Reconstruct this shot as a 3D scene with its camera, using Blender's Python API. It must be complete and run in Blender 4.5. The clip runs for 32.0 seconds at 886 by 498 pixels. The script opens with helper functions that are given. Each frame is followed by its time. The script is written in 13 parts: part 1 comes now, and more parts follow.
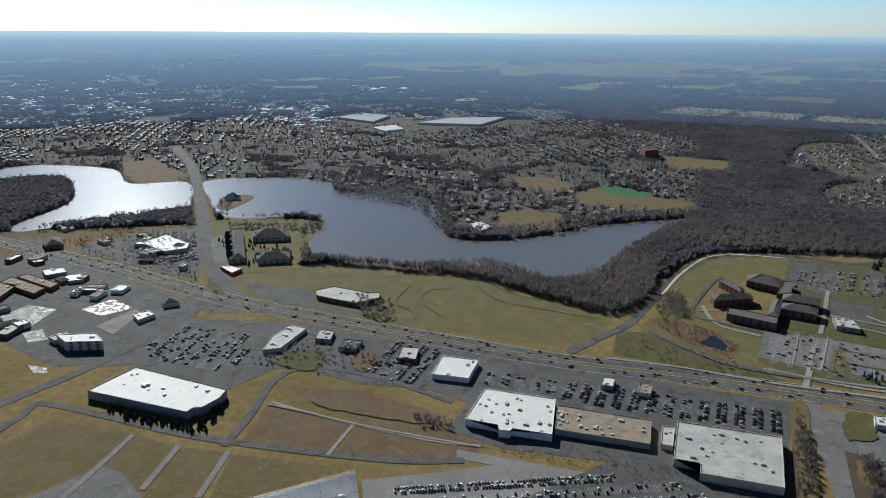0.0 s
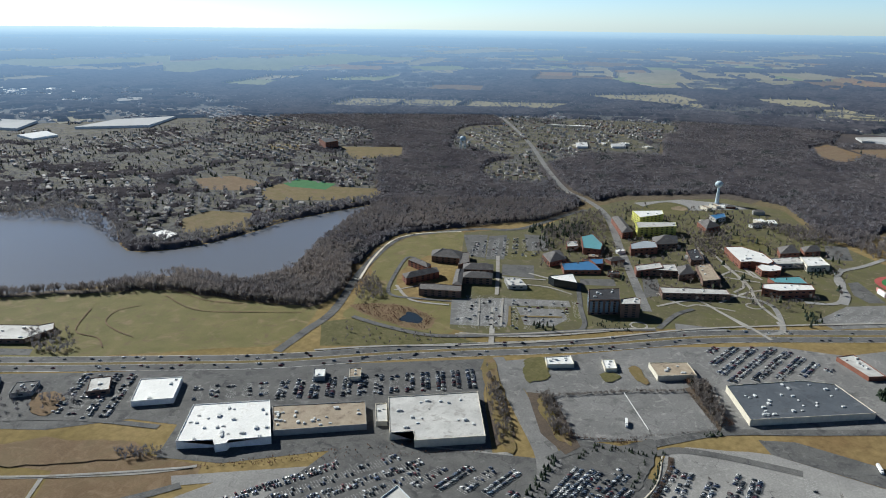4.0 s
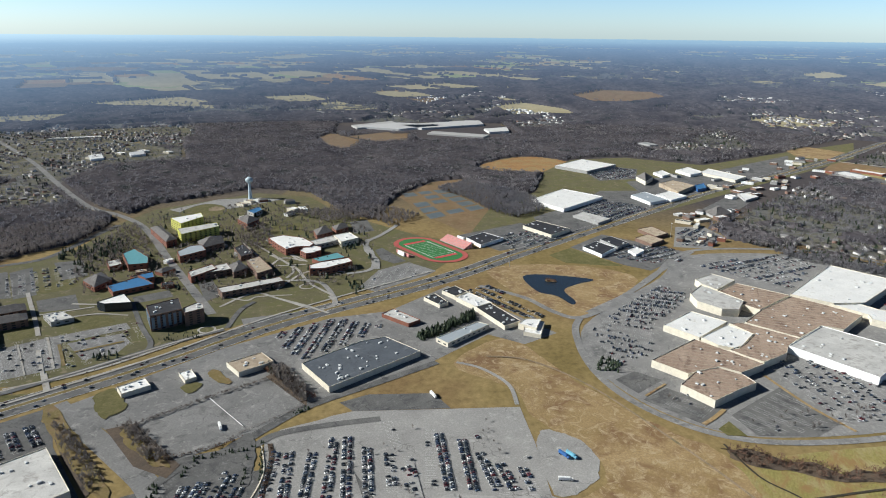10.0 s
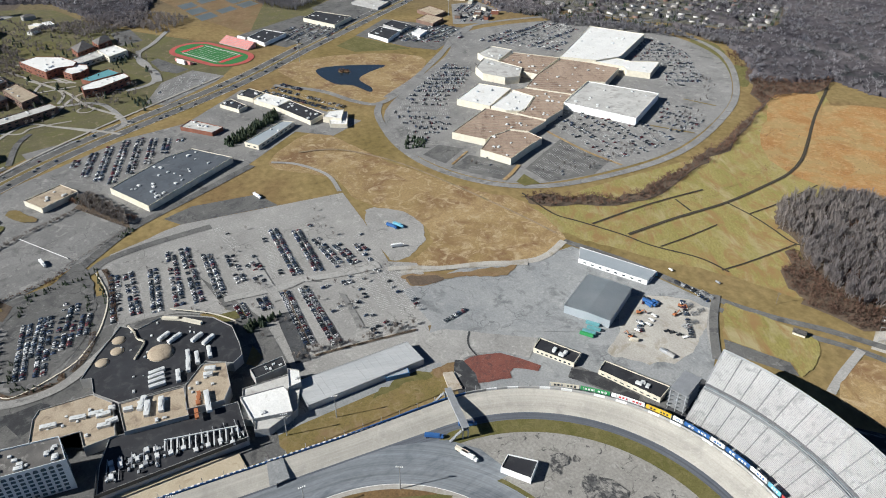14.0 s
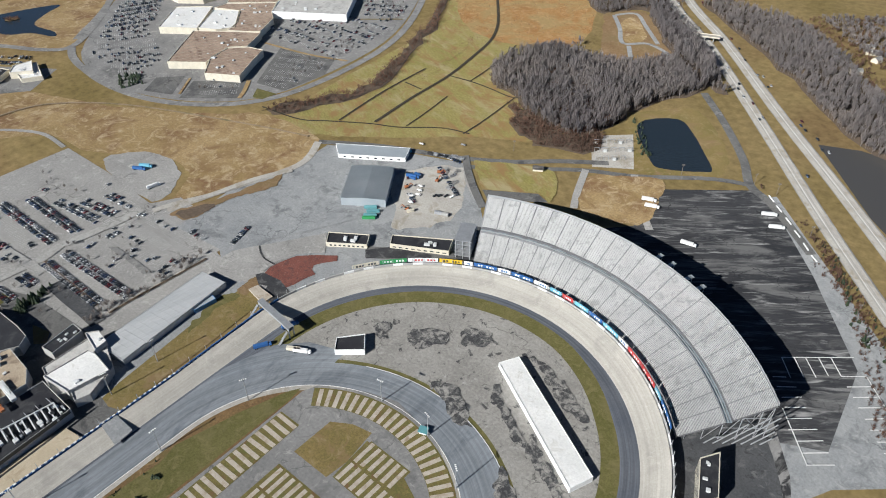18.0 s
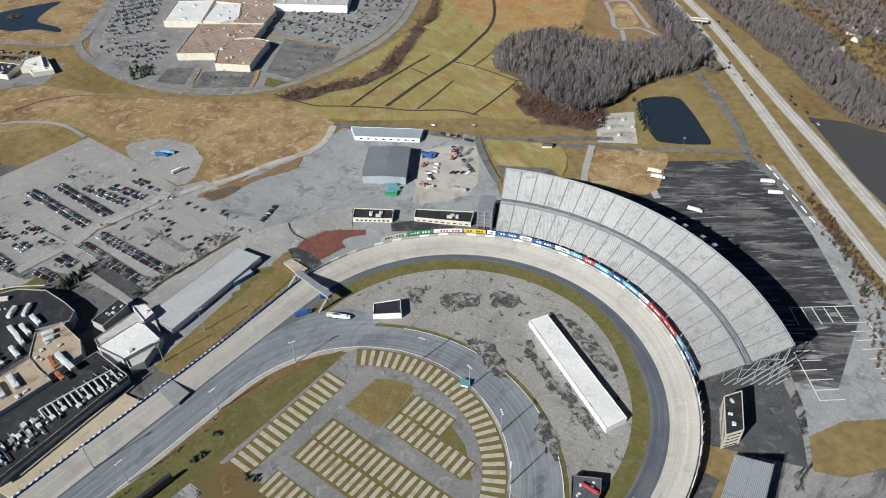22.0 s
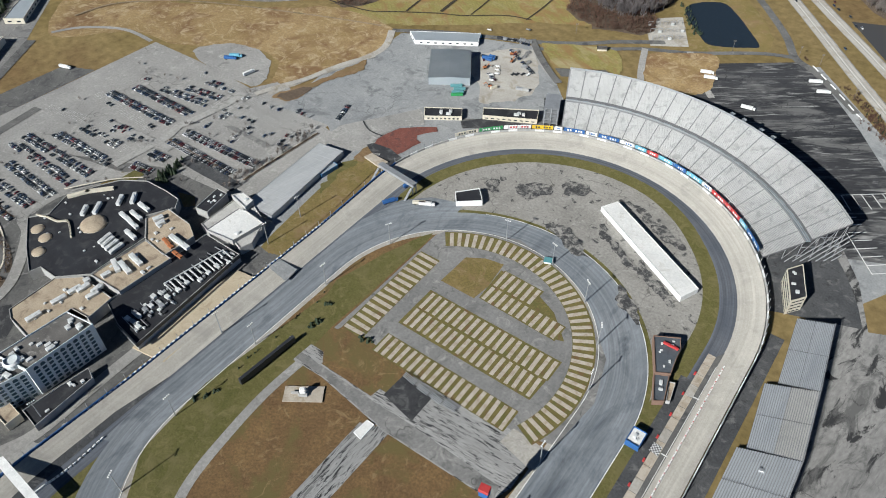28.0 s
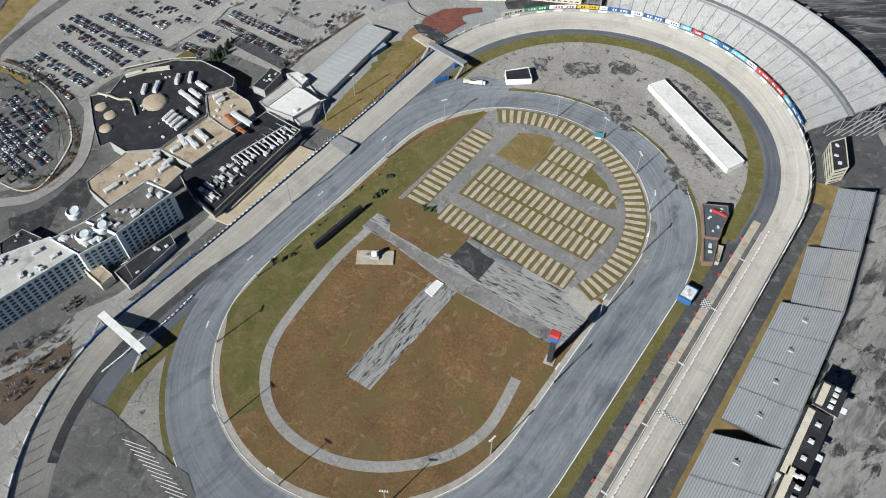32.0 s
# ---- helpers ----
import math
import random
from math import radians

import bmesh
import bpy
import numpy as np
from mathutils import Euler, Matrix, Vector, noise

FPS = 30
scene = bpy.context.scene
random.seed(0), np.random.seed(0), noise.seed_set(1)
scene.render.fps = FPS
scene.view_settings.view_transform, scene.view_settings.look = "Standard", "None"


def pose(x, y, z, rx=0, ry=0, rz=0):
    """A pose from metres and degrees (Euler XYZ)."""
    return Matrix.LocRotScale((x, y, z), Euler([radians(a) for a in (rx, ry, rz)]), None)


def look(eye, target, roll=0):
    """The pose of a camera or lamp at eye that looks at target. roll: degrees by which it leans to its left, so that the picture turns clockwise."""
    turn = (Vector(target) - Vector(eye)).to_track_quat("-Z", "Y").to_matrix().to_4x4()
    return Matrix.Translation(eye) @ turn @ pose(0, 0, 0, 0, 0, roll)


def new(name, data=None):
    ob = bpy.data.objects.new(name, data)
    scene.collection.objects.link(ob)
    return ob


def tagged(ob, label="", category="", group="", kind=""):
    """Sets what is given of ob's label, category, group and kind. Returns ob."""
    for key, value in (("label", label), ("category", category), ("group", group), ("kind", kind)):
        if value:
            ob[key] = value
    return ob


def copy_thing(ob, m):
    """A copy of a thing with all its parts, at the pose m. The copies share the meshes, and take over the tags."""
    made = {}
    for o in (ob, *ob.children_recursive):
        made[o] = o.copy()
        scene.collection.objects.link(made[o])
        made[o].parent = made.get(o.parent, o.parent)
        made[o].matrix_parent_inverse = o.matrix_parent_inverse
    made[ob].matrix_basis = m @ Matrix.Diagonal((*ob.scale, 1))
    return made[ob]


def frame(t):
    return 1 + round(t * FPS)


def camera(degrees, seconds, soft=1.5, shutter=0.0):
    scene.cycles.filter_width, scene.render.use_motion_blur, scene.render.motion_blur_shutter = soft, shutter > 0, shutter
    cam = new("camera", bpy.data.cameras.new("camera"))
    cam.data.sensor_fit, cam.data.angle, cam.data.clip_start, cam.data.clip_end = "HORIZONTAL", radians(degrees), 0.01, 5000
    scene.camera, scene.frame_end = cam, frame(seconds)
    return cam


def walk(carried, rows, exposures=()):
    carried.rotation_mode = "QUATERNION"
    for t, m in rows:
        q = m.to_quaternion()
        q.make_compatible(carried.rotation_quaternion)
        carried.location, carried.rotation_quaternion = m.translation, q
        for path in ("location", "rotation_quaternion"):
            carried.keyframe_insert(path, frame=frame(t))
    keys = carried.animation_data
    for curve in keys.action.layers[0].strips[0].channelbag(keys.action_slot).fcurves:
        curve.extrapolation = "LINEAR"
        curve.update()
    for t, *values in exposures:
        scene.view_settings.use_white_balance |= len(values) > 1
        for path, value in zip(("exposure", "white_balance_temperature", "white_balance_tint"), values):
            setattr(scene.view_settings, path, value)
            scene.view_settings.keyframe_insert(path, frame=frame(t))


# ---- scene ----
# ---- camera ----
cam = camera(63.38, 32.0, soft=1.0)


def aim(x, y, z, yaw, pitch, roll):
    """Heading to the left of +y, tilt and roll in degrees."""
    a, p = radians(yaw), radians(pitch)
    eye = Vector((x, y, z))
    ahead = Vector((-math.sin(a) * math.cos(p), math.cos(a) * math.cos(p), math.sin(p)))
    return look(eye, eye + ahead, roll)


PATH = [
    (0, 138.21, 70.14, 385.00, 146.88, -17.18, 0.42),
    (0.5, 138.88, 70.40, 385.90, 143.73, -17.22, 0.46),
    (1, 139.70, 70.55, 386.67, 140.02, -17.21, 0.52),
    (1.5, 140.43, 70.35, 387.25, 136.62, -17.19, 0.56),
    (2, 140.88, 70.01, 387.54, 133.45, -17.22, 0.65),
    (2.5, 140.86, 69.75, 387.67, 130.35, -17.26, 0.76),
    (3, 140.43, 69.81, 387.70, 127.46, -17.35, 0.50),
    (3.5, 140.25, 69.78, 387.34, 124.64, -17.40, 0.62),
    (5.5, 139.14, 69.80, 388.10, 112.52, -17.53, 0.42),
    (6, 138.89, 69.85, 388.47, 109.50, -17.50, 0.35),
    (6.5, 139.45, 70.14, 388.33, 105.90, -17.31, 0.36),
    (7, 140.74, 70.02, 387.95, 102.23, -17.10, 0.38),
    (7.5, 142.64, 69.30, 387.78, 99.69, -16.94, 0.45),
    (8, 145.23, 67.67, 388.02, 96.78, -16.84, 0.36),
    (8.5, 148.07, 65.06, 388.66, 93.59, -16.83, 0.41),
    (9, 150.91, 61.35, 389.31, 90.44, -16.83, 0.54),
    (9.5, 154.23, 56.69, 389.67, 87.33, -16.86, 0.61),
    (10, 158.08, 51.55, 389.55, 84.24, -16.91, 0.58),
    (10.5, 162.12, 46.27, 389.02, 81.19, -16.99, 0.59),
    (11, 166.17, 40.92, 388.43, 78.25, -17.05, 0.46),
    (11.5, 170.33, 35.20, 388.30, 75.56, -17.15, 0.41),
    (12, 174.84, 29.33, 388.44, 73.13, -17.95, 0.36),
    (12.5, 179.26, 23.62, 389.57, 70.95, -21.23, 0.21),
    (13, 183.46, 18.27, 391.08, 69.11, -25.21, -0.01),
    (13.5, 186.90, 13.18, 392.73, 67.41, -29.14, -0.22),
    (14, 189.62, 7.85, 394.28, 65.53, -32.81, -0.33),
    (14.5, 191.65, 2.10, 395.31, 62.47, -33.81, -0.32),
    (16.5, 196.76, -24.97, 394.48, 49.22, -38.22, -0.49),
    (17, 197.04, -31.66, 393.87, 46.21, -39.31, -0.49),
    (17.5, 197.32, -38.84, 393.44, 42.99, -39.27, -0.49),
    (18, 197.44, -46.21, 393.20, 39.76, -39.22, -0.55),
    (18.5, 197.08, -53.64, 393.25, 37.85, -39.20, -0.57),
    (19, 196.55, -61.08, 393.40, 37.60, -39.18, -0.58),
    (19.5, 195.99, -68.37, 393.60, 37.52, -39.19, -0.54),
    (20, 195.11, -75.38, 393.75, 37.46, -39.20, -0.61),
    (20.5, 193.99, -82.38, 393.92, 37.41, -39.22, -0.61),
    (21, 192.67, -89.45, 394.08, 37.36, -39.24, -0.62),
    (21.5, 191.23, -96.40, 394.12, 37.34, -39.24, -0.66),
    (22, 189.68, -103.35, 394.26, 37.29, -39.28, -0.65),
    (22.5, 187.86, -110.40, 394.49, 37.22, -39.29, -0.62),
    (23, 186.11, -117.31, 394.98, 37.17, -39.33, -0.62),
    (23.5, 184.47, -124.36, 395.74, 37.15, -39.38, -0.60),
    (24, 182.73, -131.45, 396.31, 37.09, -39.41, -0.55),
    (24.5, 180.93, -138.60, 396.63, 37.02, -39.44, -0.54),
    (26.5, 173.36, -166.93, 396.81, 36.90, -39.44, -0.52),
    (27, 171.35, -174.06, 396.94, 36.89, -40.82, -0.51),
    (27.5, 169.07, -180.73, 397.55, 36.92, -44.64, -0.58),
    (28, 166.71, -187.30, 398.36, 36.87, -44.91, -0.51),
    (28.5, 164.31, -193.86, 398.98, 36.81, -44.97, -0.50),
    (29, 162.03, -200.53, 399.47, 36.77, -44.98, -0.42),
    (29.5, 160.16, -207.45, 399.76, 36.74, -44.98, -0.42),
    (30, 158.60, -214.48, 399.65, 36.75, -44.93, -0.44),
    (30.5, 157.14, -221.66, 399.36, 36.75, -44.86, -0.47),
    (31, 155.82, -229.46, 399.10, 36.71, -45.57, -0.41),
    (31.5, 154.30, -236.91, 399.00, 36.72, -49.18, -0.51),
    (32, 152.60, -243.96, 398.96, 36.71, -52.16, -0.54),
]
walk(cam, [(r[0], aim(*r[1:])) for r in PATH], exposures=[(0.0, 0.01, 5960, 6), (3.0, 0.36, 6010, 6), (6.0, 0.57, 6140, 7), (9.0, 0.57, 6190, 7), (12.0, 0.53, 6160, 9), (14.0, 0.68, 6170, 9), (17.0, 0.56, 6140, 10), (20.0, 0.50, 6120, 9), (24.5, 0.44, 6100, 9), (28.0, 0.46, 6120, 8), (32.0, 0.49, 6100, 8)])

# ---- sun and sky ----
SUN_DIR = Vector((-0.15, -1.0, 0.60)).normalized()
world = bpy.data.worlds.new("sky")
scene.world = world
world.use_nodes = True
wn = world.node_tree
sky = wn.nodes.new("ShaderNodeTexSky")
sky.sky_type = "NISHITA"
sky.sun_disc = False
sky.sun_elevation = math.asin(SUN_DIR.z)
sky.sun_rotation = math.atan2(SUN_DIR.x, SUN_DIR.y)
sky.altitude = 100
sky.air_density, sky.dust_density, sky.ozone_density = 0.9, 0.3, 3.0
wn.nodes["Background"].inputs["Strength"].default_value = 0.040
tint = wn.nodes.new("ShaderNodeMix")
tint.data_type, tint.blend_type = "RGBA", "MULTIPLY"
tint.inputs[0].default_value = 1.0
tint.inputs[7].default_value = (0.82, 0.99, 1.26, 1)
wn.links.new(sky.outputs[0], tint.inputs[6])
veil = wn.nodes.new("ShaderNodeMix")
veil.data_type, veil.blend_type = "RGBA", "MULTIPLY"
veil.inputs[0].default_value = 1.0
aloft = wn.nodes.new("ShaderNodeSeparateXYZ")
wn.links.new(wn.nodes.new("ShaderNodeTexCoord").outputs["Generated"], aloft.inputs[0])
fade = wn.nodes.new("ShaderNodeValToRGB")
fade.color_ramp.elements[0].color, fade.color_ramp.elements[0].position = (2.55, 2.5, 2.46, 1), 0.0
fade.color_ramp.elements[1].color, fade.color_ramp.elements[1].position = (0.3, 0.3, 0.3, 1), 0.36
wn.links.new(aloft.outputs["Z"], fade.inputs[0])
wn.links.new(tint.outputs[2], veil.inputs[6])
wn.links.new(fade.outputs[0], veil.inputs[7])
wn.links.new(veil.outputs[2], wn.nodes["Background"].inputs[0])
sun = new("sun", bpy.data.lights.new("sun", "SUN"))
sun.data.energy, sun.data.angle, sun.data.color = 5.0, radians(0.53), (1.0, 0.965, 0.895)
sun.matrix_world = look(SUN_DIR * 600, (0, 0, 0))


# ---- materials ----
def nodes_of(name):
    m = bpy.data.materials.new(name)
    m.use_nodes = True
    return m, m.node_tree.nodes, m.node_tree.links, m.node_tree.nodes["Principled BSDF"]


def noise_at(nt, lk, scale, detail=3.0, rough=0.6, coord="Position", stretch=None, distort=0.0):
    if coord == "Position":
        src = nt.new("ShaderNodeNewGeometry").outputs["Position"]
    elif coord == "UV":
        src = nt.new("ShaderNodeTexCoord").outputs["UV"]
    else:
        src = nt.new("ShaderNodeTexCoord").outputs["Object"]
    if stretch:
        if len(stretch) > 3:
            turn = nt.new("ShaderNodeMapping")
            turn.inputs["Rotation"].default_value = (0, 0, radians(stretch[3]))
            lk.new(src, turn.inputs[0])
            src = turn.outputs[0]
        mp = nt.new("ShaderNodeMapping")
        mp.inputs["Scale"].default_value = stretch[:3]
        lk.new(src, mp.inputs[0])
        src = mp.outputs[0]
    n = nt.new("ShaderNodeTexNoise")
    n.inputs["Scale"].default_value = scale
    n.inputs["Detail"].default_value = detail
    n.inputs["Roughness"].default_value = rough
    n.inputs["Distortion"].default_value = distort
    lk.new(src, n.inputs["Vector"])
    return n.outputs["Fac"]


def ramp(nt, lk, fac, stops, mode="LINEAR"):
    r = nt.new("ShaderNodeValToRGB")
    r.color_ramp.interpolation = mode
    e = r.color_ramp.elements
    while len(e) > 1:
        e.remove(e[0])
    e[0].position, e[0].color = stops[0][0], (*stops[0][1], 1)
    for p, c in stops[1:]:
        k = e.new(p)
        k.color = (*c, 1)
    lk.new(fac, r.inputs[0])
    return r.outputs[0]


def mixed(nt, lk, fac, a, b, mode="MIX"):
    m = nt.new("ShaderNodeMix")
    m.data_type, m.blend_type = "RGBA", mode
    if isinstance(fac, float):
        m.inputs[0].default_value = fac
    else:
        lk.new(fac, m.inputs[0])
    for sock, v in ((m.inputs[6], a), (m.inputs[7], b)):
        if isinstance(v, tuple):
            sock.default_value = (*v, 1)
        else:
            lk.new(v, sock)
    return m.outputs[2]


def bumped(nt, lk, bsdf, fac, strength, dist):
    b = nt.new("ShaderNodeBump")
    b.inputs["Strength"].default_value, b.inputs["Distance"].default_value = strength, dist
    lk.new(fac, b.inputs["Height"])
    lk.new(b.outputs[0], bsdf.inputs["Normal"])


def surface(name, a, b, big=30.0, small=2.0, rough=0.85, metal=0.0, dirt=None, dirt_size=12.0, dirt_cut=(0.52, 0.66), bump=0.15,
            stretch=None, coord="Position", tint=0.0, spec=None, cracks=0.0, crack_tone=0.55, dirt2=None, dirt2_size=7.0, dirt2_cut=(0.55, 0.68), grain=(0.84, 1.13)):
    """Two colours mixed at a large size (metres), grain at a small size, and patches of dirt."""
    m, nt, lk, bs = nodes_of(name)
    f1 = noise_at(nt, lk, 1 / big, 5, 0.62, coord, stretch)
    f2 = noise_at(nt, lk, 1 / small, 3, 0.7, coord, stretch)
    c = ramp(nt, lk, f1, [(0.32, a), (0.68, b)])
    g = ramp(nt, lk, f2, [(0.25, (grain[0],) * 3), (0.75, (grain[1],) * 3)])
    c = mixed(nt, lk, 0.8, c, g, "MULTIPLY")
    if dirt:
        f3 = noise_at(nt, lk, 1 / dirt_size, 6, 0.65, coord, stretch, 0.6)
        k = ramp(nt, lk, f3, [(dirt_cut[0], (0, 0, 0)), (dirt_cut[1], (1, 1, 1))])
        c = mixed(nt, lk, k, c, dirt)
    if dirt2:
        f4 = noise_at(nt, lk, 1 / dirt2_size, 7, 0.72, coord, stretch, 1.2)
        c = mixed(nt, lk, ramp(nt, lk, f4, [(dirt2_cut[0], (0, 0, 0)), (dirt2_cut[1], (1, 1, 1))]), c, dirt2)
    if cracks:
        vo = nt.new("ShaderNodeTexVoronoi")
        vo.feature = "DISTANCE_TO_EDGE"
        vo.inputs["Scale"].default_value = 1 / cracks
        wob = nt.new("ShaderNodeTexNoise")
        wob.inputs["Scale"].default_value = 1.6 / cracks
        wob.inputs["Detail"].default_value = 5
        geo = nt.new("ShaderNodeNewGeometry").outputs["Position"]
        lk.new(geo, wob.inputs["Vector"])
        mul = nt.new("ShaderNodeVectorMath")
        mul.operation = "MULTIPLY_ADD"
        mul.inputs[1].default_value = (cracks * 0.9,) * 3
        lk.new(wob.outputs["Color"], mul.inputs[0])
        lk.new(geo, mul.inputs[2])
        lk.new(mul.outputs[0], vo.inputs["Vector"])
        ck = ramp(nt, lk, vo.outputs["Distance"], [(0.0, (1, 1, 1)), (0.006, (1, 1, 1)), (0.022, (0, 0, 0))])
        some = ramp(nt, lk, noise_at(nt, lk, 0.6 / cracks, 3), [(0.48, (0, 0, 0)), (0.62, (0.8, 0.8, 0.8))])
        ck = mixed(nt, lk, 1.0, ck, some, "MULTIPLY")
        c = mixed(nt, lk, ck, c, tuple(v * crack_tone for v in a))
    if tint:
        oi = nt.new("ShaderNodeObjectInfo")
        t = ramp(nt, lk, oi.outputs["Random"], [(0, (1 - tint,) * 3), (1, (1 + tint,) * 3)])
        c = mixed(nt, lk, 1.0, c, t, "MULTIPLY")
    lk.new(c, bs.inputs["Base Color"])
    bs.inputs["Roughness"].default_value, bs.inputs["Metallic"].default_value = rough, metal
    bs.inputs["Diffuse Roughness"].default_value = 0.3 if rough > 0.84 else 0.0
    bs.inputs["Specular IOR Level"].default_value = spec if spec is not None else (0.3 if rough > 0.84 else 0.5)
    if bump:
        bumped(nt, lk, bs, f2, bump, 0.3 * small)
    return m


def palette(name, colours, rough=0.6, metal=0.0, island=True, grain=1.5, coat=0.0):
    """One of several colours for each piece."""
    m, nt, lk, bs = nodes_of(name)
    src = nt.new("ShaderNodeNewGeometry").outputs["Random Per Island"] if island else nt.new("ShaderNodeObjectInfo").outputs["Random"]
    n = len(colours)
    c = ramp(nt, lk, src, [(i / n, col) for i, col in enumerate(colours)], "CONSTANT")
    f = noise_at(nt, lk, 1 / grain, 3)
    c = mixed(nt, lk, 0.5, c, ramp(nt, lk, f, [(0.3, (0.8,) * 3), (0.7, (1.15,) * 3)]), "MULTIPLY")
    lk.new(c, bs.inputs["Base Color"])
    bs.inputs["Roughness"].default_value, bs.inputs["Metallic"].default_value = rough, metal
    bs.inputs["Coat Weight"].default_value = coat
    return m


def plain(name, c, rough=0.6, metal=0.0, grain=0.8):
    return surface(name, tuple(v * 0.88 for v in c), tuple(v * 1.1 for v in c), 6.0, grain, rough, metal, bump=0.05)


ASPHALT = surface("asphalt", (0.098, 0.097, 0.094), (0.155, 0.151, 0.144), 35, 1.6, 0.9, dirt=(0.063, 0.063, 0.064), dirt_size=18, bump=0.1, cracks=30, dirt2=(0.218, 0.213, 0.205), dirt2_size=9, dirt2_cut=(0.56, 0.7), grain=(0.72, 1.22))
LOT = surface("parking lot asphalt", (0.245, 0.238, 0.226), (0.335, 0.325, 0.307), 60, 2.0, 0.92, dirt=(0.2, 0.195, 0.188), dirt_size=22, dirt_cut=(0.62, 0.74), cracks=26, dirt2=(0.41, 0.40, 0.375), dirt2_size=9, dirt2_cut=(0.55, 0.7), grain=(0.72, 1.22))
INNER = surface("stained infield asphalt", (0.215, 0.205, 0.188), (0.31, 0.297, 0.272), 40, 2.0, 0.92, dirt=(0.065, 0.064, 0.064), dirt_size=8, dirt_cut=(0.60, 0.66), cracks=18, crack_tone=0.35, dirt2=(0.36, 0.35, 0.325), dirt2_size=7, dirt2_cut=(0.57, 0.7), grain=(0.66, 1.28))
STAINED = surface("pale asphalt with black stains", (0.205, 0.20, 0.193), (0.275, 0.268, 0.256), 45, 2.0, 0.92, dirt=(0.032, 0.032, 0.033), dirt_size=11, dirt_cut=(0.535, 0.59), cracks=20, crack_tone=0.25, dirt2=(0.115, 0.113, 0.11), dirt2_size=16, dirt2_cut=(0.50, 0.62), stretch=(1, 0.35, 1, 12), grain=(0.7, 1.25))
STREAK = surface("weathered streaked asphalt", (0.25, 0.248, 0.242), (0.34, 0.335, 0.325), 30, 1.5, 0.92, dirt=(0.035, 0.035, 0.037), dirt_size=1.3, dirt_cut=(0.535, 0.575), stretch=(1, 0.13, 1), dirt2=(0.15, 0.148, 0.145), dirt2_size=1.8, dirt2_cut=(0.54, 0.60), grain=(0.7, 1.25))
STREAK_X = surface("streaked asphalt of the cross road", (0.27, 0.266, 0.258), (0.35, 0.344, 0.332), 30, 1.5, 0.92, dirt=(0.04, 0.04, 0.042), dirt_size=1.2, dirt_cut=(0.55, 0.59), stretch=(0.13, 1, 1, -4), dirt2=(0.17, 0.168, 0.163), dirt2_size=1.8, dirt2_cut=(0.55, 0.61), grain=(0.7, 1.25))
PAD_GRASS = surface("olive and brown grass between pads", (0.118, 0.100, 0.034), (0.168, 0.138, 0.048), 9, 1.0, 0.95, dirt=(0.14, 0.086, 0.040), dirt_size=8, dirt_cut=(0.54, 0.64), bump=0.3, dirt2=(0.105, 0.104, 0.032), dirt2_size=6, dirt2_cut=(0.50, 0.62), grain=(0.6, 1.35))
WET, _n, _l, _b = nodes_of("wet broken concrete")
_w = noise_at(_n, _l, 1 / 9, 6, 0.7, distort=0.8)
_l.new(ramp(_n, _l, _w, [(0.48, (0.30, 0.29, 0.27)), (0.54, (0.12, 0.118, 0.115))]), _b.inputs["Base Color"])
_l.new(ramp(_n, _l, _w, [(0.50, (0.9, 0.9, 0.9)), (0.55, (0.2, 0.2, 0.2))]), _b.inputs["Roughness"])
INFIELD = surface("brown infield grass", (0.122, 0.072, 0.034), (0.182, 0.115, 0.050), 26, 1.6, 0.95, dirt=(0.128, 0.100, 0.038), dirt_size=34, dirt_cut=(0.50, 0.62), bump=0.4, dirt2=(0.25, 0.175, 0.09), dirt2_size=11, dirt2_cut=(0.57, 0.70), grain=(0.55, 1.4))
MUD_WATER, _n, _l, _b = nodes_of("muddy brown water")
_b.inputs["Base Color"].default_value = (0.075, 0.072, 0.068, 1)
_b.inputs["Roughness"].default_value = 0.25
bumped(_n, _l, _b, noise_at(_n, _l, 1 / 5, 4, 0.7), 0.3, 0.3)
TERRACE = surface("tan terrace concrete", (0.43, 0.36, 0.255), (0.50, 0.43, 0.32), 14, 1.0, 0.9, dirt=(0.37, 0.30, 0.21), dirt_size=7)
# Darker copy of the bleacher metal: shade between seat rows put into colour.
SHADED_TREAD = surface("shaded bleacher treads", (0.25, 0.255, 0.26), (0.30, 0.305, 0.31), 14, 0.9, 0.7, 0.1)
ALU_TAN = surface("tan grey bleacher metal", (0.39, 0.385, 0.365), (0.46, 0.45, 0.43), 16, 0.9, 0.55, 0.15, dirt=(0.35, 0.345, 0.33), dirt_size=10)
DITCH = plain("dark ditch mud", (0.045, 0.038, 0.026), 0.95)
LOT_OLD = surface("old dark asphalt", (0.020, 0.021, 0.024), (0.050, 0.050, 0.053), 45, 1.6, 0.9, dirt=(0.28, 0.277, 0.27), dirt_size=5.5, dirt_cut=(0.53, 0.69), stretch=(0.16, 1, 1, -36), cracks=22, crack_tone=0.4, dirt2=(0.12, 0.119, 0.117), dirt2_size=22, dirt2_cut=(0.50, 0.62), grain=(0.55, 1.45))
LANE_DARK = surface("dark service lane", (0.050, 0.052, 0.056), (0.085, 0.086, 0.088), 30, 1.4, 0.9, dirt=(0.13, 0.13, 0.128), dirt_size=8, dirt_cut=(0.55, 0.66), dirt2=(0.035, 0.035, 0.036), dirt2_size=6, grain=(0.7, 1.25))
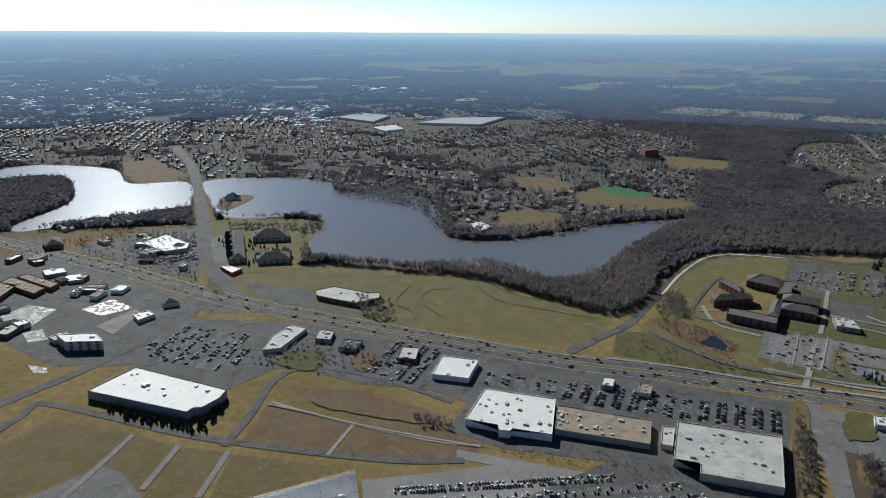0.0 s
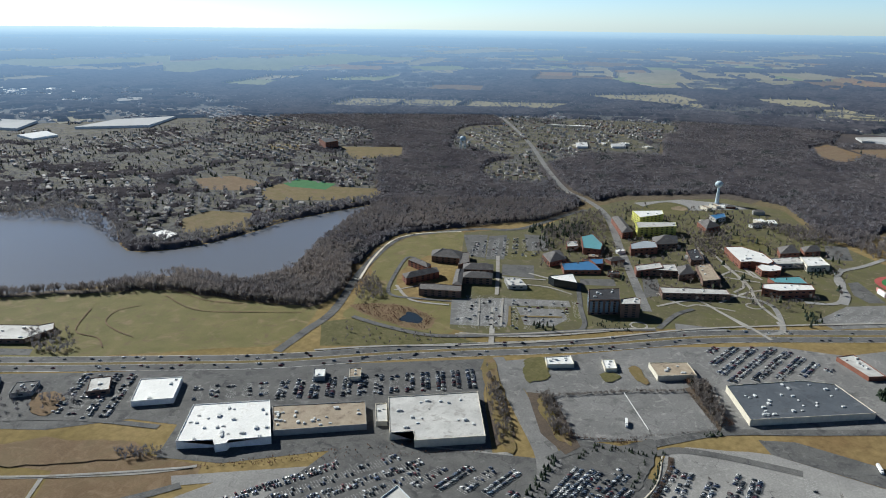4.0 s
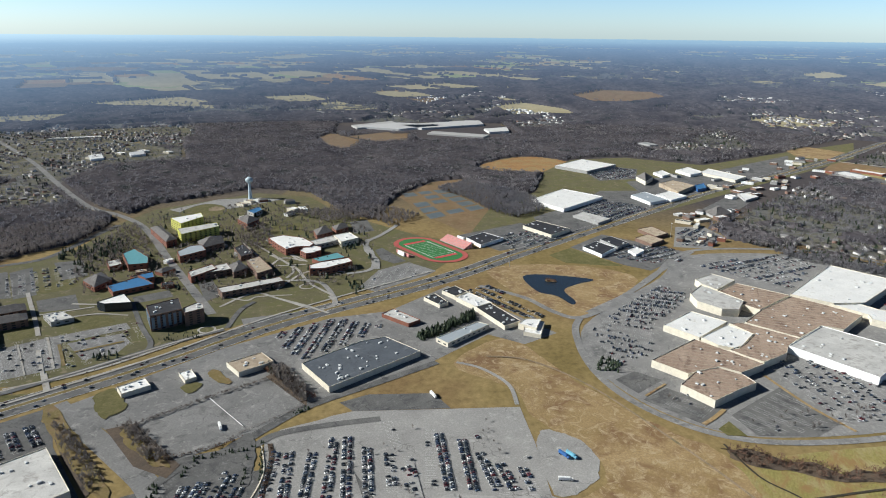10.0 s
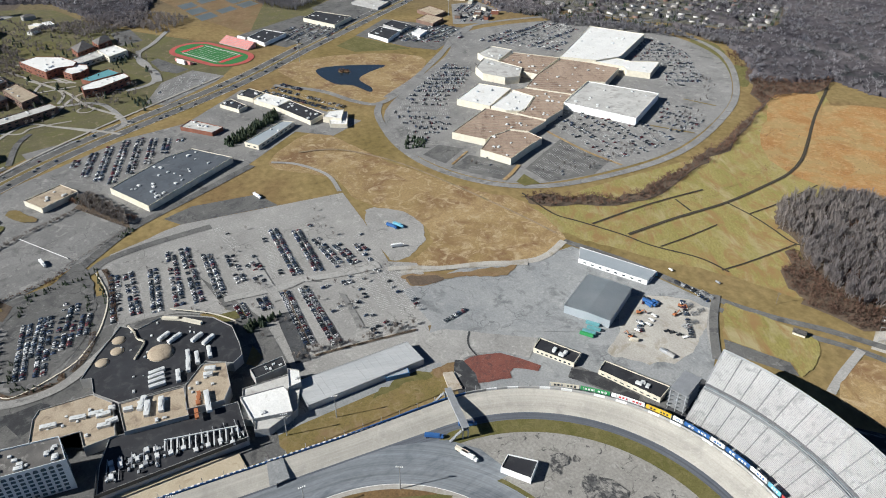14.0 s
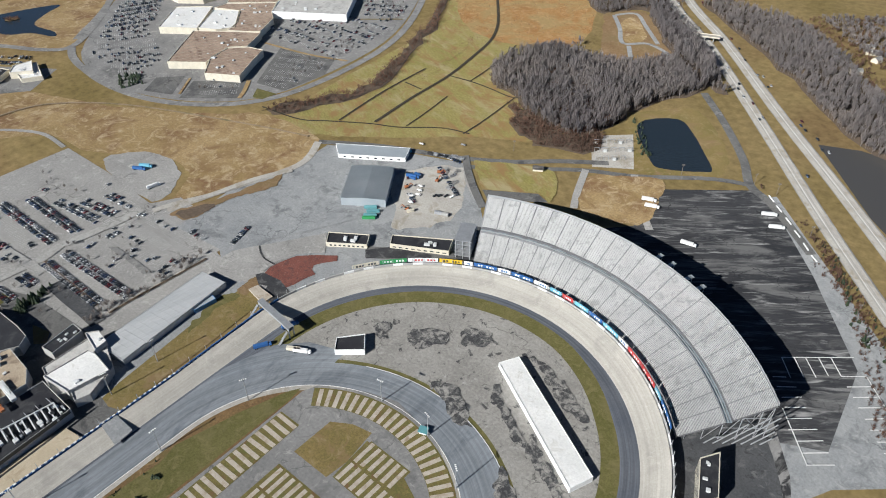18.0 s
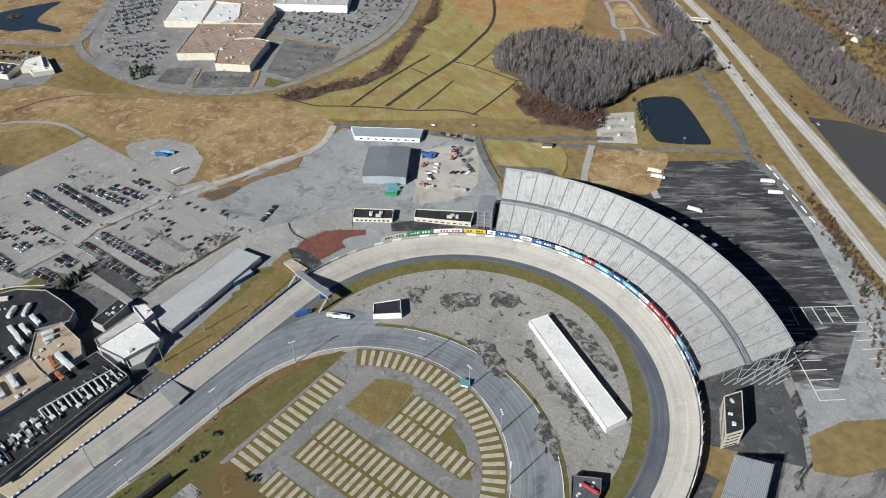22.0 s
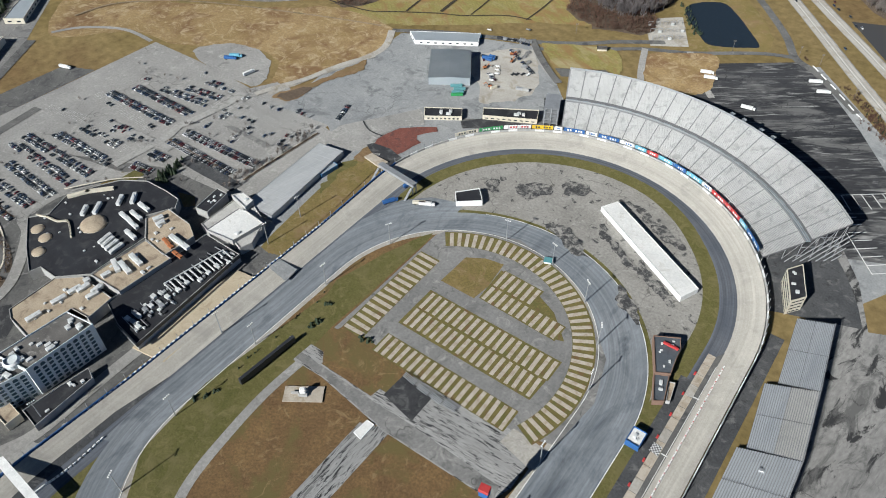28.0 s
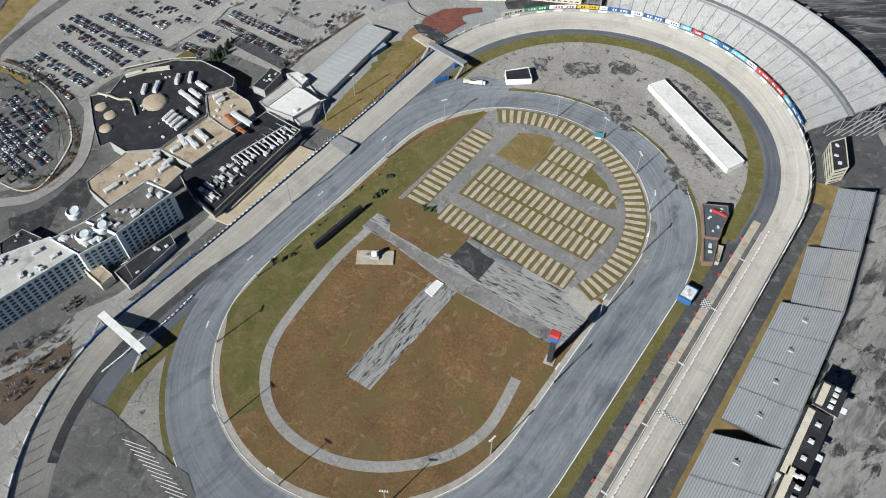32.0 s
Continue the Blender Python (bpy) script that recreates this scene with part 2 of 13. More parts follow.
MALL_LOT = surface("mall lot asphalt", (0.168, 0.165, 0.16), (0.24, 0.235, 0.226), 55, 2.0, 0.92, dirt=(0.12, 0.118, 0.115), dirt_size=24, dirt_cut=(0.54, 0.68), cracks=24, dirt2=(0.33, 0.32, 0.30), dirt2_size=12, dirt2_cut=(0.54, 0.7), grain=(0.72, 1.22))
CONCRETE = surface("track concrete", (0.375, 0.355, 0.315), (0.435, 0.41, 0.365), 30, 1.2, 0.85, dirt=(0.33, 0.313, 0.28), dirt_size=14, dirt_cut=(0.52, 0.68), dirt2=(0.48, 0.455, 0.405), dirt2_size=5, dirt2_cut=(0.56, 0.72))
APRON = surface("track apron asphalt", (0.085, 0.095, 0.115), (0.12, 0.128, 0.145), 30, 1.5, 0.85)
STONEDUST = surface("stone dust", (0.155, 0.172, 0.190), (0.22, 0.235, 0.25), 36, 1.4, 0.92, dirt=(0.10, 0.113, 0.13), dirt_size=18, dirt_cut=(0.5, 0.68), stretch=(1, 0.4, 1))


def streaked(m, cx, y0, y1, low, high):
    """Tyre and hoof streaks that run round an oval: the tone changes across the lane and hardly along it."""
    nt, lk = m.node_tree.nodes, m.node_tree.links
    bs = nt["Principled BSDF"]
    base = bs.inputs["Base Color"].links[0].from_socket
    xyz = nt.new("ShaderNodeSeparateXYZ")
    lk.new(nt.new("ShaderNodeNewGeometry").outputs["Position"], xyz.inputs[0])
    keep = nt.new("ShaderNodeClamp")
    lk.new(xyz.outputs["Y"], keep.inputs["Value"])
    keep.inputs["Min"].default_value, keep.inputs["Max"].default_value = y0, y1
    spine = nt.new("ShaderNodeCombineXYZ")
    spine.inputs["X"].default_value = cx
    lk.new(keep.outputs[0], spine.inputs["Y"])
    lane = nt.new("ShaderNodeCombineXYZ")
    lk.new(xyz.outputs["X"], lane.inputs["X"])
    lk.new(xyz.outputs["Y"], lane.inputs["Y"])
    away = nt.new("ShaderNodeVectorMath")
    away.operation = "DISTANCE"
    lk.new(lane.outputs[0], away.inputs[0])
    lk.new(spine.outputs[0], away.inputs[1])
    far_along = nt.new("ShaderNodeVectorMath")
    far_along.operation = "SCALE"
    far_along.inputs["Scale"].default_value = 0.012
    lk.new(lane.outputs[0], far_along.inputs[0])
    where = nt.new("ShaderNodeVectorMath")
    side = nt.new("ShaderNodeCombineXYZ")
    lk.new(away.outputs["Value"], side.inputs["Z"])
    lk.new(far_along.outputs[0], where.inputs[0])
    lk.new(side.outputs[0], where.inputs[1])
    for size, k in ((0.16, 1.0), (0.7, 0.8)):
        n = nt.new("ShaderNodeTexNoise")
        n.inputs["Scale"].default_value, n.inputs["Detail"].default_value, n.inputs["Roughness"].default_value = size, 4, 0.65
        lk.new(where.outputs[0], n.inputs["Vector"])
        base = mixed(nt, lk, k, base, ramp(nt, lk, n.outputs["Fac"], [(0.3, (low,) * 3), (0.7, (high,) * 3)]), "MULTIPLY")
    lk.new(base, bs.inputs["Base Color"])


streaked(CONCRETE, -3, -163, 163, 0.86, 1.13)
streaked(APRON, -3, -163, 163, 0.7, 1.3)
streaked(STONEDUST, -15, -88, 67, 0.78, 1.24)
GRAVEL = surface("pale gravel", (0.33, 0.31, 0.28), (0.42, 0.40, 0.36), 25, 1.5, 0.95, dirt=(0.27, 0.24, 0.19), dirt_size=16, grain=(0.72, 1.22))
DIRT = surface("bare dirt", (0.21, 0.155, 0.10), (0.30, 0.23, 0.15), 20, 1.8, 0.95, dirt=(0.14, 0.12, 0.06), dirt_size=14, grain=(0.62, 1.30))
FRESH = surface("olive green winter lawn", (0.150, 0.140, 0.042), (0.212, 0.180, 0.064), 34, 1.4, 0.95, dirt=(0.255, 0.192, 0.095), dirt_size=30, dirt_cut=(0.54, 0.68), bump=0.4, dirt2=(0.165, 0.118, 0.060), dirt2_size=16, dirt2_cut=(0.54, 0.68), grain=(0.62, 1.30))
GRASS = surface("winter lawn", (0.145, 0.118, 0.037), (0.210, 0.152, 0.061), 28, 1.3, 0.95, dirt=(0.200, 0.135, 0.069), dirt_size=20, bump=0.4, dirt2=(0.250, 0.190, 0.098), dirt2_size=9, dirt2_cut=(0.52, 0.68), grain=(0.62, 1.30))
LAWN = surface("green lawn", (0.090, 0.088, 0.024), (0.129, 0.116, 0.041), 22, 1.2, 0.95, dirt=(0.138, 0.120, 0.050), dirt_size=18, bump=0.4, dirt2=(0.163, 0.138, 0.059), dirt2_size=8, dirt2_cut=(0.5, 0.66), grain=(0.62, 1.30))
DRY = surface("dry brown grass", (0.160, 0.100, 0.048), (0.220, 0.145, 0.076), 40, 1.6, 0.95, dirt=(0.170, 0.125, 0.060), dirt_size=46, dirt_cut=(0.46, 0.66), bump=0.4, dirt2=(0.260, 0.180, 0.103), dirt2_size=14, dirt2_cut=(0.5, 0.72), grain=(0.62, 1.30))
MEADOW = surface("straw meadow", (0.232, 0.160, 0.067), (0.324, 0.229, 0.114), 50, 2.2, 0.95, dirt=(0.178, 0.106, 0.052), dirt_size=40, dirt_cut=(0.47, 0.62), bump=0.4, dirt2=(0.389, 0.302, 0.181), dirt2_size=13, dirt2_cut=(0.5, 0.66), grain=(0.62, 1.30))
RUST = surface("rust red grass", (0.245, 0.122, 0.042), (0.330, 0.188, 0.072), 40, 2.0, 0.95, dirt=(0.273, 0.192, 0.082), dirt_size=46, dirt_cut=(0.44, 0.58), bump=0.4, dirt2=(0.36, 0.235, 0.11), dirt2_size=9, dirt2_cut=(0.5, 0.66), grain=(0.62, 1.30))
WATER, _n, _l, _b = nodes_of("lake water")
_b.inputs["Base Color"].default_value = (0.15, 0.155, 0.17, 1)
_b.inputs["Roughness"].default_value = 0.22
_b.inputs["Specular IOR Level"].default_value = 0.36
bumped(_n, _l, _b, noise_at(_n, _l, 1 / 7, 5, 0.7), 0.35, 0.6)
POND_WATER, _n, _l, _b = nodes_of("dark pond water")
_b.inputs["Base Color"].default_value = (0.022, 0.032, 0.042, 1)
_b.inputs["Roughness"].default_value = 0.2
bumped(_n, _l, _b, noise_at(_n, _l, 1 / 4, 4, 0.7), 0.2, 0.3)
WHITE_ROOF = surface("white membrane roof", (0.66, 0.655, 0.63), (0.78, 0.77, 0.74), 18, 1.5, 0.7, dirt=(0.52, 0.50, 0.45), dirt_size=9, dirt_cut=(0.56, 0.72), bump=0.05)
GREY_ROOF = surface("weathered grey roof", (0.40, 0.39, 0.37), (0.54, 0.53, 0.5), 20, 1.6, 0.8, dirt=(0.30, 0.285, 0.265), dirt_size=11)
TAN_ROOF = surface("tan gravel roof", (0.36, 0.29, 0.21), (0.47, 0.39, 0.29), 14, 1.0, 0.9, dirt=(0.24, 0.185, 0.135), dirt_size=9, grain=(0.72, 1.22))
BROWN_ROOF = surface("brown gravel roof", (0.25, 0.18, 0.135), (0.36, 0.275, 0.21), 22, 1.2, 0.9, dirt=(0.16, 0.11, 0.085), dirt_size=10, stretch=(0.35, 1, 1, 20), grain=(0.72, 1.22))
BLACK_ROOF = surface("dark rubber roof", (0.013, 0.013, 0.017), (0.025, 0.027, 0.032), 16, 1.0, 0.8, dirt=(0.045, 0.045, 0.047), dirt_size=8)
METAL_ROOF = surface("grey metal roof", (0.345, 0.385, 0.41), (0.43, 0.465, 0.485), 24, 0.6, 0.5, 0.2, bump=0.1)
UNIT_WHITE = plain("white painted sheet metal", (0.58, 0.59, 0.58), 0.5)
BLUE_ROOF = plain("blue metal roof", (0.05, 0.16, 0.32), 0.45)
TEAL_ROOF = plain("teal metal roof", (0.12, 0.30, 0.32), 0.45)
BROWN_SHINGLE = surface("dark shingles", (0.125, 0.116, 0.110), (0.185, 0.172, 0.162), 6, 0.5, 0.9, dirt=(0.25, 0.235, 0.22), dirt_size=5, dirt_cut=(0.55, 0.7))
SLATE_ROOF = surface("blue grey membrane roof", (0.062, 0.072, 0.086), (0.092, 0.104, 0.120), 22, 1.0, 0.75, dirt=(0.13, 0.14, 0.15), dirt_size=12, dirt_cut=(0.56, 0.7), dirt2=(0.045, 0.05, 0.058), dirt2_size=8)
SHED_ROOF = surface("pale grey ribbed roof", (0.375, 0.385, 0.39), (0.44, 0.445, 0.445), 30, 0.8, 0.7, dirt=(0.33, 0.34, 0.345), dirt_size=14, stretch=(1, 0.12, 1, 8))
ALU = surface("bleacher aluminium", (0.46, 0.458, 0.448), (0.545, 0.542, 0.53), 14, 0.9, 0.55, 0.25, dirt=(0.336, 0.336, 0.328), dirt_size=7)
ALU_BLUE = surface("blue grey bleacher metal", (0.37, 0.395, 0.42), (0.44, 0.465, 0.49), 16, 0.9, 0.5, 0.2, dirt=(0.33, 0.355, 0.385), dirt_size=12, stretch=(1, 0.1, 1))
STEEL = plain("galvanised steel", (0.42, 0.43, 0.44), 0.5, 0.5)
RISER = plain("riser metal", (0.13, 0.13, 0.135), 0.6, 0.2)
CREAM = plain("cream wall", (0.62, 0.57, 0.46))
WHITE = plain("white paint", (0.78, 0.78, 0.76))
BRICK = surface("red brick wall", (0.19, 0.075, 0.05), (0.27, 0.115, 0.075), 8, 0.5, 0.9)
BROWN_BRICK = surface("brown brick wall", (0.16, 0.10, 0.075), (0.22, 0.145, 0.11), 8, 0.5, 0.9)
STONE = plain("grey concrete wall", (0.36, 0.355, 0.34), 0.85)
RUSTY = plain("rust orange steel", (0.36, 0.13, 0.05), 0.7)
YELLOW = plain("yellow green sheathing", (0.48, 0.47, 0.10), 0.7)
DARK = plain("dark metal", (0.03, 0.032, 0.036), 0.5)
GLASS = plain("dark window glass", (0.02, 0.028, 0.036), 0.12)
PAINT_W = plain("white line paint", (0.66, 0.66, 0.64), 0.8)
RED = plain("red paint", (0.46, 0.045, 0.045), 0.6)
BLUE = plain("blue paint", (0.03, 0.11, 0.30), 0.6)
GREEN = plain("green paint", (0.04, 0.28, 0.09), 0.6)
CYAN = plain("light blue paint", (0.16, 0.42, 0.55), 0.6)
BANNER_Y = plain("yellow banner vinyl", (0.70, 0.46, 0.03), 0.6)
TURF = surface("green turf", (0.035, 0.16, 0.045), (0.05, 0.20, 0.06), 20, 1.2, 0.9)
RED_TRACK = surface("red running track", (0.36, 0.075, 0.065), (0.43, 0.11, 0.09), 15, 1.0, 0.9)
BLACK_TAR = surface("black tarred asphalt", (0.028, 0.029, 0.032), (0.055, 0.055, 0.058), 14, 1.5, 0.85, dirt=(0.10, 0.10, 0.098), dirt_size=7, grain=(0.7, 1.25))
GRAVEL_LANE = surface("bleached asphalt lane", (0.30, 0.292, 0.275), (0.37, 0.36, 0.34), 30, 2.0, 0.92, dirt=(0.25, 0.245, 0.235), dirt_size=16, cracks=26, grain=(0.72, 1.22))
RED_PAVE = surface("red brick paving", (0.135, 0.05, 0.04), (0.20, 0.075, 0.056), 10, 0.8, 0.9, dirt=(0.10, 0.048, 0.042), dirt_size=5, dirt2=(0.24, 0.12, 0.095), dirt2_size=3, grain=(0.7, 1.25))
PINK = plain("red bleacher seats", (0.55, 0.22, 0.20), 0.7)
PAD = surface("pale gravel pad", (0.37, 0.325, 0.265), (0.46, 0.41, 0.345), 7, 0.8, 0.95, dirt=(0.27, 0.215, 0.15), dirt_size=5, dirt_cut=(0.5, 0.7))


def twigs(name, a, b):
    """Masses of thin bare branches: light falls on both sides and partly passes through."""
    m, nt, lk, bs = nodes_of(name)
    c = ramp(nt, lk, noise_at(nt, lk, 1 / 75, 5, 0.65), [(0.36, a), (0.64, b)])
    c = mixed(nt, lk, 1.0, c, ramp(nt, lk, noise_at(nt, lk, 1 / 7, 3), [(0.3, (0.82,) * 3), (0.7, (1.14,) * 3)]), "MULTIPLY")
    c = mixed(nt, lk, 1.0, c, ramp(nt, lk, nt.new("ShaderNodeNewGeometry").outputs["Random Per Island"], [(0, (0.92,) * 3), (1, (1.08,) * 3)]), "MULTIPLY")
    c = mixed(nt, lk, 1.0, c, ramp(nt, lk, noise_at(nt, lk, 1 / 260, 4, 0.6), [(0.34, (0.84, 0.83, 0.85)), (0.5, (1.0, 1.0, 1.0)), (0.66, (1.2, 1.16, 1.1))]), "MULTIPLY")
    lk.new(c, bs.inputs["Base Color"])
    bs.inputs["Roughness"].default_value = 1.0
    bs.inputs["Specular IOR Level"].default_value = 0.0
    tr = nt.new("ShaderNodeBsdfTranslucent")
    lk.new(c, tr.inputs[0])
    mx = nt.new("ShaderNodeMixShader")
    mx.inputs[0].default_value = 0.34
    lk.new(bs.outputs[0], mx.inputs[1])
    lk.new(tr.outputs[0], mx.inputs[2])
    lk.new(mx.outputs[0], nt["Material Output"].inputs[0])
    return m


# BARE is grey-purple, tinted bluer for the distance haze over the woods.
BARE = twigs("bare winter twigs", (0.205, 0.202, 0.222), (0.255, 0.243, 0.248))
BARE_NEAR = twigs("bare grey twigs and trunks", (0.225, 0.205, 0.20), (0.28, 0.25, 0.235))
BARE_DARK = twigs("dark bare campus twigs", (0.18, 0.162, 0.152), (0.235, 0.21, 0.192))
BARE_RED = twigs("reddish bare scrub", (0.15, 0.098, 0.075), (0.20, 0.12, 0.085))
LITTER = surface("leaf litter", (0.085, 0.066, 0.052), (0.13, 0.095, 0.065), 20, 2.0, 0.95, bump=0.3, grain=(0.62, 1.30))
OLIVE = surface("olive mown meadow", (0.202, 0.180, 0.054), (0.270, 0.225, 0.086), 34, 2.0, 0.95, dirt=(0.302, 0.254, 0.135), dirt_size=26, dirt_cut=(0.5, 0.66), bump=0.4, stretch=(0.5, 1, 1, 25), dirt2=(0.225, 0.139, 0.058), dirt2_size=24, dirt2_cut=(0.48, 0.62), grain=(0.62, 1.30))
YARD = surface("blue grey yard asphalt", (0.22, 0.228, 0.233), (0.30, 0.305, 0.303), 40, 1.8, 0.9, dirt=(0.15, 0.155, 0.16), dirt_size=20, dirt2=(0.33, 0.33, 0.325), dirt2_size=9, cracks=22, grain=(0.72, 1.22))
CAMPUS_GROUND = surface("worn campus ground", (0.096, 0.090, 0.044), (0.142, 0.126, 0.062), 30, 1.5, 0.95, dirt=(0.115, 0.11, 0.042), dirt_size=34, dirt_cut=(0.46, 0.58), dirt2=(0.215, 0.175, 0.11), dirt2_size=13, dirt2_cut=(0.56, 0.66), grain=(0.62, 1.30))
PLOT = surface("blue grey wet plots", (0.093, 0.113, 0.119), (0.128, 0.145, 0.143), 25, 3.0, 0.5)
BARK = plain("grey bark", (0.17, 0.15, 0.13), 0.95)
EVERGREEN = palette("evergreen needles", [(0.018, 0.032, 0.016), (0.026, 0.042, 0.02), (0.03, 0.04, 0.016)], 0.9, grain=2.0)
CAR_PAINT = palette("car paint", [(0.60, 0.60, 0.60), (0.02, 0.02, 0.023), (0.30, 0.31, 0.32), (0.05, 0.055, 0.06), (0.03, 0.05, 0.11), (0.68, 0.68, 0.67),
                                  (0.14, 0.145, 0.15), (0.13, 0.016, 0.018), (0.42, 0.42, 0.41), (0.025, 0.028, 0.03), (0.06, 0.09, 0.14)], 0.32, 0.2, coat=0.6)
CAR_PAINT_ONE = palette("car paint single", [(0.60, 0.60, 0.60), (0.02, 0.02, 0.023), (0.30, 0.31, 0.32), (0.05, 0.055, 0.06), (0.03, 0.05, 0.11), (0.68, 0.68, 0.67),
                                             (0.14, 0.145, 0.15), (0.13, 0.016, 0.018), (0.42, 0.42, 0.41)], 0.32, 0.2, island=False, coat=0.6)
TYRE = plain("tyre rubber", (0.018, 0.018, 0.018), 0.9)
HOUSE_WALL = palette("house walls", [(0.56, 0.55, 0.53), (0.38, 0.35, 0.32), (0.62, 0.61, 0.59), (0.22, 0.135, 0.105), (0.42, 0.40, 0.36)], 0.8)
HOUSE_ROOF = palette("house roofs", [(0.11, 0.10, 0.10), (0.17, 0.165, 0.16), (0.08, 0.075, 0.07), (0.26, 0.25, 0.245), (0.13, 0.105, 0.09)], 0.7)
CHECK, _n, _l, _b = nodes_of("chequered paint")
_c = _n.new("ShaderNodeTexChecker")
_c.inputs["Scale"].default_value = 0.9
_c.inputs[1].default_value, _c.inputs[2].default_value = (0.03, 0.03, 0.03, 1), (0.7, 0.7, 0.7, 1)
_l.new(_n.new("ShaderNodeNewGeometry").outputs["Position"], _c.inputs[0])
_l.new(_c.outputs[0], _b.inputs["Base Color"])



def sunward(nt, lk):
    """How far a place of the backdrop lies towards the sun, 0 to 1: the painted haze is brighter there."""
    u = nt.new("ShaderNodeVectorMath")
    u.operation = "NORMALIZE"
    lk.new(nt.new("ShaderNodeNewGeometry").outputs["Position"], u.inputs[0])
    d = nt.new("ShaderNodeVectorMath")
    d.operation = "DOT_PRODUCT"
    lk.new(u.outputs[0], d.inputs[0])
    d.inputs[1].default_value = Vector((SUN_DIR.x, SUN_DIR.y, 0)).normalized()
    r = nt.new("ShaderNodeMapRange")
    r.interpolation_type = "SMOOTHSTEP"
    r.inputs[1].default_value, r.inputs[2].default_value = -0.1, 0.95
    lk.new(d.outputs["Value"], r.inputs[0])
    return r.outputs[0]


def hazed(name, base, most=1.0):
    """The given colours with distance haze mixed in as emission: for the backdrop's woods, fields and roofs past 3.2
    km.
    """
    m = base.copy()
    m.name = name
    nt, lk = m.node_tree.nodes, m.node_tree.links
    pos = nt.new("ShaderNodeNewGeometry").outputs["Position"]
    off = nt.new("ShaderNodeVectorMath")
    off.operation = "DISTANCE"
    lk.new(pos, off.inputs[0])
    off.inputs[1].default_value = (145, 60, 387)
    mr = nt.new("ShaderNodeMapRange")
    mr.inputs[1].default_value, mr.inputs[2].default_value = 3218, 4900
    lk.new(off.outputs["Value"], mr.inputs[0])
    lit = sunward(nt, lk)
    # Share of painted haze by distance: thin away from the sun, thick towards it.
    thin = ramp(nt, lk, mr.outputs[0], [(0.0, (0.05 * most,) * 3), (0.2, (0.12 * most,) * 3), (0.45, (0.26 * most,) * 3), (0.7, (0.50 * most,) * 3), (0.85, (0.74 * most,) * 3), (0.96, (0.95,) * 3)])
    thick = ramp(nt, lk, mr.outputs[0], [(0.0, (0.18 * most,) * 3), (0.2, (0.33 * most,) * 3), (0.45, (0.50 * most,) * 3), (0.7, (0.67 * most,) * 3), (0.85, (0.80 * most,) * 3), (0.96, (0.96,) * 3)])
    # The haze itself is a blue glow laid over the base colour.
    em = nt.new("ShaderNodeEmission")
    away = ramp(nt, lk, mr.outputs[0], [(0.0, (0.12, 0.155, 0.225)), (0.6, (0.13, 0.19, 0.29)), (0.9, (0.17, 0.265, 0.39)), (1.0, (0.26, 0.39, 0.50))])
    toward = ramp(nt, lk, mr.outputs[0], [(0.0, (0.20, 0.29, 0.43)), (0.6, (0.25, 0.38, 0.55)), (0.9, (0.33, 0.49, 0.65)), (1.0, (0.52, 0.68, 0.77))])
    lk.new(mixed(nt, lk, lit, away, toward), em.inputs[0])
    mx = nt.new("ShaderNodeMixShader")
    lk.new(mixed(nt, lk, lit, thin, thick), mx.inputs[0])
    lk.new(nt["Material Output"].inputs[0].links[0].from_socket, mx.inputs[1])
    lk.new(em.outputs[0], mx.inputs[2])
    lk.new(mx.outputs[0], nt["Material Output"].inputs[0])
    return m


# ---- building helpers ----
def holder(name, at=(0, 0, 0), turn=0.0):
    ob = new(name)
    ob.matrix_world = pose(*at, 0, 0, turn)
    return ob


def link_mesh(name, bm, material, parent=None, label=""):
    me = bpy.data.meshes.new(name)
    bm.to_mesh(me)
    bm.free()
    for m in material if isinstance(material, (list, tuple)) else [material]:
        me.materials.append(m)
    ob = new(name, me)
    if parent:
        ob.parent = parent
    if label:
        ob["label"] = label
    return ob


part = link_mesh


def same_mesh(ob, name, at, turn=0.0, parent=None, scale=None):
    """Another object on the mesh of ob."""
    o = new(name, ob.data)
    m = pose(*at, 0, 0, turn)
    if scale:
        m = m @ Matrix.Diagonal((*scale, 1))
    o.matrix_basis = m
    if parent:
        o.parent = parent
    return o


def smooth(pts, closed=False, steps=6):
    """A Catmull-Rom curve through points."""
    n, out = len(pts), []
    for i in range(n if closed else n - 1):
        p = [pts[(i + k) % n] if closed else pts[min(max(i + k, 0), n - 1)] for k in (-1, 0, 1, 2)]
        for s in range(steps):
            t = s / steps
            out.append(tuple(0.5 * (2 * p[1][a] + (p[2][a] - p[0][a]) * t + (2 * p[0][a] - 5 * p[1][a] + 4 * p[2][a] - p[3][a]) * t * t
                                    + (3 * p[1][a] - p[0][a] - 3 * p[2][a] + p[3][a]) * t ** 3) for a in (0, 1)))
    if not closed:
        out.append(tuple(pts[-1]))
    return out


def stadium(cx, y0, y1, r, n=40):
    """An oval with straight sides and round ends, anticlockwise from the east straight's foot."""
    out = [(cx + r * math.cos(a), y1 + r * math.sin(a)) for a in np.linspace(0, math.pi, n)]
    return out + [(cx + r * math.cos(a), y0 + r * math.sin(a)) for a in np.linspace(math.pi, 2 * math.pi, n)]


def sheet_bm(pts, z):
    bm = bmesh.new()
    if sum(a[0] * b[1] - a[1] * b[0] for a, b in zip(pts, pts[1:] + pts[:1])) < 0:
        pts = pts[::-1]
    bm.faces.new([bm.verts.new((x, y, z)) for x, y in pts])
    bm.normal_update()
    bmesh.ops.triangulate(bm, faces=bm.faces[:])
    return bm


LAYER, OPEN, ROADS = [0.0], [], []


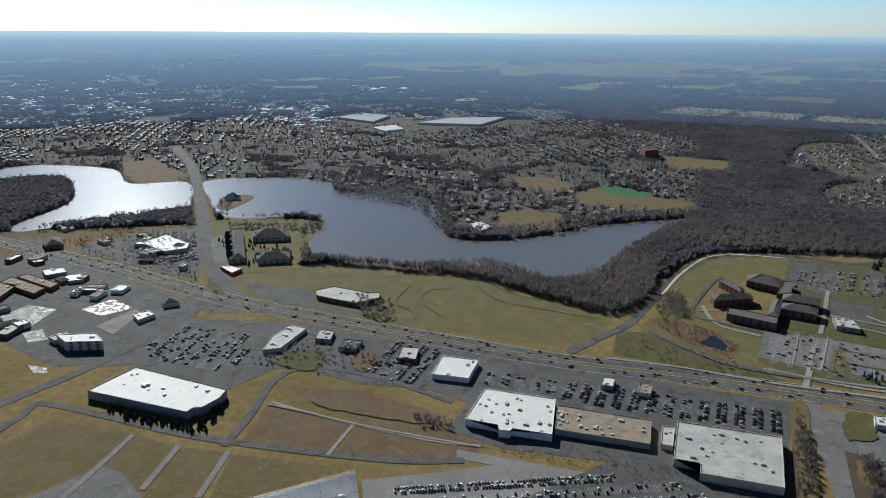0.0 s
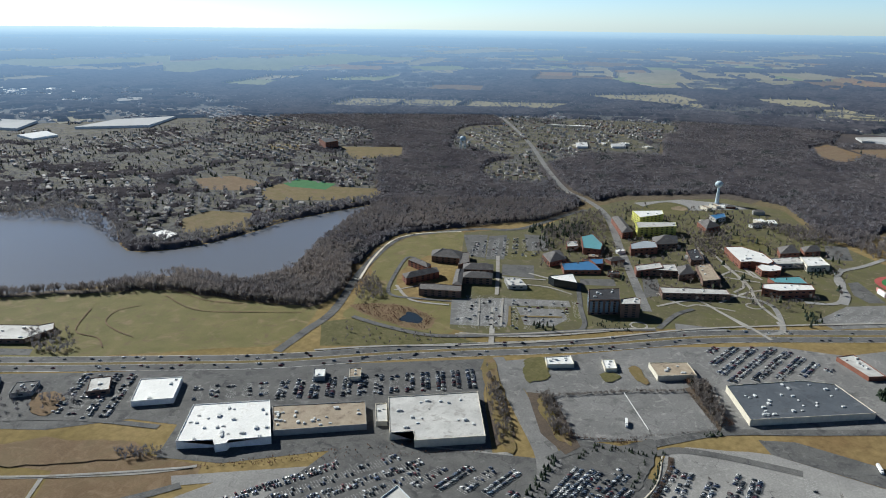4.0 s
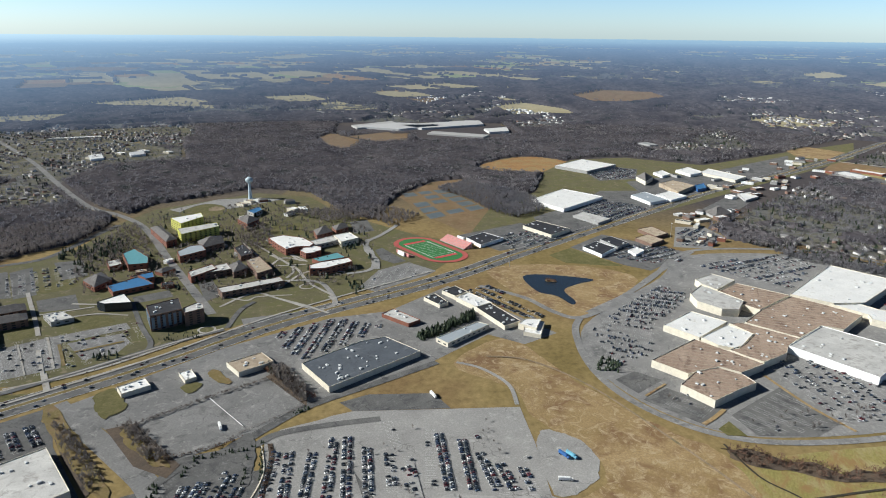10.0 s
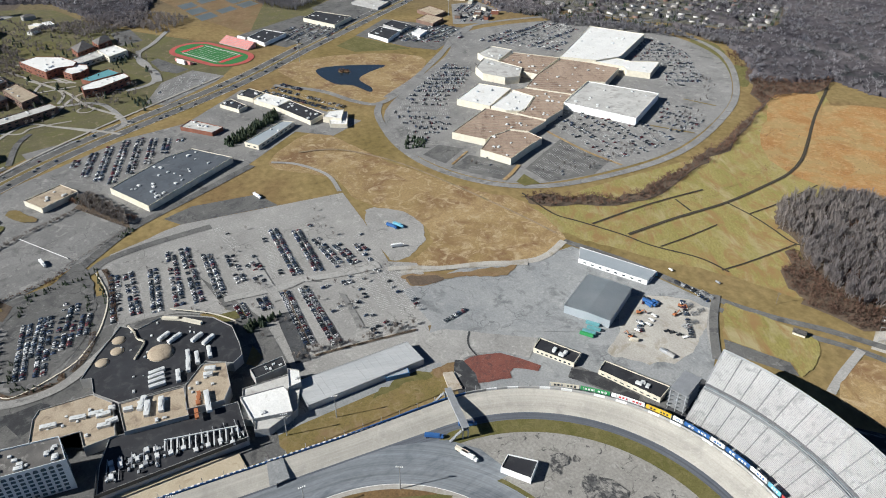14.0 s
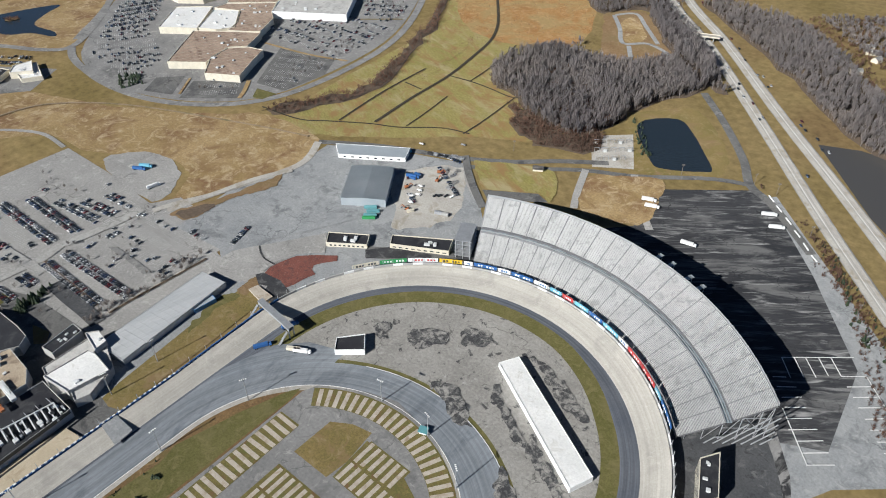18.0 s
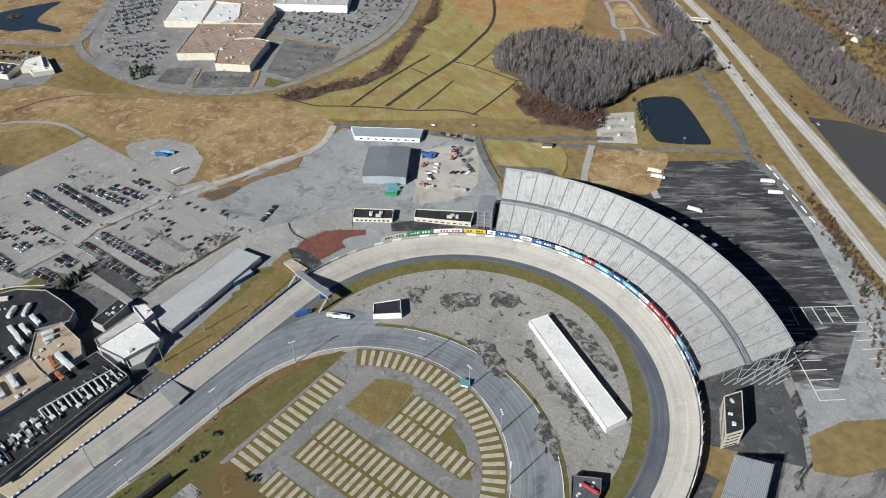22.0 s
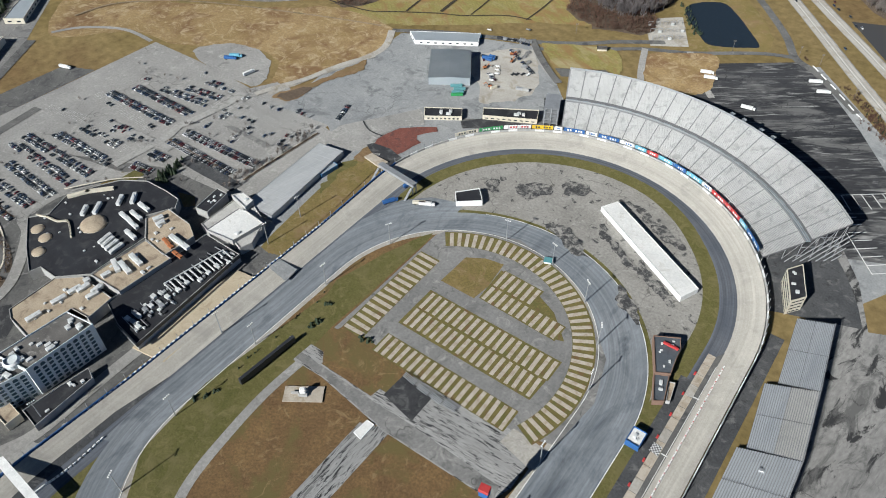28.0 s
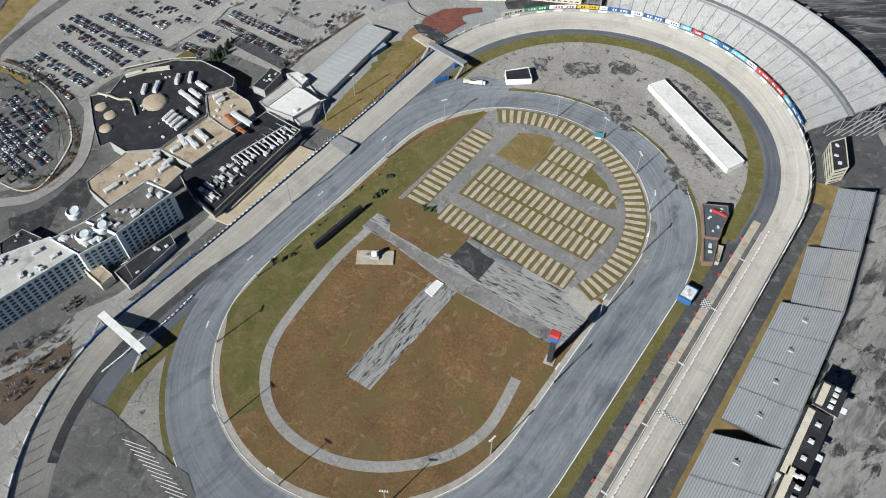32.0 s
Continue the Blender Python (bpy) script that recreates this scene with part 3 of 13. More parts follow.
def ragged(pts, amp=3.2):
    """A natural edge: small irregular steps in and out."""
    return [(x + amp * noise.noise((x / 17, y / 17, 0.3)) + 0.8 * amp * noise.noise((x / 6, y / 6, 4)), y + amp * noise.noise((x / 17, y / 17, 7)) + 0.8 * amp * noise.noise((x / 6, y / 6, 9))) for x, y in pts]


def sheet(name, pts, z, material, label, category, kind="structure", group="", round_it=False):
    LAYER[0] += 0.0015
    z = z + LAYER[0]
    if round_it:
        pts = ragged(smooth(list(pts), True, 9))
    if len(pts) > 4 or abs(pts[0][0] - pts[2][0]) > 20:
        OPEN.append(pts)
    return tagged(link_mesh(name, sheet_bm(list(pts), z), material), label, category, group, kind)


def ribbon_bm(line, width, z, zl=None, closed=False):
    """A strip along a line; z may be a pair for its two sides."""
    bm = bmesh.new()
    n, pair = len(line), []
    for i, (x, y) in enumerate(line):
        a = line[(i - 1) % n] if closed else line[max(i - 1, 0)]
        b = line[(i + 1) % n] if closed else line[min(i + 1, n - 1)]
        d = Vector((b[0] - a[0], b[1] - a[1])).normalized()
        w0, w1 = width if isinstance(width, tuple) else (-width / 2, width / 2)
        pair.append((bm.verts.new((x - d.y * w1, y + d.x * w1, z if zl is None else zl)), bm.verts.new((x - d.y * w0, y + d.x * w0, z))))
    for i in range(n if closed else n - 1):
        p, q = pair[i], pair[(i + 1) % n]
        bm.faces.new((p[0], p[1], q[1], q[0]))
    return bm


def ribbon(name, line, width, z, material, label, category, closed=False, kind="structure", bend=True):
    if bend:
        line = smooth(list(line), closed, 6)
    LAYER[0] += 0.0015
    z = z + LAYER[0]
    ROADS.append((line, width))
    return tagged(link_mesh(name, ribbon_bm(line, width, z, None, closed), material), label, category, "", kind)


def box_into(bm, x0, x1, y0, y1, z0, z1, m=None, bevel=0.0, mi=0):
    g = bmesh.ops.create_cube(bm, size=1.0)
    mat = Matrix.Translation(((x0 + x1) / 2, (y0 + y1) / 2, (z0 + z1) / 2)) @ Matrix.Diagonal((x1 - x0, y1 - y0, z1 - z0, 1))
    bmesh.ops.transform(bm, matrix=(m @ mat) if m else mat, verts=g["verts"])
    if mi:
        for f in {f for v in g["verts"] for f in v.link_faces}:
            f.material_index = mi
    if bevel:
        bmesh.ops.bevel(bm, geom=list({e for v in g["verts"] for e in v.link_edges}), offset=bevel, segments=1, affect="EDGES")
    return bm


def box_part(name, x0, x1, y0, y1, z0, z1, material, parent=None, label="", bevel=0.0, m=None):
    return part(name, box_into(bmesh.new(), x0, x1, y0, y1, z0, z1, m, bevel), material, parent, label)


def prism_bm(pts, z0, z1, cap=True):
    bm = bmesh.new()
    if sum(a[0] * b[1] - a[1] * b[0] for a, b in zip(pts, pts[1:] + pts[:1])) < 0:
        pts = pts[::-1]
    lo, hi = [bm.verts.new((x, y, z0)) for x, y in pts], [bm.verts.new((x, y, z1)) for x, y in pts]
    n = len(pts)
    for i in range(n):
        bm.faces.new((lo[i], lo[(i + 1) % n], hi[(i + 1) % n], hi[i]))
    if cap:
        bm.faces.new(hi)
    return bm


def inset(pts, d):
    """A footprint shrunk by d metres."""
    if sum(a[0] * b[1] - a[1] * b[0] for a, b in zip(pts, pts[1:] + pts[:1])) < 0:
        pts = pts[::-1]
    n, out = len(pts), []
    for i in range(n):
        a, b, c = (Vector(pts[(i + k) % n]) for k in (-1, 0, 1))
        u, v = (b - a).normalized(), (c - b).normalized()
        nu, nv = Vector((-u.y, u.x)), Vector((-v.y, v.x))
        k = (nu + nv)
        k = k / max(k.dot(nu), 0.3)
        out.append(tuple(b + k * d))
    return out


def inside(pts, x, y):
    hit, j = False, len(pts) - 1
    for i in range(len(pts)):
        (xi, yi), (xj, yj) = pts[i], pts[j]
        if (yi > y) != (yj > y) and x < (xj - xi) * (y - yi) / (yj - yi) + xi:
            hit = not hit
        j = i
    return hit


def frame_of(pts):
    """Centre, turn in degrees and size of the box along a footprint's longest side."""
    p = np.array(pts, float)
    e = np.roll(p, -1, 0) - p
    k = e[np.argmax((e ** 2).sum(1))]
    a = math.atan2(k[1], k[0])
    r = np.array([[math.cos(a), math.sin(a)], [-math.sin(a), math.cos(a)]])
    q = p @ r.T
    lo, hi = q.min(0), q.max(0)
    c = r.T @ ((lo + hi) / 2)
    return (c[0], c[1]), math.degrees(a), hi - lo


def rect(cx, cy, w, d, turn=0.0):
    a = radians(turn)
    return [(cx + x * math.cos(a) - y * math.sin(a), cy + x * math.sin(a) + y * math.cos(a)) for x, y in
            ((-w / 2, -d / 2), (w / 2, -d / 2), (w / 2, d / 2), (-w / 2, d / 2))]


UNIT = None


def roof_unit(parent, x, y, z, turn, size):
    """A bevelled rooftop air handler with a fan ring."""
    global UNIT
    if UNIT is None:
        bm = box_into(bmesh.new(), -0.5, 0.5, -0.5, 0.5, 0, 1, bevel=0.06)
        g = bmesh.ops.create_cone(bm, cap_ends=True, segments=10, radius1=0.28, radius2=0.25, depth=0.14)
        bmesh.ops.translate(bm, vec=(0.0, 0, 1.05), verts=g["verts"])
        UNIT = part("rooftop_unit", bm, UNIT_WHITE, parent)
        UNIT.matrix_basis = pose(x, y, z, 0, 0, turn) @ Matrix.Diagonal((*size, 1))
        return UNIT
    return same_mesh(UNIT, "rooftop_unit", (x, y, z), turn, parent, size)


def building(name, pts, h, walls, roof, label, category="building", units=0, storeys=0, parapet=0.8, seed=1, unit_size=2.6, win=(2.0, 1.5, 4.0), group="", base=0.0):
    """A flat-roofed building: wall shell with parapet, roof deck, windows in rows, rooftop units."""
    rnd = random.Random(seed * 7 + len(label))
    pts = [tuple(p) for p in pts]
    if sum(a[0] * b[1] - a[1] * b[0] for a, b in zip(pts, pts[1:] + pts[:1])) < 0:
        pts = pts[::-1]
    (cx, cy), turn, size = frame_of(pts)
    ob = tagged(holder(name, (cx, cy, base)), label, category, group)
    loc = [(x - cx, y - cy) for x, y in pts]
    inn = inset(loc, 0.45)
    bm = prism_bm(loc, 0, h + parapet, cap=False)
    bm.verts.ensure_lookup_table()
    n = len(loc)
    hi = [v for v in bm.verts if v.co.z > h]
    top = [bm.verts.new((x, y, h + parapet)) for x, y in inn]
    low = [bm.verts.new((x, y, h - 0.05)) for x, y in inn]
    for i in range(n):
        j = (i + 1) % n
        bm.faces.new((hi[i], hi[j], top[j], top[i]))
        bm.faces.new((top[i], top[j], low[j], low[i]))
    shell = part("wall", bm, walls, ob)
    bm = bmesh.new()
    rise = min(size)
    if roof is BROWN_SHINGLE and n == 4:
        eave, ridge = [[bm.verts.new((x, y, z)) for x, y in inset(loc, d)] for d, z in ((-0.7, h + parapet - 0.1), (0.47 * rise, h + parapet + 0.24 * rise))]
        for i in range(n):
            bm.faces.new((eave[i], eave[(i + 1) % n], ridge[(i + 1) % n], ridge[i]))
        bm.faces.new(ridge)
    else:
        bm.faces.new([bm.verts.new((x, y, h)) for x, y in inn])
        bmesh.ops.triangulate(bm, faces=bm.faces[:])
    bm.normal_update()
    deck = part("roof", bm, roof, ob)
    k = 0
    for _ in range(units * 12):
        if k >= units:
            break
        a = radians(turn)
        u, v = rnd.uniform(-0.44, 0.44) * size[0], rnd.uniform(-0.42, 0.42) * size[1]
        x, y = u * math.cos(a) - v * math.sin(a), u * math.sin(a) + v * math.cos(a)
        if inside(inset(loc, 3.0), x, y):
            s = unit_size * rnd.uniform(0.6, 1.25)
            roof_unit(deck, x, y, h, turn + rnd.choice((0, 90)), (s * rnd.uniform(1, 1.8), s, s * 0.55))
            k += 1
    if storeys:
        pane = None
        step = win[2]
        fh = h / storeys
        for i in range(n):
            a, b = Vector(loc[i]), Vector(loc[(i + 1) % n])
            L = (b - a).length
            if L < step:
                continue
            d = (b - a) / L
            ang = math.degrees(math.atan2(d.y, d.x))
            m = int((L - 1.5) / step)
            for s in range(storeys):
                for q in range(m):
                    p = a + d * (L / 2 + (q - (m - 1) / 2) * step)
                    z = s * fh + fh * 0.5
                    at = (p.x, p.y, z)
                    if pane is None:
                        pane = box_part("window", -win[0] / 2, win[0] / 2, -0.10, 0.2, -win[1] / 2, win[1] / 2, GLASS, shell, "", 0.03)
                        pane.matrix_basis = pose(*at, 0, 0, ang)
                    else:
                        same_mesh(pane, "window", at, ang, shell)
    return ob


def mesh_from(name, verts, faces, material, label, category, kind="stuff", mats=None):
    """One joined mesh from numpy arrays of triangles."""
    me = bpy.data.meshes.new(name)
    me.vertices.add(len(verts))
    me.vertices.foreach_set("co", np.asarray(verts, np.float32).ravel())
    me.loops.add(faces.size)
    me.loops.foreach_set("vertex_index", faces.astype(np.int32).ravel())
    me.polygons.add(len(faces))
    me.polygons.foreach_set("loop_start", np.arange(0, faces.size, 3, dtype=np.int32))
    for m in material if isinstance(material, list) else [material]:
        me.materials.append(m)
    if mats is not None:
        me.polygons.foreach_set("material_index", mats.astype(np.int32))
    me.update(calc_edges=True)
    return tagged(new(name, me), label, category, "", kind)


def scatter(poly, count, seed, avoid=()):
    """Random places inside a footprint and outside others."""
    r = np.random.RandomState(seed)
    p = np.array(poly, float)
    lo, hi = p.min(0), p.max(0)
    q = lo + r.rand(count * 6, 2) * (hi - lo)

    def within(pg):
        x, y = q[:, 0], q[:, 1]
        hit = np.zeros(len(q), bool)
        pts = np.array(pg, float)
        for (x0, y0), (x1, y1) in zip(pts, np.roll(pts, -1, 0)):
            if y0 != y1:
                hit ^= ((y0 > y) != (y1 > y)) & (x < (x1 - x0) * (y - y0) / (y1 - y0) + x0)
        return hit

    ok = within(poly)
    for a in avoid:
        ok &= ~within(a)
    return q[ok][:count]


def bare_trees(at, seed, h=(11, 17), sprays=11, spread=0.30, thick=0.10, steep=0.0):
    """Leafless trees: a thin trunk and slender branch sprays that rise and fan out. Returns vertices and triangles."""
    r = np.random.RandomState(seed)
    n = len(at)
    H = r.uniform(h[0], h[1], n)
    base = np.c_[at, np.zeros(n)]
    vs = []
    for k in range(2):
        a = r.rand(n) * 6.28
        w = 0.015 * H
        off = np.c_[np.cos(a) * w, np.sin(a) * w, 0 * a]
        vs.append(np.stack([base - off, base + off, base + np.c_[0 * a, 0 * a, 0.8 * H]], 1))
    for k in range(sprays):
        a = r.rand(n) * 6.28
        z0 = H * r.uniform(0.22, 0.62, n)
        reach = H * spread * r.uniform(0.5, 1.15, n)
        rise = H * r.uniform(0.14 + steep, 0.42 + steep, n)
        s = base + np.c_[0 * a, 0 * a, z0]
        tip = s + np.c_[np.cos(a) * reach, np.sin(a) * reach, rise]
        side = np.c_[-np.sin(a), np.cos(a), r.uniform(-0.8, 0.8, n)] * (H * thick * r.uniform(0.6, 1.3, n))[:, None]
        vs.append(np.stack([s, tip + side, tip - side + np.c_[0 * a, 0 * a, H * r.uniform(-0.1, 0.1, n)]], 1))
    v = np.stack(vs, 1).reshape(-1, 3)
    return v, np.arange(len(v)).reshape(-1, 3)


def crown_trees(at, seed, h=(6, 12), width=0.28, rings=3, seg=5):
    """Evergreens: stacked ragged skirts of needles."""
    r = np.random.RandomState(seed)
    n = len(at)
    H = r.uniform(h[0], h[1], n)
    base = np.c_[at, np.zeros(n)]
    vs = []
    for k in range(rings):
        zb, zt = H * (0.06 + 0.27 * k), H * (0.5 + 0.5 * k / (rings - 1))
        rad = H * width * (1 - 0.27 * k)
        a0 = r.rand(n) * 6.28
        tip = base + np.c_[r.randn(n) * 0.03 * H, r.randn(n) * 0.03 * H, zt]
        ring = []
        for s in range(seg):
            a = a0 + 6.283 * s / seg
            q = rad * r.uniform(0.65, 1.25, n)
            ring.append(base + np.c_[np.cos(a) * q, np.sin(a) * q, zb + H * r.uniform(-0.05, 0.08, n)])
        for s in range(seg):
            vs.append(np.stack([ring[s], ring[(s + 1) % seg], tip], 1))
    v = np.stack(vs, 1).reshape(-1, 3)
    return v, np.arange(len(v)).reshape(-1, 3)


def joined(parts_):
    vs, fs, k = [], [], 0
    for v, f in parts_:
        vs.append(v)
        fs.append(f + k)
        k += len(v)
    return np.concatenate(vs), np.concatenate(fs)


def wood(name, poly, count, seed, label, h=(11, 17), material=None, avoid=(), sprays=24, spread=0.27, category="wood", thick=0.034, litter=False, steep=0.0):
    if litter:
        poly = ragged(smooth(poly, True, 6), 9.0)
        sheet("ground_" + name, poly, 0.06, LITTER, "brown leaf litter under bare trees", "ground")
    at = scatter(poly, count, seed, avoid)
    for ln, w in ROADS:
        if isinstance(w, (int, float)) and w > 5:
            at = at[~near_line(ln, w / 2 + 2.5, at)]
    v, f = bare_trees(at, seed, h, sprays, spread, thick, steep)
    return mesh_from(name, v, f, material or BARE, label, category)


# ---- ground ----
EYE = (145.0, 60.0)


def ring_mesh(radii, heights, n, a0=0.0, a1=360.0):
    """A flat or rising ring of land between two headings (degrees, anticlockwise from east)."""
    bm = bmesh.new()
    rows = [[bm.verts.new((EYE[0] + r * math.cos(6.283185 * k / n), EYE[1] + r * math.sin(6.283185 * k / n), z)) for k in range(n)] for r, z in zip(radii, heights)]
    for i in range(len(rows) - 1):
        for k in range(n):
            if (360.0 * k / n - a0) % 360.0 < a1 - a0:
                bm.faces.new((rows[i][k], rows[i + 1][k], rows[i + 1][(k + 1) % n], rows[i][(k + 1) % n]))
    return bm


GROUND, _n, _l, _b = nodes_of("country ground")
_f1 = noise_at(_n, _l, 1 / 260, 5, 0.6)
_f2 = noise_at(_n, _l, 1 / 9, 4, 0.7)
_pos = _n.new("ShaderNodeNewGeometry").outputs["Position"]
_vor = _n.new("ShaderNodeTexVoronoi")
_vor.inputs["Scale"].default_value = 1 / 330
_l.new(_pos, _vor.inputs["Vector"])
_sep = _n.new("ShaderNodeSeparateColor")
_l.new(_vor.outputs["Color"], _sep.inputs[0])
_field = ramp(_n, _l, _sep.outputs[0], [(0, (0.072, 0.064, 0.066)), (0.6, (0.085, 0.074, 0.071)), (0.86, (0.135, 0.113, 0.073))], "CONSTANT")
_near = ramp(_n, _l, _f1, [(0.35, (0.175, 0.132, 0.052)), (0.5, (0.24, 0.178, 0.08)), (0.66, (0.17, 0.112, 0.054))])
_len = _n.new("ShaderNodeVectorMath")
_len.operation = "LENGTH"
_l.new(_pos, _len.inputs[0])
_mr = _n.new("ShaderNodeMapRange")
_mr.inputs[1].default_value, _mr.inputs[2].default_value = 1300, 1700
_l.new(_len.outputs["Value"], _mr.inputs[0])
_c = mixed(_n, _l, _mr.outputs[0], _near, _field)
_c = mixed(_n, _l, 0.85, _c, ramp(_n, _l, _f2, [(0.25, (0.6,) * 3), (0.75, (1.35,) * 3)]), "MULTIPLY")
_l.new(_c, _b.inputs["Base Color"])
_b.inputs["Roughness"].default_value = 1.0
_b.inputs["Specular IOR Level"].default_value = 0.1
tagged(link_mesh("ground", ring_mesh([0.5, 400, 900, 1600, 2400, 3200], [0] * 6, 96), GROUND), "winter ground of dry grass, scrub and fields", "ground", "", "structure")

# ---- water ----
LAKE = smooth([(-346, -1799), (-502, -1748), (-609, -1624), (-583, -1500), (-717, -1404), (-696, -1231), (-590, -1034), (-680, -956), (-806, -938), (-900, -940), (-1103, -878), (-1081, -839), (-840, -793), (-695, -733), (-613, -725), (-573, -775), (-540, -871), (-423, -936), (-328, -1050), (-350, -1137), (-434, -1251), (-423, -1328), (-277, -1401), (-298, -1602)], True, 4)
sheet("water_lake", LAKE, 0.05, WATER, "dark grey rippled lake with a wooded shore", "lake")
LAKE_W = smooth([(341, -2133), (95, -2244), (-17, -2256), (-169, -2086), (-172, -1863), (-299, -1811), (-247, -1567), (-191, -1527), (-22, -1519), (90, -1498), (98, -1562), (-11, -1698), (-45, -1862), (-38, -2053), (102, -2086), (327, -1916)], True, 4)
sheet("water_lake_west", LAKE_W, 0.05, WATER, "sun-glinting lake beyond the bridge road", "lake")
POND = smooth([(-82, 627), (-53, 663), (-26, 644), (-2, 616), (19, 589), (13, 579), (-18, 561), (-37, 566)], True, 4)
POND2 = smooth([(-950, 297), (-959, 336), (-929, 410), (-908, 378), (-882, 349), (-835, 354), (-820, 345), (-857, 331), (-880, 306)], True, 4)
POND3 = [(85, 704), (124, 719), (173, 717), (244, 695), (286, 571), (240, 546), (206, 559), (164, 601), (116, 664)]

# ---- fields and lawns ----
sheet("ground_meadow_strips", [(-403, 391), (-432, 692), (-502, 818), (-543, 891), (-516, 962), (-219, 695), (-142, 547), (-205, 492), (-275, 435), (-333, 396)], 0.04, OLIVE, "straw-coloured mown meadow with dark ditch lines", "meadow", round_it=True)
sheet("ground_rust_field", [(-476, 812), (-469, 959), (-371, 1002), (-264, 844), (-249, 757), (-301, 718), (-388, 721)], 0.06, RUST, "rust-orange grass field behind the meadow", "field", round_it=True)
sheet("ground_meadow_mall", [(-633, 145), (-708, 222), (-644, 259), (-570, 288), (-468, 347), (-419, 383), (-337, 386), (-308, 349), (-333, 271), (-357, 222), (-386, 258), (-421, 259), (-504, 216), (-567, 207)], 0.05, MEADOW, "tan dry meadow below the shopping mall", "meadow", round_it=True)
sheet("ground_park", [(-338, -803), (-397, -853), (-503, -835), (-524, -729), (-543, -648), (-582, -586), (-462, -538), (-400, -598), (-328, -675), (-303, -724)], 0.05, FRESH, "olive green park lawn beside the lake", "lawn", round_it=True)
sheet("ground_south_field_a", [(164, -661), (119, -686), (56, -618), (98, -570), (143, -565), (208, -530), (248, -604)], 0.05, GRASS, "brown winter grass overflow field", "field")
sheet("ground_south_field_b", [(53, -613), (23, -571), (67, -521), (90, -565)], 0.05, GRASS, "brown winter grass overflow field", "field")
sheet("ground_south_field_c", [(20, -567), (-14, -536), (27, -480), (59, -484), (64, -512)], 0.05, GRASS, "brown winter grass overflow field", "field")
sheet("ground_south_field_d", [(-17, -529), (-93, -456), (-21, -449), (19, -474)], 0.05, GRASS, "brown winter grass overflow field", "field")
sheet("ground_field_east", [(-82, -600), (-136, -519), (-91, -482), (-26, -540)], 0.05, DRY, "dry brown field with a gravel track", "field")
sheet("ground_field_east_far", [(-108, -636), (-135, -604), (-177, -577), (-202, -497), (-227, -412), (-205, -399), (-140, -434), (-96, -475), (-148, -518), (-123, -575)], 0.05, DRY, "dry brown field beside the stores", "field")
sheet("ground_green_lot", [(-1066, 369), (-1108, 420), (-993, 485), (-1000, 450), (-1019, 388)], 0.05, LAWN, "bright green lawn beside the highway", "lawn")
sheet("ground_pond_bank", [(-984, 243), (-1016, 320), (-991, 428), (-932, 485), (-849, 429), (-776, 351), (-781, 321), (-867, 273)], 0.05, MEADOW, "tan grass bank round the retention pond", "bank", round_it=True)
sheet("water_pond_mall", POND2, 0.10, POND_WATER, "dark retention pond with a small island", "pond")
sheet("ground_pond_bank_east", [(-97, 629), (-81, 665), (-44, 695), (2, 650), (29, 605), (27, 575), (-15, 546), (-44, 545)], 0.05, GRASS, "olive grass bank round a pond", "bank", round_it=True)
sheet("water_pond_east", POND, 0.10, POND_WATER, "dark still pond with a pale bank", "pond")
sheet("water_pond_far", POND3, 0.08, MUD_WATER, "muddy brown-grey pond beyond the expressway", "pond")
sheet("ground_campus_green", [(-714, -597), (-837, -659), (-939, -669), (-1023, -605), (-912, -548), (-868, -578), (-777, -574), (-710, -539), (-671, -484), (-691, -432), (-598, -378), (-565, -518), (-615, -547)], 0.05, FRESH, "tan and olive campus lawn", "lawn", round_it=True)
sheet("ground_campus_front", [(-538, -541), (-565, -518), (-594, -376), (-600, -315), (-479, -492)], 0.06, LAWN, "green verge lawn along the highway", "lawn")
sheet("ground_campus_lawn", [(-822, -142), (-876, -94), (-865, -58), (-815, -67), (-780, -132)], 0.06, FRESH, "campus lawn between curved paths", "lawn", round_it=True)
sheet("ground_wetland", [(-1564, 114), (-1736, 212), (-1769, 293), (-1685, 334), (-1404, 356), (-1196, 246), (-1356, 176)], 0.05, DRY, "tan fields with blue-grey test plots", "field")
sheet("ground_far_field", [(-1063, -1424), (-1146, -1375), (-1129, -1254), (-1043, -1217), (-992, -1308)], 0.05, DRY, "reddish brown bare field", "field")
sheet("ground_school_field", [(-1064, -1191), (-1147, -1205), (-1237, -973), (-1170, -916), (-1098, -959), (-999, -1111)], 0.05, GRASS, "school sports grass", "lawn")
sheet("ground_school_pitch", [(-1150, -1199), (-1211, -1205), (-1223, -1090), (-1157, -1068), (-1134, -1160)], 0.12, TURF, "green school sports pitch", "pitch")
sheet("ground_point_field", [(-785, -1128), (-865, -1134), (-898, -1047), (-796, -951), (-718, -1047)], 0.05, GRASS, "tan grass on the lake point", "field")
sheet("ground_far_orange", [(-1970, 373), (-2127, 539), (-2034, 659), (-1895, 607), (-1869, 456)], 0.05, RUST, "orange-brown far field", "field", round_it=True)
for _k, _pg in enumerate(([(-2585, -144), (-2698, -108), (-2522, 8), (-2358, -9)], [(-2678, 49), (-2690, 205), (-2506, 175), (-2498, 71)], [(-3708, 761), (-4066, 1214), (-3350, 1106), (-3288, 928)])):
    sheet("ground_clearing", _pg, 0.05, DRY, "tan clearing among the woods", "field")

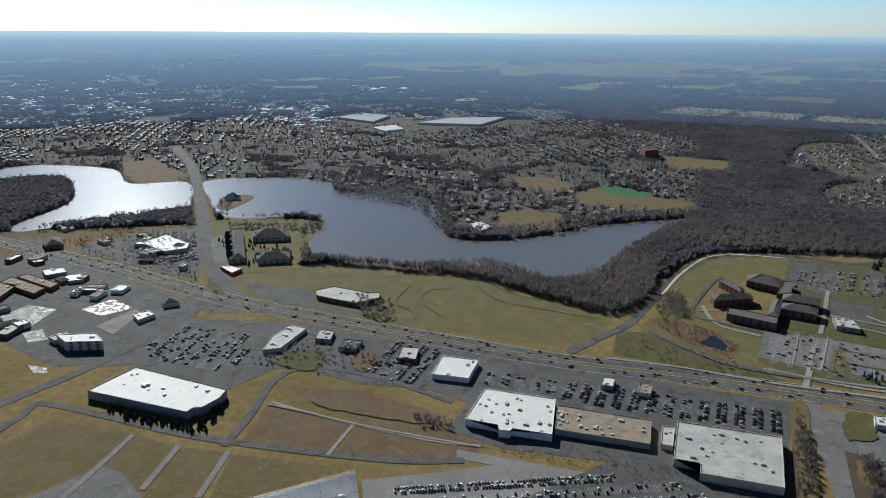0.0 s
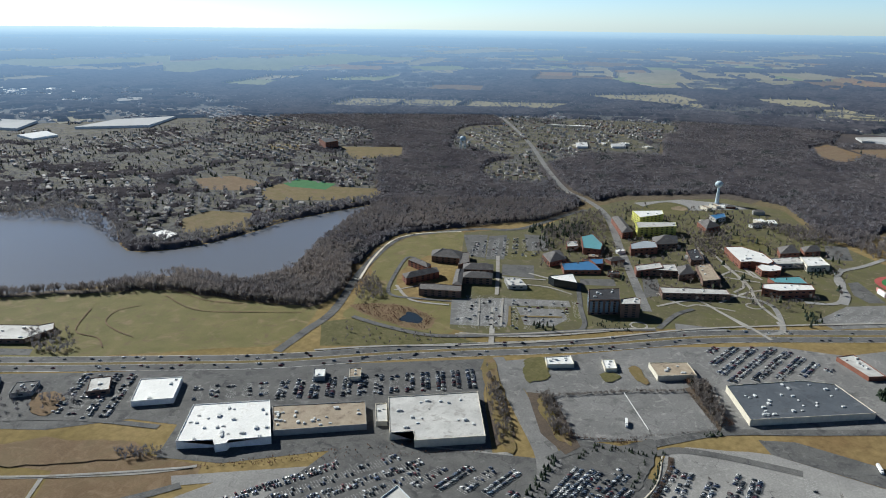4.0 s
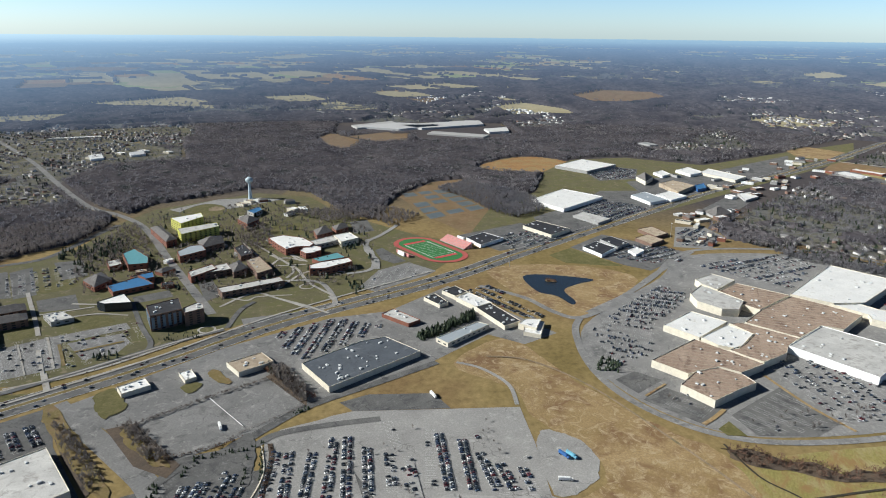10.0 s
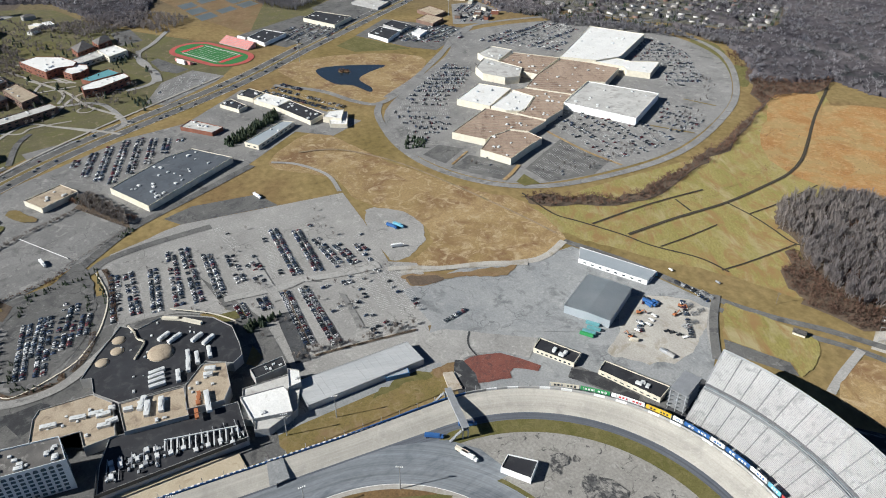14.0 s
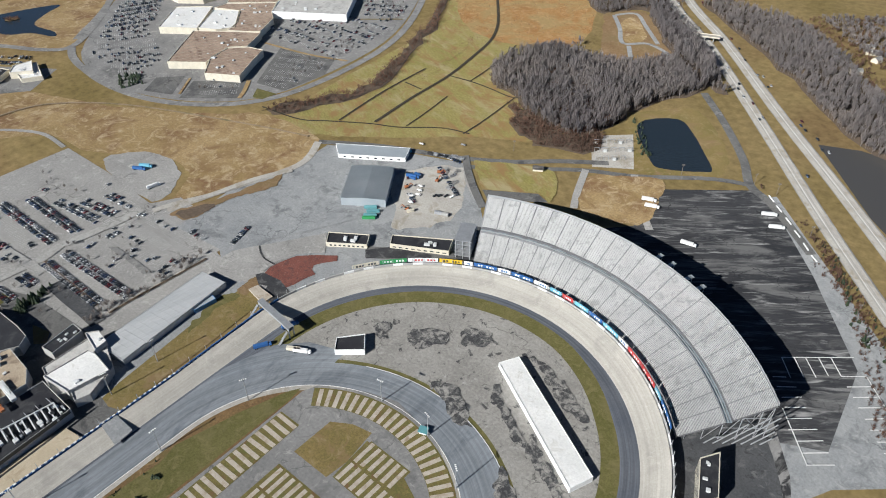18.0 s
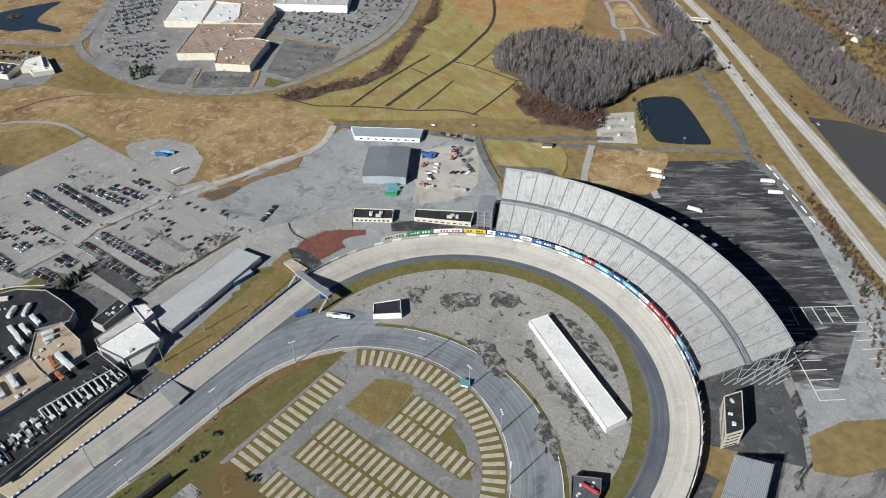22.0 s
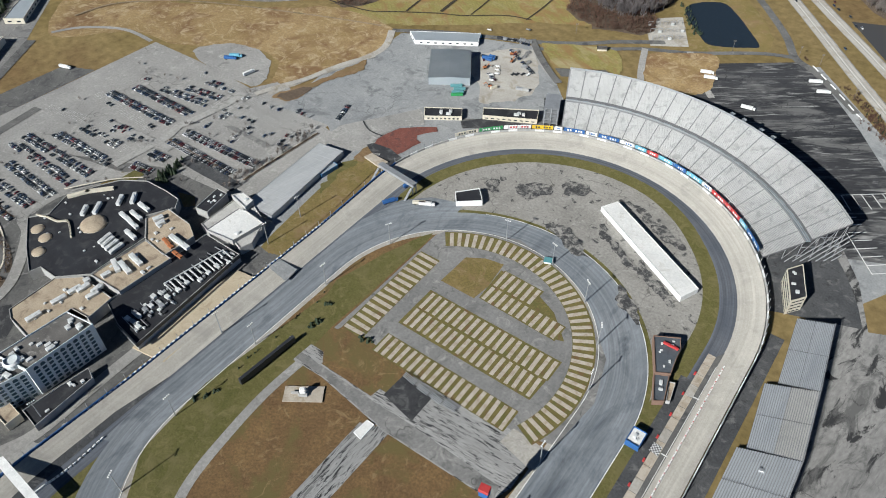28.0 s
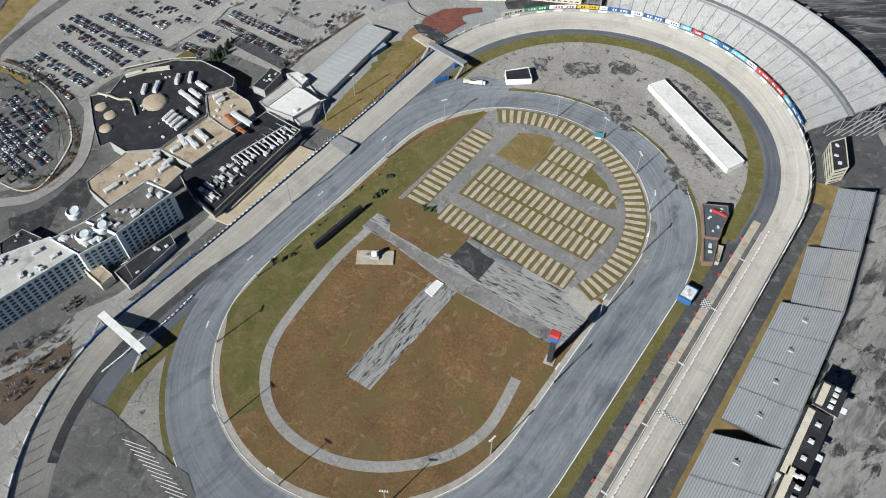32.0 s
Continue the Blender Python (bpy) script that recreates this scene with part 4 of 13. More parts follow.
_pa, _pb, _pc, _pd = (Vector(p) for p in ((-1600, 118), (-1650, 240), (-1430, 318), (-1330, 172)))
for i in range(5):
    for j in range(3):
        if (i * 3 + j) % 7 != 3:
            u0, u1, v0, v1 = i / 5 + 0.02, (i + 1) / 5 - 0.025 - 0.03 * (j % 2), j / 3 + 0.03, (j + 1) / 3 - 0.05
            sheet("ground_plot", [tuple(_pa.lerp(_pd, u).lerp(_pb.lerp(_pc, u), w)) for u, w in ((u0, v0), (u1, v0), (u1, v1), (u0, v1))], 0.10, PLOT, "blue-grey wet test plot", "plot")
sheet("ground_bridge_field", [(-212, -2182), (-302, -2205), (-324, -1881), (-276, -1825), (-199, -1847), (-174, -1928)], 0.05, DRY, "tan field beside the causeway", "field")
for _pg in ([(-1951, -2187), (-2088, -2100), (-1966, -1950), (-1840, -2038)], [(-1577, -1682), (-1651, -1551), (-1564, -1475), (-1498, -1594)], [(-1670, -1448), (-1781, -1278), (-1640, -1181), (-1521, -1269)], [(-2397, -1166), (-2482, -1084), (-2294, -980), (-2206, -1052)], [(-2399, -874), (-2504, -774), (-2370, -716), (-2279, -797)]):
    sheet("ground_town_field", _pg, 0.05, GRASS, "tan and olive grass among town trees", "field")
for _pg in ([(-824.4, -368), (-818.6, -317.4), (-794.3, -309.7), (-780.7, -346.3)], [(-777.4, -434.3), (-789.2, -409.1), (-758.7, -396), (-747.9, -418.6)], [(-1289.2, -155.9), (-1321.2, -101.8), (-1239, -88), (-1222.7, -130.9)], [(-1423.6, -376.7), (-1493.1, -352.6), (-1472.6, -287.5), (-1436.1, -269.4), (-1393.8, -307)], [(-951, -474.8), (-992.5, -430.2), (-972.1, -418.8), (-939.4, -421.8), (-925.2, -459.7)]):
    sheet("ground_campus_quad", _pg, 0.13, LAWN, "green campus lawn between halls", "lawn", round_it=True)
sheet("ground_mall_green", [(-821.3, 968.2), (-791.4, 992.2), (-738.6, 975.6), (-690.8, 934.3), (-652.4, 946), (-590.3, 884.8), (-607.7, 878), (-652, 904.3), (-751.4, 942.1)], 0.07, LAWN, "green grass corner beside the mall ring road", "lawn", round_it=True)
sheet("ground_campus_bog", [(-611.2, -544.6), (-645.5, -492.4), (-636.6, -424.7), (-592.6, -409.7), (-585.6, -464), (-595.1, -523.9)], 0.07, DRY, "reddish boggy hollow by the campus", "bog", round_it=True)
sheet("water_campus_pond", [(-608, -459.1), (-632.7, -460.9), (-621.9, -431.7), (-604.8, -429), (-599.8, -449.6)], 0.12, POND_WATER, "small pond in a reddish hollow", "pond", round_it=True)
sheet("ground_far_strip", [(-1457, 329), (-1593, 461), (-1875, 553), (-2065, 684), (-2096, 870), (-1948, 1068), (-2187, 1485), (-2384, 1860), (-2045, 1631), (-1482, 858), (-1245, 524), (-1097, 325), (-1185, 233)], 0.02, CAMPUS_GROUND, "grass verges of the far highway strip", "verge")
sheet("ground_campus", [(-1025, -600), (-1153, -490), (-1327, -475), (-1463, -432), (-1621, -231), (-1572, -100), (-1404, -21), (-1314, 52), (-1209, 144), (-1143, 241), (-979, 147), (-820, -84), (-618, -324), (-615, -384)], 0.01, CAMPUS_GROUND, "worn campus lawns", "lawn")
BALL = smooth([(-1424, -372), (-1504, -339), (-1483, -288), (-1396, -277), (-1364, -326)], True, 6)
sheet("ground_park_verge", [(-160, -1050), (-235, -1012), (-330, -1010), (-420, -925), (-505, -835), (-400, -850), (-335, -805), (-300, -715), (-330, -660), (-240, -780), (-150, -930)], 0.03, FRESH, "worn green verge between highway and lake", "verge")
# ---- roads and paved areas ----
HWY = [(385, -1890), (130, -1442), (-19, -1169), (-134, -930), (-238, -765), (-332, -628), (-417, -509)] + [(-529, -384), (-659, -219)] + [(-785, -77)] + [(-945, 160), (-1087, 323), (-1258, 528)] + [(-1397.8, 695.3), (-1574.7, 905), (-1790.2, 1222.5), (-2056.6, 1585.7)] + [(-2231.2, 1798.7), (-2454.9, 2075.4), (-2728.4, 2413.7), (-3013.3, 2818.3)]
for _n2, _pts, _m2, _lb in (
    ("strip_south", [(67, -796), (-66, -885), (-186, -798), (-274, -671), (-407, -498), (-564, -296), (-484, -261), (-389, -199), (-346, -288), (-309, -329), (-238, -400), (-212, -458), (-260, -488), (-241, -537), (-183, -589), (-135, -669), (-110, -676), (-53, -655), (26, -779)], ASPHALT, "worn asphalt parking lot in front of the stores"),
    ("strip_town", [(216, -1298), (81, -1362), (-36, -1077), (-106, -921), (-35, -848), (36, -795), (100, -817), (214, -1071)], ASPHALT, "patched asphalt lots by the junction"),
    ("strip_town_north", [(103, -1438), (30, -1330), (-119, -1026), (-200, -1273), (-208, -1364), (-104, -1379), (22, -1325), (75, -1443)], ASPHALT, "asphalt lots by the bridge road"),
    ("strip_west", [(-565, -282), (-706, -137), (-794, -9), (-813, 71), (-914, 168), (-718, 296), (-685, 245), (-720, 202), (-637, 114), (-556, 1), (-490, -81), (-444, -144), (-503, -211)], MALL_LOT, "asphalt lots of the store strip"),
    ("dark_lot", [(-523, -196), (-618, -73), (-545, -27), (-490, -81), (-448, -139)], MALL_LOT, "empty grey cracked parking lot"),
    ("big_lot", [(-475, -59), (-499, -46), (-515, -8), (-523, 6), (-530, 26), (-527, 130), (-525, 206), (-453, 207), (-369, 203), (-355, 227), (-307, 225), (-260, 202), (-272, 84), (-292, 34), (-378, -51)], LOT, "pale grey racetrack parking lot"),
    ("big_lot_dark", [(-550, 11), (-566, 43), (-563, 115), (-528, 131), (-530, 26)], ASPHALT, "dark resurfaced corner of the parking lot"),
    ("casino_lot", [(-368, -145), (-446, -137), (-467, -67), (-389, -58), (-362, -71), (-325, -88), (-312, -122), (-324, -137)], ASPHALT, "fenced casino parking lot"),
    ("south_lot", [(-102, -428), (-158, -404), (-228, -378), (-261, -337), (-362, -263), (-389, -199), (-369, -140), (-162, -174), (-64, -342)], LOT, "grey parking lot with a row of cars"),
    ("yard", [(-318, 197), (-329, 269), (-312, 339), (-316, 382), (-231, 426), (-181, 444), (-146, 418), (-100, 370), (-95, 297), (-181, 187), (-234, 185), (-262, 202)], YARD, "grey concrete and asphalt yard behind the track"),
    ("yard_dirt", [(-220, 386), (-180, 437), (-151, 405), (-133, 362), (-159, 320), (-182, 341)], GRAVEL, "pale gravel works yard"),
    ("trailer_pad", [(-471, 213), (-455, 253), (-403, 258), (-378, 236), (-374, 205)], LOT, "pale sandy gravel pad"),
    ("stand_lot_edge", [(68.8, 569.6), (85.7, 582), (242.1, 410.1), (264.2, 328.7), (221.9, 292.9), (205.9, 265), (172.4, 318)], YARD, "pale grey asphalt round the old lot"),
    ("stand_lot", [(-24, 511), (66, 580), (87, 566), (149, 488), (207, 403), (212, 320), (172, 301), (67, 405), (-25, 429), (2, 457)], LOT_OLD, "old black patched asphalt behind the grandstand"),
    ("stand_lot_south", [(196, -420), (420, -420), (420, 330), (300, 330), (236, 250), (196, 232)], STAINED, "grey stained asphalt behind the east grandstand"),
    ("mall_lot", smooth([(-741, 341), (-651, 317), (-581, 322), (-509, 352), (-457, 404), (-441, 481), (-450, 611), (-502, 734), (-584, 848), (-719, 944), (-857, 957), (-992, 914), (-1044, 801), (-1046, 624), (-930, 525), (-849, 443)], True, 4), MALL_LOT, "grey mall parking lot with rows of bays"),
    ("junction", [(-85, -961), (-135, -1016), (-177, -1088), (-163, -998), (-155, -891), (-133, -874), (-97, -887)], ASPHALT, "wide asphalt road junction"),
    ("town_gravel", [(148, -1030), (112, -1057), (80, -1017), (112, -973), (151, -964)], WET, "wet broken concrete of a cleared lot"),
    ("town_gravel", [(127, -949), (104, -950), (101, -912), (123, -911)], WET, "wet broken concrete of a cleared lot"),
    ("town_gravel", [(50, -998), (6, -1018), (-12, -967), (31, -957)], WET, "wet broken concrete of a cleared lot"),
    ("town_gravel", [(43, -923), (-14, -961), (-18, -941), (28, -883)], GRAVEL, "pale gravel drive beside the hotel"),
    ("town_gravel", [(129, -842), (110, -820), (111, -807), (124, -812)], WET, "puddles on the overflow field"),
    ("field_lot", [(148, -557), (90, -575), (75, -555), (66, -500), (150, -500)], MALL_LOT, "grey paved corner of the overflow field"),
    ("barn_lot", [(-303, 70), (-271, 200), (-228, 191), (-244, 70), (-270, 62)], LOT, "grey paved lot behind the long shed"),
    ("yard_strip", [(-138.3, 417.7), (-93, 445.1), (-77.3, 439.3), (-124.7, 407.3)], ASPHALT, "dark asphalt strip behind the grandstand"),
    ("suite_apron_dark", [(-165.5, 284.8), (-87.5, 336.6), (-79.8, 323.6), (-154.7, 272.8)], ASPHALT, "black apron behind the track banners"),
    ("campus_lot", [(-1010, -593.7), (-1034.4, -554), (-906.1, -490), (-902.2, -520.7)], ASPHALT, "campus parking lot with painted bays"),
    ("campus_lot", [(-1027.5, -547.6), (-1055.6, -523.1), (-917.9, -458.6), (-900.4, -485.1)], ASPHALT, "campus parking lot with painted bays"),
    ("campus_lot", [(-1078.6, -497.9), (-1091.3, -454), (-1006.4, -415.7), (-985.9, -447.7)], ASPHALT, "campus parking lot with painted bays"),
    ("campus_lot", [(-891.9, -448.4), (-916.7, -401.9), (-857.3, -373.5), (-844.6, -425.2)], ASPHALT, "campus parking lot with painted bays"),
    ("campus_lot", [(-707.6, -437.3), (-752.6, -375.8), (-796.1, -289.5), (-775.8, -277.6), (-734.6, -350.5), (-660.3, -323.3), (-626.1, -390.7)], MALL_LOT, "campus parking lot with painted bays"),
    ("campus_lot", [(-732, -343.1), (-759.5, -283.5), (-730.3, -264.3), (-696.7, -270.4), (-679.9, -305.4)], MALL_LOT, "campus parking lot with painted bays"),
    ("campus_lot", [(-897.6, -312.5), (-924.9, -265.5), (-896.2, -251.9), (-871.4, -300.6)], ASPHALT, "campus parking lot with painted bays"),
    ("campus_lot", [(-916.8, 26.8), (-999.7, 58.8), (-1040.7, 112.4), (-990, 156.2), (-966.1, 136), (-896.3, 51.7)], MALL_LOT, "campus parking lot with painted bays"),
    ("campus_lot", [(-1326.7, 2), (-1340.6, 38.7), (-1252.3, 53.9), (-1233.1, 13.6)], ASPHALT, "campus parking lot with painted bays"),
    ("campus_lot", [(-949.9, -226.5), (-963.3, -206.6), (-896.8, -180.3), (-869.9, -199.6)], ASPHALT, "campus parking lot with painted bays"),
    ("campus_lot", [(-1117.5, 53.7), (-1130.8, 66.9), (-1049.1, 108.1), (-1035.5, 87.1), (-1059.2, 64.9)], ASPHALT, "campus parking lot with painted bays"),
    ("campus_lot", [(-798.5, -135.1), (-818.1, -67.9), (-800.1, -64.1), (-763, -124.8)], MALL_LOT, "campus parking lot with painted bays"),
    ("mall_dark_bay", [(-489.2, 428), (-545, 513.5), (-462.5, 533.7), (-440.9, 496.2), (-447.1, 435.5)], ASPHALT, "dark empty bay field of the mall lot"),
    ("mall_dark_bay", [(-529.7, 345.9), (-553.8, 382.8), (-503.9, 425.3), (-473.1, 389.5)], ASPHALT, "dark empty bay field of the mall lot"),
    ("mall_dark_bay", [(-578.8, 330.5), (-598.2, 360.6), (-573.1, 385.2), (-543.7, 345.8)], ASPHALT, "dark empty bay field of the mall lot"),
    ("far_lot_store", [(-1360.1, 473.5), (-1514.5, 599.8), (-1456, 677.8), (-1399.8, 688.1), (-1279, 550.1), (-1310.7, 488)], ASPHALT, "store lot full of parked cars"),
    ("far_lot_store", [(-1855.7, 664.8), (-1935.7, 781.4), (-1892.1, 837.5), (-1747.6, 781.8), (-1728.7, 671.3)], ASPHALT, "store lot full of parked cars"),
    ("far_lot_store", [(-1710.4, 739.3), (-1791, 908), (-1785.5, 1133.5), (-1690, 1091.5), (-1579.1, 888.6), (-1538.6, 727.4)], ASPHALT, "lots between roadside stores"),
    ("far_lot_store", [(-1238.1, 304.8), (-1243.4, 378.7), (-1177.2, 433.8), (-1121.5, 379.4), (-1104.4, 283.8)], ASPHALT, "lots between roadside stores"),
    ("far_lot_store", [(-1242.4, 682.9), (-1240.6, 742.5), (-1167.2, 750.8), (-1082.6, 686.3), (-1101.1, 619.8)], MALL_LOT, "vehicle yard beside the highway"),
    ("far_lot_store", [(-1371.9, 789.9), (-1557, 970.7), (-1504.1, 1007.4), (-1324.2, 840)], ASPHALT, "lots between roadside stores"),
    ("clubhouse_lot", [(-181.1, -988.5), (-218.9, -940.9), (-254.5, -895.6), (-239.1, -845), (-279, -778.6), (-266.6, -765.2), (-230.7, -826.8), (-198.8, -867.3), (-176.5, -934.9)], ASPHALT, "asphalt lot beside the clubhouse"),
    ("service_lane", [(-200.7, -422.4), (-279.2, -327.7), (-398.7, -185.9), (-392.9, -176.2), (-269.9, -318.8), (-191.3, -409.6)], LOT, "pale service lane behind the stores"),
    ("campus_lot_top", [(-1456, -402), (-1554, -316), (-1570, -221), (-1548, -163), (-1469, -255), (-1410, -348)], LOT, "pale campus lot near the water tower"),
    ("dealer_lot", [(-1111, 421), (-1196, 509), (-1060, 637), (-966, 523), (-999, 487)], ASPHALT, "dark car dealer lot"),
    ("far_lot", [(-1538, 585), (-1515, 726), (-1351, 592), (-1371, 488)], ASPHALT, "store parking lot by the highway"),
    ("far_lot_b", [(-1204, 213), (-1295, 363), (-1194, 454), (-1096, 284)], ASPHALT, "dark lot of roadside businesses"),
    ("far_commercial", [(-1343, 402), (-1467, 539), (-1601, 632), (-1595, 755), (-1854, 1058), (-2111, 1441), (-1810, 1267), (-1540, 884), (-1319, 594), (-1153, 389)], ASPHALT, "asphalt lots of the far highway strip"),
    ("stand_lot_east", [(153, 275), (172, 328), (199, 287), (219, 236), (212, 207), (191, 203)], STAINED, "grey stained asphalt beyond the control tower"),
    ("substation", [(-109, 571), (-75, 602), (-42, 541), (-77, 519)], GRAVEL, "white gravel substation pad"),
):
    sheet("pavement_" + _n2, _pts, 0.16 if "dark" in _n2 or "pad" in _n2 or "dirt" in _n2 else 0.10, _m2, _lb, "parking lot", round_it="pad" in _n2 or "dirt" in _n2)

sheet("ground_ball_field", BALL, 0.30, LAWN, "green ball field with a bare diamond", "pitch")
sheet("ground_ball_diamond", [(-1481, -303), (-1466, -285), (-1444, -288), (-1440, -308), (-1460, -318)], 0.32, DIRT, "bare dirt diamond of the ball field", "pitch", round_it=True)
ribbon("path_ball_fence", BALL + BALL[:1], 1.2, 0.5, DARK, "dark fence line round the ball field", "fence", bend=False)
ribbon("road_highway", HWY, 38, 0.20, ASPHALT, "six-lane grey asphalt highway with a grass median", "road")
_h = smooth(HWY, False, 6)
tagged(link_mesh("road_median", ribbon_bm(_h, (-3.2, 3.2), 0.46), GRASS), "grass median strip of the highway", "median", "", "structure")
for _w in ((-19.4, -18.9), (18.9, 19.4), (-4.0, -3.6), (3.6, 4.0)):
    tagged(link_mesh("road_edge_line", ribbon_bm(_h, _w, 0.43), PAINT_W), "worn white edge line of the highway", "line", "", "structure")
for _nm, _ln2, _w, _m2, _lb in (
    ("bridge_road", [(-86, -921), (-137, -985), (-161, -1098), (-220, -1357), (-294, -1675), (-338, -1873), (-373, -2065), (-411, -2401)], 26, ASPHALT, "grey road on a causeway across the lake"),
    ("campus_loop", [(-437, -525), (-504, -538), (-581, -554), (-743, -629), (-909, -680), (-985, -650), (-1057, -593), (-1110, -521), (-1268, -486), (-1329, -469)], 13, ASPHALT, "curved campus loop road"),
    ("college_road", [(-820, -180), (-934, -235), (-1077, -304), (-1307, -414), (-1418, -502), (-1486, -580), (-1705, -727), (-2100, -970), (-2535, -1272), (-2771, -1459)], 14, MALL_LOT, "straight road through the campus and the woods"),
    ("store_road", [(-569, -293), (-518, -245), (-460, -193), (-410, -151), (-363, -129)], 24, MALL_LOT, "access road between the stores"),
    ("lot_road", [(-406, -149), (-435, -134), (-461, -96), (-503, -60), (-545, -21), (-595, 56), (-641, 126)], 11, ASPHALT, "service road behind the stores"),
    ("front_loop", [(-429, -162), (-442, -150), (-456, -115), (-469, -72), (-490, -49), (-503, -3), (-512, 55)], 10, ASPHALT, "curving service road"),
    ("mall_ring", smooth([(-765, 341), (-673, 315), (-583, 316), (-508, 344), (-451, 400), (-431, 482), (-441, 612), (-495, 735), (-582, 854), (-729, 961), (-874, 977), (-1017, 932), (-1070, 817), (-1071, 637), (-934, 515), (-847, 432)], True, 4), 10, MALL_LOT, "ring road round the mall"),
    ("mall_link", [(-911, 218), (-855, 278), (-789, 313), (-770, 347), (-833, 422), (-943, 519), (-1069, 642)], 10, MALL_LOT, "road between the pond and the mall"),
    ("meadow_path", [(-639, 150), (-620, 178), (-577, 203), (-530, 204)], 5, LOT, "asphalt path over the meadow"),
    ("meadow_lane", [(-347, 207), (-329, 269), (-310, 337), (-328, 380)], 8, GRAVEL, "pale gravel lane"),
    ("back_road", [(-328, 380), (-268, 416), (-192, 448), (-145, 476), (-108, 507), (-67, 535)], 8, ASPHALT, "narrow asphalt road behind the track"),
    ("east_road", [(-56, 740), (-8, 685), (36, 626), (59, 585), (87, 566), (139, 515)], 9, ASPHALT, "asphalt road beside the expressway"),
    ("back_lane", [(-176, 440), (-138, 464), (-83, 506), (-35, 530), (23, 571), (57, 585)], 7, ASPHALT, "asphalt lane behind the grandstand"),
    ("lane_a", [(-79, 510), (-65, 471), (-54, 446)], 7, LOT, "grey cross lane"),
    ("lane_b", [(-37, 532), (-10, 491), (16, 460)], 7, LOT, "grey cross lane"),
    ("lane_c", [(-179, 444), (-152, 416), (-121, 396)], 7, LOT, "grey cross lane"),
    ("field_road", [(192, -667), (142, -714), (123, -730), (65, -659), (10, -586), (-61, -512), (-142, -438), (-196, -404)], 9, ASPHALT, "service road through the overflow fields"),
    ("field_path_a", [(54, -614), (96, -569), (124, -541)], 6, LOT, "grey track between the fields"),
    ("field_path_b", [(21, -570), (65, -517)], 6, LOT, "grey track between the fields"),
    ("field_path_c", [(-16, -535), (27, -480)], 6, LOT, "grey track between the fields"),
    ("field_track", [(-83, -604), (-128, -530), (-187, -450), (-223, -415)], 4, GRAVEL, "pale gravel track over the field"),
    ("field_track_b", [(-139, -517), (-93, -480)], 4, GRAVEL, "pale gravel track over the field"),
    ("town_road", [(254, -706), (160, -753), (74, -792), (-6, -845), (-90, -918)], 14, ASPHALT, "two-lane road to the junction"),
    ("store_lane", [(-15, -547), (-52, -585), (-108, -652), (-157, -655), (-210, -585), (-247, -500)], 8, ASPHALT, "lane between a field and the stores"),
    ("expressway_a", [(-339, 1151), (-207, 979), (-104, 868), (21, 712), (116, 589), (177, 513), (228, 451), (289, 375)], 13, GRAVEL, "pale concrete expressway carriageway"),
    ("expressway_b", [(-309, 1154), (-186, 995), (-92, 893), (33, 741), (125, 634), (212, 530), (287, 441)], 13, GRAVEL, "pale concrete expressway carriageway"),
):
    ribbon("road_" + _nm, _ln2, _w, 0.28 if "path" in _nm or "lane" in _nm else 0.24, _m2, _lb, "road")

# ---- racetrack ----
CX = -3.0


def oval_strip(name, ra, rb, za, zb, material, label, y=163.0, cx=CX, turn_z=None, pinch=None):
    """A band of the oval between radii ra (inner) and rb (outer), banked more in the turns than on the straights."""
    bm = bmesh.new()
    rows = []
    for (xa, ya), (xb, yb) in zip(finer(stadium(cx, -y, y, ra, 48)), finer(stadium(cx, -y, y, rb, 48))):
        if pinch:
            xa, ya = narrowed(xa, ya, pinch[0])
            xb, yb = narrowed(xb, yb, pinch[1])
        k = bank(yb, y)
        rows.append((bm.verts.new((xa, ya, za)), bm.verts.new((xb, yb, zb + k * ((turn_z or zb) - zb)))))
    n = len(rows)
    for i in range(n):
        p, q = rows[i], rows[(i + 1) % n]
        bm.faces.new((p[0], p[1], q[1], q[0]))
    return tagged(link_mesh(name, bm, material), label, "race track", "", "structure")


def narrowed(x, y, d):
    """Moves a place outward by d metres in the north turn, where the apron is narrow."""
    a = math.degrees(math.atan2(y - 163, x - CX))
    k = min(max((a - 45) / 30, 0), 1) if y > 163 else 0
    return x + d * k * math.cos(radians(a)), y + d * k * math.sin(radians(a))


def bank(y, half=163.0):
    return min(max((abs(y) - half * 0.55) / (half * 0.6), 0), 1)


def finer(pts):
    """Splits the long straights of an oval."""
    out = []
    for a, b in zip(pts, pts[1:] + pts[:1]):
        m = max(1, int(math.dist(a, b) / 14))
        out += [(a[0] + (b[0] - a[0]) * k / m, a[1] + (b[1] - a[1]) * k / m) for k in range(m)]
    return out


oval_strip("track_concrete", 145.5, 163.5, 0.45, 2.6, CONCRETE, "pale concrete banked speedway surface", turn_z=7.3)
oval_strip("track_apron", 133.0, 145.5, 0.40, 0.45, APRON, "dark blue-grey asphalt apron inside the speedway", pinch=(5.5, 0))
oval_strip("track_grass", 121.0, 133.0, 0.36, 0.38, LAWN, "green grass strip inside the speedway", pinch=(5, 5.5))
sheet("pavement_infield", stadium(CX, -163, 163, 128, 40), 0.02, INNER, "stained grey asphalt inside the speedway", "paving")
sheet("track_harness_verge", stadium(-13, -90, 66, 135, 48), 0.04, LAWN, "green verge round the harness track", "verge")
sheet("pavement_west_join", [(-147.5, -130), (-147.5, 118), (-136, 158), (-118, 176), (-90, 186), (-80, 100), (-90, -100)], 0.22, STONEDUST, "blue-grey paving that joins the two tracks", "paving")
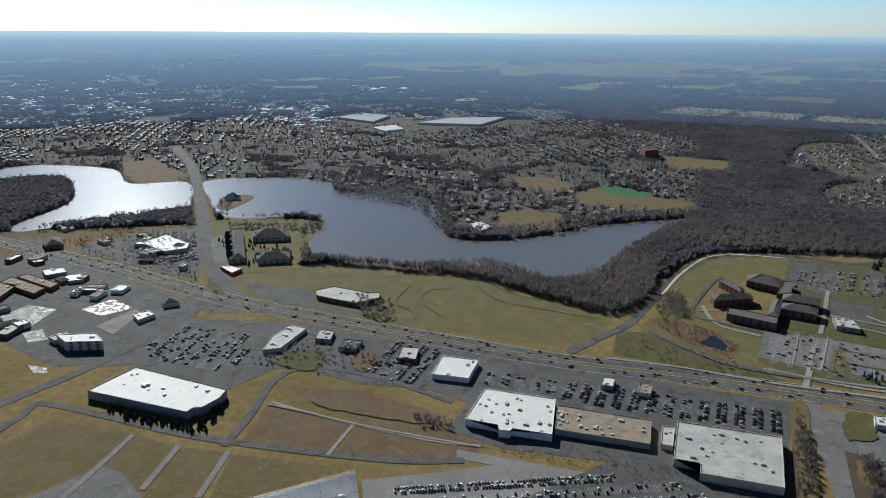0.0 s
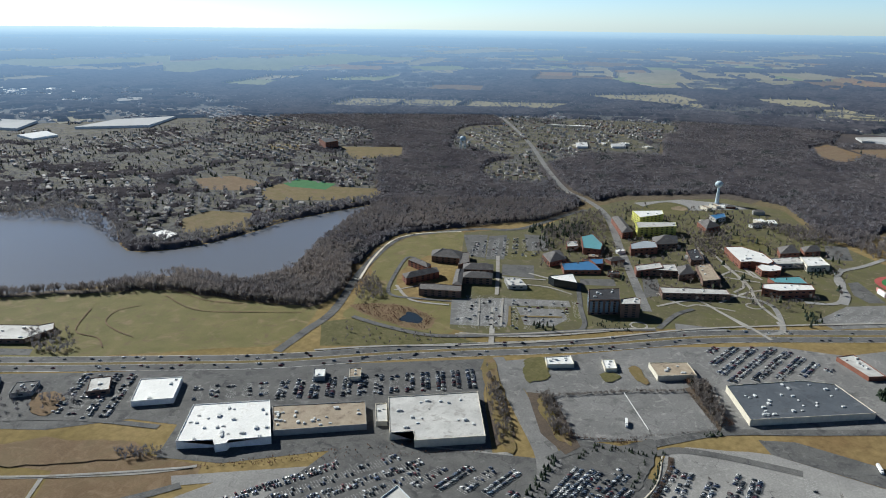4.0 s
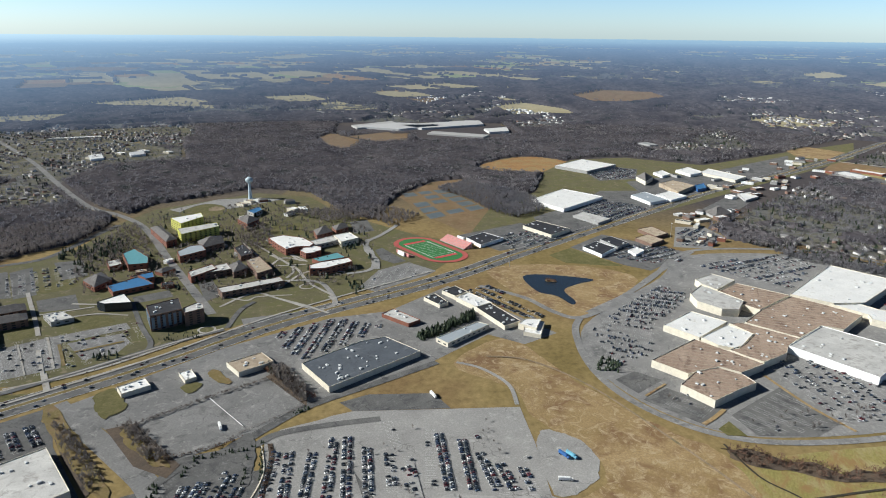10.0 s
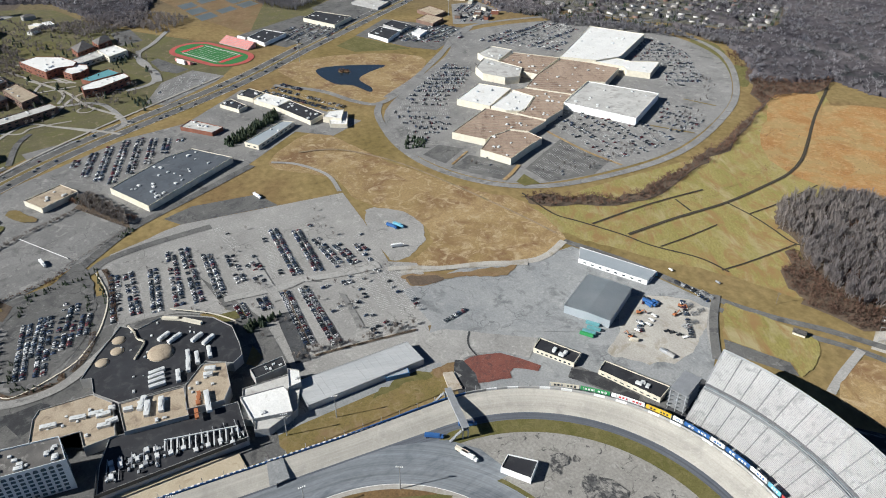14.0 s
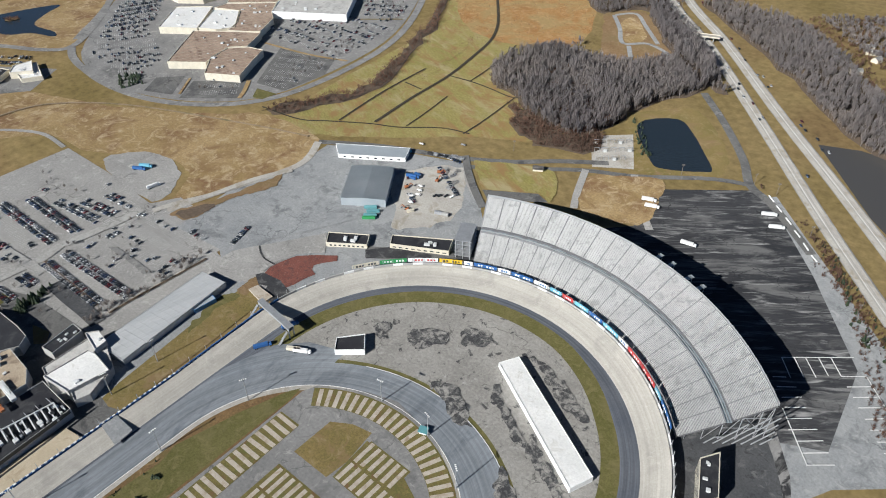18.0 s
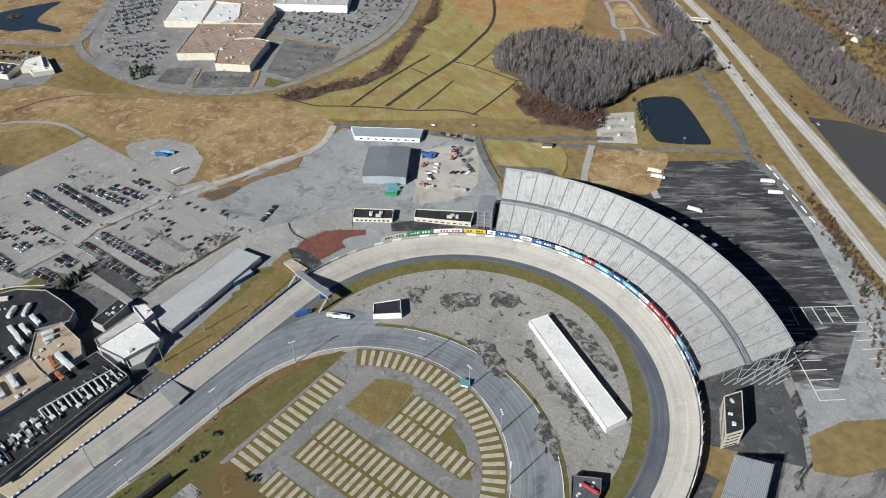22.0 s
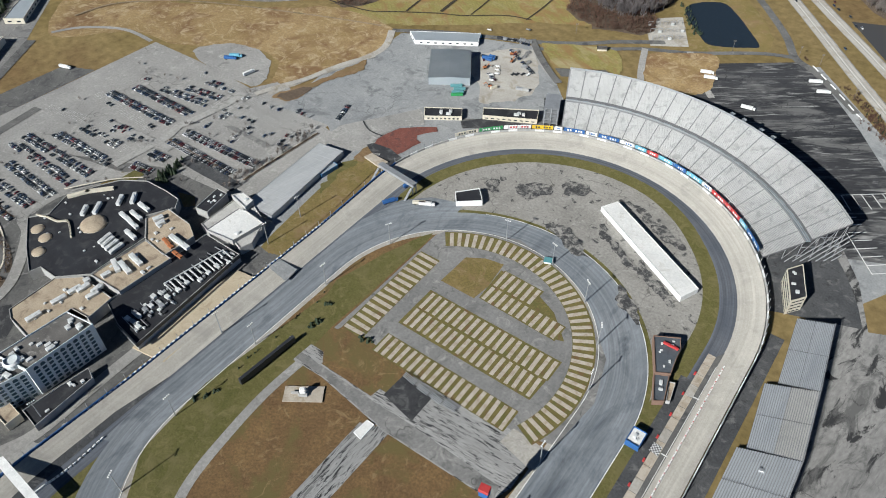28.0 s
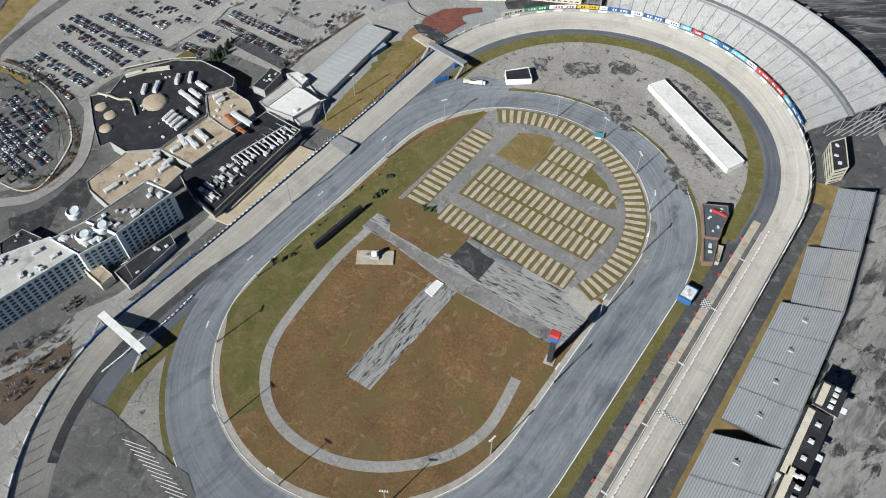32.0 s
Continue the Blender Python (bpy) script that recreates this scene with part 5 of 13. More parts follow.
sheet("track_harness", stadium(-13, -90, 66, 131.5, 48), 0.20, STONEDUST, "blue-grey stone dust harness racing track", "race track")
sheet("ground_infield_verge", stadium(-20, -84, 69, 104, 48), 0.22, GRAVEL, "pale sandy inner edge of the harness track", "verge")
sheet("ground_infield", stadium(-20, -82, 68, 100, 48), 0.24, INFIELD, "brown grass infield of the harness track", "infield")
sheet("ground_infield_west", [(-118, 58), (-106, 103), (-95, 134), (-90, 142), (-88, 130), (-90, 23), (-86, -34), (-85, -69), (-79, -109), (-66, -135), (-45, -153), (-58, -171), (-93, -150), (-118, -119), (-125, -62), (-114, 45)], 0.25, LAWN, "olive grass along the infield's west side", "infield")
_rl = [p for p in finer(stadium(-13, -90, 66, 131.5, 48)) if p[0] > -70 and p[1] > -220]
_rl = [p for p in _rl if p[1] < 0][-40:] + [p for p in _rl if p[1] >= 0]
bm = ribbon_bm(sorted(_rl, key=lambda p: math.atan2(p[1] + 12, p[0] + 13)), 0.5, 0.62)
tagged(link_mesh("track_rail_line", bm, WHITE), "white outer rail of the harness track", "rail", "", "structure")
bm = ribbon_bm(finer(stadium(-20, -83, 69, 103.5, 48)), 0.4, 0.66, None, True)
tagged(link_mesh("track_inner_line", bm, WHITE), "white inner rail of the harness track", "rail", "", "structure")

sheet("track_crossing", [(-170, 36), (-169, 47), (-147.6, 47), (-146, 33)], 2.9, YARD, "blue-grey asphalt crossing through the concrete straight", "race track")

# Dark lane along the foot of the concrete on the west side, widening towards the south turn.
bm = bmesh.new()
_rows = []
for k in range(30):
    y = -72 - k * 6.5
    w = 5.2 * min(1, k / 6)
    top = 2.6 + bank(max(y, -163)) * 4.7
    pr = []
    for r in (145.45, 145.5 + w):
        z = 0.62 + max(r - 145.5, 0) / 18 * (top - 0.45) * 1.12
        a = math.pi + max(-163 - y, 0) / 150
        pr.append(bm.verts.new((CX + r * math.cos(a), max(y, -163) + r * math.sin(a), z)))
    _rows.append(pr)
for p, q in zip(_rows, _rows[1:]):
    bm.faces.new((p[0], p[1], q[1], q[0]))
bmesh.ops.recalc_face_normals(bm, faces=bm.faces[:])
tagged(link_mesh("track_dark_lane", bm, LANE_DARK), "dark asphalt lane at the foot of the concrete track", "race track", "", "structure")

# Walls of the speedway, with catch fence posts.
wall = tagged(holder("speedway_wall"), "white and blue concrete wall round the speedway with a catch fence", "wall")
wall["kind"] = "structure"
_line = finer(stadium(CX, -163, 163, 164.2, 64))
POST = None
for i, (a, b) in enumerate(zip(_line, _line[1:] + _line[:1])):
    za, zb = 2.6 + bank(a[1]) * 4.7, 2.6 + bank(b[1]) * 4.7
    bm = bmesh.new()
    d = Vector((b[0] - a[0], b[1] - a[1])).normalized()
    o = Vector((d.y, -d.x)) * 0.7
    v = [bm.verts.new(p) for p in ((a[0], a[1], 0), (b[0], b[1], 0), (b[0], b[1], zb + 1.3), (a[0], a[1], za + 1.3),
                                   (a[0] + o.x, a[1] + o.y, 0), (b[0] + o.x, b[1] + o.y, 0), (b[0] + o.x, b[1] + o.y, zb + 1.3), (a[0] + o.x, a[1] + o.y, za + 1.3))]
    for q in ((1, 0, 3, 2), (4, 5, 6, 7), (3, 7, 6, 2), (0, 4, 7, 3), (5, 1, 2, 6)):
        bm.faces.new([v[k] for k in q])
    part("wall_panel", bm, BLUE if a[0] < -150 and abs(a[1]) < 190 else (WHITE, STONE, WHITE, STONE, STONE)[i % 5], wall)
    if POST is None:
        POST = box_part("fence_post", -0.15, 0.15, -0.15, 0.15, 0, 4.5, STEEL, wall)
        POST.matrix_basis = pose(a[0] + o.x, a[1] + o.y, za + 1.2)
    else:
        same_mesh(POST, "fence_post", (a[0] + o.x, a[1] + o.y, za + 1.2), 0, wall)

_cap = None
for k in range(84):
    at = (CX - 164.55, -164 + k * 3.95, 3.7)
    if _cap is None:
        _cap = box_part("wall_block", -0.5, 0.5, -0.95, 0.95, 0, 0.5, WHITE, wall, "white block")
        _cap.matrix_basis = pose(*at)
    else:
        same_mesh(_cap, "wall_block", at, 0, wall)

# Banners hung on the outer fence of the north turn.
BAN = [(38, 46, BLUE), (46, 50, CYAN), (50, 57, RED), (57, 63, RED), (63, 67, WHITE), (67, 73, CYAN), (73, 78, BLUE), (78, 83, CYAN), (83, 87, RED), (87, 91, CYAN), (91, 96, WHITE),
       (96, 103, BLUE), (103, 107, WHITE), (107, 114, BLUE), (114, 117, WHITE), (117, 124, BANNER_Y), (124, 133, WHITE), (133, 141, GREEN), (141, 149, CREAM)]
for a0, a1, m in BAN:
    ob = tagged(holder("advertising_banner", (0, 0, 0)), "%s advertising banner with barred lettering on the track fence" % {"blue paint": "blue", "red paint": "red", "white paint": "white", "light blue paint": "light blue", "yellow banner vinyl": "yellow", "green paint": "green", "cream wall": "cream"}[m.name], "banner", "banners on the turn fence")
    bm = bmesh.new()
    ang = np.linspace(radians(a0 + 0.2), radians(a1 - 0.2), 5)
    for rr, rev in ((166.2, False), (166.7, True)):
        lo = [bm.verts.new((CX + rr * math.cos(a), 163 + rr * math.sin(a), 8.4)) for a in ang]
        hi = [bm.verts.new((CX + rr * math.cos(a), 163 + rr * math.sin(a), 12.0)) for a in ang]
        for k in range(4):
            bm.faces.new((lo[k], hi[k], hi[k + 1], lo[k + 1]))
    part("panel", bm, m, ob)
    n = max(3, int((a1 - a0) * 0.9))
    for k in range(n):
        if k % 4 == 3:
            continue
        bm = bmesh.new()
        b0 = radians(a0 + 1 + (a1 - a0 - 2) * k / n)
        b1 = b0 + radians(0.62 * (a1 - a0 - 2) / n)
        bm.faces.new([bm.verts.new((CX + 166.0 * math.cos(b), 163 + 166.0 * math.sin(b), z)) for b, z in ((b0, 9.3), (b1, 9.3), (b1, 11.1), (b0, 11.1))])
        part("lettering_bar", bm, RED if m is WHITE and a0 > 120 else (DARK if m in (BANNER_Y, CREAM) else (WHITE if m is not WHITE else BLUE)), ob)

# Pit road on the east straight.
sheet("pavement_pit_grass", [(120, -150), (126, -150), (126, 120), (120, 120)], 0.24, LAWN, "green strip beside the pit buildings", "verge")
sheet("pavement_pit_dark", [(126, -260), (134, -260), (134, 130), (126, 130)], 0.30, LANE_DARK, "dark asphalt behind the pit wall", "paving")
pit = tagged(holder("pit_stalls"), "cream concrete pit stall strip with joints", "pit lane")
pit["kind"] = "structure"
for k in range(40):
    box_part("concrete_slab", 133.8, 139.2, -250 + k * 10.2, -240.15 + k * 10.2, 0.3, 0.62, PAD if k % 4 else GRAVEL, pit)
sheet("pavement_pit_road", [(139.2, -260), (145.8, -260), (145.8, 170), (139.2, 158)], 0.30, ASPHALT, "grey asphalt pit road", "pit lane")
for k in range(8):
    sheet("pit_line", [(139.4, -232 + k * 50), (145.6, -232 + k * 50), (145.6, -231 + k * 50), (139.4, -231 + k * 50)], 0.34, PAINT_W, "white line across the pit road", "line")
sheet("pit_line", [(142.3, -255), (142.7, -255), (142.7, 150), (142.3, 150)], 0.34, PAINT_W, "white line along the pit road", "line")
_mk = None
for k in range(20):
    at = (133.0, -236 + k * 19.6, 0.3)
    if _mk is None:
        _mk = box_part("crew_marker", -0.6, 0.6, -1.1, 1.1, 0, 1.3, RED, pit, "red stall marker")
        _mk.matrix_basis = pose(*at)
    else:
        same_mesh(_mk, "crew_marker", at, 0, pit)
sheet("victory_check", [(132.6, 66), (139, 65), (138.6, 72.5), (132.8, 73)], 0.75, CHECK, "chequered paint on the pit stall slabs", "line")
pw = tagged(holder("pit_wall"), "white pit wall with red blocks between pit road and track", "wall")
pw["kind"] = "structure"
_blk = None
for k in range(130):
    at = (146.6, -248 + k * 3.1, 0.2)
    if _blk is None:
        _blk = box_part("wall_block", -0.45, 0.45, -1.05, 1.05, 0, 1.8, WHITE, pw)
        _blk.matrix_basis = pose(*at)
    else:
        same_mesh(_blk, "wall_block", at, 0, pw)
_cap = None
for k in range(65):
    at = (146.6, -247.3 + k * 6.2, 2.0)
    if _cap is None:
        _cap = box_part("red_block", -0.3, 0.3, -0.4, 0.4, 0, 0.25, RED, pw, "red block")
        _cap.matrix_basis = pose(*at)
    else:
        same_mesh(_cap, "red_block", at, 0, pw)
_sy = [(162, -19)][0][1]
bm = bmesh.new()
bm.faces.new([bm.verts.new(q) for q in ((143.5, _sy - 1.5, 0.70), (160, _sy - 1.5, 2.66), (160, _sy + 1.5, 2.66), (143.5, _sy + 1.5, 0.70))])
tagged(link_mesh("start_line", bm, CHECK), "chequered start line across the concrete track", "line", "", "structure")
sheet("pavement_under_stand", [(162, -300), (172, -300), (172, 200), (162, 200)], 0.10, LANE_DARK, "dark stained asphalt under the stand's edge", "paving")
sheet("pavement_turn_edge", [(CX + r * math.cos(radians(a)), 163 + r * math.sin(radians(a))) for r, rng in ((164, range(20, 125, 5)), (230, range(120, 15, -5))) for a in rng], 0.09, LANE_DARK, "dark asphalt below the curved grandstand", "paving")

# ---- big curved grandstand ----
def stand_block(parent, a0, a1, r0, r1, z0, z1, rows, c=(CX, 163.0), arc=4):
    """A wedge of bleacher rows between two angles: seat planks, risers and treads."""
    bm = bmesh.new()
    dr, dz = (r1 - r0) / rows, (z1 - z0) / rows
    ang = np.linspace(radians(a0), radians(a1), arc)
    prev = None
    for k in range(rows):
        ra, rb, z = r0 + k * dr, r0 + (k + 1) * dr, z0 + (k + 1) * dz
        for r_, z_ in ((ra, z), (ra + 0.5 * dr, z), (ra + 0.5 * dr, z - 0.5 * dz), (rb, z - 0.5 * dz)):
            line = [bm.verts.new((c[0] + r_ * math.cos(a), c[1] + r_ * math.sin(a), z_)) for a in ang]
            if prev:
                for i in range(arc - 1):
                    # Faces below each plank take the shaded tread colour.
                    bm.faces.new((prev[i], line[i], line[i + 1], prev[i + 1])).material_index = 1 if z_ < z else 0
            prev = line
    return part("seating_block", bm, [ALU, SHADED_TREAD], parent)


def arc_band(name, parent, a0, a1, r0, z0, r1, z1, material, label="", n=60, c=(CX, 163.0)):
    bm = bmesh.new()
    ang = np.linspace(radians(a0), radians(a1), n)
    p = [bm.verts.new((c[0] + r0 * math.cos(a), c[1] + r0 * math.sin(a), z0)) for a in ang]
    q = [bm.verts.new((c[0] + r1 * math.cos(a), c[1] + r1 * math.sin(a), z1)) for a in ang]
    for i in range(n - 1):
        bm.faces.new((p[i], q[i], q[i + 1], p[i + 1]))
    return part(name, bm, material, parent, label)


def at_arc(r, a, z, c=(CX, 163.0)):
    return Vector((c[0] + r * math.cos(radians(a)), c[1] + r * math.sin(radians(a)), z))


def beam_into(bm, a, b, t):
    d = Vector(b) - Vector(a)
    m = Matrix.Translation((Vector(a) + Vector(b)) / 2) @ d.to_track_quat("Z", "Y").to_matrix().to_4x4()
    return box_into(bm, -t, t, -t, t, -d.length / 2, d.length / 2, m)


AISLE = plain("grey stair metal", (0.24, 0.24, 0.245), 0.6, 0.2)
DECK = plain("grey blue deck metal", (0.27, 0.315, 0.34), 0.6)
stand = tagged(holder("curved_grandstand"), "huge curved silver aluminium bleacher grandstand on steel frames", "grandstand")
NB, A0, A1 = 21, 37.6, 114.6
for i in range(NB):
    a0 = A0 + i * (A1 - A0) / NB
    a1 = a0 + (A1 - A0) / NB - 0.24
    stand_block(stand, a0, a1, 171, 198.5, 4, 19, 34)
    stand_block(stand, a0, a1, 202.5, 227, 21.5, 37, 30)
    aisle = a1 + 0.12
    bm = bmesh.new()
    for (ra, za), (rb, zb) in (((171, 3.8), (198.5, 18.6)), ((202.5, 21.3), (227, 36.6))):
        bm.faces.new([bm.verts.new(at_arc(r_, aisle + s_, z_)) for r_, s_, z_ in ((ra, -0.2, za), (rb, -0.2, zb), (rb, 0.2, zb), (ra, 0.2, za))])
    part("aisle_steps", bm, AISLE, stand)
    bm = bmesh.new()
    bm.faces.new([bm.verts.new(at_arc(r_, a_, 19.6)) for r_, a_ in ((200.6, a0 + 0.6), (202.5, a0 + 0.6), (202.5, a1 - 0.6), (200.6, a1 - 0.6))])
    part("wheelchair_deck", bm, DECK, stand, "grey-green viewing deck")
arc_band("walkway", stand, A0, A1, 198.5, 18.9, 202.7, 19.1, DECK, "blue-grey cross aisle")
arc_band("walkway_fence", stand, A0, A1, 198.55, 18.4, 198.55, 20.2, AISLE, "dark mesh fence of the cross aisle")
arc_band("walkway_rail", stand, A0, A1, 200.4, 19.2, 200.5, 20.1, STEEL)
arc_band("walkway_riser", stand, A0, A1, 202.6, 19.0, 202.6, 21.6, RISER)
arc_band("front_wall", stand, A0, A1, 170.9, 0.2, 170.9, 4.4, STONE)
arc_band("back_rail", stand, A0, A1, 227.1, 36.2, 227.1, 38.6, STEEL)
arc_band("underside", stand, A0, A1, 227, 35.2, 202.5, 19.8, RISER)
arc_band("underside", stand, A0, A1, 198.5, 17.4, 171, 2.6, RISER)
for k in range(20):
    a = A0 + 0.4 + k * (A1 - A0 - 0.8) / 19
    bm = bmesh.new()
    for r_, top in ((176, 6), (187, 12), (198, 18), (209, 25), (220, 32), (226.5, 36)):
        beam_into(bm, at_arc(r_, a, 0), at_arc(r_, a, top), 0.22)
    for (ra, za), (rb, zb) in (((187, 0), (198, 17)), ((198, 0), (209, 24)), ((209, 0), (220, 31)), ((220, 0), (226.5, 35)), ((209, 24), (220, 12)), ((198, 12), (226.5, 12)), ((209, 22), (226.5, 22))):
        beam_into(bm, at_arc(ra, a, za), at_arc(rb, a, zb), 0.15)
    part("support_frame", bm, STEEL, stand, "galvanised steel frame")
for a in (50, 57, 63, 69):
    bm = bmesh.new()
    for s in (-1.0, 1.0):
        beam_into(bm, at_arc(227, a + s * 0.5, 19), at_arc(236, a + s * 0.5, 0.2), 0.8)
    part("rear_stair", bm, STEEL, stand)
tower_n = tagged(holder("stair_tower"), "open steel stair tower at the end of the grandstand", "stair tower")
for dx in (0, 6, 12):
    for dy in (0, 8, 16, 24):
        box_part("column", dx - 0.3, dx + 0.3, dy - 0.3, dy + 0.3, 0, 20, STEEL, tower_n)
for k in range(5):
    box_part("landing", -1, 13, -1, 25, 3.5 + 4 * k, 3.8 + 4 * k, STEEL, tower_n)
tower_n.matrix_world = pose(-95, 322, 0, 0, 0, 25)
# Steel ends on the south side.
bm = bmesh.new()
for k in range(9):
    for j in range(5):
        if k * 3.5 > j * 7:
            beam_into(bm, at_arc(176 + k * 6, A0 - 0.6, j * 7), at_arc(182 + k * 6, A0 - 0.6, (j + 1) * 7 if (j + 1) * 7 < k * 4.4 else j * 7), 0.3)
part("end_frame", bm, STEEL, stand)

# ---- east grandstand ----
estand = tagged(holder("east_grandstand"), "long blue-grey metal bleacher grandstand along the straight", "grandstand")
STANDS = (((173, 222), (180, 159), (195, 218), (203, 157), 2, ALU_BLUE, ALU_BLUE), ((173, 154), (180, 101), (203, 157), (209, 102), 2, ALU_BLUE, ALU_TAN), ((175, 98), (176, -3), (209, 102), (211, -8), 4, ALU_BLUE, ALU_BLUE), ((175, -15), (176, -262), (211, -8), (211, -262), 8, ALU_BLUE, ALU_BLUE), ((-80, -386), (70, -398), (-93, -421), (70, -440), 5, ALU_BLUE, ALU_BLUE))
for fa, fb, ba, bb, nb, low, high in STANDS:
    fa, fb, ba, bb = (Vector(p) for p in (fa, fb, ba, bb))
    for i in range(nb):
        e0, e1 = i / nb, (i + 1) / nb - 0.25 / max((fb - fa).length / nb, 1) / nb
        ends = [(fa.lerp(fb, e), ba.lerp(bb, e)) for e in (e0, e1)]
        for r0, r1, mat in ((0, 12, low), (12, 24, high)):
            bm = bmesh.new()
            prev = None
            for k in range(r0, r1):
                z = 3 + (k + 1) * 0.54
                for u, z_ in ((k / 24, z), ((k + 0.55) / 24, z), ((k + 0.55) / 24, z - 0.3), ((k + 1) / 24, z - 0.3)):
                    row = [bm.verts.new((*f_.lerp(b_, u), z_)) for f_, b_ in ends]
                    if prev:
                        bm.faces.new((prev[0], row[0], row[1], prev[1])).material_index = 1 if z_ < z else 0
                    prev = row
            part("seating_block", bm, [mat, SHADED_TREAD], estand)
        f_, b_ = ends[1]
        bm = bmesh.new()
        beam_into(bm, (*f_, 3.5), (*b_, 16.4), 0.07)
        part("aisle_rail", bm, AISLE, estand)
        mf, mb = fa.lerp(fb, (e0 + e1) / 2), ba.lerp(bb, (e0 + e1) / 2)
        bm = bmesh.new()
        for u in (0.1, 0.33, 0.56, 0.8, 0.98):
            beam_into(bm, (*mf.lerp(mb, u), 0.1), (*mf.lerp(mb, u), 2.4 + u * 13), 0.2)
        beam_into(bm, (*mf.lerp(mb, 0.1), 0.3), (*mb, 14.6), 0.15)
        part("support_frame", bm, STEEL, estand)
        c = mf.lerp(mb, 0.5)
        if nb > 3:
            box_part("exit_hood", c.x - 1.8, c.x + 1.8, c.y - 1.1, c.y + 1.1, 9.2, 10.6, STEEL, estand, "", 0.1)
    bm = bmesh.new()
    bm.faces.new([bm.verts.new(p) for p in ((*fa, 1.9), (*ba, 14.6), (*bb, 14.6), (*fb, 1.9))])
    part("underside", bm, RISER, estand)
    bm = bmesh.new()
    for h in (16.6, 17.4, 18.2):
        beam_into(bm, (*ba, h), (*bb, h), 0.07)
    for k in range(2 * nb + 1):
        p = ba.lerp(bb, k / (2 * nb))
        beam_into(bm, (*p, 15.8), (*p, 18.3), 0.08)
    part("back_rail", bm, STEEL, estand)
for (sx, sy), hl2 in zip([(220, 38), (218, 2), (221, -28)], (9, 24, 14)):
    y0, y1 = -hl2, hl2
    st = tagged(holder("suite_block", (max(sx, 209), sy, 0)), "dark-roofed suites with white panels behind the grandstand", "suites", "suite blocks")
    hl = (y1 - y0) / 2
    box_part("wall", -6, 8, -hl, hl, 0, 16, STONE, st)
    box_part("roof", -6.4, 8.4, -hl - 0.4, hl + 0.4, 16, 16.5, BLACK_ROOF, st)
    box_part("deck", -5, -1, -hl + 1, hl - 1, 16.5, 16.7, CREAM, st)
    for k in range(4):
        roof_unit(st, 3, -hl + 3 + k * hl * 0.5, 16.5, 0, (3, 2.2, 1.6))
    box_part("white_panel", 8.2, 12, -4, 0, 14, 14.3, WHITE, st)

# ---- infield of the harness track ----
ribbon("path_infield", [(-86, -11), (-87, -44), (-84, -79), (-78, -114), (-67, -136), (-48, -153), (-24, -160), (4, -157), (28, -146), (48, -129), (62, -109), (68, -85), (64, -51)], 6.5, 0.30, LOT, "grey gravel path curving through the infield", "path")
sheet("pavement_centre_strip", [(-23, -111), (-4, -110), (-3, -16), (-23, -24)], 0.32, STREAK, "weathered dark asphalt strip in the infield", "paving")
sheet("pavement_cross_road", [(-92, -14), (-91, 3), (-23, 3), (-16, 27), (57, 28), (78, 24), (78, -5), (73, -18), (-7, -20), (-66, -13)], 0.33, STREAK_X, "streaked grey asphalt cross road in the infield", "paving")
sheet("pavement_cross_dark", [(-24, 1), (-23, 20), (3, 18), (3, -4)], 0.34, BLACK_TAR, "black patched asphalt apron", "paving")
sheet("pavement_cross_lane", [(-92, -12), (-91, -6), (-23, -7), (3, -6), (72, -8), (74, -17), (-7, -19), (-66, -12)], 0.345, MALL_LOT, "plain grey lane along the cross road", "paving")
sheet("pavement_concrete_pad", [(58, 30), (84, 29), (81, 12), (56, 17)], 0.36, GRAVEL, "pale concrete pad", "paving")
sheet("pavement_rv_lot", [(-87, 141), (-82, 152), (-51, 169), (-29, 176), (12, 168), (49, 144), (80, 112), (90, 76), (85, 35), (58, 26), (27, 18), (-58, 29), (-88, 23), (-87, 68)], 0.30, MALL_LOT, "grey camping lot with gravel pads", "paving")
for _pg in ([(-57, 95), (59.5, 95), (57.5, 50.5), (-57, 50.5)], [(-57, 45), (57, 45), (59, 41), (-57, 41)], [(-66, 26), (-66, 121), (-64, 121), (-64, 26)]):
    tagged(link_mesh("lot_line", ribbon_bm(_pg, 0.28, 0.44, None, True), PAINT_W), "thin white line round the camper pads", "line", "", "structure")
tagged(link_mesh("lot_line", ribbon_bm([(-20 + 82 * math.cos(radians(a)), 68 + 82 * math.sin(radians(a))) for a in range(-20, 122, 4)], 0.28, 0.44), PAINT_W), "thin white line round the camper pads", "line", "", "structure")
sheet("ground_rv_island", [(-54, 104), (-53, 135), (-40, 143), (-25, 146), (-22, 120), (-24, 104)], 0.33, GRASS, "grass island in the camping lot", "lawn", round_it=False)
sheet("ground_rv_triangle", [(-88, 14), (-84, 27), (-59, 30), (-46, 24), (-26, 20), (-30, -5), (-73, -5)], 0.33, INFIELD, "brown grass triangle", "lawn")
def stain(pts, label):
    """A ragged dark patch inside a rough outline."""
    out = ragged(smooth(pts, True, 14), 5.0)
    return sheet("pavement_stain", out, 0.36, DARKPATCH, label, "stain")


